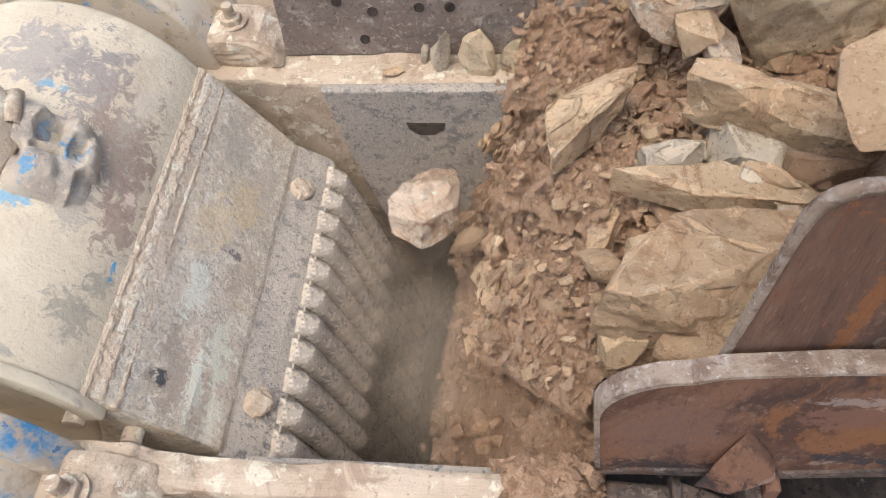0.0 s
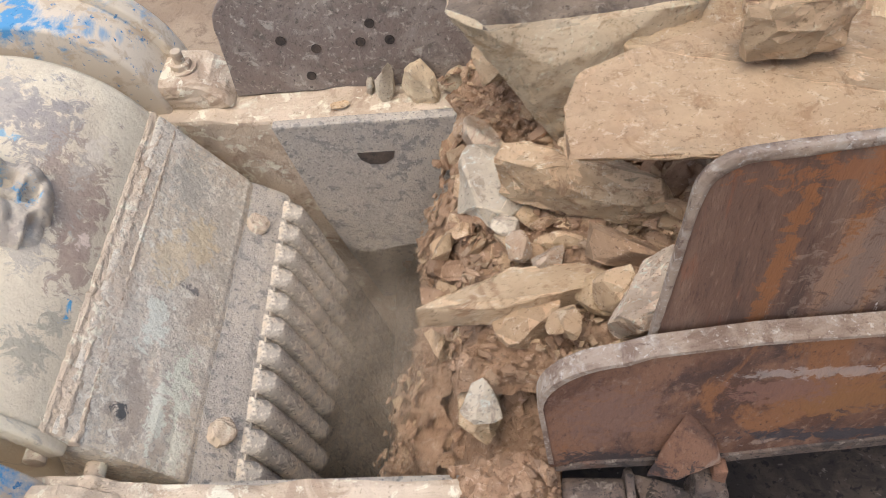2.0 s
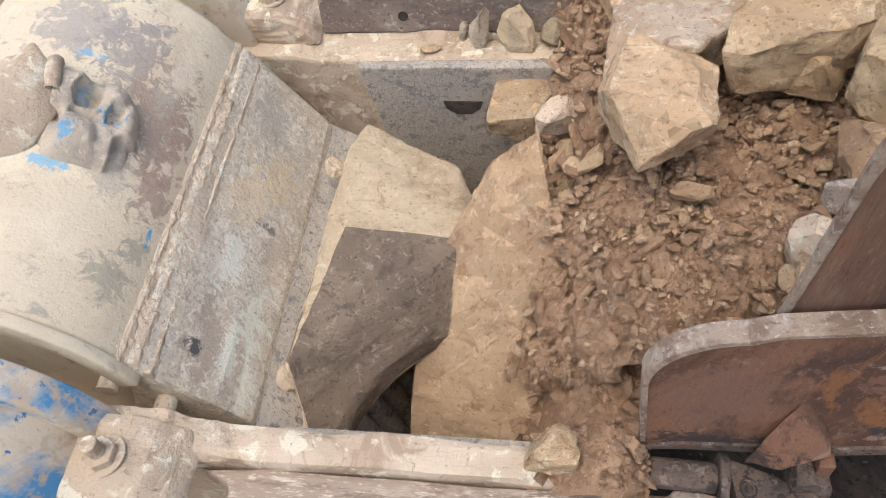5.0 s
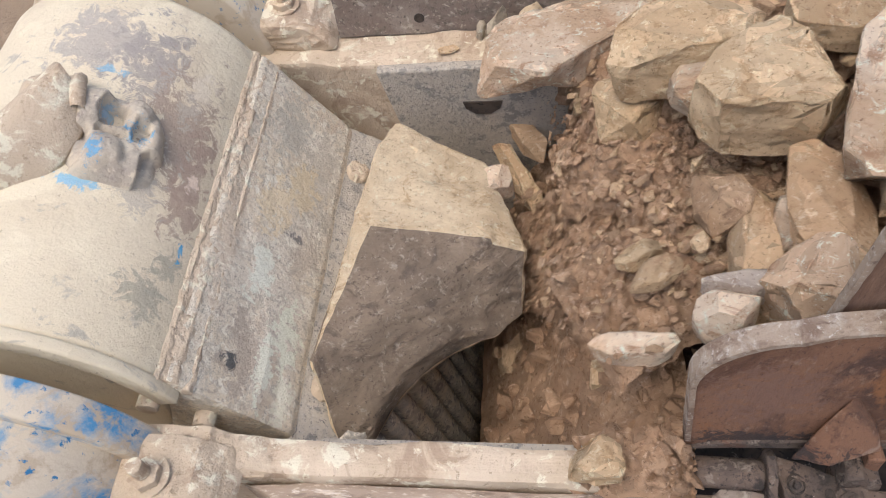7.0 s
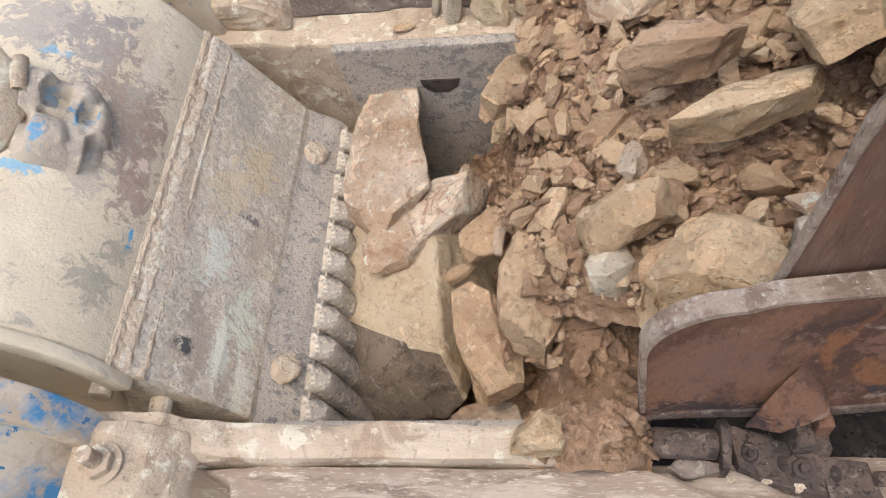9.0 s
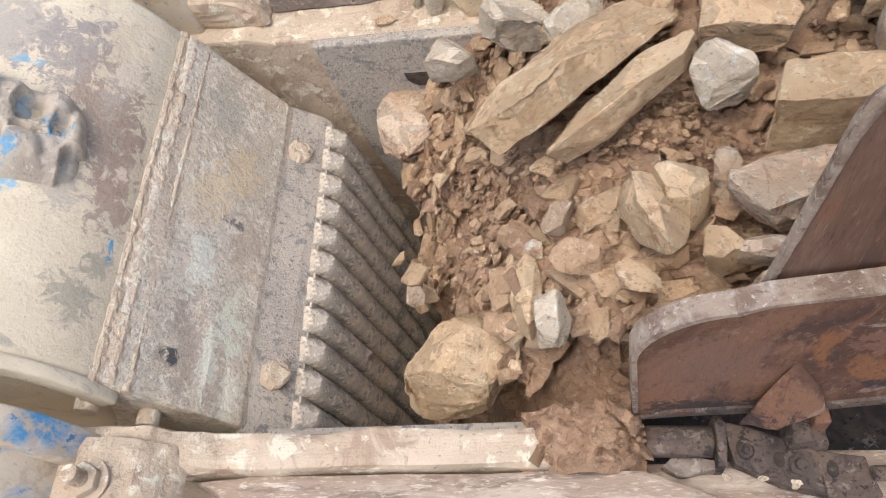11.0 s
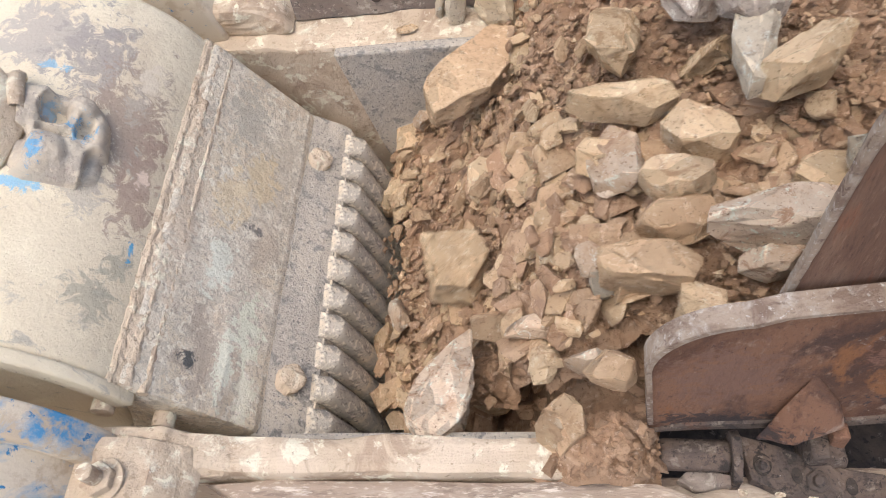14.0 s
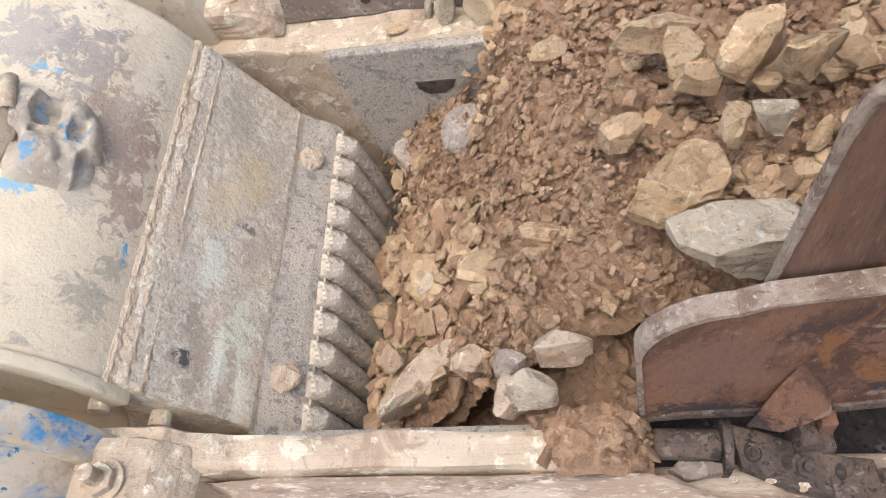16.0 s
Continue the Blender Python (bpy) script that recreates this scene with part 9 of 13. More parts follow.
    walk(big[73], [(0.00, pose(1.896, 0.268, 0.503, 0, 0, -2)), (1.00, pose(1.726, 0.268, 0.462, 0, 0, -2)), (2.00, pose(1.556, 0.268, 0.421, 0, 0, -2)), (3.00, pose(1.386, 0.268, 0.381, 0, 0, -2)), (4.00, pose(1.236, 0.268, 0.345, 0, 0, -2)), (5.00, pose(1.110, 0.268, 0.314, 0, 0, -2)), (6.00, pose(0.990, 0.268, 0.286, 0, 0, -2)), (7.00, pose(0.779, 0.268, 0.235, 0, 0, -2)), (7.50, pose(0.677, 0.196, 0.211, 0, 0, -2)), (8.00, pose(0.684, 0.459, 0.212, 0, 0, -4)), (8.50, pose(0.520, 0.438, 0.131, 0, 0, -2)), (9.30, pose(0.432, 0.445, -0.450, 25, -40, 13)), (9.60, pose(0.240, 0.443, -1.200, 50, -70, 28)), (9.95, pose(0.250, 0.443, -2.250, 50, -80, 28)), (16.50, pose(0.250, 0.443, -2.250, 50, -80, 28))])
    walk(big[74], [(0.00, pose(1.672, 0.621, 0.459, 0, 0, -4)), (1.00, pose(1.502, 0.621, 0.418, 0, 0, -4)), (2.00, pose(1.332, 0.621, 0.378, 0, 0, -4)), (3.00, pose(1.162, 0.621, 0.337, 0, 0, -4)), (4.00, pose(1.012, 0.621, 0.301, 0, 0, -4)), (5.00, pose(0.886, 0.621, 0.271, 0, 0, -4)), (6.00, pose(0.766, 0.621, 0.242, 0, 0, -4)), (7.20, pose(0.505, 0.621, 0.111, 0, 0, -4)), (7.70, pose(0.423, 0.818, -0.033, 0, 0, -3)), (8.00, pose(0.340, 0.854, -0.207, 0, 0, -4)), (8.40, pose(0.193, 0.527, -0.200, 0, 0, -1)), (8.90, pose(0.193, 0.524, -0.550, 25, -40, 14)), (9.20, pose(0.240, 0.518, -1.200, 50, -70, 29)), (9.55, pose(0.250, 0.518, -2.250, 50, -80, 29)), (16.50, pose(0.250, 0.518, -2.250, 50, -80, 29))])
    walk(big[75], [(0.00, pose(1.782, 0.556, 0.486, 0, 0, -2)), (1.00, pose(1.612, 0.556, 0.445, 0, 0, -2)), (2.00, pose(1.442, 0.556, 0.404, 0, 0, -2)), (3.00, pose(1.272, 0.556, 0.363, 0, 0, -2)), (4.00, pose(1.122, 0.556, 0.327, 0, 0, -2)), (5.00, pose(0.996, 0.556, 0.297, 0, 0, -2)), (6.00, pose(0.876, 0.556, 0.268, 0, 0, -2)), (7.30, pose(0.590, 0.556, 0.200, 0, 0, -2)), (8.00, pose(0.455, 0.671, -0.007, 0, 0, -5)), (8.40, pose(0.342, 0.438, -0.100, 0, 0, -2)), (8.90, pose(0.325, 0.444, -0.450, 25, -40, 13)), (9.20, pose(0.240, 0.442, -1.200, 50, -70, 28)), (9.55, pose(0.250, 0.442, -2.250, 50, -80, 28)), (16.50, pose(0.250, 0.442, -2.250, 50, -80, 28))])
    walk(big[76], [(0.00, pose(2.092, 0.369, 0.580, 0, 0, -2)), (1.00, pose(1.922, 0.369, 0.539, 0, 0, -2)), (2.00, pose(1.752, 0.369, 0.499, 0, 0, -2)), (3.00, pose(1.582, 0.369, 0.458, 0, 0, -2)), (4.00, pose(1.432, 0.369, 0.422, 0, 0, -2)), (5.00, pose(1.306, 0.369, 0.392, 0, 0, -2)), (6.00, pose(1.186, 0.369, 0.363, 0, 0, -2)), (7.00, pose(0.975, 0.369, 0.312, 0, 0, -2)), (7.40, pose(0.875, 0.369, 0.288, 0, 0, -2)), (8.00, pose(0.825, 0.377, 0.276, 0, 0, 17)), (8.50, pose(0.755, 0.529, 0.259, 0, 0, 10)), (9.40, pose(0.573, 0.526, -0.450, 25, -40, 25)), (9.70, pose(0.240, 0.520, -1.200, 50, -70, 40)), (10.05, pose(0.250, 0.520, -2.250, 50, -80, 40)), (16.50, pose(0.250, 0.520, -2.250, 50, -80, 40))])
    walk(big[77], [(0.00, pose(2.012, 0.653, 0.561, 0, 0, -6)), (1.00, pose(1.842, 0.653, 0.520, 0, 0, -6)), (2.00, pose(1.672, 0.653, 0.479, 0, 0, -6)), (3.00, pose(1.502, 0.653, 0.439, 0, 0, -6)), (4.00, pose(1.352, 0.653, 0.403, 0, 0, -6)), (5.00, pose(1.226, 0.653, 0.372, 0, 0, -6)), (6.00, pose(1.106, 0.653, 0.344, 0, 0, -6)), (7.00, pose(0.895, 0.653, 0.293, 0, 0, -6)), (8.00, pose(0.645, 0.653, 0.233, 0, 0, -6)), (8.50, pose(0.512, 0.740, 0.139, 0, 0, 48)), (9.30, pose(0.389, 0.746, -0.069, 0, 0, 46)), (9.90, pose(0.353, 0.721, -0.450, 25, -40, 61)), (10.20, pose(0.240, 0.704, -1.200, 50, -70, 76)), (10.55, pose(0.250, 0.704, -2.250, 50, -80, 76)), (16.50, pose(0.250, 0.704, -2.250, 50, -80, 76))])
    walk(big[78], [(0.00, pose(2.188, 0.258, 0.573, 0, 0, -5)), (1.00, pose(2.018, 0.258, 0.532, 0, 0, -5)), (2.00, pose(1.848, 0.258, 0.491, 0, 0, -5)), (3.00, pose(1.678, 0.258, 0.451, 0, 0, -5)), (4.00, pose(1.528, 0.258, 0.415, 0, 0, -5)), (5.00, pose(1.402, 0.258, 0.384, 0, 0, -5)), (6.00, pose(1.282, 0.258, 0.356, 0, 0, -5)), (7.00, pose(1.071, 0.258, 0.305, 0, 0, -5)), (8.00, pose(0.821, 0.258, 0.245, 0, 0, -5)), (8.50, pose(0.693, 0.226, 0.214, 0, 0, 22)), (9.30, pose(0.523, 0.185, 0.094, 0, 0, 20)), (10.10, pose(0.434, 0.217, -0.450, 25, -40, 35)), (10.40, pose(0.240, 0.228, -1.200, 50, -70, 50)), (10.75, pose(0.250, 0.228, -2.250, 50, -80, 50)), (16.50, pose(0.250, 0.228, -2.250, 50, -80, 50))])
    walk(big[79], [(0.00, pose(2.040, 0.358, 0.528, 0, 0, -4)), (1.00, pose(1.870, 0.358, 0.487, 0, 0, -4)), (2.00, pose(1.700, 0.358, 0.446, 0, 0, -4)), (3.00, pose(1.530, 0.358, 0.405, 0, 0, -4)), (4.00, pose(1.380, 0.358, 0.369, 0, 0, -4)), (5.00, pose(1.254, 0.358, 0.339, 0, 0, -4)), (6.00, pose(1.134, 0.358, 0.310, 0, 0, -4)), (7.00, pose(0.923, 0.358, 0.260, 0, 0, -4)), (8.00, pose(0.673, 0.358, 0.200, 0, 0, -4)), (8.50, pose(0.517, 0.385, 0.118, 0, 0, 45)), (9.20, pose(0.327, 0.464, -0.230, 0, 0, 44)), (10.00, pose(0.316, 0.468, -0.580, 25, -40, 59)), (10.30, pose(0.240, 0.464, -1.200, 50, -70, 74)), (10.65, pose(0.250, 0.464, -2.250, 50, -80, 74)), (16.50, pose(0.250, 0.464, -2.250, 50, -80, 74))])
    walk(big[80], [(0.00, pose(2.829, 0.468, 0.747, 0, 0, -7)), (1.00, pose(2.659, 0.468, 0.706, 0, 0, -7)), (2.00, pose(2.489, 0.468, 0.665, 0, 0, -7)), (3.00, pose(2.319, 0.468, 0.624, 0, 0, -7)), (4.00, pose(2.169, 0.468, 0.588, 0, 0, -7)), (5.00, pose(2.043, 0.468, 0.558, 0, 0, -7)), (6.00, pose(1.923, 0.468, 0.529, 0, 0, -7)), (7.00, pose(1.712, 0.468, 0.479, 0, 0, -7)), (8.00, pose(1.462, 0.468, 0.419, 0, 0, -7)), (9.00, pose(1.221, 0.468, 0.361, 0, 0, -7)), (10.00, pose(1.001, 0.468, 0.308, 0, 0, -7)), (10.80, pose(0.825, 0.468, 0.266, 0, 0, -7)), (11.50, pose(0.665, 0.445, 0.227, 0, 0, 21)), (12.00, pose(0.526, 0.450, 0.156, 0, 0, -4)), (12.50, pose(0.368, 0.537, -0.052, 0, 0, -3)), (13.30, pose(0.341, 0.533, -0.450, 25, -40, 12)), (13.60, pose(0.240, 0.526, -1.200, 50, -70, 27)), (13.95, pose(0.250, 0.526, -2.250, 50, -80, 27)), (16.50, pose(0.250, 0.526, -2.250, 50, -80, 27))])
    walk(big[81], [(0.00, pose(2.834, 0.139, 0.738, 0, 0, -3)), (1.00, pose(2.664, 0.139, 0.697, 0, 0, -3)), (2.00, pose(2.494, 0.139, 0.657, 0, 0, -3)), (3.00, pose(2.324, 0.139, 0.616, 0, 0, -3)), (4.00, pose(2.174, 0.139, 0.580, 0, 0, -3)), (5.00, pose(2.048, 0.139, 0.549, 0, 0, -3)), (6.00, pose(1.928, 0.139, 0.521, 0, 0, -3)), (7.00, pose(1.717, 0.139, 0.470, 0, 0, -3)), (8.00, pose(1.467, 0.139, 0.410, 0, 0, -3)), (9.00, pose(1.226, 0.139, 0.352, 0, 0, -3)), (10.00, pose(1.006, 0.139, 0.299, 0, 0, -3)), (10.80, pose(0.830, 0.139, 0.257, 0, 0, -3)), (11.50, pose(0.725, 0.134, 0.222, 0, 0, -13)), (12.00, pose(0.642, 0.114, 0.202, 0, 0, -15)), (12.50, pose(0.529, 0.086, 0.129, 0, 0, -2)), (13.20, pose(0.438, 0.127, -0.450, 25, -40, 13)), (13.50, pose(0.240, 0.143, -1.200, 50, -70, 28)), (13.85, pose(0.250, 0.143, -2.250, 50, -80, 28)), (16.50, pose(0.250, 0.143, -2.250, 50, -80, 28))])
    walk(big[82], [(0.00, pose(2.728, 0.278, 0.703, 0, 0, -5)), (1.00, pose(2.558, 0.278, 0.662, 0, 0, -5)), (2.00, pose(2.388, 0.278, 0.621, 0, 0, -5)), (3.00, pose(2.218, 0.278, 0.580, 0, 0, -5)), (4.00, pose(2.068, 0.278, 0.544, 0, 0, -5)), (5.00, pose(1.942, 0.278, 0.514, 0, 0, -5)), (6.00, pose(1.822, 0.278, 0.485, 0, 0, -5)), (7.00, pose(1.611, 0.278, 0.435, 0, 0, -5)), (8.00, pose(1.361, 0.278, 0.375, 0, 0, -5)), (9.00, pose(1.120, 0.278, 0.317, 0, 0, -5)), (10.00, pose(0.900, 0.278, 0.264, 0, 0, -5)), (10.80, pose(0.724, 0.278, 0.222, 0, 0, -5)), (11.50, pose(0.611, 0.201, 0.185, 0, 0, -5)), (12.00, pose(0.484, 0.162, 0.084, 0, 0, -2)), (13.00, pose(0.410, 0.196, -0.450, 25, -40, 13)), (13.30, pose(0.240, 0.208, -1.200, 50, -70, 28)), (13.65, pose(0.250, 0.208, -2.250, 50, -80, 28)), (16.50, pose(0.250, 0.208, -2.250, 50, -80, 28))])
    walk(big[83], [(0.00, pose(2.511, 0.198, 0.621, 0, 0, -2)), (1.00, pose(2.341, 0.198, 0.580, 0, 0, -2)), (2.00, pose(2.171, 0.198, 0.539, 0, 0, -2)), (3.00, pose(2.001, 0.198, 0.498, 0, 0, -2)), (4.00, pose(1.851, 0.198, 0.462, 0, 0, -2)), (5.00, pose(1.725, 0.198, 0.432, 0, 0, -2)), (6.00, pose(1.605, 0.198, 0.403, 0, 0, -2)), (7.00, pose(1.394, 0.198, 0.353, 0, 0, -2)), (8.00, pose(1.144, 0.198, 0.293, 0, 0, -2)), (9.00, pose(0.903, 0.198, 0.235, 0, 0, -2)), (10.00, pose(0.683, 0.198, 0.182, 0, 0, -2)), (11.00, pose(0.455, 0.198, 0.055, 0, 0, -2)), (11.50, pose(0.371, 0.152, -0.049, 0, 0, -33)), (12.00, pose(0.283, 0.189, -0.197, 0, 0, -33)), (13.00, pose(0.283, 0.220, -0.547, 25, -40, -18)), (13.30, pose(0.240, 0.231, -1.200, 50, -70, -3)), (13.65, pose(0.250, 0.231, -2.250, 50, -80, -3)), (16.50, pose(0.250, 0.231, -2.250, 50, -80, -3))])
    walk(big[84], [(0.00, pose(2.068, 0.321, 0.514, 0, 0, -3)), (1.00, pose(1.898, 0.321, 0.474, 0, 0, -3)), (2.00, pose(1.728, 0.321, 0.433, 0, 0, -3)), (3.00, pose(1.558, 0.321, 0.392, 0, 0, -3)), (4.00, pose(1.408, 0.321, 0.356, 0, 0, -3)), (5.00, pose(1.282, 0.321, 0.326, 0, 0, -3)), (6.00, pose(1.162, 0.321, 0.297, 0, 0, -3)), (7.00, pose(0.951, 0.321, 0.246, 0, 0, -3)), (8.00, pose(0.701, 0.321, 0.186, 0, 0, -3)), (9.00, pose(0.460, 0.321, -0.406, 0, 0, -3)), (10.00, pose(0.240, 0.321, -0.406, 0, 0, -3)), (10.80, pose(0.064, 0.321, -0.406, 0, 0, -3)), (11.50, pose(0.022, 0.257, -0.448, 0, 0, -31)), (12.00, pose(0.069, 0.217, -0.411, 0, 0, -31)), (12.50, pose(0.097, 0.198, -0.383, 0, 0, -30)), (13.00, pose(0.108, 0.210, -0.412, 0, 0, -30)), (14.00, pose(0.113, 0.239, -0.762, 25, -40, -15)), (14.30, pose(0.240, 0.249, -1.200, 50, -70, 0)), (14.65, pose(0.250, 0.249, -2.250, 50, -80, 0)), (16.50, pose(0.250, 0.249, -2.250, 50, -80, 0))])
    walk(big[85], [(0.00, pose(3.113, 0.442, 0.845, 0, 0, -5)), (1.00, pose(2.943, 0.442, 0.804, 0, 0, -5)), (2.00, pose(2.773, 0.442, 0.764, 0, 0, -5)), (3.00, pose(2.603, 0.442, 0.723, 0, 0, -5)), (4.00, pose(2.453, 0.442, 0.687, 0, 0, -5)), (5.00, pose(2.327, 0.442, 0.657, 0, 0, -5)), (6.00, pose(2.207, 0.442, 0.628, 0, 0, -5)), (7.00, pose(1.996, 0.442, 0.577, 0, 0, -5)), (8.00, pose(1.746, 0.442, 0.517, 0, 0, -5)), (9.00, pose(1.505, 0.442, 0.459, 0, 0, -5)), (10.00, pose(1.285, 0.442, 0.406, 0, 0, -5)), (11.30, pose(0.979, 0.442, 0.333, 0, 0, -5)), (12.00, pose(0.876, 0.447, 0.288, 0, 0, -7)), (12.50, pose(0.728, 0.430, 0.233, 0, 0, -4)), (13.00, pose(0.593, 0.423, 0.180, 0, 0, -4)), (13.90, pose(0.476, 0.431, -0.450, 25, -40, 11)), (14.20, pose(0.240, 0.430, -1.200, 50, -70, 26)), (14.55, pose(0.250, 0.430, -2.250, 50, -80, 26)), (16.50, pose(0.250, 0.430, -2.250, 50, -80, 26))])
    walk(big[86], [(0.00, pose(3.097, 0.299, 0.811, 0, 0, -5)), (1.00, pose(2.927, 0.299, 0.770, 0, 0, -5)), (2.00, pose(2.757, 0.299, 0.730, 0, 0, -5)), (3.00, pose(2.587, 0.299, 0.689, 0, 0, -5)), (4.00, pose(2.437, 0.299, 0.653, 0, 0, -5)), (5.00, pose(2.311, 0.299, 0.623, 0, 0, -5)), (6.00, pose(2.191, 0.299, 0.594, 0, 0, -5)), (7.00, pose(1.980, 0.299, 0.543, 0, 0, -5)), (8.00, pose(1.730, 0.299, 0.483, 0, 0, -5)), (9.00, pose(1.489, 0.299, 0.425, 0, 0, -5)), (10.00, pose(1.269, 0.299, 0.373, 0, 0, -5)), (11.00, pose(1.041, 0.299, 0.318, 0, 0, -5)), (11.40, pose(0.937, 0.299, 0.293, 0, 0, -5)), (12.00, pose(0.861, 0.282, 0.275, 0, 0, -5)), (12.50, pose(0.782, 0.267, 0.256, 0, 0, -5)), (13.00, pose(0.664, 0.222, 0.217, 0, 0, -2)), (13.90, pose(0.519, 0.250, -0.450, 25, -40, 13)), (14.20, pose(0.240, 0.259, -1.200, 50, -70, 28)), (14.55, pose(0.250, 0.259, -2.250, 50, -80, 28)), (16.50, pose(0.250, 0.259, -2.250, 50, -80, 28))])
    walk(big[87], [(0.00, pose(3.089, 0.217, 0.799, 0, 0, -5)), (1.00, pose(2.919, 0.217, 0.758, 0, 0, -5)), (2.00, pose(2.749, 0.217, 0.718, 0, 0, -5)), (3.00, pose(2.579, 0.217, 0.677, 0, 0, -5)), (4.00, pose(2.429, 0.217, 0.641, 0, 0, -5)), (5.00, pose(2.303, 0.217, 0.611, 0, 0, -5)), (6.00, pose(2.183, 0.217, 0.582, 0, 0, -5)), (7.00, pose(1.972, 0.217, 0.531, 0, 0, -5)), (8.00, pose(1.722, 0.217, 0.471, 0, 0, -5)), (9.00, pose(1.481, 0.217, 0.413, 0, 0, -5)), (10.00, pose(1.261, 0.217, 0.361, 0, 0, -5)), (11.00, pose(1.033, 0.217, 0.306, 0, 0, -5)), (11.60, pose(0.877, 0.217, 0.268, 0, 0, -5)), (12.00, pose(0.818, 0.199, 0.254, 0, 0, -5)), (12.50, pose(0.762, 0.178, 0.241, 0, 0, 16)), (13.00, pose(0.676, 0.197, 0.160, 0, 0, -2)), (13.90, pose(0.526, 0.227, -0.450, 25, -40, 13)), (14.20, pose(0.240, 0.237, -1.200, 50, -70, 28)), (14.55, pose(0.250, 0.237, -2.250, 50, -80, 28)), (16.50, pose(0.250, 0.237, -2.250, 50, -80, 28))])
    walk(big[88], [(0.00, pose(3.018, 0.185, 0.742, 0, 0, -5)), (1.00, pose(2.848, 0.185, 0.701, 0, 0, -5)), (2.00, pose(2.678, 0.185, 0.661, 0, 0, -5)), (3.00, pose(2.508, 0.185, 0.620, 0, 0, -5)), (4.00, pose(2.358, 0.185, 0.584, 0, 0, -5)), (5.00, pose(2.232, 0.185, 0.554, 0, 0, -5)), (6.00, pose(2.112, 0.185, 0.525, 0, 0, -5)), (7.00, pose(1.901, 0.185, 0.474, 0, 0, -5)), (8.00, pose(1.651, 0.185, 0.414, 0, 0, -5)), (9.00, pose(1.410, 0.185, 0.356, 0, 0, -5)), (10.00, pose(1.190, 0.185, 0.304, 0, 0, -5)), (11.00, pose(0.962, 0.185, 0.249, 0, 0, -5)), (11.60, pose(0.806, 0.185, 0.191, 0, 0, -5)), (12.00, pose(0.740, 0.173, 0.176, 0, 0, -2)), (12.50, pose(0.643, 0.167, 0.172, 0, 0, -9)), (13.00, pose(0.502, 0.135, 0.082, 0, 0, 0)), (13.80, pose(0.421, 0.172, -0.450, 25, -40, 15)), (14.10, pose(0.240, 0.185, -1.200, 50, -70, 30)), (14.45, pose(0.250, 0.185, -2.250, 50, -80, 30)), (16.50, pose(0.250, 0.185, -2.250, 50, -80, 30))])
    walk(big[89], [(0.00, pose(3.040, 0.235, 0.778, 0, 0, -2)), (1.00, pose(2.870, 0.235, 0.737, 0, 0, -2)), (2.00, pose(2.700, 0.235, 0.696, 0, 0, -2)), (3.00, pose(2.530, 0.235, 0.655, 0, 0, -2)), (4.00, pose(2.380, 0.235, 0.619, 0, 0, -2)), (5.00, pose(2.254, 0.235, 0.589, 0, 0, -2)), (6.00, pose(2.134, 0.235, 0.560, 0, 0, -2)), (7.00, pose(1.923, 0.235, 0.510, 0, 0, -2)), (8.00, pose(1.673, 0.235, 0.450, 0, 0, -2)), (9.00, pose(1.432, 0.235, 0.392, 0, 0, -2)), (10.00, pose(1.212, 0.235, 0.339, 0, 0, -2)), (11.00, pose(0.984, 0.235, 0.284, 0, 0, -2)), (12.00, pose(0.724, 0.235, 0.222, 0, 0, -2)), (12.50, pose(0.606, 0.218, 0.193, 0, 0, -2)), (13.00, pose(0.435, 0.232, 0.035, 0, 0, -2)), (13.80, pose(0.381, 0.259, -0.450, 25, -40, 13)), (14.10, pose(0.240, 0.267, -1.200, 50, -70, 28)), (14.45, pose(0.250, 0.267, -2.250, 50, -80, 28)), (16.50, pose(0.250, 0.267, -2.250, 50, -80, 28))])
    walk(big[90], [(0.00, pose(2.872, 0.084, 0.707, 0, 0, -2)), (1.00, pose(2.702, 0.084, 0.667, 0, 0, -2)), (2.00, pose(2.532, 0.084, 0.626, 0, 0, -2)), (3.00, pose(2.362, 0.084, 0.585, 0, 0, -2)), (4.00, pose(2.212, 0.084, 0.549, 0, 0, -2)), (5.00, pose(2.086, 0.084, 0.519, 0, 0, -2)), (6.00, pose(1.966, 0.084, 0.490, 0, 0, -2)), (7.00, pose(1.755, 0.084, 0.439, 0, 0, -2)), (8.00, pose(1.505, 0.084, 0.379, 0, 0, -2)), (9.00, pose(1.264, 0.084, 0.321, 0, 0, -2)), (10.00, pose(1.044, 0.084, 0.269, 0, 0, -2)), (11.00, pose(0.816, 0.084, 0.214, 0, 0, -2)), (12.00, pose(0.556, 0.041, 0.132, 0, 0, -2)), (12.50, pose(0.447, -0.002, 0.040, 0, 0, 35)), (12.80, pose(0.344, 0.029, -0.100, 0, 0, 41)), (13.30, pose(0.327, 0.076, -0.450, 25, -40, 56)), (13.60, pose(0.240, 0.095, -1.200, 50, -70, 71)), (13.95, pose(0.250, 0.095, -2.250, 50, -80, 71)), (16.50, pose(0.250, 0.095, -2.250, 50, -80, 71))])
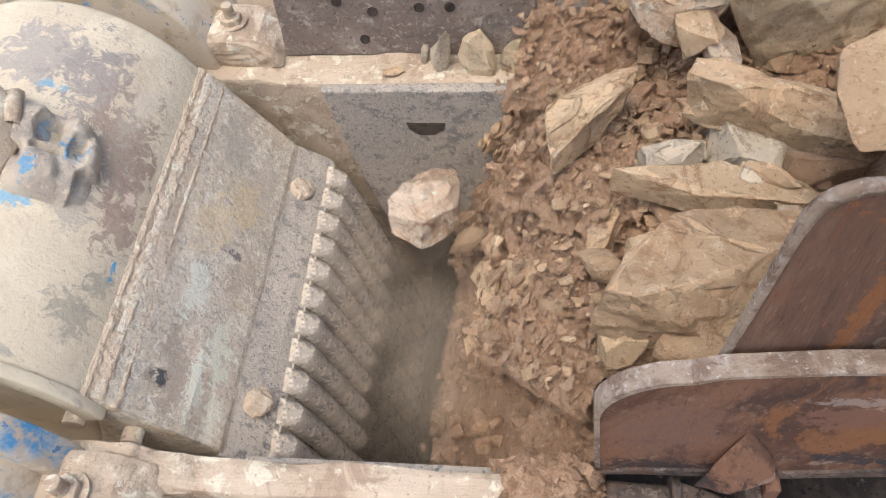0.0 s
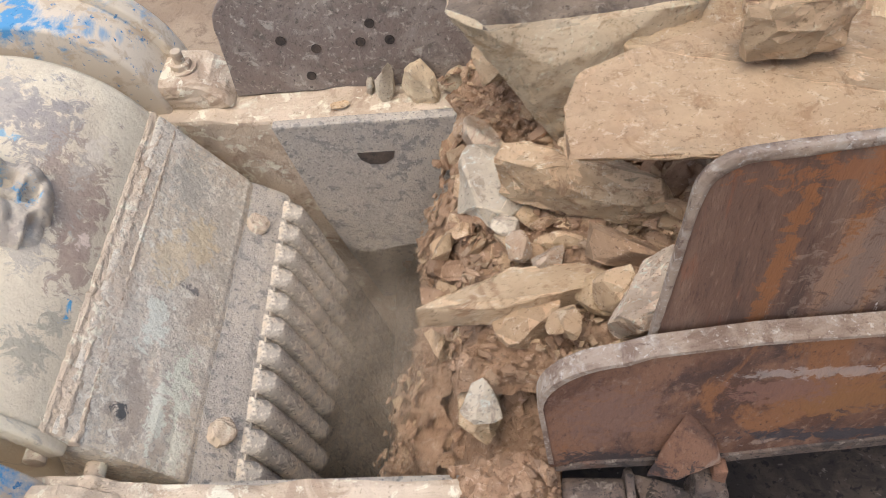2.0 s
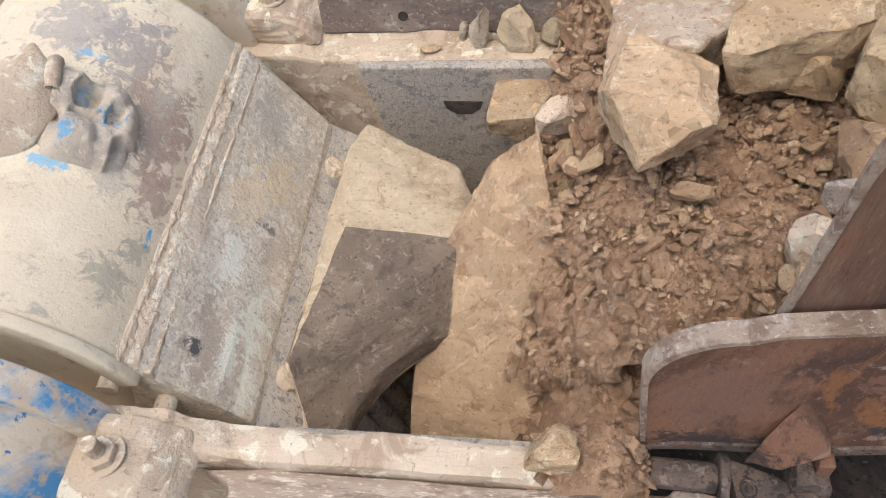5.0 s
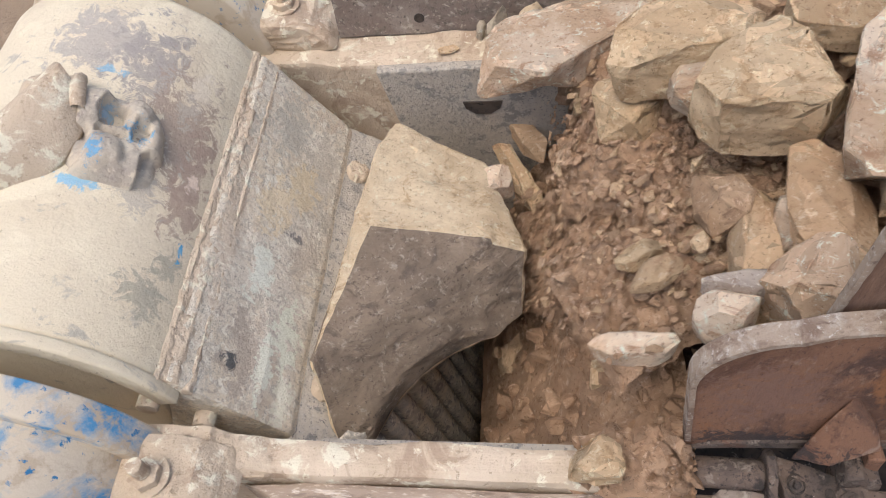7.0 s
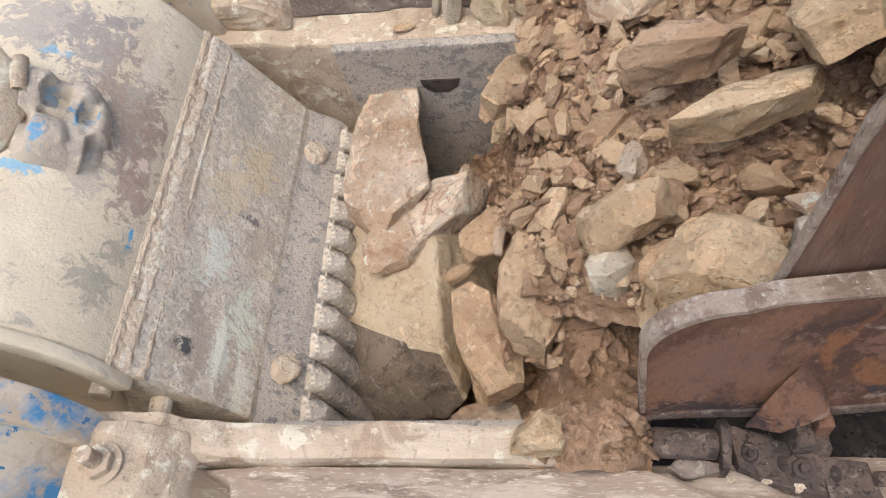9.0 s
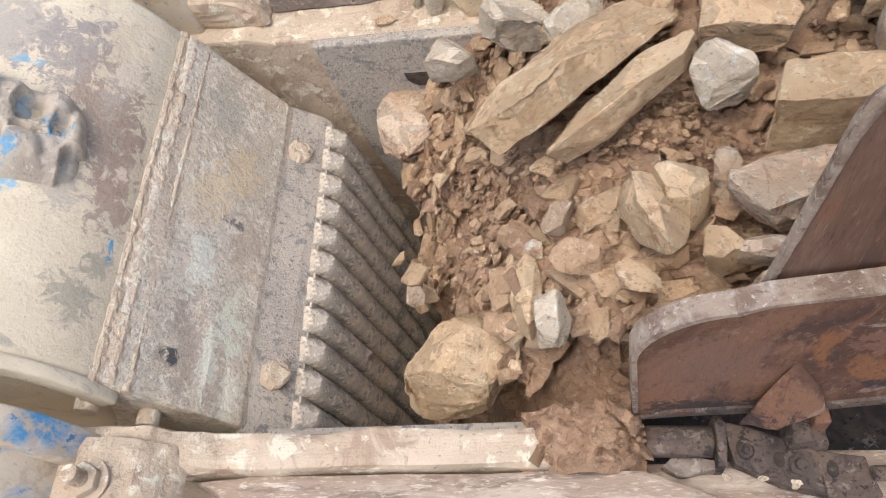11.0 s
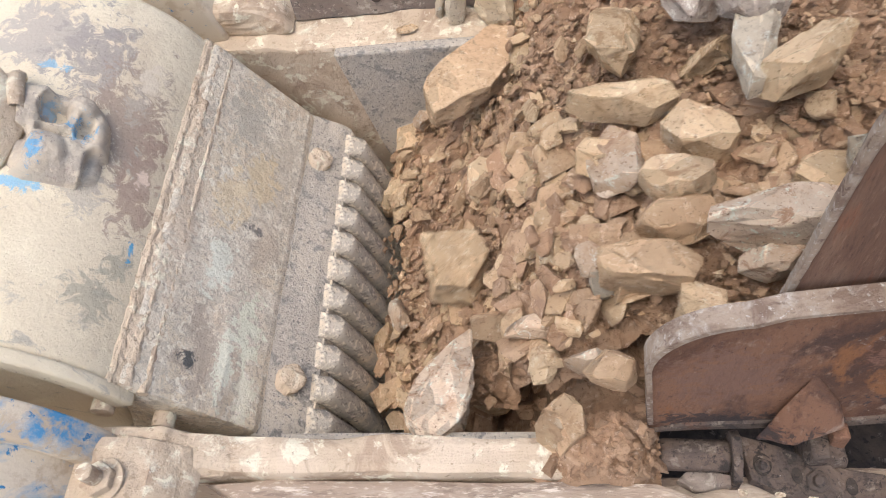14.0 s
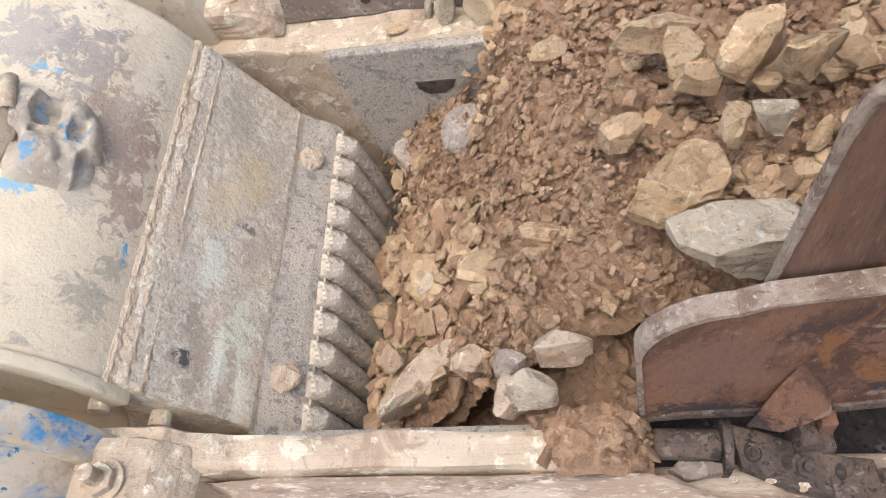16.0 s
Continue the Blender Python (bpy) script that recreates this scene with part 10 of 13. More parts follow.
    walk(big[91], [(0.00, pose(2.773, 0.079, 0.684, 0, 0, -2)), (1.00, pose(2.603, 0.079, 0.643, 0, 0, -2)), (2.00, pose(2.433, 0.079, 0.602, 0, 0, -2)), (3.00, pose(2.263, 0.079, 0.561, 0, 0, -2)), (4.00, pose(2.113, 0.079, 0.525, 0, 0, -2)), (5.00, pose(1.987, 0.079, 0.495, 0, 0, -2)), (6.00, pose(1.867, 0.079, 0.466, 0, 0, -2)), (7.00, pose(1.656, 0.079, 0.416, 0, 0, -2)), (8.00, pose(1.406, 0.079, 0.356, 0, 0, -2)), (9.00, pose(1.165, 0.079, 0.298, 0, 0, -2)), (10.00, pose(0.945, 0.079, 0.245, 0, 0, -2)), (11.00, pose(0.717, 0.079, 0.190, 0, 0, -2)), (12.00, pose(0.457, 0.074, 0.037, 0, 0, -2)), (12.50, pose(0.339, 0.070, -0.111, 0, 0, 4)), (13.00, pose(0.199, 0.159, -0.421, 0, 0, 0)), (13.60, pose(0.199, 0.193, -0.771, 25, -40, 15)), (13.90, pose(0.240, 0.205, -1.200, 50, -70, 30)), (14.25, pose(0.250, 0.205, -2.250, 50, -80, 30)), (16.50, pose(0.250, 0.205, -2.250, 50, -80, 30))])
    walk(big[92], [(0.00, pose(2.806, 0.176, 0.702, 0, 0, -2)), (1.00, pose(2.636, 0.176, 0.661, 0, 0, -2)), (2.00, pose(2.466, 0.176, 0.620, 0, 0, -2)), (3.00, pose(2.296, 0.176, 0.579, 0, 0, -2)), (4.00, pose(2.146, 0.176, 0.543, 0, 0, -2)), (5.00, pose(2.020, 0.176, 0.513, 0, 0, -2)), (6.00, pose(1.900, 0.176, 0.484, 0, 0, -2)), (7.00, pose(1.689, 0.176, 0.433, 0, 0, -2)), (8.00, pose(1.439, 0.176, 0.373, 0, 0, -2)), (9.00, pose(1.198, 0.176, 0.316, 0, 0, -2)), (10.00, pose(0.978, 0.176, 0.263, 0, 0, -2)), (11.00, pose(0.750, 0.176, 0.208, 0, 0, -2)), (11.90, pose(0.516, 0.176, 0.126, 0, 0, -2)), (12.50, pose(0.396, 0.162, -0.024, 0, 0, 0)), (13.00, pose(0.178, 0.329, -0.342, 0, 0, -2)), (13.70, pose(0.178, 0.346, -0.692, 25, -40, 13)), (14.00, pose(0.240, 0.350, -1.200, 50, -70, 28)), (14.35, pose(0.250, 0.350, -2.250, 50, -80, 28)), (16.50, pose(0.250, 0.350, -2.250, 50, -80, 28))])
    walk(big[93], [(0.00, pose(2.924, 0.593, 0.800, 0, 0, -9)), (1.00, pose(2.754, 0.593, 0.759, 0, 0, -9)), (2.00, pose(2.584, 0.593, 0.718, 0, 0, -9)), (3.00, pose(2.414, 0.593, 0.677, 0, 0, -9)), (4.00, pose(2.264, 0.593, 0.641, 0, 0, -9)), (5.00, pose(2.138, 0.593, 0.611, 0, 0, -9)), (6.00, pose(2.018, 0.593, 0.582, 0, 0, -9)), (7.00, pose(1.807, 0.593, 0.532, 0, 0, -9)), (8.00, pose(1.557, 0.593, 0.472, 0, 0, -9)), (9.00, pose(1.316, 0.593, 0.414, 0, 0, -9)), (10.00, pose(1.096, 0.593, 0.361, 0, 0, -9)), (11.00, pose(0.868, 0.593, 0.306, 0, 0, -9)), (11.50, pose(0.755, 0.572, 0.279, 0, 0, -7)), (12.00, pose(0.653, 0.627, 0.235, 0, 0, -6)), (12.50, pose(0.544, 0.665, 0.184, 0, 0, -6)), (13.00, pose(0.429, 0.621, 0.029, 0, 0, -5)), (13.80, pose(0.378, 0.609, -0.450, 25, -40, 10)), (14.10, pose(0.240, 0.598, -1.200, 50, -70, 25)), (14.45, pose(0.250, 0.598, -2.250, 50, -80, 25)), (16.50, pose(0.250, 0.598, -2.250, 50, -80, 25))])
    walk(big[94], [(0.00, pose(2.741, 0.086, 0.676, 0, 0, -2)), (1.00, pose(2.571, 0.086, 0.635, 0, 0, -2)), (2.00, pose(2.401, 0.086, 0.594, 0, 0, -2)), (3.00, pose(2.231, 0.086, 0.553, 0, 0, -2)), (4.00, pose(2.081, 0.086, 0.517, 0, 0, -2)), (5.00, pose(1.955, 0.086, 0.487, 0, 0, -2)), (6.00, pose(1.835, 0.086, 0.458, 0, 0, -2)), (7.00, pose(1.624, 0.086, 0.408, 0, 0, -2)), (8.00, pose(1.374, 0.086, 0.348, 0, 0, -2)), (9.00, pose(1.133, 0.086, 0.290, 0, 0, -2)), (10.00, pose(0.913, 0.086, 0.237, 0, 0, -2)), (11.00, pose(0.685, 0.086, 0.182, 0, 0, -2)), (11.40, pose(0.581, 0.086, 0.137, 0, 0, -2)), (12.00, pose(0.573, 0.089, 0.020, 0, 0, -2)), (12.40, pose(0.479, 0.053, 0.000, 0, 0, -2)), (13.20, pose(0.408, 0.098, -0.450, 25, -40, 13)), (13.50, pose(0.240, 0.115, -1.200, 50, -70, 28)), (13.85, pose(0.250, 0.115, -2.250, 50, -80, 28)), (16.50, pose(0.250, 0.115, -2.250, 50, -80, 28))])
    walk(big[95], [(0.00, pose(2.602, 0.993, 0.642, 0, 0, -5)), (1.00, pose(2.432, 0.993, 0.602, 0, 0, -5)), (2.00, pose(2.262, 0.993, 0.561, 0, 0, -5)), (3.00, pose(2.092, 0.993, 0.520, 0, 0, -5)), (4.00, pose(1.942, 0.993, 0.484, 0, 0, -5)), (5.00, pose(1.816, 0.993, 0.454, 0, 0, -5)), (6.00, pose(1.696, 0.993, 0.425, 0, 0, -5)), (7.00, pose(1.485, 0.993, 0.374, 0, 0, -5)), (8.00, pose(1.235, 0.993, 0.314, 0, 0, -5)), (9.00, pose(0.994, 0.993, 0.257, 0, 0, -5)), (10.00, pose(0.774, 0.993, 0.204, 0, 0, -5)), (11.00, pose(0.546, 0.993, -0.264, 0, 0, -5)), (12.00, pose(0.286, 0.993, -0.264, 0, 0, -5)), (12.50, pose(0.156, 0.993, -0.264, 0, 0, -5)), (13.00, pose(0.071, 0.931, -0.429, 0, 0, -5)), (13.50, pose(0.036, 0.832, -0.584, 0, 0, -3)), (14.10, pose(0.070, 0.799, -0.934, 25, -40, 12)), (14.40, pose(0.240, 0.777, -1.200, 50, -70, 27)), (14.75, pose(0.250, 0.777, -2.250, 50, -80, 27)), (16.50, pose(0.250, 0.777, -2.250, 50, -80, 27))])
    walk(big[96], [(0.00, pose(2.831, 0.793, 0.727, 0, 0, -6)), (1.00, pose(2.661, 0.793, 0.687, 0, 0, -6)), (2.00, pose(2.491, 0.793, 0.646, 0, 0, -6)), (3.00, pose(2.321, 0.793, 0.605, 0, 0, -6)), (4.00, pose(2.171, 0.793, 0.569, 0, 0, -6)), (5.00, pose(2.045, 0.793, 0.539, 0, 0, -6)), (6.00, pose(1.925, 0.793, 0.510, 0, 0, -6)), (7.00, pose(1.714, 0.793, 0.459, 0, 0, -6)), (8.00, pose(1.464, 0.793, 0.399, 0, 0, -6)), (9.00, pose(1.223, 0.793, 0.341, 0, 0, -6)), (10.00, pose(1.003, 0.793, 0.289, 0, 0, -6)), (11.00, pose(0.775, 0.793, 0.234, 0, 0, -6)), (12.00, pose(0.515, 0.793, 0.015, 0, 0, -6)), (12.50, pose(0.385, 0.793, 0.015, 0, 0, -6)), (13.00, pose(0.305, 0.846, -0.095, 0, 0, -4)), (13.50, pose(0.028, 1.036, -0.512, 0, 0, -4)), (14.20, pose(0.065, 0.982, -0.862, 25, -40, 11)), (14.50, pose(0.240, 0.950, -1.200, 50, -70, 26)), (14.85, pose(0.250, 0.950, -2.250, 50, -80, 26)), (16.50, pose(0.250, 0.950, -2.250, 50, -80, 26))])
    walk(big[97], [(0.00, pose(2.892, 0.276, 0.722, 0, 0, -2)), (1.00, pose(2.722, 0.276, 0.681, 0, 0, -2)), (2.00, pose(2.552, 0.276, 0.640, 0, 0, -2)), (3.00, pose(2.382, 0.276, 0.600, 0, 0, -2)), (4.00, pose(2.232, 0.276, 0.564, 0, 0, -2)), (5.00, pose(2.106, 0.276, 0.533, 0, 0, -2)), (6.00, pose(1.986, 0.276, 0.505, 0, 0, -2)), (7.00, pose(1.775, 0.276, 0.454, 0, 0, -2)), (8.00, pose(1.525, 0.276, 0.394, 0, 0, -2)), (9.00, pose(1.284, 0.276, 0.336, 0, 0, -2)), (10.00, pose(1.064, 0.276, 0.283, 0, 0, -2)), (11.00, pose(0.836, 0.276, 0.229, 0, 0, -2)), (12.00, pose(0.576, 0.276, 0.166, 0, 0, -2)), (12.50, pose(0.446, 0.276, 0.056, 0, 0, -2)), (13.00, pose(0.261, 0.331, -0.189, 0, 0, -3)), (13.40, pose(0.126, 0.362, -0.494, 0, 0, -1)), (13.90, pose(0.126, 0.376, -0.844, 25, -40, 14)), (14.20, pose(0.240, 0.378, -1.200, 50, -70, 29)), (14.55, pose(0.250, 0.378, -2.250, 50, -80, 29)), (16.50, pose(0.250, 0.378, -2.250, 50, -80, 29))])
    walk(big[98], [(0.00, pose(2.959, 0.354, 0.758, 0, 0, -4)), (1.00, pose(2.789, 0.354, 0.717, 0, 0, -4)), (2.00, pose(2.619, 0.354, 0.677, 0, 0, -4)), (3.00, pose(2.449, 0.354, 0.636, 0, 0, -4)), (4.00, pose(2.299, 0.354, 0.600, 0, 0, -4)), (5.00, pose(2.173, 0.354, 0.570, 0, 0, -4)), (6.00, pose(2.053, 0.354, 0.541, 0, 0, -4)), (7.00, pose(1.842, 0.354, 0.490, 0, 0, -4)), (8.00, pose(1.592, 0.354, 0.430, 0, 0, -4)), (9.00, pose(1.351, 0.354, 0.372, 0, 0, -4)), (10.00, pose(1.131, 0.354, 0.320, 0, 0, -4)), (11.00, pose(0.903, 0.354, 0.265, 0, 0, -4)), (12.00, pose(0.643, 0.354, 0.202, 0, 0, -4)), (12.40, pose(0.539, 0.354, 0.169, 0, 0, -4)), (13.00, pose(0.390, 0.357, -0.010, 0, 0, -37)), (13.40, pose(0.237, 0.370, -0.283, 0, 0, -2)), (14.00, pose(0.237, 0.383, -0.633, 25, -40, 13)), (14.30, pose(0.240, 0.385, -1.200, 50, -70, 28)), (14.65, pose(0.250, 0.385, -2.250, 50, -80, 28)), (16.50, pose(0.250, 0.385, -2.250, 50, -80, 28))])
    walk(big[99], [(0.00, pose(3.047, 0.151, 0.759, 0, 0, -2)), (1.00, pose(2.877, 0.151, 0.718, 0, 0, -2)), (2.00, pose(2.707, 0.151, 0.678, 0, 0, -2)), (3.00, pose(2.537, 0.151, 0.637, 0, 0, -2)), (4.00, pose(2.387, 0.151, 0.601, 0, 0, -2)), (5.00, pose(2.261, 0.151, 0.571, 0, 0, -2)), (6.00, pose(2.141, 0.151, 0.542, 0, 0, -2)), (7.00, pose(1.930, 0.151, 0.491, 0, 0, -2)), (8.00, pose(1.680, 0.151, 0.431, 0, 0, -2)), (9.00, pose(1.439, 0.151, 0.373, 0, 0, -2)), (10.00, pose(1.219, 0.151, 0.320, 0, 0, -2)), (11.00, pose(0.991, 0.151, 0.266, 0, 0, -2)), (12.00, pose(0.731, 0.151, 0.203, 0, 0, -2)), (12.40, pose(0.627, 0.151, 0.178, 0, 0, -2)), (13.00, pose(0.524, 0.118, 0.134, 0, 0, -2)), (13.50, pose(0.361, 0.119, -0.099, 0, 0, -2)), (14.20, pose(0.337, 0.157, -0.450, 25, -40, 13)), (14.50, pose(0.240, 0.171, -1.200, 50, -70, 28)), (14.85, pose(0.250, 0.171, -2.250, 50, -80, 28)), (16.50, pose(0.250, 0.171, -2.250, 50, -80, 28))])
    walk(big[100], [(0.00, pose(3.057, 0.347, 0.782, 0, 0, -4)), (1.00, pose(2.887, 0.347, 0.741, 0, 0, -4)), (2.00, pose(2.717, 0.347, 0.700, 0, 0, -4)), (3.00, pose(2.547, 0.347, 0.659, 0, 0, -4)), (4.00, pose(2.397, 0.347, 0.623, 0, 0, -4)), (5.00, pose(2.271, 0.347, 0.593, 0, 0, -4)), (6.00, pose(2.151, 0.347, 0.564, 0, 0, -4)), (7.00, pose(1.940, 0.347, 0.514, 0, 0, -4)), (8.00, pose(1.690, 0.347, 0.454, 0, 0, -4)), (9.00, pose(1.449, 0.347, 0.396, 0, 0, -4)), (10.00, pose(1.229, 0.347, 0.343, 0, 0, -4)), (11.00, pose(1.001, 0.347, 0.288, 0, 0, -4)), (12.00, pose(0.741, 0.347, 0.226, 0, 0, -4)), (12.40, pose(0.637, 0.347, 0.201, 0, 0, -4)), (13.00, pose(0.531, 0.325, 0.151, 0, 0, -21)), (13.50, pose(0.378, 0.333, -0.042, 0, 0, -2)), (14.20, pose(0.347, 0.350, -0.450, 25, -40, 13)), (14.50, pose(0.240, 0.353, -1.200, 50, -70, 28)), (14.85, pose(0.250, 0.353, -2.250, 50, -80, 28)), (16.50, pose(0.250, 0.353, -2.250, 50, -80, 28))])
    walk(big[101], [(0.00, pose(3.279, 0.520, 0.865, 0, 0, -7)), (1.00, pose(3.109, 0.520, 0.824, 0, 0, -7)), (2.00, pose(2.939, 0.520, 0.783, 0, 0, -7)), (3.00, pose(2.769, 0.520, 0.743, 0, 0, -7)), (4.00, pose(2.619, 0.520, 0.707, 0, 0, -7)), (5.00, pose(2.493, 0.520, 0.676, 0, 0, -7)), (6.00, pose(2.373, 0.520, 0.647, 0, 0, -7)), (7.00, pose(2.162, 0.520, 0.597, 0, 0, -7)), (8.00, pose(1.912, 0.520, 0.537, 0, 0, -7)), (9.00, pose(1.671, 0.520, 0.479, 0, 0, -7)), (10.00, pose(1.451, 0.520, 0.426, 0, 0, -7)), (11.00, pose(1.223, 0.520, 0.371, 0, 0, -7)), (12.00, pose(0.963, 0.520, 0.309, 0, 0, -7)), (12.40, pose(0.859, 0.520, 0.284, 0, 0, -7)), (13.00, pose(0.713, 0.483, 0.249, 0, 0, -4)), (13.50, pose(0.584, 0.442, 0.198, 0, 0, -6)), (14.00, pose(0.347, 0.544, -0.073, 0, 0, -3)), (14.80, pose(0.328, 0.540, -0.450, 25, -40, 12)), (15.10, pose(0.240, 0.533, -1.200, 50, -70, 27)), (15.45, pose(0.250, 0.533, -2.250, 50, -80, 27)), (16.50, pose(0.250, 0.533, -2.250, 50, -80, 27))])
    walk(big[102], [(0.00, pose(3.382, 0.494, 0.890, 0, 0, -5)), (1.00, pose(3.212, 0.494, 0.849, 0, 0, -5)), (2.00, pose(3.042, 0.494, 0.808, 0, 0, -5)), (3.00, pose(2.872, 0.494, 0.767, 0, 0, -5)), (4.00, pose(2.722, 0.494, 0.731, 0, 0, -5)), (5.00, pose(2.596, 0.494, 0.701, 0, 0, -5)), (6.00, pose(2.476, 0.494, 0.672, 0, 0, -5)), (7.00, pose(2.265, 0.494, 0.622, 0, 0, -5)), (8.00, pose(2.015, 0.494, 0.562, 0, 0, -5)), (9.00, pose(1.774, 0.494, 0.504, 0, 0, -5)), (10.00, pose(1.554, 0.494, 0.451, 0, 0, -5)), (11.00, pose(1.326, 0.494, 0.396, 0, 0, -5)), (12.30, pose(0.988, 0.494, 0.315, 0, 0, -5)), (13.00, pose(0.946, 0.516, 0.305, 0, 0, -7)), (13.50, pose(0.808, 0.606, 0.272, 0, 0, -6)), (14.70, pose(0.605, 0.595, -0.450, 25, -40, 9)), (15.00, pose(0.240, 0.585, -1.200, 50, -70, 24)), (15.35, pose(0.250, 0.585, -2.250, 50, -80, 24)), (16.50, pose(0.250, 0.585, -2.250, 50, -80, 24))])
    walk(big[103], [(0.00, pose(3.098, 0.598, 0.822, 0, 0, -4)), (1.00, pose(2.928, 0.598, 0.781, 0, 0, -4)), (2.00, pose(2.758, 0.598, 0.740, 0, 0, -4)), (3.00, pose(2.588, 0.598, 0.699, 0, 0, -4)), (4.00, pose(2.438, 0.598, 0.663, 0, 0, -4)), (5.00, pose(2.312, 0.598, 0.633, 0, 0, -4)), (6.00, pose(2.192, 0.598, 0.604, 0, 0, -4)), (7.00, pose(1.981, 0.598, 0.554, 0, 0, -4)), (8.00, pose(1.731, 0.598, 0.494, 0, 0, -4)), (9.00, pose(1.490, 0.598, 0.436, 0, 0, -4)), (10.00, pose(1.270, 0.598, 0.383, 0, 0, -4)), (11.00, pose(1.042, 0.598, 0.328, 0, 0, -4)), (12.00, pose(0.782, 0.598, 0.266, 0, 0, -4)), (12.40, pose(0.678, 0.598, 0.241, 0, 0, -4)), (13.00, pose(0.554, 0.551, 0.201, 0, 0, 54)), (13.50, pose(0.404, 0.512, -0.016, 0, 0, 55)), (14.30, pose(0.362, 0.511, -0.450, 25, -40, 70)), (14.60, pose(0.240, 0.506, -1.200, 50, -70, 85)), (14.95, pose(0.250, 0.506, -2.250, 50, -80, 85)), (16.50, pose(0.250, 0.506, -2.250, 50, -80, 85))])
    walk(big[104], [(0.00, pose(3.286, 0.247, 0.847, 0, 0, 7)), (1.00, pose(3.116, 0.247, 0.806, 0, 0, 7)), (2.00, pose(2.946, 0.247, 0.765, 0, 0, 7)), (3.00, pose(2.776, 0.247, 0.724, 0, 0, 7)), (4.00, pose(2.626, 0.247, 0.688, 0, 0, 7)), (5.00, pose(2.500, 0.247, 0.658, 0, 0, 7)), (6.00, pose(2.380, 0.247, 0.629, 0, 0, 7)), (7.00, pose(2.169, 0.247, 0.579, 0, 0, 7)), (8.00, pose(1.919, 0.247, 0.519, 0, 0, 7)), (9.00, pose(1.678, 0.247, 0.461, 0, 0, 7)), (10.00, pose(1.458, 0.247, 0.408, 0, 0, 7)), (11.00, pose(1.230, 0.247, 0.353, 0, 0, 7)), (12.00, pose(0.970, 0.247, 0.291, 0, 0, 7)), (12.90, pose(0.736, 0.247, 0.235, 0, 0, 7)), (13.50, pose(0.602, 0.221, 0.202, 0, 0, 7)), (14.00, pose(0.400, 0.203, -0.020, 0, 0, 4)), (14.90, pose(0.360, 0.233, -0.450, 25, -40, 19)), (15.20, pose(0.240, 0.242, -1.200, 50, -70, 34)), (15.55, pose(0.250, 0.242, -2.250, 50, -80, 34)), (16.50, pose(0.250, 0.242, -2.250, 50, -80, 34))])
    walk(big[105], [(0.00, pose(3.427, 0.282, 0.881, 0, 0, -5)), (1.00, pose(3.257, 0.282, 0.840, 0, 0, -5)), (2.00, pose(3.087, 0.282, 0.799, 0, 0, -5)), (3.00, pose(2.917, 0.282, 0.758, 0, 0, -5)), (4.00, pose(2.767, 0.282, 0.722, 0, 0, -5)), (5.00, pose(2.641, 0.282, 0.692, 0, 0, -5)), (6.00, pose(2.521, 0.282, 0.663, 0, 0, -5)), (7.00, pose(2.310, 0.282, 0.612, 0, 0, -5)), (8.00, pose(2.060, 0.282, 0.552, 0, 0, -5)), (9.00, pose(1.819, 0.282, 0.495, 0, 0, -5)), (10.00, pose(1.599, 0.282, 0.442, 0, 0, -5)), (11.00, pose(1.371, 0.282, 0.387, 0, 0, -5)), (12.00, pose(1.111, 0.282, 0.325, 0, 0, -5)), (13.00, pose(0.851, 0.282, 0.262, 0, 0, -5)), (13.50, pose(0.750, 0.241, 0.238, 0, 0, -18)), (14.00, pose(0.611, 0.209, 0.145, 0, 0, -26)), (14.90, pose(0.487, 0.238, -0.450, 25, -40, -11)), (15.20, pose(0.240, 0.248, -1.200, 50, -70, 4)), (15.55, pose(0.250, 0.248, -2.250, 50, -80, 4)), (16.50, pose(0.250, 0.248, -2.250, 50, -80, 4))])
    walk(big[106], [(0.00, pose(3.363, 0.177, 0.865, 0, 0, -3)), (1.00, pose(3.193, 0.177, 0.824, 0, 0, -3)), (2.00, pose(3.023, 0.177, 0.783, 0, 0, -3)), (3.00, pose(2.853, 0.177, 0.743, 0, 0, -3)), (4.00, pose(2.703, 0.177, 0.707, 0, 0, -3)), (5.00, pose(2.577, 0.177, 0.676, 0, 0, -3)), (6.00, pose(2.457, 0.177, 0.648, 0, 0, -3)), (7.00, pose(2.246, 0.177, 0.597, 0, 0, -3)), (8.00, pose(1.996, 0.177, 0.537, 0, 0, -3)), (9.00, pose(1.755, 0.177, 0.479, 0, 0, -3)), (10.00, pose(1.535, 0.177, 0.426, 0, 0, -3)), (11.00, pose(1.307, 0.177, 0.372, 0, 0, -3)), (12.00, pose(1.047, 0.177, 0.309, 0, 0, -3)), (13.00, pose(0.787, 0.177, 0.247, 0, 0, -3)), (13.50, pose(0.673, 0.155, 0.219, 0, 0, -2)), (14.00, pose(0.563, 0.188, 0.133, 0, 0, -2)), (15.00, pose(0.458, 0.219, -0.450, 25, -40, 13)), (15.30, pose(0.240, 0.230, -1.200, 50, -70, 28)), (15.65, pose(0.250, 0.230, -2.250, 50, -80, 28)), (16.50, pose(0.250, 0.230, -2.250, 50, -80, 28))])
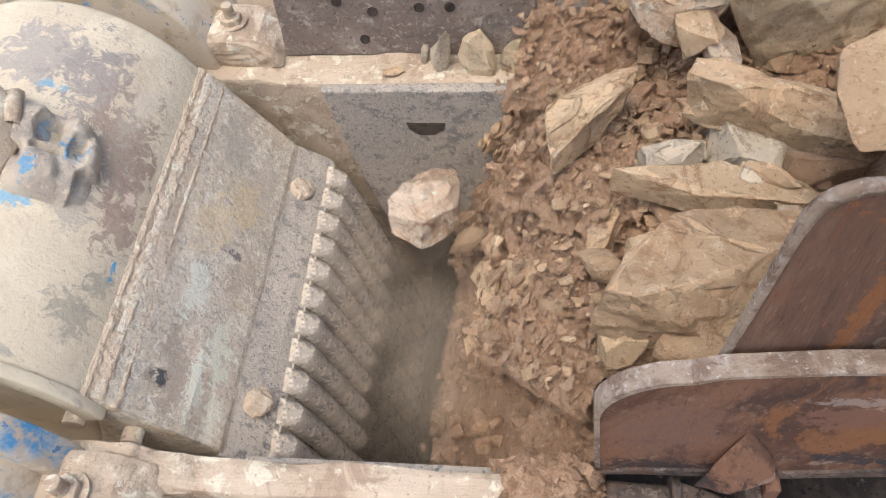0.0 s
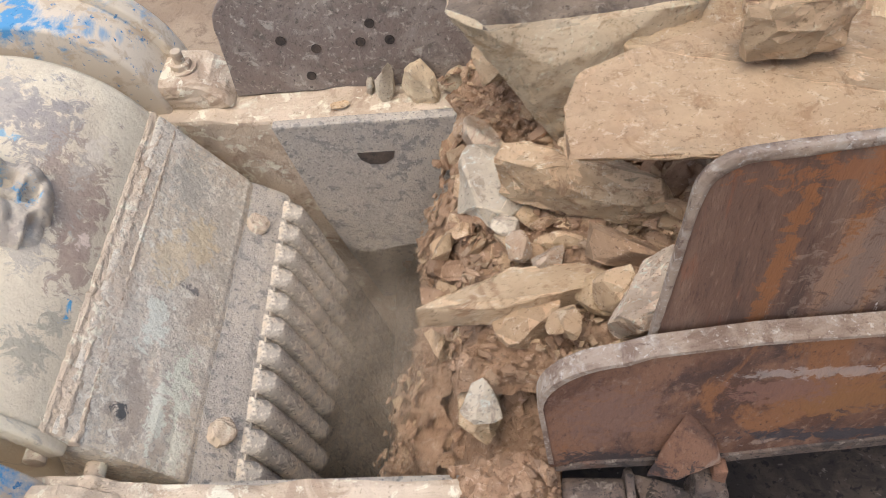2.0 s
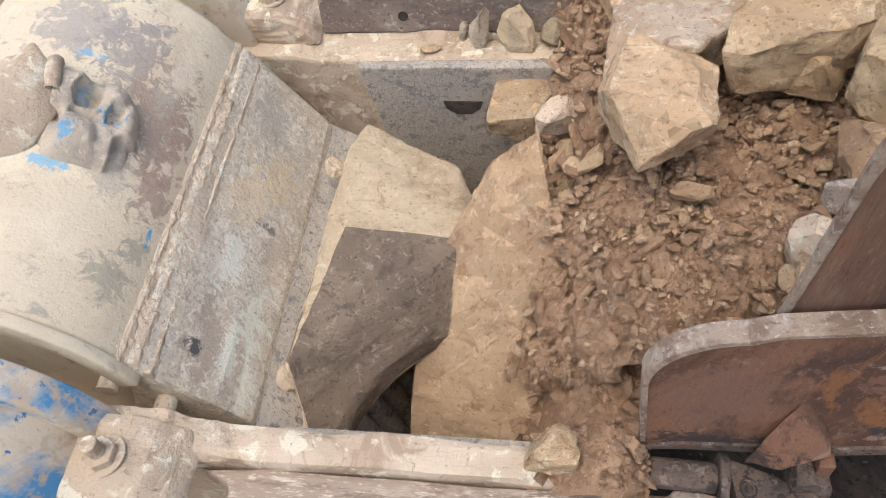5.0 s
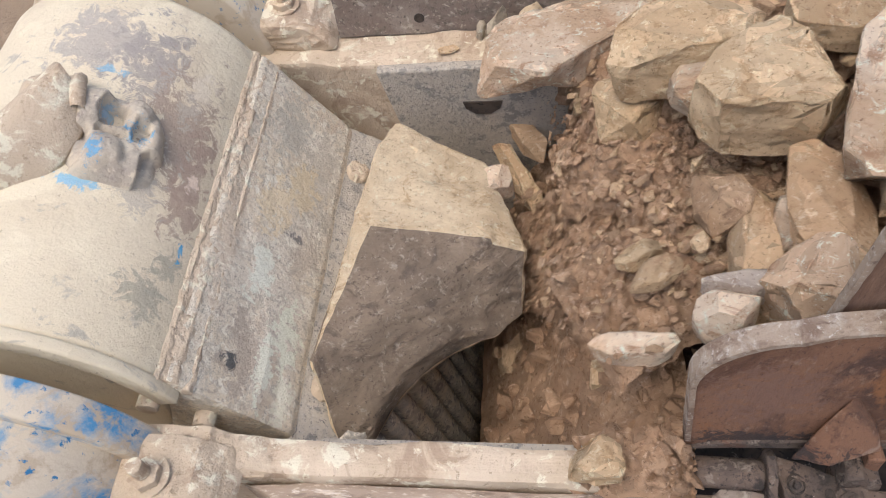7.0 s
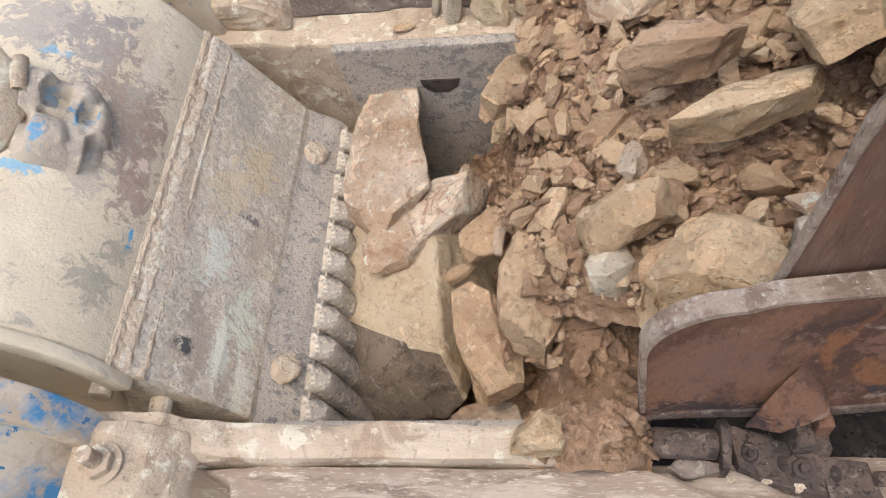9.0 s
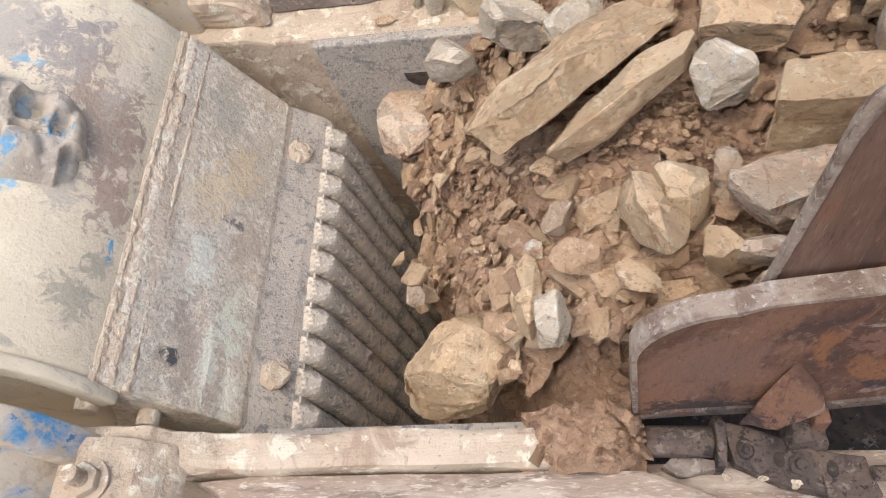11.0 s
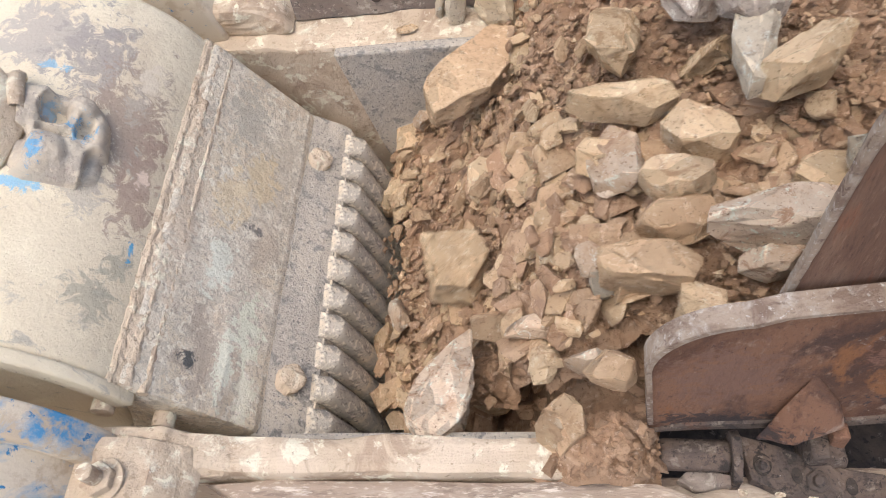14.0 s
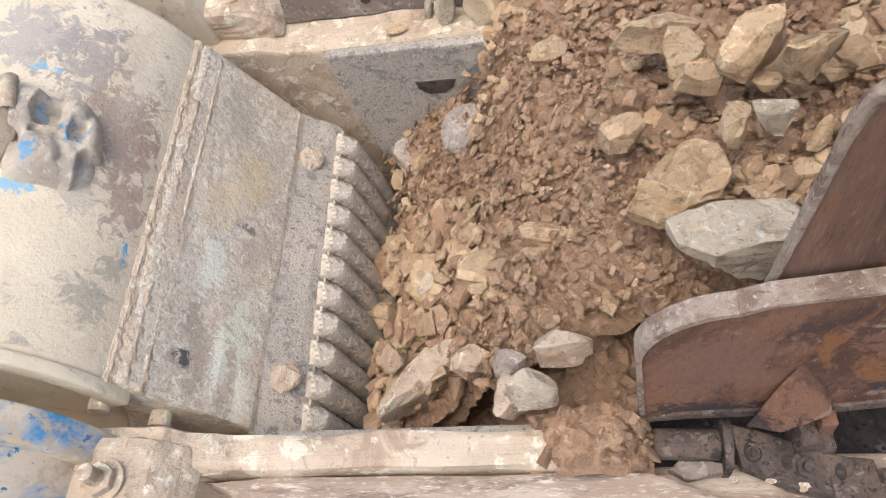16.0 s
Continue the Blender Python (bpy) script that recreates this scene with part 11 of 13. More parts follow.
    walk(big[107], [(0.00, pose(3.154, 0.200, 0.805, 0, 0, -2)), (1.00, pose(2.984, 0.200, 0.764, 0, 0, -2)), (2.00, pose(2.814, 0.200, 0.723, 0, 0, -2)), (3.00, pose(2.644, 0.200, 0.682, 0, 0, -2)), (4.00, pose(2.494, 0.200, 0.646, 0, 0, -2)), (5.00, pose(2.368, 0.200, 0.616, 0, 0, -2)), (6.00, pose(2.248, 0.200, 0.587, 0, 0, -2)), (7.00, pose(2.037, 0.200, 0.537, 0, 0, -2)), (8.00, pose(1.787, 0.200, 0.477, 0, 0, -2)), (9.00, pose(1.546, 0.200, 0.419, 0, 0, -2)), (10.00, pose(1.326, 0.200, 0.366, 0, 0, -2)), (11.00, pose(1.098, 0.200, 0.311, 0, 0, -2)), (12.00, pose(0.838, 0.200, 0.249, 0, 0, -2)), (12.90, pose(0.604, 0.200, 0.193, 0, 0, -2)), (13.50, pose(0.488, 0.215, 0.108, 0, 0, -2)), (14.00, pose(0.308, 0.286, -0.152, 0, 0, -2)), (14.80, pose(0.305, 0.307, -0.502, 25, -40, 13)), (15.10, pose(0.240, 0.313, -1.200, 50, -70, 28)), (15.45, pose(0.250, 0.313, -2.250, 50, -80, 28)), (16.50, pose(0.250, 0.313, -2.250, 50, -80, 28))])
    walk(big[108], [(0.00, pose(3.165, 0.102, 0.778, 0, 0, -2)), (1.00, pose(2.995, 0.102, 0.737, 0, 0, -2)), (2.00, pose(2.825, 0.102, 0.696, 0, 0, -2)), (3.00, pose(2.655, 0.102, 0.655, 0, 0, -2)), (4.00, pose(2.505, 0.102, 0.619, 0, 0, -2)), (5.00, pose(2.379, 0.102, 0.589, 0, 0, -2)), (6.00, pose(2.259, 0.102, 0.560, 0, 0, -2)), (7.00, pose(2.048, 0.102, 0.510, 0, 0, -2)), (8.00, pose(1.798, 0.102, 0.450, 0, 0, -2)), (9.00, pose(1.557, 0.102, 0.392, 0, 0, -2)), (10.00, pose(1.337, 0.102, 0.339, 0, 0, -2)), (11.00, pose(1.109, 0.102, 0.284, 0, 0, -2)), (12.00, pose(0.849, 0.102, 0.222, 0, 0, -2)), (13.00, pose(0.589, 0.102, 0.139, 0, 0, -2)), (13.50, pose(0.515, 0.056, 0.020, 0, 0, 0)), (14.00, pose(0.476, -0.001, 0.030, 0, 0, 21)), (14.40, pose(0.403, 0.037, -0.100, 0, 0, 20)), (15.20, pose(0.362, 0.083, -0.450, 25, -40, 35)), (15.50, pose(0.240, 0.102, -1.200, 50, -70, 50)), (15.85, pose(0.250, 0.102, -2.250, 50, -80, 50)), (16.50, pose(0.250, 0.102, -2.250, 50, -80, 50))])
    walk(big[109], [(0.00, pose(3.197, 0.348, 0.815, 0, 0, -4)), (1.00, pose(3.027, 0.348, 0.775, 0, 0, -4)), (2.00, pose(2.857, 0.348, 0.734, 0, 0, -4)), (3.00, pose(2.687, 0.348, 0.693, 0, 0, -4)), (4.00, pose(2.537, 0.348, 0.657, 0, 0, -4)), (5.00, pose(2.411, 0.348, 0.627, 0, 0, -4)), (6.00, pose(2.291, 0.348, 0.598, 0, 0, -4)), (7.00, pose(2.080, 0.348, 0.547, 0, 0, -4)), (8.00, pose(1.830, 0.348, 0.487, 0, 0, -4)), (9.00, pose(1.589, 0.348, 0.429, 0, 0, -4)), (10.00, pose(1.369, 0.348, 0.377, 0, 0, -4)), (11.00, pose(1.141, 0.348, 0.322, 0, 0, -4)), (12.00, pose(0.881, 0.348, 0.259, 0, 0, -4)), (13.00, pose(0.621, 0.348, 0.197, 0, 0, -4)), (13.50, pose(0.495, 0.315, 0.115, 0, 0, -33)), (14.00, pose(0.334, 0.374, -0.106, 0, 0, -3)), (14.80, pose(0.320, 0.387, -0.456, 25, -40, 12)), (15.10, pose(0.240, 0.388, -1.200, 50, -70, 27)), (15.45, pose(0.250, 0.388, -2.250, 50, -80, 27)), (16.50, pose(0.250, 0.388, -2.250, 50, -80, 27))])
    walk(big[110], [(0.00, pose(3.494, 0.363, 0.907, 0, 0, -5)), (1.00, pose(3.324, 0.363, 0.866, 0, 0, -5)), (2.00, pose(3.154, 0.363, 0.825, 0, 0, -5)), (3.00, pose(2.984, 0.363, 0.784, 0, 0, -5)), (4.00, pose(2.834, 0.363, 0.748, 0, 0, -5)), (5.00, pose(2.708, 0.363, 0.718, 0, 0, -5)), (6.00, pose(2.588, 0.363, 0.689, 0, 0, -5)), (7.00, pose(2.377, 0.363, 0.638, 0, 0, -5)), (8.00, pose(2.127, 0.363, 0.578, 0, 0, -5)), (9.00, pose(1.886, 0.363, 0.521, 0, 0, -5)), (10.00, pose(1.666, 0.363, 0.468, 0, 0, -5)), (11.00, pose(1.438, 0.363, 0.413, 0, 0, -5)), (12.00, pose(1.178, 0.363, 0.351, 0, 0, -5)), (13.00, pose(0.918, 0.363, 0.288, 0, 0, -5)), (13.50, pose(0.815, 0.337, 0.264, 0, 0, 30)), (14.00, pose(0.675, 0.322, 0.220, 0, 0, 9)), (14.50, pose(0.521, 0.282, 0.121, 0, 0, -4)), (15.40, pose(0.433, 0.304, -0.450, 25, -40, 11)), (15.70, pose(0.240, 0.309, -1.200, 50, -70, 26)), (16.05, pose(0.250, 0.309, -2.250, 50, -80, 26)), (16.50, pose(0.250, 0.309, -2.250, 50, -80, 26))])
    walk(big[111], [(0.00, pose(3.208, 0.156, 0.788, 0, 0, -2)), (1.00, pose(3.038, 0.156, 0.747, 0, 0, -2)), (2.00, pose(2.868, 0.156, 0.706, 0, 0, -2)), (3.00, pose(2.698, 0.156, 0.666, 0, 0, -2)), (4.00, pose(2.548, 0.156, 0.630, 0, 0, -2)), (5.00, pose(2.422, 0.156, 0.599, 0, 0, -2)), (6.00, pose(2.302, 0.156, 0.571, 0, 0, -2)), (7.00, pose(2.091, 0.156, 0.520, 0, 0, -2)), (8.00, pose(1.841, 0.156, 0.460, 0, 0, -2)), (9.00, pose(1.600, 0.156, 0.402, 0, 0, -2)), (10.00, pose(1.380, 0.156, 0.349, 0, 0, -2)), (11.00, pose(1.152, 0.156, 0.295, 0, 0, -2)), (12.00, pose(0.892, 0.156, 0.232, 0, 0, -2)), (13.00, pose(0.632, 0.156, 0.170, 0, 0, -2)), (13.50, pose(0.502, 0.156, 0.102, 0, 0, -2)), (14.00, pose(0.431, 0.150, 0.031, 0, 0, -2)), (14.50, pose(0.359, 0.101, 0.000, 0, 0, -2)), (15.00, pose(0.318, 0.065, -0.200, 0, 0, -2)), (15.60, pose(0.311, 0.109, -0.550, 25, -40, 13)), (15.90, pose(0.240, 0.125, -1.200, 50, -70, 28)), (16.25, pose(0.250, 0.125, -2.250, 50, -80, 28)), (16.60, pose(0.250, 0.125, -2.250, 50, -80, 28))])
    walk(big[112], [(0.00, pose(3.327, 0.090, 0.816, 0, 0, -2)), (1.00, pose(3.157, 0.090, 0.776, 0, 0, -2)), (2.00, pose(2.987, 0.090, 0.735, 0, 0, -2)), (3.00, pose(2.817, 0.090, 0.694, 0, 0, -2)), (4.00, pose(2.667, 0.090, 0.658, 0, 0, -2)), (5.00, pose(2.541, 0.090, 0.628, 0, 0, -2)), (6.00, pose(2.421, 0.090, 0.599, 0, 0, -2)), (7.00, pose(2.210, 0.090, 0.548, 0, 0, -2)), (8.00, pose(1.960, 0.090, 0.488, 0, 0, -2)), (9.00, pose(1.719, 0.090, 0.430, 0, 0, -2)), (10.00, pose(1.499, 0.090, 0.378, 0, 0, -2)), (11.00, pose(1.271, 0.090, 0.323, 0, 0, -2)), (12.00, pose(1.011, 0.090, 0.261, 0, 0, -2)), (13.00, pose(0.751, 0.090, 0.198, 0, 0, -2)), (13.50, pose(0.621, 0.090, 0.147, 0, 0, -2)), (14.00, pose(0.550, 0.030, 0.150, 0, 0, 0)), (14.50, pose(0.488, 0.030, 0.068, 0, 0, -2)), (15.40, pose(0.413, 0.077, -0.450, 25, -40, 13)), (15.70, pose(0.240, 0.096, -1.200, 50, -70, 28)), (16.05, pose(0.250, 0.096, -2.250, 50, -80, 28)), (16.50, pose(0.250, 0.096, -2.250, 50, -80, 28))])
    walk(big[113], [(0.00, pose(3.448, 0.286, 0.875, 0, 0, -5)), (1.00, pose(3.278, 0.286, 0.835, 0, 0, -5)), (2.00, pose(3.108, 0.286, 0.794, 0, 0, -5)), (3.00, pose(2.938, 0.286, 0.753, 0, 0, -5)), (4.00, pose(2.788, 0.286, 0.717, 0, 0, -5)), (5.00, pose(2.662, 0.286, 0.687, 0, 0, -5)), (6.00, pose(2.542, 0.286, 0.658, 0, 0, -5)), (7.00, pose(2.331, 0.286, 0.607, 0, 0, -5)), (8.00, pose(2.081, 0.286, 0.547, 0, 0, -5)), (9.00, pose(1.840, 0.286, 0.490, 0, 0, -5)), (10.00, pose(1.620, 0.286, 0.437, 0, 0, -5)), (11.00, pose(1.392, 0.286, 0.382, 0, 0, -5)), (12.00, pose(1.132, 0.286, 0.320, 0, 0, -5)), (13.00, pose(0.872, 0.286, 0.257, 0, 0, -5)), (13.40, pose(0.768, 0.286, 0.232, 0, 0, -5)), (14.00, pose(0.658, 0.261, 0.196, 0, 0, -2)), (14.50, pose(0.564, 0.377, 0.173, 0, 0, 33)), (15.00, pose(0.383, 0.398, -0.037, 0, 0, -5)), (15.90, pose(0.350, 0.408, -0.450, 25, -40, 10)), (16.20, pose(0.240, 0.408, -1.200, 50, -70, 25)), (16.55, pose(0.250, 0.408, -2.250, 50, -80, 25)), (16.90, pose(0.250, 0.408, -2.250, 50, -80, 25))])
    walk(big[114], [(0.00, pose(3.679, 0.544, 0.961, 0, 0, 21)), (1.00, pose(3.509, 0.544, 0.920, 0, 0, 21)), (2.00, pose(3.339, 0.544, 0.879, 0, 0, 21)), (3.00, pose(3.169, 0.544, 0.839, 0, 0, 21)), (4.00, pose(3.019, 0.544, 0.803, 0, 0, 21)), (5.00, pose(2.893, 0.544, 0.772, 0, 0, 21)), (6.00, pose(2.773, 0.544, 0.744, 0, 0, 21)), (7.00, pose(2.562, 0.544, 0.693, 0, 0, 21)), (8.00, pose(2.312, 0.544, 0.633, 0, 0, 21)), (9.00, pose(2.071, 0.544, 0.575, 0, 0, 21)), (10.00, pose(1.851, 0.544, 0.522, 0, 0, 21)), (11.00, pose(1.623, 0.544, 0.468, 0, 0, 21)), (12.00, pose(1.363, 0.544, 0.405, 0, 0, 21)), (13.00, pose(1.103, 0.544, 0.343, 0, 0, 21)), (13.40, pose(0.999, 0.544, 0.318, 0, 0, 21)), (14.00, pose(0.885, 0.493, 0.290, 0, 0, 33)), (14.50, pose(0.631, 0.343, 0.209, 0, 0, 26)), (15.00, pose(0.467, 0.221, 0.047, 0, 0, -4)), (15.80, pose(0.400, 0.249, -0.450, 25, -40, 11)), (16.10, pose(0.240, 0.258, -1.200, 50, -70, 26)), (16.45, pose(0.250, 0.258, -2.250, 50, -80, 26)), (16.80, pose(0.250, 0.258, -2.250, 50, -80, 26))])
    walk(big[115], [(0.00, pose(3.438, 0.497, 0.883, 0, 0, -6)), (1.00, pose(3.268, 0.497, 0.842, 0, 0, -6)), (2.00, pose(3.098, 0.497, 0.802, 0, 0, -6)), (3.00, pose(2.928, 0.497, 0.761, 0, 0, -6)), (4.00, pose(2.778, 0.497, 0.725, 0, 0, -6)), (5.00, pose(2.652, 0.497, 0.694, 0, 0, -6)), (6.00, pose(2.532, 0.497, 0.666, 0, 0, -6)), (7.00, pose(2.321, 0.497, 0.615, 0, 0, -6)), (8.00, pose(2.071, 0.497, 0.555, 0, 0, -6)), (9.00, pose(1.830, 0.497, 0.497, 0, 0, -6)), (10.00, pose(1.610, 0.497, 0.444, 0, 0, -6)), (11.00, pose(1.382, 0.497, 0.390, 0, 0, -6)), (12.00, pose(1.122, 0.497, 0.327, 0, 0, -6)), (13.00, pose(0.862, 0.497, 0.265, 0, 0, -6)), (14.00, pose(0.602, 0.497, 0.202, 0, 0, -6)), (14.50, pose(0.357, 0.631, -0.013, 0, 0, -7)), (15.00, pose(0.097, 0.773, -0.383, 0, 0, -6)), (15.40, pose(-0.014, 0.812, -0.634, 0, 0, -4)), (15.90, pose(0.040, 0.781, -0.984, 25, -40, 11)), (16.20, pose(0.240, 0.760, -1.200, 50, -70, 26)), (16.55, pose(0.250, 0.760, -2.250, 50, -80, 26)), (16.90, pose(0.250, 0.760, -2.250, 50, -80, 26))])
    walk(big[116], [(0.00, pose(3.764, 0.290, 0.981, 0, 0, -5)), (1.00, pose(3.594, 0.290, 0.941, 0, 0, -5)), (2.00, pose(3.424, 0.290, 0.900, 0, 0, -5)), (3.00, pose(3.254, 0.290, 0.859, 0, 0, -5)), (4.00, pose(3.104, 0.290, 0.823, 0, 0, -5)), (5.00, pose(2.978, 0.290, 0.793, 0, 0, -5)), (6.00, pose(2.858, 0.290, 0.764, 0, 0, -5)), (7.00, pose(2.647, 0.290, 0.713, 0, 0, -5)), (8.00, pose(2.397, 0.290, 0.653, 0, 0, -5)), (9.00, pose(2.156, 0.290, 0.596, 0, 0, -5)), (10.00, pose(1.936, 0.290, 0.543, 0, 0, -5)), (11.00, pose(1.708, 0.290, 0.488, 0, 0, -5)), (12.00, pose(1.448, 0.290, 0.426, 0, 0, -5)), (13.00, pose(1.188, 0.290, 0.363, 0, 0, -5)), (14.00, pose(0.928, 0.290, 0.301, 0, 0, -5)), (14.50, pose(0.793, 0.297, 0.248, 0, 0, 2)), (15.00, pose(0.608, 0.357, 0.194, 0, 0, -7)), (15.50, pose(0.490, 0.386, 0.100, 0, 0, 36)), (16.40, pose(0.414, 0.397, -0.450, 25, -40, 51)), (16.70, pose(0.240, 0.398, -1.200, 50, -70, 66)), (17.05, pose(0.250, 0.398, -2.250, 50, -80, 66)), (17.40, pose(0.250, 0.398, -2.250, 50, -80, 66))])
    walk(big[117], [(0.00, pose(2.860, 1.251, 0.704, 0, 0, -7)), (1.00, pose(2.690, 1.251, 0.664, 0, 0, -7)), (2.00, pose(2.520, 1.251, 0.623, 0, 0, -7)), (3.00, pose(2.350, 1.251, 0.582, 0, 0, -7)), (4.00, pose(2.200, 1.251, 0.546, 0, 0, -7)), (5.00, pose(2.074, 1.251, 0.516, 0, 0, -7)), (6.00, pose(1.954, 1.251, 0.487, 0, 0, -7)), (7.00, pose(1.743, 1.251, 0.436, 0, 0, -7)), (8.00, pose(1.493, 1.251, 0.376, 0, 0, -7)), (9.00, pose(1.252, 1.251, 0.318, 0, 0, -7)), (10.00, pose(1.032, 1.251, 0.266, 0, 0, -7)), (11.00, pose(0.804, 1.251, 0.211, 0, 0, -7)), (12.00, pose(0.544, 1.251, -0.396, 0, 0, -7)), (13.00, pose(0.284, 1.251, -0.396, 0, 0, -7)), (14.00, pose(0.024, 1.251, -0.396, 0, 0, -7)), (14.50, pose(0.052, 0.668, -0.020, 0, 0, -5)), (15.00, pose(-0.080, 1.117, -0.620, 0, 0, -6)), (15.90, pose(-0.000, 1.056, -0.970, 25, -40, 9)), (16.20, pose(0.240, 1.020, -1.200, 50, -70, 24)), (16.55, pose(0.250, 1.020, -2.250, 50, -80, 24)), (16.90, pose(0.250, 1.020, -2.250, 50, -80, 24))])
    walk(big[118], [(0.00, pose(3.358, 0.078, 0.824, 0, 0, -2)), (1.00, pose(3.188, 0.078, 0.783, 0, 0, -2)), (2.00, pose(3.018, 0.078, 0.742, 0, 0, -2)), (3.00, pose(2.848, 0.078, 0.701, 0, 0, -2)), (4.00, pose(2.698, 0.078, 0.665, 0, 0, -2)), (5.00, pose(2.572, 0.078, 0.635, 0, 0, -2)), (6.00, pose(2.452, 0.078, 0.606, 0, 0, -2)), (7.00, pose(2.241, 0.078, 0.556, 0, 0, -2)), (8.00, pose(1.991, 0.078, 0.496, 0, 0, -2)), (9.00, pose(1.750, 0.078, 0.438, 0, 0, -2)), (10.00, pose(1.530, 0.078, 0.385, 0, 0, -2)), (11.00, pose(1.302, 0.078, 0.330, 0, 0, -2)), (12.00, pose(1.042, 0.078, 0.268, 0, 0, -2)), (13.00, pose(0.782, 0.078, 0.206, 0, 0, -2)), (14.00, pose(0.522, 0.070, 0.102, 0, 0, -2)), (14.50, pose(0.436, 0.025, 0.000, 0, 0, -63)), (15.00, pose(0.330, 0.094, -0.190, 0, 0, -2)), (15.60, pose(0.318, 0.135, -0.540, 25, -40, 13)), (15.90, pose(0.240, 0.150, -1.200, 50, -70, 28)), (16.25, pose(0.250, 0.150, -2.250, 50, -80, 28)), (16.60, pose(0.250, 0.150, -2.250, 50, -80, 28))])
    walk(big[119], [(0.00, pose(3.936, 0.387, 1.043, 0, 0, -8)), (1.00, pose(3.766, 0.387, 1.002, 0, 0, -8)), (2.00, pose(3.596, 0.387, 0.961, 0, 0, -8)), (3.00, pose(3.426, 0.387, 0.920, 0, 0, -8)), (4.00, pose(3.276, 0.387, 0.884, 0, 0, -8)), (5.00, pose(3.150, 0.387, 0.854, 0, 0, -8)), (6.00, pose(3.030, 0.387, 0.825, 0, 0, -8)), (7.00, pose(2.819, 0.387, 0.774, 0, 0, -8)), (8.00, pose(2.569, 0.387, 0.714, 0, 0, -8)), (9.00, pose(2.328, 0.387, 0.657, 0, 0, -8)), (10.00, pose(2.108, 0.387, 0.604, 0, 0, -8)), (11.00, pose(1.880, 0.387, 0.549, 0, 0, -8)), (12.00, pose(1.620, 0.387, 0.487, 0, 0, -8)), (13.00, pose(1.360, 0.387, 0.424, 0, 0, -8)), (14.00, pose(1.100, 0.387, 0.362, 0, 0, -8)), (14.50, pose(0.970, 0.387, 0.331, 0, 0, -8)), (15.00, pose(0.856, 0.366, 0.294, 0, 0, -5)), (15.50, pose(0.573, 0.227, 0.196, 0, 0, -5)), (15.80, pose(0.402, 0.251, -0.018, 0, 0, -4)), (16.00, pose(0.248, 0.388, -0.202, 0, 0, -3)), (16.50, pose(0.148, 0.388, -0.222, 0, 0, -3))])
    walk(big[120], [(0.00, pose(3.867, 0.517, 1.006, 0, 0, -9)), (1.00, pose(3.697, 0.517, 0.965, 0, 0, -9)), (2.00, pose(3.527, 0.517, 0.924, 0, 0, -9)), (3.00, pose(3.357, 0.517, 0.884, 0, 0, -9)), (4.00, pose(3.207, 0.517, 0.848, 0, 0, -9)), (5.00, pose(3.081, 0.517, 0.817, 0, 0, -9)), (6.00, pose(2.961, 0.517, 0.789, 0, 0, -9)), (7.00, pose(2.750, 0.517, 0.738, 0, 0, -9)), (8.00, pose(2.500, 0.517, 0.678, 0, 0, -9)), (9.00, pose(2.259, 0.517, 0.620, 0, 0, -9)), (10.00, pose(2.039, 0.517, 0.567, 0, 0, -9)), (11.00, pose(1.811, 0.517, 0.513, 0, 0, -9)), (12.00, pose(1.551, 0.517, 0.450, 0, 0, -9)), (13.00, pose(1.291, 0.517, 0.388, 0, 0, -9)), (14.00, pose(1.031, 0.517, 0.325, 0, 0, -9)), (14.50, pose(0.901, 0.517, 0.294, 0, 0, -9)), (15.00, pose(0.822, 0.485, 0.275, 0, 0, -9)), (15.50, pose(0.627, 0.356, 0.198, 0, 0, -7)), (16.00, pose(0.476, 0.305, 0.076, 0, 0, -4)), (16.50, pose(0.376, 0.305, 0.056, 0, 0, -4))])
    walk(big[121], [(0.00, pose(3.434, 0.652, 0.872, 0, 0, -7)), (1.00, pose(3.264, 0.652, 0.831, 0, 0, -7)), (2.00, pose(3.094, 0.652, 0.791, 0, 0, -7)), (3.00, pose(2.924, 0.652, 0.750, 0, 0, -7)), (4.00, pose(2.774, 0.652, 0.714, 0, 0, -7)), (5.00, pose(2.648, 0.652, 0.684, 0, 0, -7)), (6.00, pose(2.528, 0.652, 0.655, 0, 0, -7)), (7.00, pose(2.317, 0.652, 0.604, 0, 0, -7)), (8.00, pose(2.067, 0.652, 0.544, 0, 0, -7)), (9.00, pose(1.826, 0.652, 0.486, 0, 0, -7)), (10.00, pose(1.606, 0.652, 0.433, 0, 0, -7)), (11.00, pose(1.378, 0.652, 0.379, 0, 0, -7)), (12.00, pose(1.118, 0.652, 0.316, 0, 0, -7)), (13.00, pose(0.858, 0.652, 0.254, 0, 0, -7)), (14.00, pose(0.598, 0.652, 0.192, 0, 0, -7)), (14.50, pose(0.468, 0.652, 0.098, 0, 0, -7)), (15.00, pose(0.263, 0.703, -0.117, 0, 0, -6)), (15.50, pose(0.083, 0.737, -0.437, 0, 0, -5)), (16.10, pose(0.098, 0.713, -0.787, 25, -40, 10)), (16.40, pose(0.240, 0.696, -1.200, 50, -70, 25)), (16.75, pose(0.250, 0.696, -2.250, 50, -80, 25)), (17.10, pose(0.250, 0.696, -2.250, 50, -80, 25))])
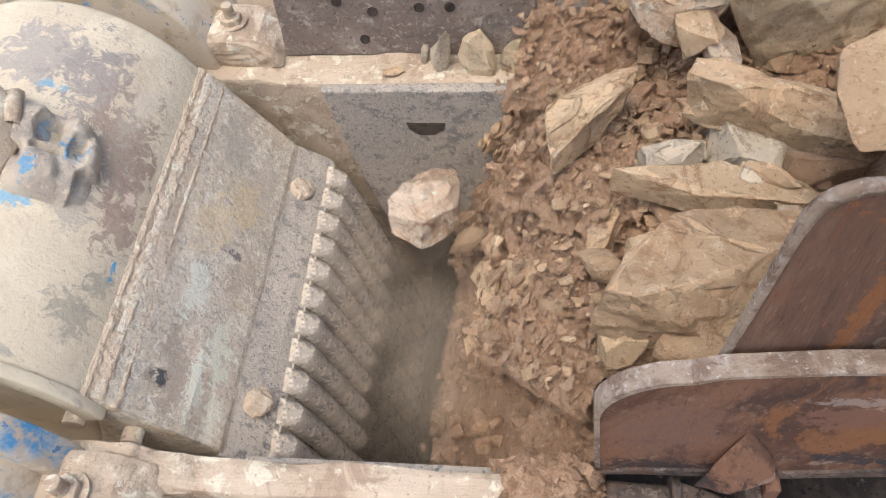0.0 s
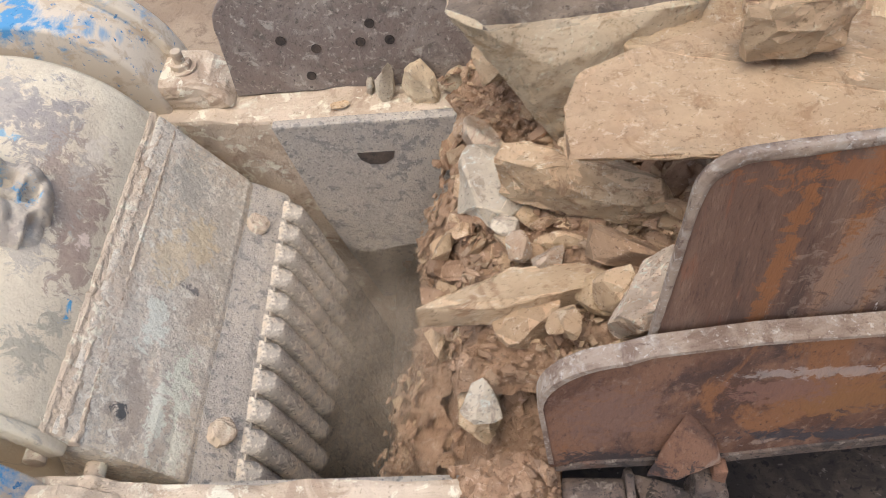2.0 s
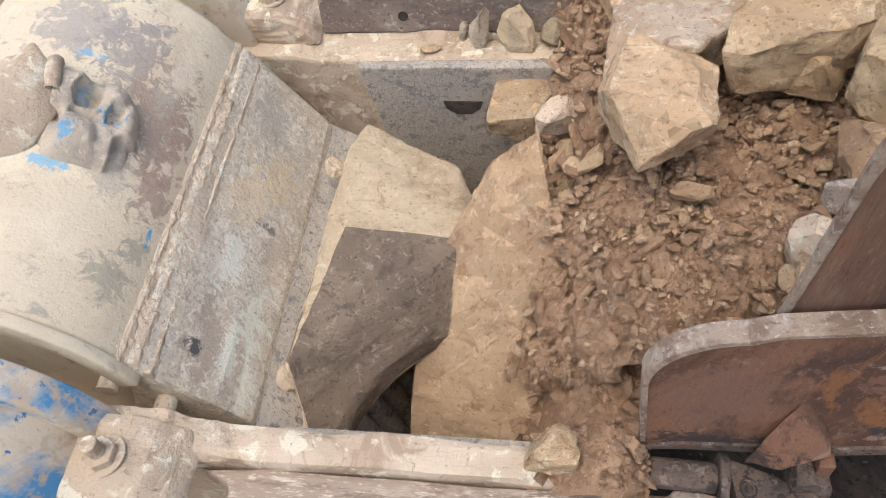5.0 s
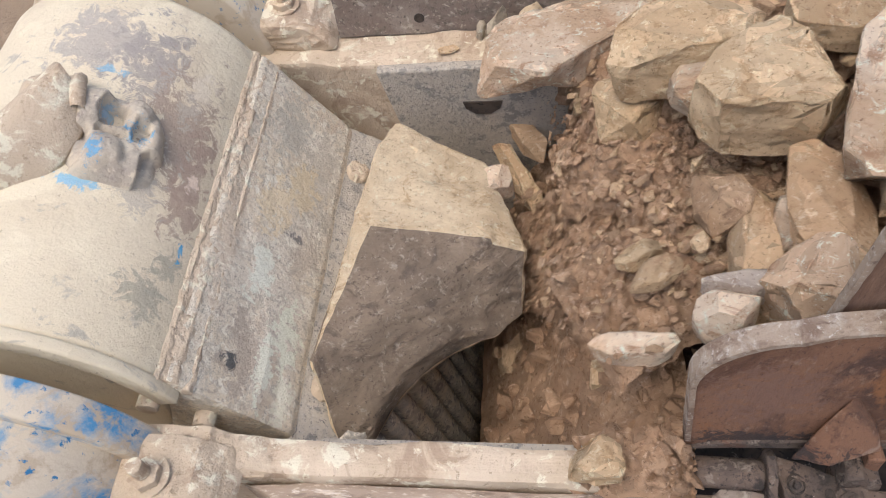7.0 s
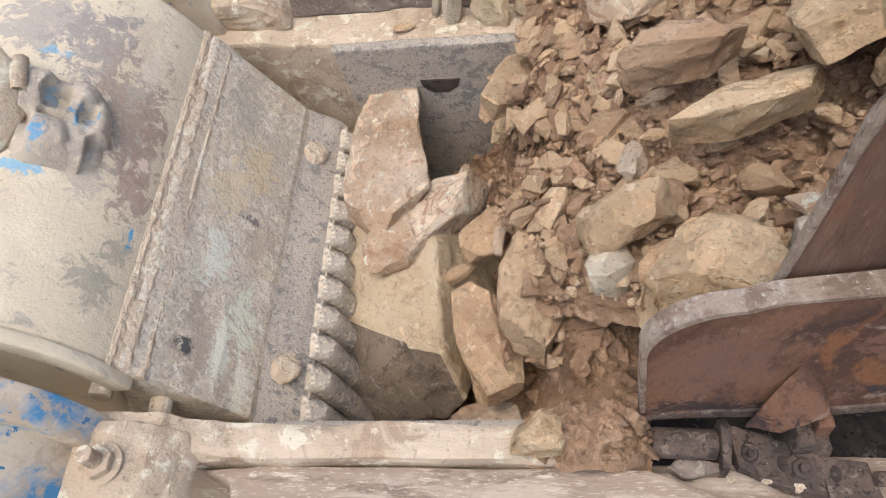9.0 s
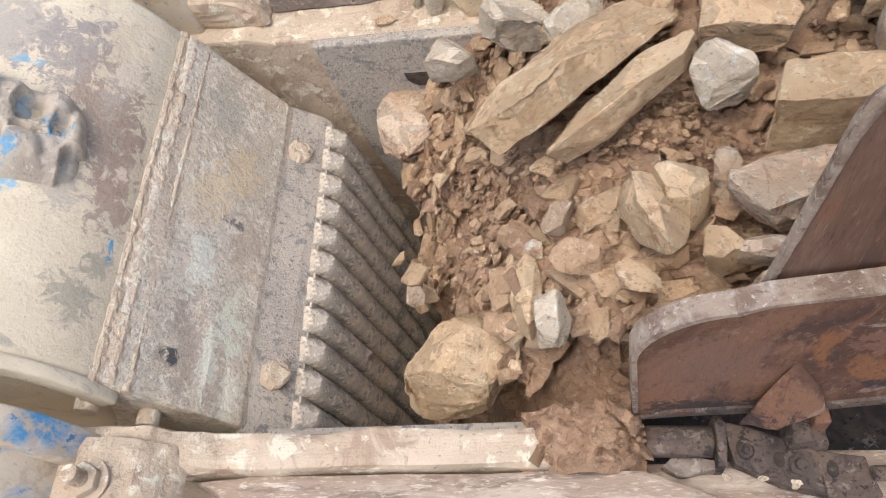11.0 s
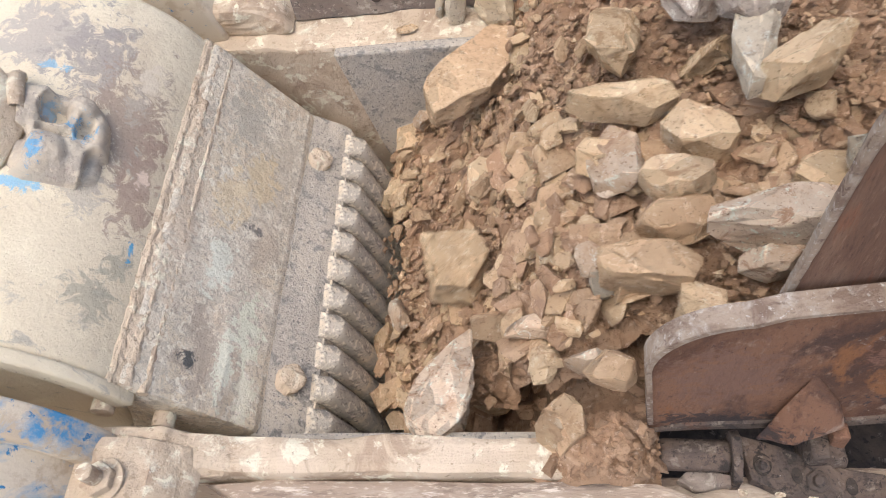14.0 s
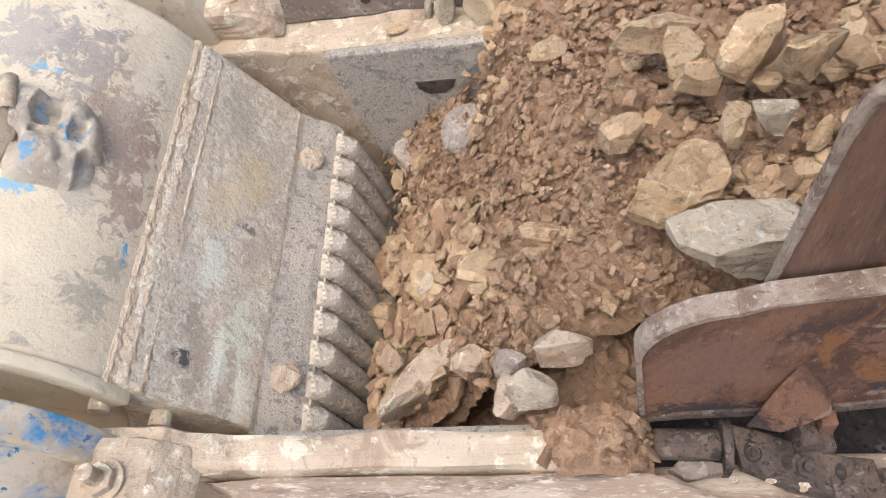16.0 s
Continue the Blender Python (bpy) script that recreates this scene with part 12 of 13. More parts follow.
    walk(big[122], [(0.00, pose(3.724, 0.180, 0.942, 0, 0, -5)), (1.00, pose(3.554, 0.180, 0.901, 0, 0, -5)), (2.00, pose(3.384, 0.180, 0.860, 0, 0, -5)), (3.00, pose(3.214, 0.180, 0.819, 0, 0, -5)), (4.00, pose(3.064, 0.180, 0.783, 0, 0, -5)), (5.00, pose(2.938, 0.180, 0.753, 0, 0, -5)), (6.00, pose(2.818, 0.180, 0.724, 0, 0, -5)), (7.00, pose(2.607, 0.180, 0.674, 0, 0, -5)), (8.00, pose(2.357, 0.180, 0.614, 0, 0, -5)), (9.00, pose(2.116, 0.180, 0.556, 0, 0, -5)), (10.00, pose(1.896, 0.180, 0.503, 0, 0, -5)), (11.00, pose(1.668, 0.180, 0.448, 0, 0, -5)), (12.00, pose(1.408, 0.180, 0.386, 0, 0, -5)), (13.00, pose(1.148, 0.180, 0.324, 0, 0, -5)), (14.00, pose(0.888, 0.180, 0.261, 0, 0, -5)), (14.60, pose(0.732, 0.180, 0.224, 0, 0, -5)), (15.00, pose(0.674, 0.160, 0.210, 0, 0, -5)), (15.50, pose(0.545, 0.105, 0.145, 0, 0, -2)), (16.00, pose(0.406, 0.104, -0.014, 0, 0, -2)), (16.50, pose(0.306, 0.104, -0.034, 0, 0, -2))])
    walk(big[123], [(0.00, pose(3.835, 0.192, 0.968, 0, 0, -5)), (1.00, pose(3.665, 0.192, 0.928, 0, 0, -5)), (2.00, pose(3.495, 0.192, 0.887, 0, 0, -5)), (3.00, pose(3.325, 0.192, 0.846, 0, 0, -5)), (4.00, pose(3.175, 0.192, 0.810, 0, 0, -5)), (5.00, pose(3.049, 0.192, 0.780, 0, 0, -5)), (6.00, pose(2.929, 0.192, 0.751, 0, 0, -5)), (7.00, pose(2.718, 0.192, 0.700, 0, 0, -5)), (8.00, pose(2.468, 0.192, 0.640, 0, 0, -5)), (9.00, pose(2.227, 0.192, 0.582, 0, 0, -5)), (10.00, pose(2.007, 0.192, 0.530, 0, 0, -5)), (11.00, pose(1.779, 0.192, 0.475, 0, 0, -5)), (12.00, pose(1.519, 0.192, 0.412, 0, 0, -5)), (13.00, pose(1.259, 0.192, 0.350, 0, 0, -5)), (14.00, pose(0.999, 0.192, 0.288, 0, 0, -5)), (14.60, pose(0.843, 0.192, 0.250, 0, 0, -5)), (15.00, pose(0.767, 0.169, 0.232, 0, 0, -5)), (15.50, pose(0.580, 0.079, 0.167, 0, 0, -2)), (16.00, pose(0.501, 0.078, 0.111, 0, 0, 2)), (16.50, pose(0.401, 0.078, 0.091, 0, 0, 2))])
    walk(big[124], [(0.00, pose(3.712, 0.125, 0.909, 0, 0, -2)), (1.00, pose(3.542, 0.125, 0.868, 0, 0, -2)), (2.00, pose(3.372, 0.125, 0.827, 0, 0, -2)), (3.00, pose(3.202, 0.125, 0.786, 0, 0, -2)), (4.00, pose(3.052, 0.125, 0.750, 0, 0, -2)), (5.00, pose(2.926, 0.125, 0.720, 0, 0, -2)), (6.00, pose(2.806, 0.125, 0.691, 0, 0, -2)), (7.00, pose(2.595, 0.125, 0.641, 0, 0, -2)), (8.00, pose(2.345, 0.125, 0.581, 0, 0, -2)), (9.00, pose(2.104, 0.125, 0.523, 0, 0, -2)), (10.00, pose(1.884, 0.125, 0.470, 0, 0, -2)), (11.00, pose(1.656, 0.125, 0.415, 0, 0, -2)), (12.00, pose(1.396, 0.125, 0.353, 0, 0, -2)), (13.00, pose(1.136, 0.125, 0.291, 0, 0, -2)), (14.00, pose(0.876, 0.125, 0.228, 0, 0, -2)), (14.60, pose(0.720, 0.125, 0.191, 0, 0, -2)), (15.00, pose(0.630, 0.094, 0.179, 0, 0, -2)), (15.50, pose(0.589, 0.089, 0.169, 0, 0, -5)), (16.00, pose(0.445, 0.038, 0.045, 0, 0, -2)), (16.50, pose(0.345, 0.038, 0.025, 0, 0, -2))])
    walk(big[125], [(0.00, pose(3.428, 0.408, 0.841, 0, 0, -5)), (1.00, pose(3.258, 0.408, 0.800, 0, 0, -5)), (2.00, pose(3.088, 0.408, 0.759, 0, 0, -5)), (3.00, pose(2.918, 0.408, 0.718, 0, 0, -5)), (4.00, pose(2.768, 0.408, 0.682, 0, 0, -5)), (5.00, pose(2.642, 0.408, 0.652, 0, 0, -5)), (6.00, pose(2.522, 0.408, 0.623, 0, 0, -5)), (7.00, pose(2.311, 0.408, 0.573, 0, 0, -5)), (8.00, pose(2.061, 0.408, 0.513, 0, 0, -5)), (9.00, pose(1.820, 0.408, 0.455, 0, 0, -5)), (10.00, pose(1.600, 0.408, 0.402, 0, 0, -5)), (11.00, pose(1.372, 0.408, 0.347, 0, 0, -5)), (12.00, pose(1.112, 0.408, 0.285, 0, 0, -5)), (13.00, pose(0.852, 0.408, 0.222, 0, 0, -5)), (14.00, pose(0.592, 0.408, 0.160, 0, 0, -5)), (15.00, pose(0.332, 0.408, -0.088, 0, 0, -5)), (15.50, pose(0.138, 0.434, -0.262, 0, 0, 7)), (16.00, pose(0.075, 0.442, -0.445, 0, 0, 8)), (16.50, pose(-0.025, 0.442, -0.465, 0, 0, 8))])
    walk(big[126], [(0.00, pose(3.718, 0.157, 0.920, 0, 0, -5)), (1.00, pose(3.548, 0.157, 0.879, 0, 0, -5)), (2.00, pose(3.378, 0.157, 0.839, 0, 0, -5)), (3.00, pose(3.208, 0.157, 0.798, 0, 0, -5)), (4.00, pose(3.058, 0.157, 0.762, 0, 0, -5)), (5.00, pose(2.932, 0.157, 0.732, 0, 0, -5)), (6.00, pose(2.812, 0.157, 0.703, 0, 0, -5)), (7.00, pose(2.601, 0.157, 0.652, 0, 0, -5)), (8.00, pose(2.351, 0.157, 0.592, 0, 0, -5)), (9.00, pose(2.110, 0.157, 0.534, 0, 0, -5)), (10.00, pose(1.890, 0.157, 0.481, 0, 0, -5)), (11.00, pose(1.662, 0.157, 0.427, 0, 0, -5)), (12.00, pose(1.402, 0.157, 0.364, 0, 0, -5)), (13.00, pose(1.142, 0.157, 0.302, 0, 0, -5)), (14.00, pose(0.882, 0.157, 0.240, 0, 0, -5)), (15.00, pose(0.622, 0.157, 0.177, 0, 0, -5)), (15.50, pose(0.519, 0.096, 0.129, 0, 0, -26)), (16.00, pose(0.400, 0.056, -0.020, 0, 0, -23)), (16.50, pose(0.300, 0.056, -0.040, 0, 0, -23))])
    walk(big[127], [(0.00, pose(3.618, 0.175, 0.886, 0, 0, -4)), (1.00, pose(3.448, 0.175, 0.846, 0, 0, -4)), (2.00, pose(3.278, 0.175, 0.805, 0, 0, -4)), (3.00, pose(3.108, 0.175, 0.764, 0, 0, -4)), (4.00, pose(2.958, 0.175, 0.728, 0, 0, -4)), (5.00, pose(2.832, 0.175, 0.698, 0, 0, -4)), (6.00, pose(2.712, 0.175, 0.669, 0, 0, -4)), (7.00, pose(2.501, 0.175, 0.618, 0, 0, -4)), (8.00, pose(2.251, 0.175, 0.558, 0, 0, -4)), (9.00, pose(2.010, 0.175, 0.500, 0, 0, -4)), (10.00, pose(1.790, 0.175, 0.448, 0, 0, -4)), (11.00, pose(1.562, 0.175, 0.393, 0, 0, -4)), (12.00, pose(1.302, 0.175, 0.331, 0, 0, -4)), (13.00, pose(1.042, 0.175, 0.268, 0, 0, -4)), (14.00, pose(0.782, 0.175, 0.206, 0, 0, -4)), (15.00, pose(0.522, 0.175, 0.122, 0, 0, -4)), (15.50, pose(0.400, 0.177, 0.020, 0, 0, -4)), (16.00, pose(0.326, 0.163, -0.114, 0, 0, -4)), (16.50, pose(0.226, 0.163, -0.134, 0, 0, -4))])
    walk(big[128], [(0.00, pose(3.517, 0.104, 0.862, 0, 0, -2)), (1.00, pose(3.347, 0.104, 0.821, 0, 0, -2)), (2.00, pose(3.177, 0.104, 0.781, 0, 0, -2)), (3.00, pose(3.007, 0.104, 0.740, 0, 0, -2)), (4.00, pose(2.857, 0.104, 0.704, 0, 0, -2)), (5.00, pose(2.731, 0.104, 0.673, 0, 0, -2)), (6.00, pose(2.611, 0.104, 0.645, 0, 0, -2)), (7.00, pose(2.400, 0.104, 0.594, 0, 0, -2)), (8.00, pose(2.150, 0.104, 0.534, 0, 0, -2)), (9.00, pose(1.909, 0.104, 0.476, 0, 0, -2)), (10.00, pose(1.689, 0.104, 0.423, 0, 0, -2)), (11.00, pose(1.461, 0.104, 0.369, 0, 0, -2)), (12.00, pose(1.201, 0.104, 0.306, 0, 0, -2)), (13.00, pose(0.941, 0.104, 0.244, 0, 0, -2)), (14.00, pose(0.681, 0.104, 0.181, 0, 0, -2)), (15.00, pose(0.421, 0.099, 0.001, 0, 0, -2)), (15.50, pose(0.356, 0.079, -0.024, 0, 0, -2)), (16.00, pose(0.244, 0.192, -0.226, 0, 0, -3)), (16.50, pose(0.144, 0.192, -0.246, 0, 0, -3))])
    walk(big[129], [(0.00, pose(3.364, 0.819, 0.825, 0, 0, -7)), (1.00, pose(3.194, 0.819, 0.784, 0, 0, -7)), (2.00, pose(3.024, 0.819, 0.744, 0, 0, -7)), (3.00, pose(2.854, 0.819, 0.703, 0, 0, -7)), (4.00, pose(2.704, 0.819, 0.667, 0, 0, -7)), (5.00, pose(2.578, 0.819, 0.637, 0, 0, -7)), (6.00, pose(2.458, 0.819, 0.608, 0, 0, -7)), (7.00, pose(2.247, 0.819, 0.557, 0, 0, -7)), (8.00, pose(1.997, 0.819, 0.497, 0, 0, -7)), (9.00, pose(1.756, 0.819, 0.439, 0, 0, -7)), (10.00, pose(1.536, 0.819, 0.387, 0, 0, -7)), (11.00, pose(1.308, 0.819, 0.332, 0, 0, -7)), (12.00, pose(1.048, 0.819, 0.269, 0, 0, -7)), (13.00, pose(0.788, 0.819, 0.207, 0, 0, -7)), (14.00, pose(0.528, 0.819, -0.152, 0, 0, -7)), (15.00, pose(0.268, 0.819, -0.152, 0, 0, -7)), (15.50, pose(0.052, 0.940, -0.448, 0, 0, -6)), (16.00, pose(0.027, 0.959, -0.513, 0, 0, -5)), (16.50, pose(-0.073, 0.959, -0.533, 0, 0, -5))])
    walk(big[130], [(0.00, pose(4.021, 0.596, 1.063, 0, 0, -9)), (1.00, pose(3.851, 0.596, 1.022, 0, 0, -9)), (2.00, pose(3.681, 0.596, 0.981, 0, 0, -9)), (3.00, pose(3.511, 0.596, 0.941, 0, 0, -9)), (4.00, pose(3.361, 0.596, 0.905, 0, 0, -9)), (5.00, pose(3.235, 0.596, 0.874, 0, 0, -9)), (6.00, pose(3.115, 0.596, 0.846, 0, 0, -9)), (7.00, pose(2.904, 0.596, 0.795, 0, 0, -9)), (8.00, pose(2.654, 0.596, 0.735, 0, 0, -9)), (9.00, pose(2.413, 0.596, 0.677, 0, 0, -9)), (10.00, pose(2.193, 0.596, 0.624, 0, 0, -9)), (11.00, pose(1.965, 0.596, 0.570, 0, 0, -9)), (12.00, pose(1.705, 0.596, 0.507, 0, 0, -9)), (13.00, pose(1.445, 0.596, 0.445, 0, 0, -9)), (14.00, pose(1.185, 0.596, 0.382, 0, 0, -9)), (15.00, pose(0.925, 0.596, 0.320, 0, 0, -9)), (15.50, pose(0.815, 0.575, 0.294, 0, 0, -9)), (16.00, pose(0.698, 0.604, 0.255, 0, 0, 6)), (16.50, pose(0.598, 0.604, 0.235, 0, 0, 6))])
    walk(big[131], [(0.00, pose(4.101, 0.482, 1.082, 0, 0, -8)), (1.00, pose(3.931, 0.482, 1.041, 0, 0, -8)), (2.00, pose(3.761, 0.482, 1.001, 0, 0, -8)), (3.00, pose(3.591, 0.482, 0.960, 0, 0, -8)), (4.00, pose(3.441, 0.482, 0.924, 0, 0, -8)), (5.00, pose(3.315, 0.482, 0.894, 0, 0, -8)), (6.00, pose(3.195, 0.482, 0.865, 0, 0, -8)), (7.00, pose(2.984, 0.482, 0.814, 0, 0, -8)), (8.00, pose(2.734, 0.482, 0.754, 0, 0, -8)), (9.00, pose(2.493, 0.482, 0.696, 0, 0, -8)), (10.00, pose(2.273, 0.482, 0.643, 0, 0, -8)), (11.00, pose(2.045, 0.482, 0.589, 0, 0, -8)), (12.00, pose(1.785, 0.482, 0.526, 0, 0, -8)), (13.00, pose(1.525, 0.482, 0.464, 0, 0, -8)), (14.00, pose(1.265, 0.482, 0.402, 0, 0, -8)), (15.00, pose(1.005, 0.482, 0.339, 0, 0, -8)), (15.50, pose(0.912, 0.495, 0.317, 0, 0, 31)), (16.00, pose(0.820, 0.503, 0.295, 0, 0, 38)), (16.50, pose(0.720, 0.503, 0.275, 0, 0, 38))])
    walk(big[132], [(0.00, pose(4.201, 0.445, 1.106, 0, 0, 21)), (1.00, pose(4.031, 0.445, 1.065, 0, 0, 21)), (2.00, pose(3.861, 0.445, 1.025, 0, 0, 21)), (3.00, pose(3.691, 0.445, 0.984, 0, 0, 21)), (4.00, pose(3.541, 0.445, 0.948, 0, 0, 21)), (5.00, pose(3.415, 0.445, 0.918, 0, 0, 21)), (6.00, pose(3.295, 0.445, 0.889, 0, 0, 21)), (7.00, pose(3.084, 0.445, 0.838, 0, 0, 21)), (8.00, pose(2.834, 0.445, 0.778, 0, 0, 21)), (9.00, pose(2.593, 0.445, 0.720, 0, 0, 21)), (10.00, pose(2.373, 0.445, 0.667, 0, 0, 21)), (11.00, pose(2.145, 0.445, 0.613, 0, 0, 21)), (12.00, pose(1.885, 0.445, 0.550, 0, 0, 21)), (13.00, pose(1.625, 0.445, 0.488, 0, 0, 21)), (14.00, pose(1.365, 0.445, 0.426, 0, 0, 21)), (15.00, pose(1.105, 0.445, 0.363, 0, 0, 21)), (15.50, pose(0.975, 0.445, 0.332, 0, 0, 21)), (16.00, pose(0.890, 0.457, 0.312, 0, 0, 27)), (16.50, pose(0.790, 0.457, 0.292, 0, 0, 27))])
    walk(big[133], [(0.00, pose(4.051, 0.530, 1.060, 0, 0, -9)), (1.00, pose(3.881, 0.530, 1.019, 0, 0, -9)), (2.00, pose(3.711, 0.530, 0.979, 0, 0, -9)), (3.00, pose(3.541, 0.530, 0.938, 0, 0, -9)), (4.00, pose(3.391, 0.530, 0.902, 0, 0, -9)), (5.00, pose(3.265, 0.530, 0.872, 0, 0, -9)), (6.00, pose(3.145, 0.530, 0.843, 0, 0, -9)), (7.00, pose(2.934, 0.530, 0.792, 0, 0, -9)), (8.00, pose(2.684, 0.530, 0.732, 0, 0, -9)), (9.00, pose(2.443, 0.530, 0.674, 0, 0, -9)), (10.00, pose(2.223, 0.530, 0.622, 0, 0, -9)), (11.00, pose(1.995, 0.530, 0.567, 0, 0, -9)), (12.00, pose(1.735, 0.530, 0.504, 0, 0, -9)), (13.00, pose(1.475, 0.530, 0.442, 0, 0, -9)), (14.00, pose(1.215, 0.530, 0.380, 0, 0, -9)), (15.00, pose(0.955, 0.530, 0.317, 0, 0, -9)), (15.50, pose(0.825, 0.530, 0.286, 0, 0, -9)), (16.00, pose(0.723, 0.526, 0.262, 0, 0, -8)), (16.50, pose(0.623, 0.526, 0.242, 0, 0, -8))])
    walk(big[134], [(0.00, pose(4.070, 0.480, 1.045, 0, 0, -7)), (1.00, pose(3.900, 0.480, 1.004, 0, 0, -7)), (2.00, pose(3.730, 0.480, 0.963, 0, 0, -7)), (3.00, pose(3.560, 0.480, 0.922, 0, 0, -7)), (4.00, pose(3.410, 0.480, 0.886, 0, 0, -7)), (5.00, pose(3.284, 0.480, 0.856, 0, 0, -7)), (6.00, pose(3.164, 0.480, 0.827, 0, 0, -7)), (7.00, pose(2.953, 0.480, 0.777, 0, 0, -7)), (8.00, pose(2.703, 0.480, 0.717, 0, 0, -7)), (9.00, pose(2.462, 0.480, 0.659, 0, 0, -7)), (10.00, pose(2.242, 0.480, 0.606, 0, 0, -7)), (11.00, pose(2.014, 0.480, 0.551, 0, 0, -7)), (12.00, pose(1.754, 0.480, 0.489, 0, 0, -7)), (13.00, pose(1.494, 0.480, 0.427, 0, 0, -7)), (14.00, pose(1.234, 0.480, 0.364, 0, 0, -7)), (15.00, pose(0.974, 0.480, 0.302, 0, 0, -7)), (15.50, pose(0.844, 0.480, 0.271, 0, 0, -7)), (16.00, pose(0.749, 0.495, 0.238, 0, 0, -7)), (16.50, pose(0.649, 0.495, 0.218, 0, 0, -7))])
    walk(big[135], [(0.00, pose(3.955, 0.418, 0.997, 0, 0, -7)), (1.00, pose(3.785, 0.418, 0.956, 0, 0, -7)), (2.00, pose(3.615, 0.418, 0.916, 0, 0, -7)), (3.00, pose(3.445, 0.418, 0.875, 0, 0, -7)), (4.00, pose(3.295, 0.418, 0.839, 0, 0, -7)), (5.00, pose(3.169, 0.418, 0.809, 0, 0, -7)), (6.00, pose(3.049, 0.418, 0.780, 0, 0, -7)), (7.00, pose(2.838, 0.418, 0.729, 0, 0, -7)), (8.00, pose(2.588, 0.418, 0.669, 0, 0, -7)), (9.00, pose(2.347, 0.418, 0.611, 0, 0, -7)), (10.00, pose(2.127, 0.418, 0.559, 0, 0, -7)), (11.00, pose(1.899, 0.418, 0.504, 0, 0, -7)), (12.00, pose(1.639, 0.418, 0.441, 0, 0, -7)), (13.00, pose(1.379, 0.418, 0.379, 0, 0, -7)), (14.00, pose(1.119, 0.418, 0.317, 0, 0, -7)), (15.00, pose(0.859, 0.418, 0.254, 0, 0, -7)), (15.50, pose(0.729, 0.418, 0.223, 0, 0, -7)), (16.00, pose(0.616, 0.424, 0.196, 0, 0, -6)), (16.50, pose(0.516, 0.424, 0.176, 0, 0, -6))])
    walk(big[136], [(0.00, pose(4.083, 0.381, 1.048, 0, 0, -7)), (1.00, pose(3.913, 0.381, 1.007, 0, 0, -7)), (2.00, pose(3.743, 0.381, 0.966, 0, 0, -7)), (3.00, pose(3.573, 0.381, 0.925, 0, 0, -7)), (4.00, pose(3.423, 0.381, 0.889, 0, 0, -7)), (5.00, pose(3.297, 0.381, 0.859, 0, 0, -7)), (6.00, pose(3.177, 0.381, 0.830, 0, 0, -7)), (7.00, pose(2.966, 0.381, 0.780, 0, 0, -7)), (8.00, pose(2.716, 0.381, 0.720, 0, 0, -7)), (9.00, pose(2.475, 0.381, 0.662, 0, 0, -7)), (10.00, pose(2.255, 0.381, 0.609, 0, 0, -7)), (11.00, pose(2.027, 0.381, 0.554, 0, 0, -7)), (12.00, pose(1.767, 0.381, 0.492, 0, 0, -7)), (13.00, pose(1.507, 0.381, 0.430, 0, 0, -7)), (14.00, pose(1.247, 0.381, 0.367, 0, 0, -7)), (15.00, pose(0.987, 0.381, 0.305, 0, 0, -7)), (15.50, pose(0.857, 0.381, 0.274, 0, 0, -7)), (16.00, pose(0.779, 0.378, 0.255, 0, 0, -27)), (16.50, pose(0.679, 0.378, 0.235, 0, 0, -27))])
    walk(big[137], [(0.00, pose(4.163, 0.375, 1.067, 0, 0, -5)), (1.00, pose(3.993, 0.375, 1.026, 0, 0, -5)), (2.00, pose(3.823, 0.375, 0.986, 0, 0, -5)), (3.00, pose(3.653, 0.375, 0.945, 0, 0, -5)), (4.00, pose(3.503, 0.375, 0.909, 0, 0, -5)), (5.00, pose(3.377, 0.375, 0.879, 0, 0, -5)), (6.00, pose(3.257, 0.375, 0.850, 0, 0, -5)), (7.00, pose(3.046, 0.375, 0.799, 0, 0, -5)), (8.00, pose(2.796, 0.375, 0.739, 0, 0, -5)), (9.00, pose(2.555, 0.375, 0.681, 0, 0, -5)), (10.00, pose(2.335, 0.375, 0.628, 0, 0, -5)), (11.00, pose(2.107, 0.375, 0.574, 0, 0, -5)), (12.00, pose(1.847, 0.375, 0.511, 0, 0, -5)), (13.00, pose(1.587, 0.375, 0.449, 0, 0, -5)), (14.00, pose(1.327, 0.375, 0.387, 0, 0, -5)), (15.00, pose(1.067, 0.375, 0.324, 0, 0, -5)), (15.50, pose(0.937, 0.375, 0.293, 0, 0, -5)), (16.00, pose(0.832, 0.369, 0.268, 0, 0, -7)), (16.50, pose(0.732, 0.369, 0.248, 0, 0, -7))])
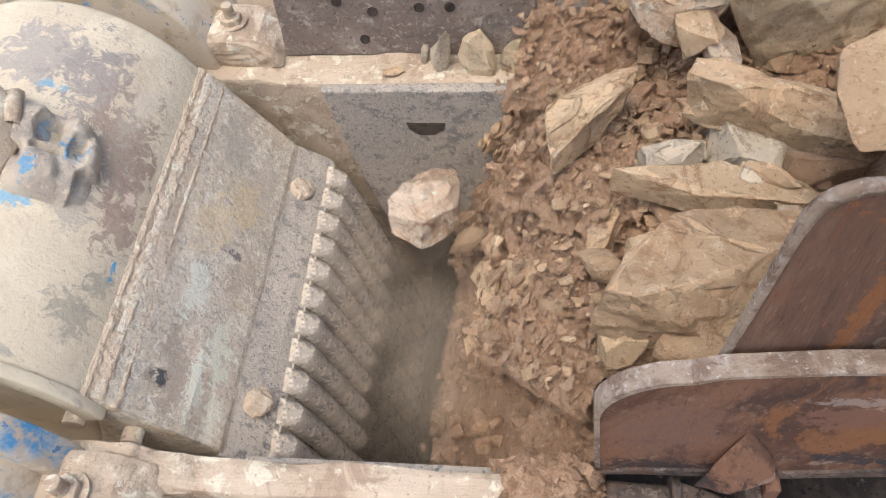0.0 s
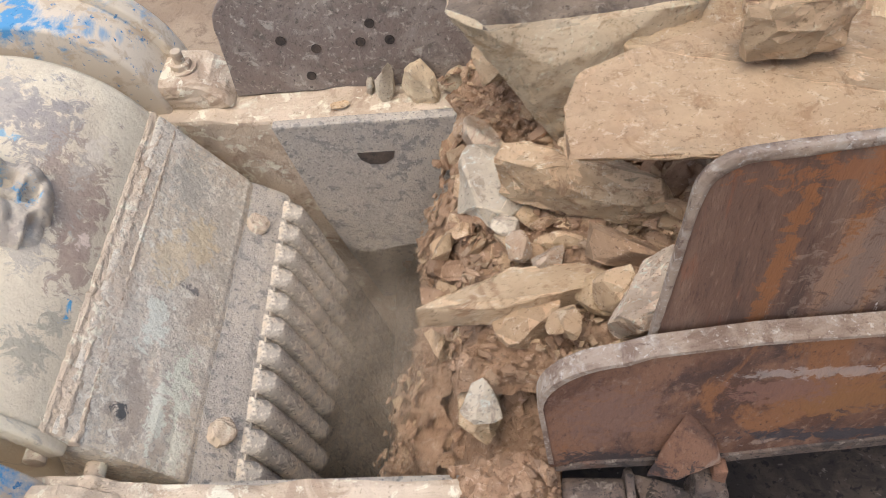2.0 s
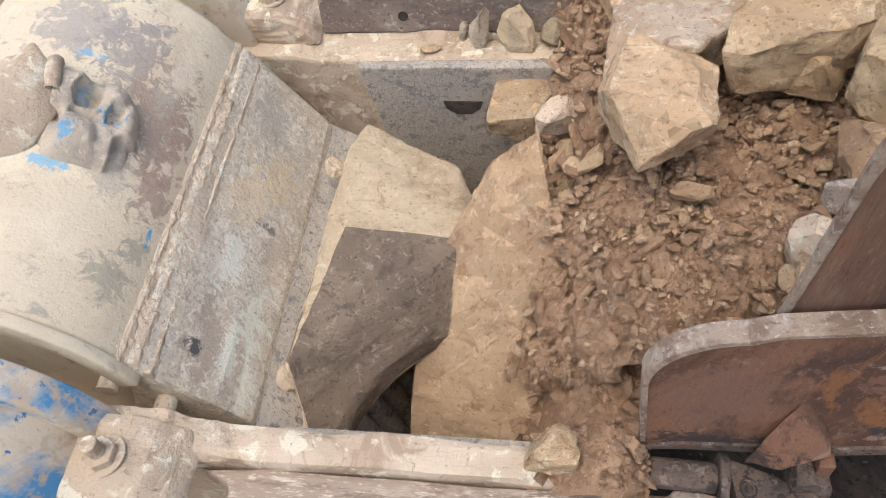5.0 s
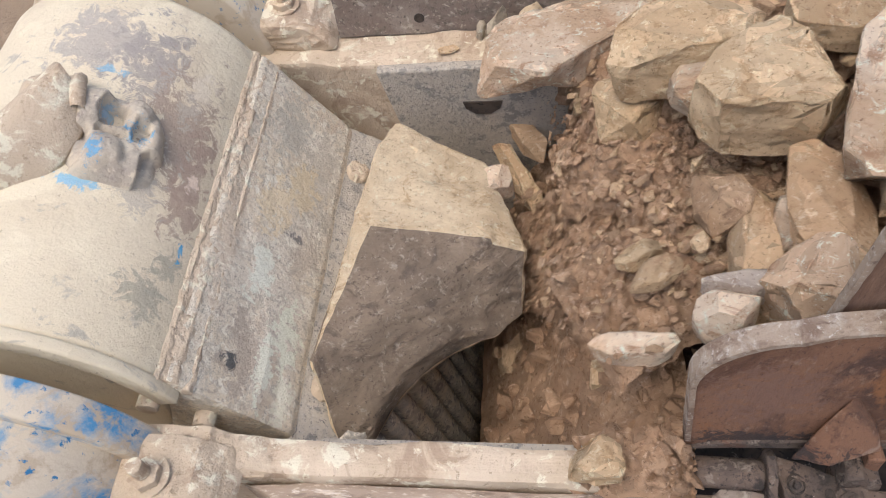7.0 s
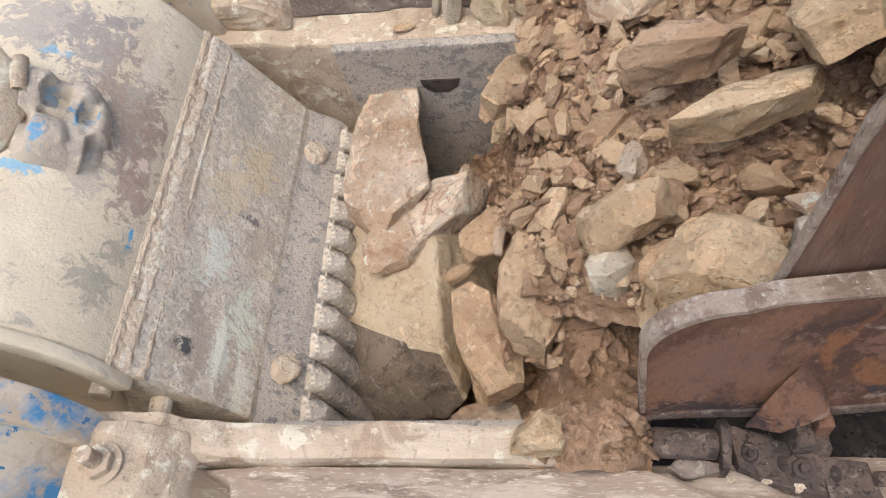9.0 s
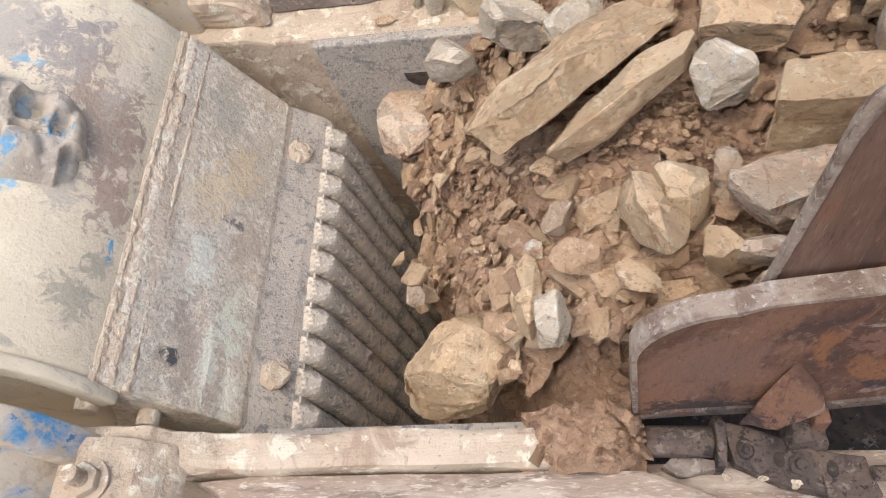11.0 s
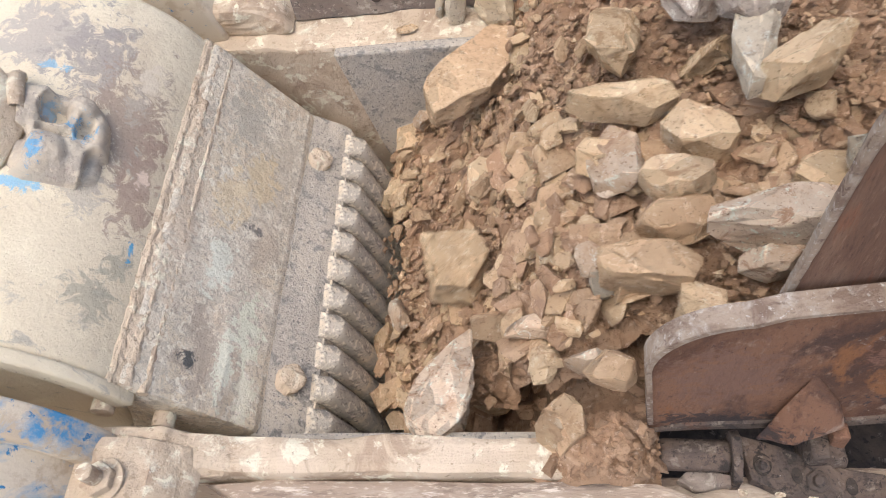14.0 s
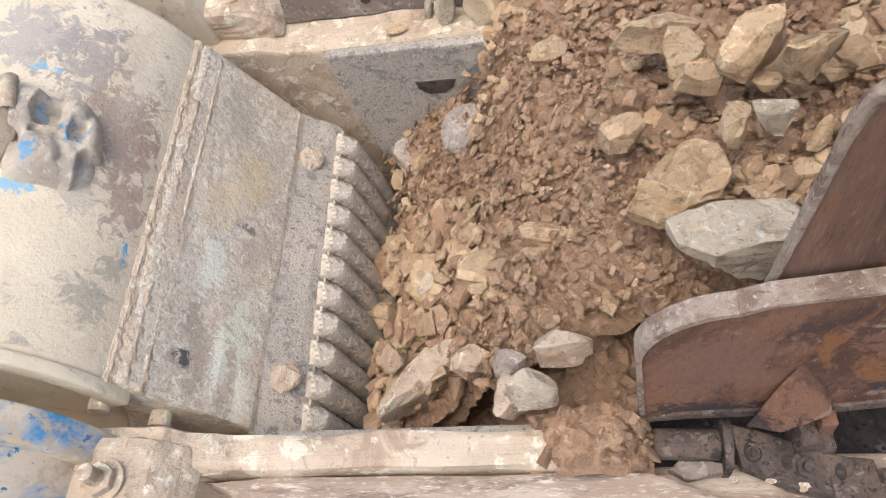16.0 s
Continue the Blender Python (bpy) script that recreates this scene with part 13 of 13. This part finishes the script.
    walk(big[138], [(0.00, pose(3.711, 0.301, 0.909, 0, 0, -4)), (1.00, pose(3.541, 0.301, 0.868, 0, 0, -4)), (2.00, pose(3.371, 0.301, 0.827, 0, 0, -4)), (3.00, pose(3.201, 0.301, 0.786, 0, 0, -4)), (4.00, pose(3.051, 0.301, 0.750, 0, 0, -4)), (5.00, pose(2.925, 0.301, 0.720, 0, 0, -4)), (6.00, pose(2.805, 0.301, 0.691, 0, 0, -4)), (7.00, pose(2.594, 0.301, 0.641, 0, 0, -4)), (8.00, pose(2.344, 0.301, 0.581, 0, 0, -4)), (9.00, pose(2.103, 0.301, 0.523, 0, 0, -4)), (10.00, pose(1.883, 0.301, 0.470, 0, 0, -4)), (11.00, pose(1.655, 0.301, 0.415, 0, 0, -4)), (12.00, pose(1.395, 0.301, 0.353, 0, 0, -4)), (13.00, pose(1.135, 0.301, 0.290, 0, 0, -4)), (14.00, pose(0.875, 0.301, 0.228, 0, 0, -4)), (15.00, pose(0.615, 0.301, 0.166, 0, 0, -4)), (15.50, pose(0.485, 0.301, 0.085, 0, 0, -4)), (16.00, pose(0.347, 0.333, -0.073, 0, 0, 21)), (16.50, pose(0.247, 0.333, -0.093, 0, 0, 21))])
    walk(big[139], [(0.00, pose(3.417, 0.414, 0.838, 0, 0, -3)), (1.00, pose(3.247, 0.414, 0.797, 0, 0, -3)), (2.00, pose(3.077, 0.414, 0.756, 0, 0, -3)), (3.00, pose(2.907, 0.414, 0.716, 0, 0, -3)), (4.00, pose(2.757, 0.414, 0.680, 0, 0, -3)), (5.00, pose(2.631, 0.414, 0.649, 0, 0, -3)), (6.00, pose(2.511, 0.414, 0.621, 0, 0, -3)), (7.00, pose(2.300, 0.414, 0.570, 0, 0, -3)), (8.00, pose(2.050, 0.414, 0.510, 0, 0, -3)), (9.00, pose(1.809, 0.414, 0.452, 0, 0, -3)), (10.00, pose(1.589, 0.414, 0.399, 0, 0, -3)), (11.00, pose(1.361, 0.414, 0.345, 0, 0, -3)), (12.00, pose(1.101, 0.414, 0.282, 0, 0, -3)), (13.00, pose(0.841, 0.414, 0.220, 0, 0, -3)), (14.00, pose(0.581, 0.414, 0.157, 0, 0, -3)), (15.00, pose(0.321, 0.414, -0.259, 0, 0, -3)), (15.50, pose(0.191, 0.414, -0.259, 0, 0, -3)), (16.00, pose(0.079, 0.419, -0.401, 0, 0, -4)), (16.50, pose(-0.021, 0.419, -0.421, 0, 0, -4))])
    walk(big[140], [(0.00, pose(3.551, 0.431, 0.870, 0, 0, -5)), (1.00, pose(3.381, 0.431, 0.829, 0, 0, -5)), (2.00, pose(3.211, 0.431, 0.789, 0, 0, -5)), (3.00, pose(3.041, 0.431, 0.748, 0, 0, -5)), (4.00, pose(2.891, 0.431, 0.712, 0, 0, -5)), (5.00, pose(2.765, 0.431, 0.682, 0, 0, -5)), (6.00, pose(2.645, 0.431, 0.653, 0, 0, -5)), (7.00, pose(2.434, 0.431, 0.602, 0, 0, -5)), (8.00, pose(2.184, 0.431, 0.542, 0, 0, -5)), (9.00, pose(1.943, 0.431, 0.484, 0, 0, -5)), (10.00, pose(1.723, 0.431, 0.432, 0, 0, -5)), (11.00, pose(1.495, 0.431, 0.377, 0, 0, -5)), (12.00, pose(1.235, 0.431, 0.314, 0, 0, -5)), (13.00, pose(0.975, 0.431, 0.252, 0, 0, -5)), (14.00, pose(0.715, 0.431, 0.190, 0, 0, -5)), (15.00, pose(0.455, 0.431, -0.095, 0, 0, -5)), (15.50, pose(0.325, 0.431, -0.095, 0, 0, -5)), (16.00, pose(0.240, 0.393, -0.210, 0, 0, 53)), (16.50, pose(0.140, 0.393, -0.230, 0, 0, 53))])
    walk(big[141], [(0.00, pose(3.741, 0.078, 0.916, 0, 0, -2)), (1.00, pose(3.571, 0.078, 0.875, 0, 0, -2)), (2.00, pose(3.401, 0.078, 0.834, 0, 0, -2)), (3.00, pose(3.231, 0.078, 0.793, 0, 0, -2)), (4.00, pose(3.081, 0.078, 0.757, 0, 0, -2)), (5.00, pose(2.955, 0.078, 0.727, 0, 0, -2)), (6.00, pose(2.835, 0.078, 0.698, 0, 0, -2)), (7.00, pose(2.624, 0.078, 0.648, 0, 0, -2)), (8.00, pose(2.374, 0.078, 0.588, 0, 0, -2)), (9.00, pose(2.133, 0.078, 0.530, 0, 0, -2)), (10.00, pose(1.913, 0.078, 0.477, 0, 0, -2)), (11.00, pose(1.685, 0.078, 0.422, 0, 0, -2)), (12.00, pose(1.425, 0.078, 0.360, 0, 0, -2)), (13.00, pose(1.165, 0.078, 0.298, 0, 0, -2)), (14.00, pose(0.905, 0.078, 0.235, 0, 0, -2)), (15.00, pose(0.645, 0.078, 0.173, 0, 0, -2)), (15.50, pose(0.515, 0.029, 0.115, 0, 0, -2)), (16.00, pose(0.492, 0.073, 0.102, 0, 0, 4)), (16.50, pose(0.392, 0.073, 0.082, 0, 0, 4))])
    walk(big[142], [(0.00, pose(2.497, 0.911, 0.657, 0, 0, -6)), (1.00, pose(2.327, 0.911, 0.617, 0, 0, -6)), (2.00, pose(2.157, 0.911, 0.576, 0, 0, -6)), (3.00, pose(1.987, 0.911, 0.535, 0, 0, -6)), (4.00, pose(1.837, 0.911, 0.499, 0, 0, -6)), (5.00, pose(1.711, 0.911, 0.469, 0, 0, -6)), (6.00, pose(1.591, 0.911, 0.440, 0, 0, -6)), (7.00, pose(1.380, 0.911, 0.389, 0, 0, -6)), (8.00, pose(1.130, 0.911, 0.329, 0, 0, -6)), (9.00, pose(0.889, 0.911, 0.271, 0, 0, -6)), (10.00, pose(0.669, 0.911, 0.219, 0, 0, -6)), (11.00, pose(0.441, 0.911, -0.049, 0, 0, -6)), (11.50, pose(0.311, 0.911, -0.049, 0, 0, -6)), (12.00, pose(0.203, 0.898, -0.157, 0, 0, 3)), (12.50, pose(0.167, 0.795, -0.193, 0, 0, 11)), (12.80, pose(0.139, 0.769, -0.331, 0, 0, 21)), (13.25, pose(0.139, 0.742, -0.681, 25, -40, 36)), (13.55, pose(0.240, 0.723, -1.200, 50, -70, 51)), (13.90, pose(0.250, 0.723, -2.250, 50, -80, 51)), (16.50, pose(0.250, 0.723, -2.250, 50, -80, 51))])
    walk(big[143], [(0.00, pose(2.381, 0.748, 0.855, 0, 0, -7)), (1.00, pose(2.211, 0.748, 0.814, 0, 0, -7)), (2.00, pose(2.041, 0.748, 0.773, 0, 0, -7)), (3.00, pose(1.871, 0.748, 0.732, 0, 0, -7)), (4.00, pose(1.721, 0.748, 0.696, 0, 0, -7)), (5.00, pose(1.595, 0.748, 0.666, 0, 0, -7)), (6.00, pose(1.475, 0.748, 0.637, 0, 0, -7)), (7.00, pose(1.264, 0.748, 0.587, 0, 0, -7)), (8.00, pose(1.014, 0.748, 0.527, 0, 0, -7)), (9.00, pose(0.773, 0.748, 0.469, 0, 0, -7)), (10.00, pose(0.553, 0.748, 0.416, 0, 0, -7)), (11.00, pose(0.325, 0.748, 0.060, 0, 0, -7)), (11.50, pose(0.195, 0.748, 0.060, 0, 0, -7)), (12.00, pose(0.124, 0.609, -0.020, 0, 0, -3)), (12.50, pose(0.126, 0.531, -0.080, 0, 0, 14)), (12.80, pose(0.105, 0.544, -0.250, 0, 0, 27)), (13.25, pose(0.111, 0.540, -0.600, 25, -40, 42)), (13.55, pose(0.240, 0.532, -1.200, 50, -70, 57)), (13.90, pose(0.250, 0.532, -2.250, 50, -80, 57)), (16.50, pose(0.250, 0.532, -2.250, 50, -80, 57))])
    walk(big[144], [(0.00, pose(2.647, 0.725, 0.693, 0, 0, -7)), (1.00, pose(2.477, 0.725, 0.653, 0, 0, -7)), (2.00, pose(2.307, 0.725, 0.612, 0, 0, -7)), (3.00, pose(2.137, 0.725, 0.571, 0, 0, -7)), (4.00, pose(1.987, 0.725, 0.535, 0, 0, -7)), (5.00, pose(1.861, 0.725, 0.505, 0, 0, -7)), (6.00, pose(1.741, 0.725, 0.476, 0, 0, -7)), (7.00, pose(1.530, 0.725, 0.425, 0, 0, -7)), (8.00, pose(1.280, 0.725, 0.365, 0, 0, -7)), (9.00, pose(1.039, 0.725, 0.307, 0, 0, -7)), (10.00, pose(0.819, 0.725, 0.255, 0, 0, -7)), (11.00, pose(0.591, 0.725, 0.200, 0, 0, -7)), (11.50, pose(0.461, 0.725, 0.101, 0, 0, -7)), (12.00, pose(0.329, 0.887, -0.031, 0, 0, -18)), (12.40, pose(0.280, 0.603, -0.080, 0, 0, -3)), (12.50, pose(0.272, 0.528, -0.088, 0, 0, -3)), (12.80, pose(0.211, 0.513, -0.259, 0, 0, 21)), (13.25, pose(0.211, 0.512, -0.609, 25, -40, 36)), (13.55, pose(0.240, 0.506, -1.200, 50, -70, 51)), (13.90, pose(0.250, 0.506, -2.250, 50, -80, 51)), (16.50, pose(0.250, 0.506, -2.250, 50, -80, 51))])
    walk(big[144], [(0.00, pose(0.860, 0.150, 0.230, 0, 0, 20)), (1.00, pose(0.690, 0.150, 0.190, 0, 0, 20)), (1.50, pose(0.590, 0.140, 0.160, 0, 0, 12)), (2.00, pose(0.497, 0.075, 0.100, 0, -10, 5)), (2.30, pose(0.400, 0.120, -0.120, 20, -40, 0)), (2.70, pose(0.300, 0.130, -0.700, 60, -80, 0)), (3.10, pose(0.250, 0.130, -2.250, 70, -90, 0)), (16.50, pose(0.250, 0.130, -2.250, 70, -90, 0))])


motions()
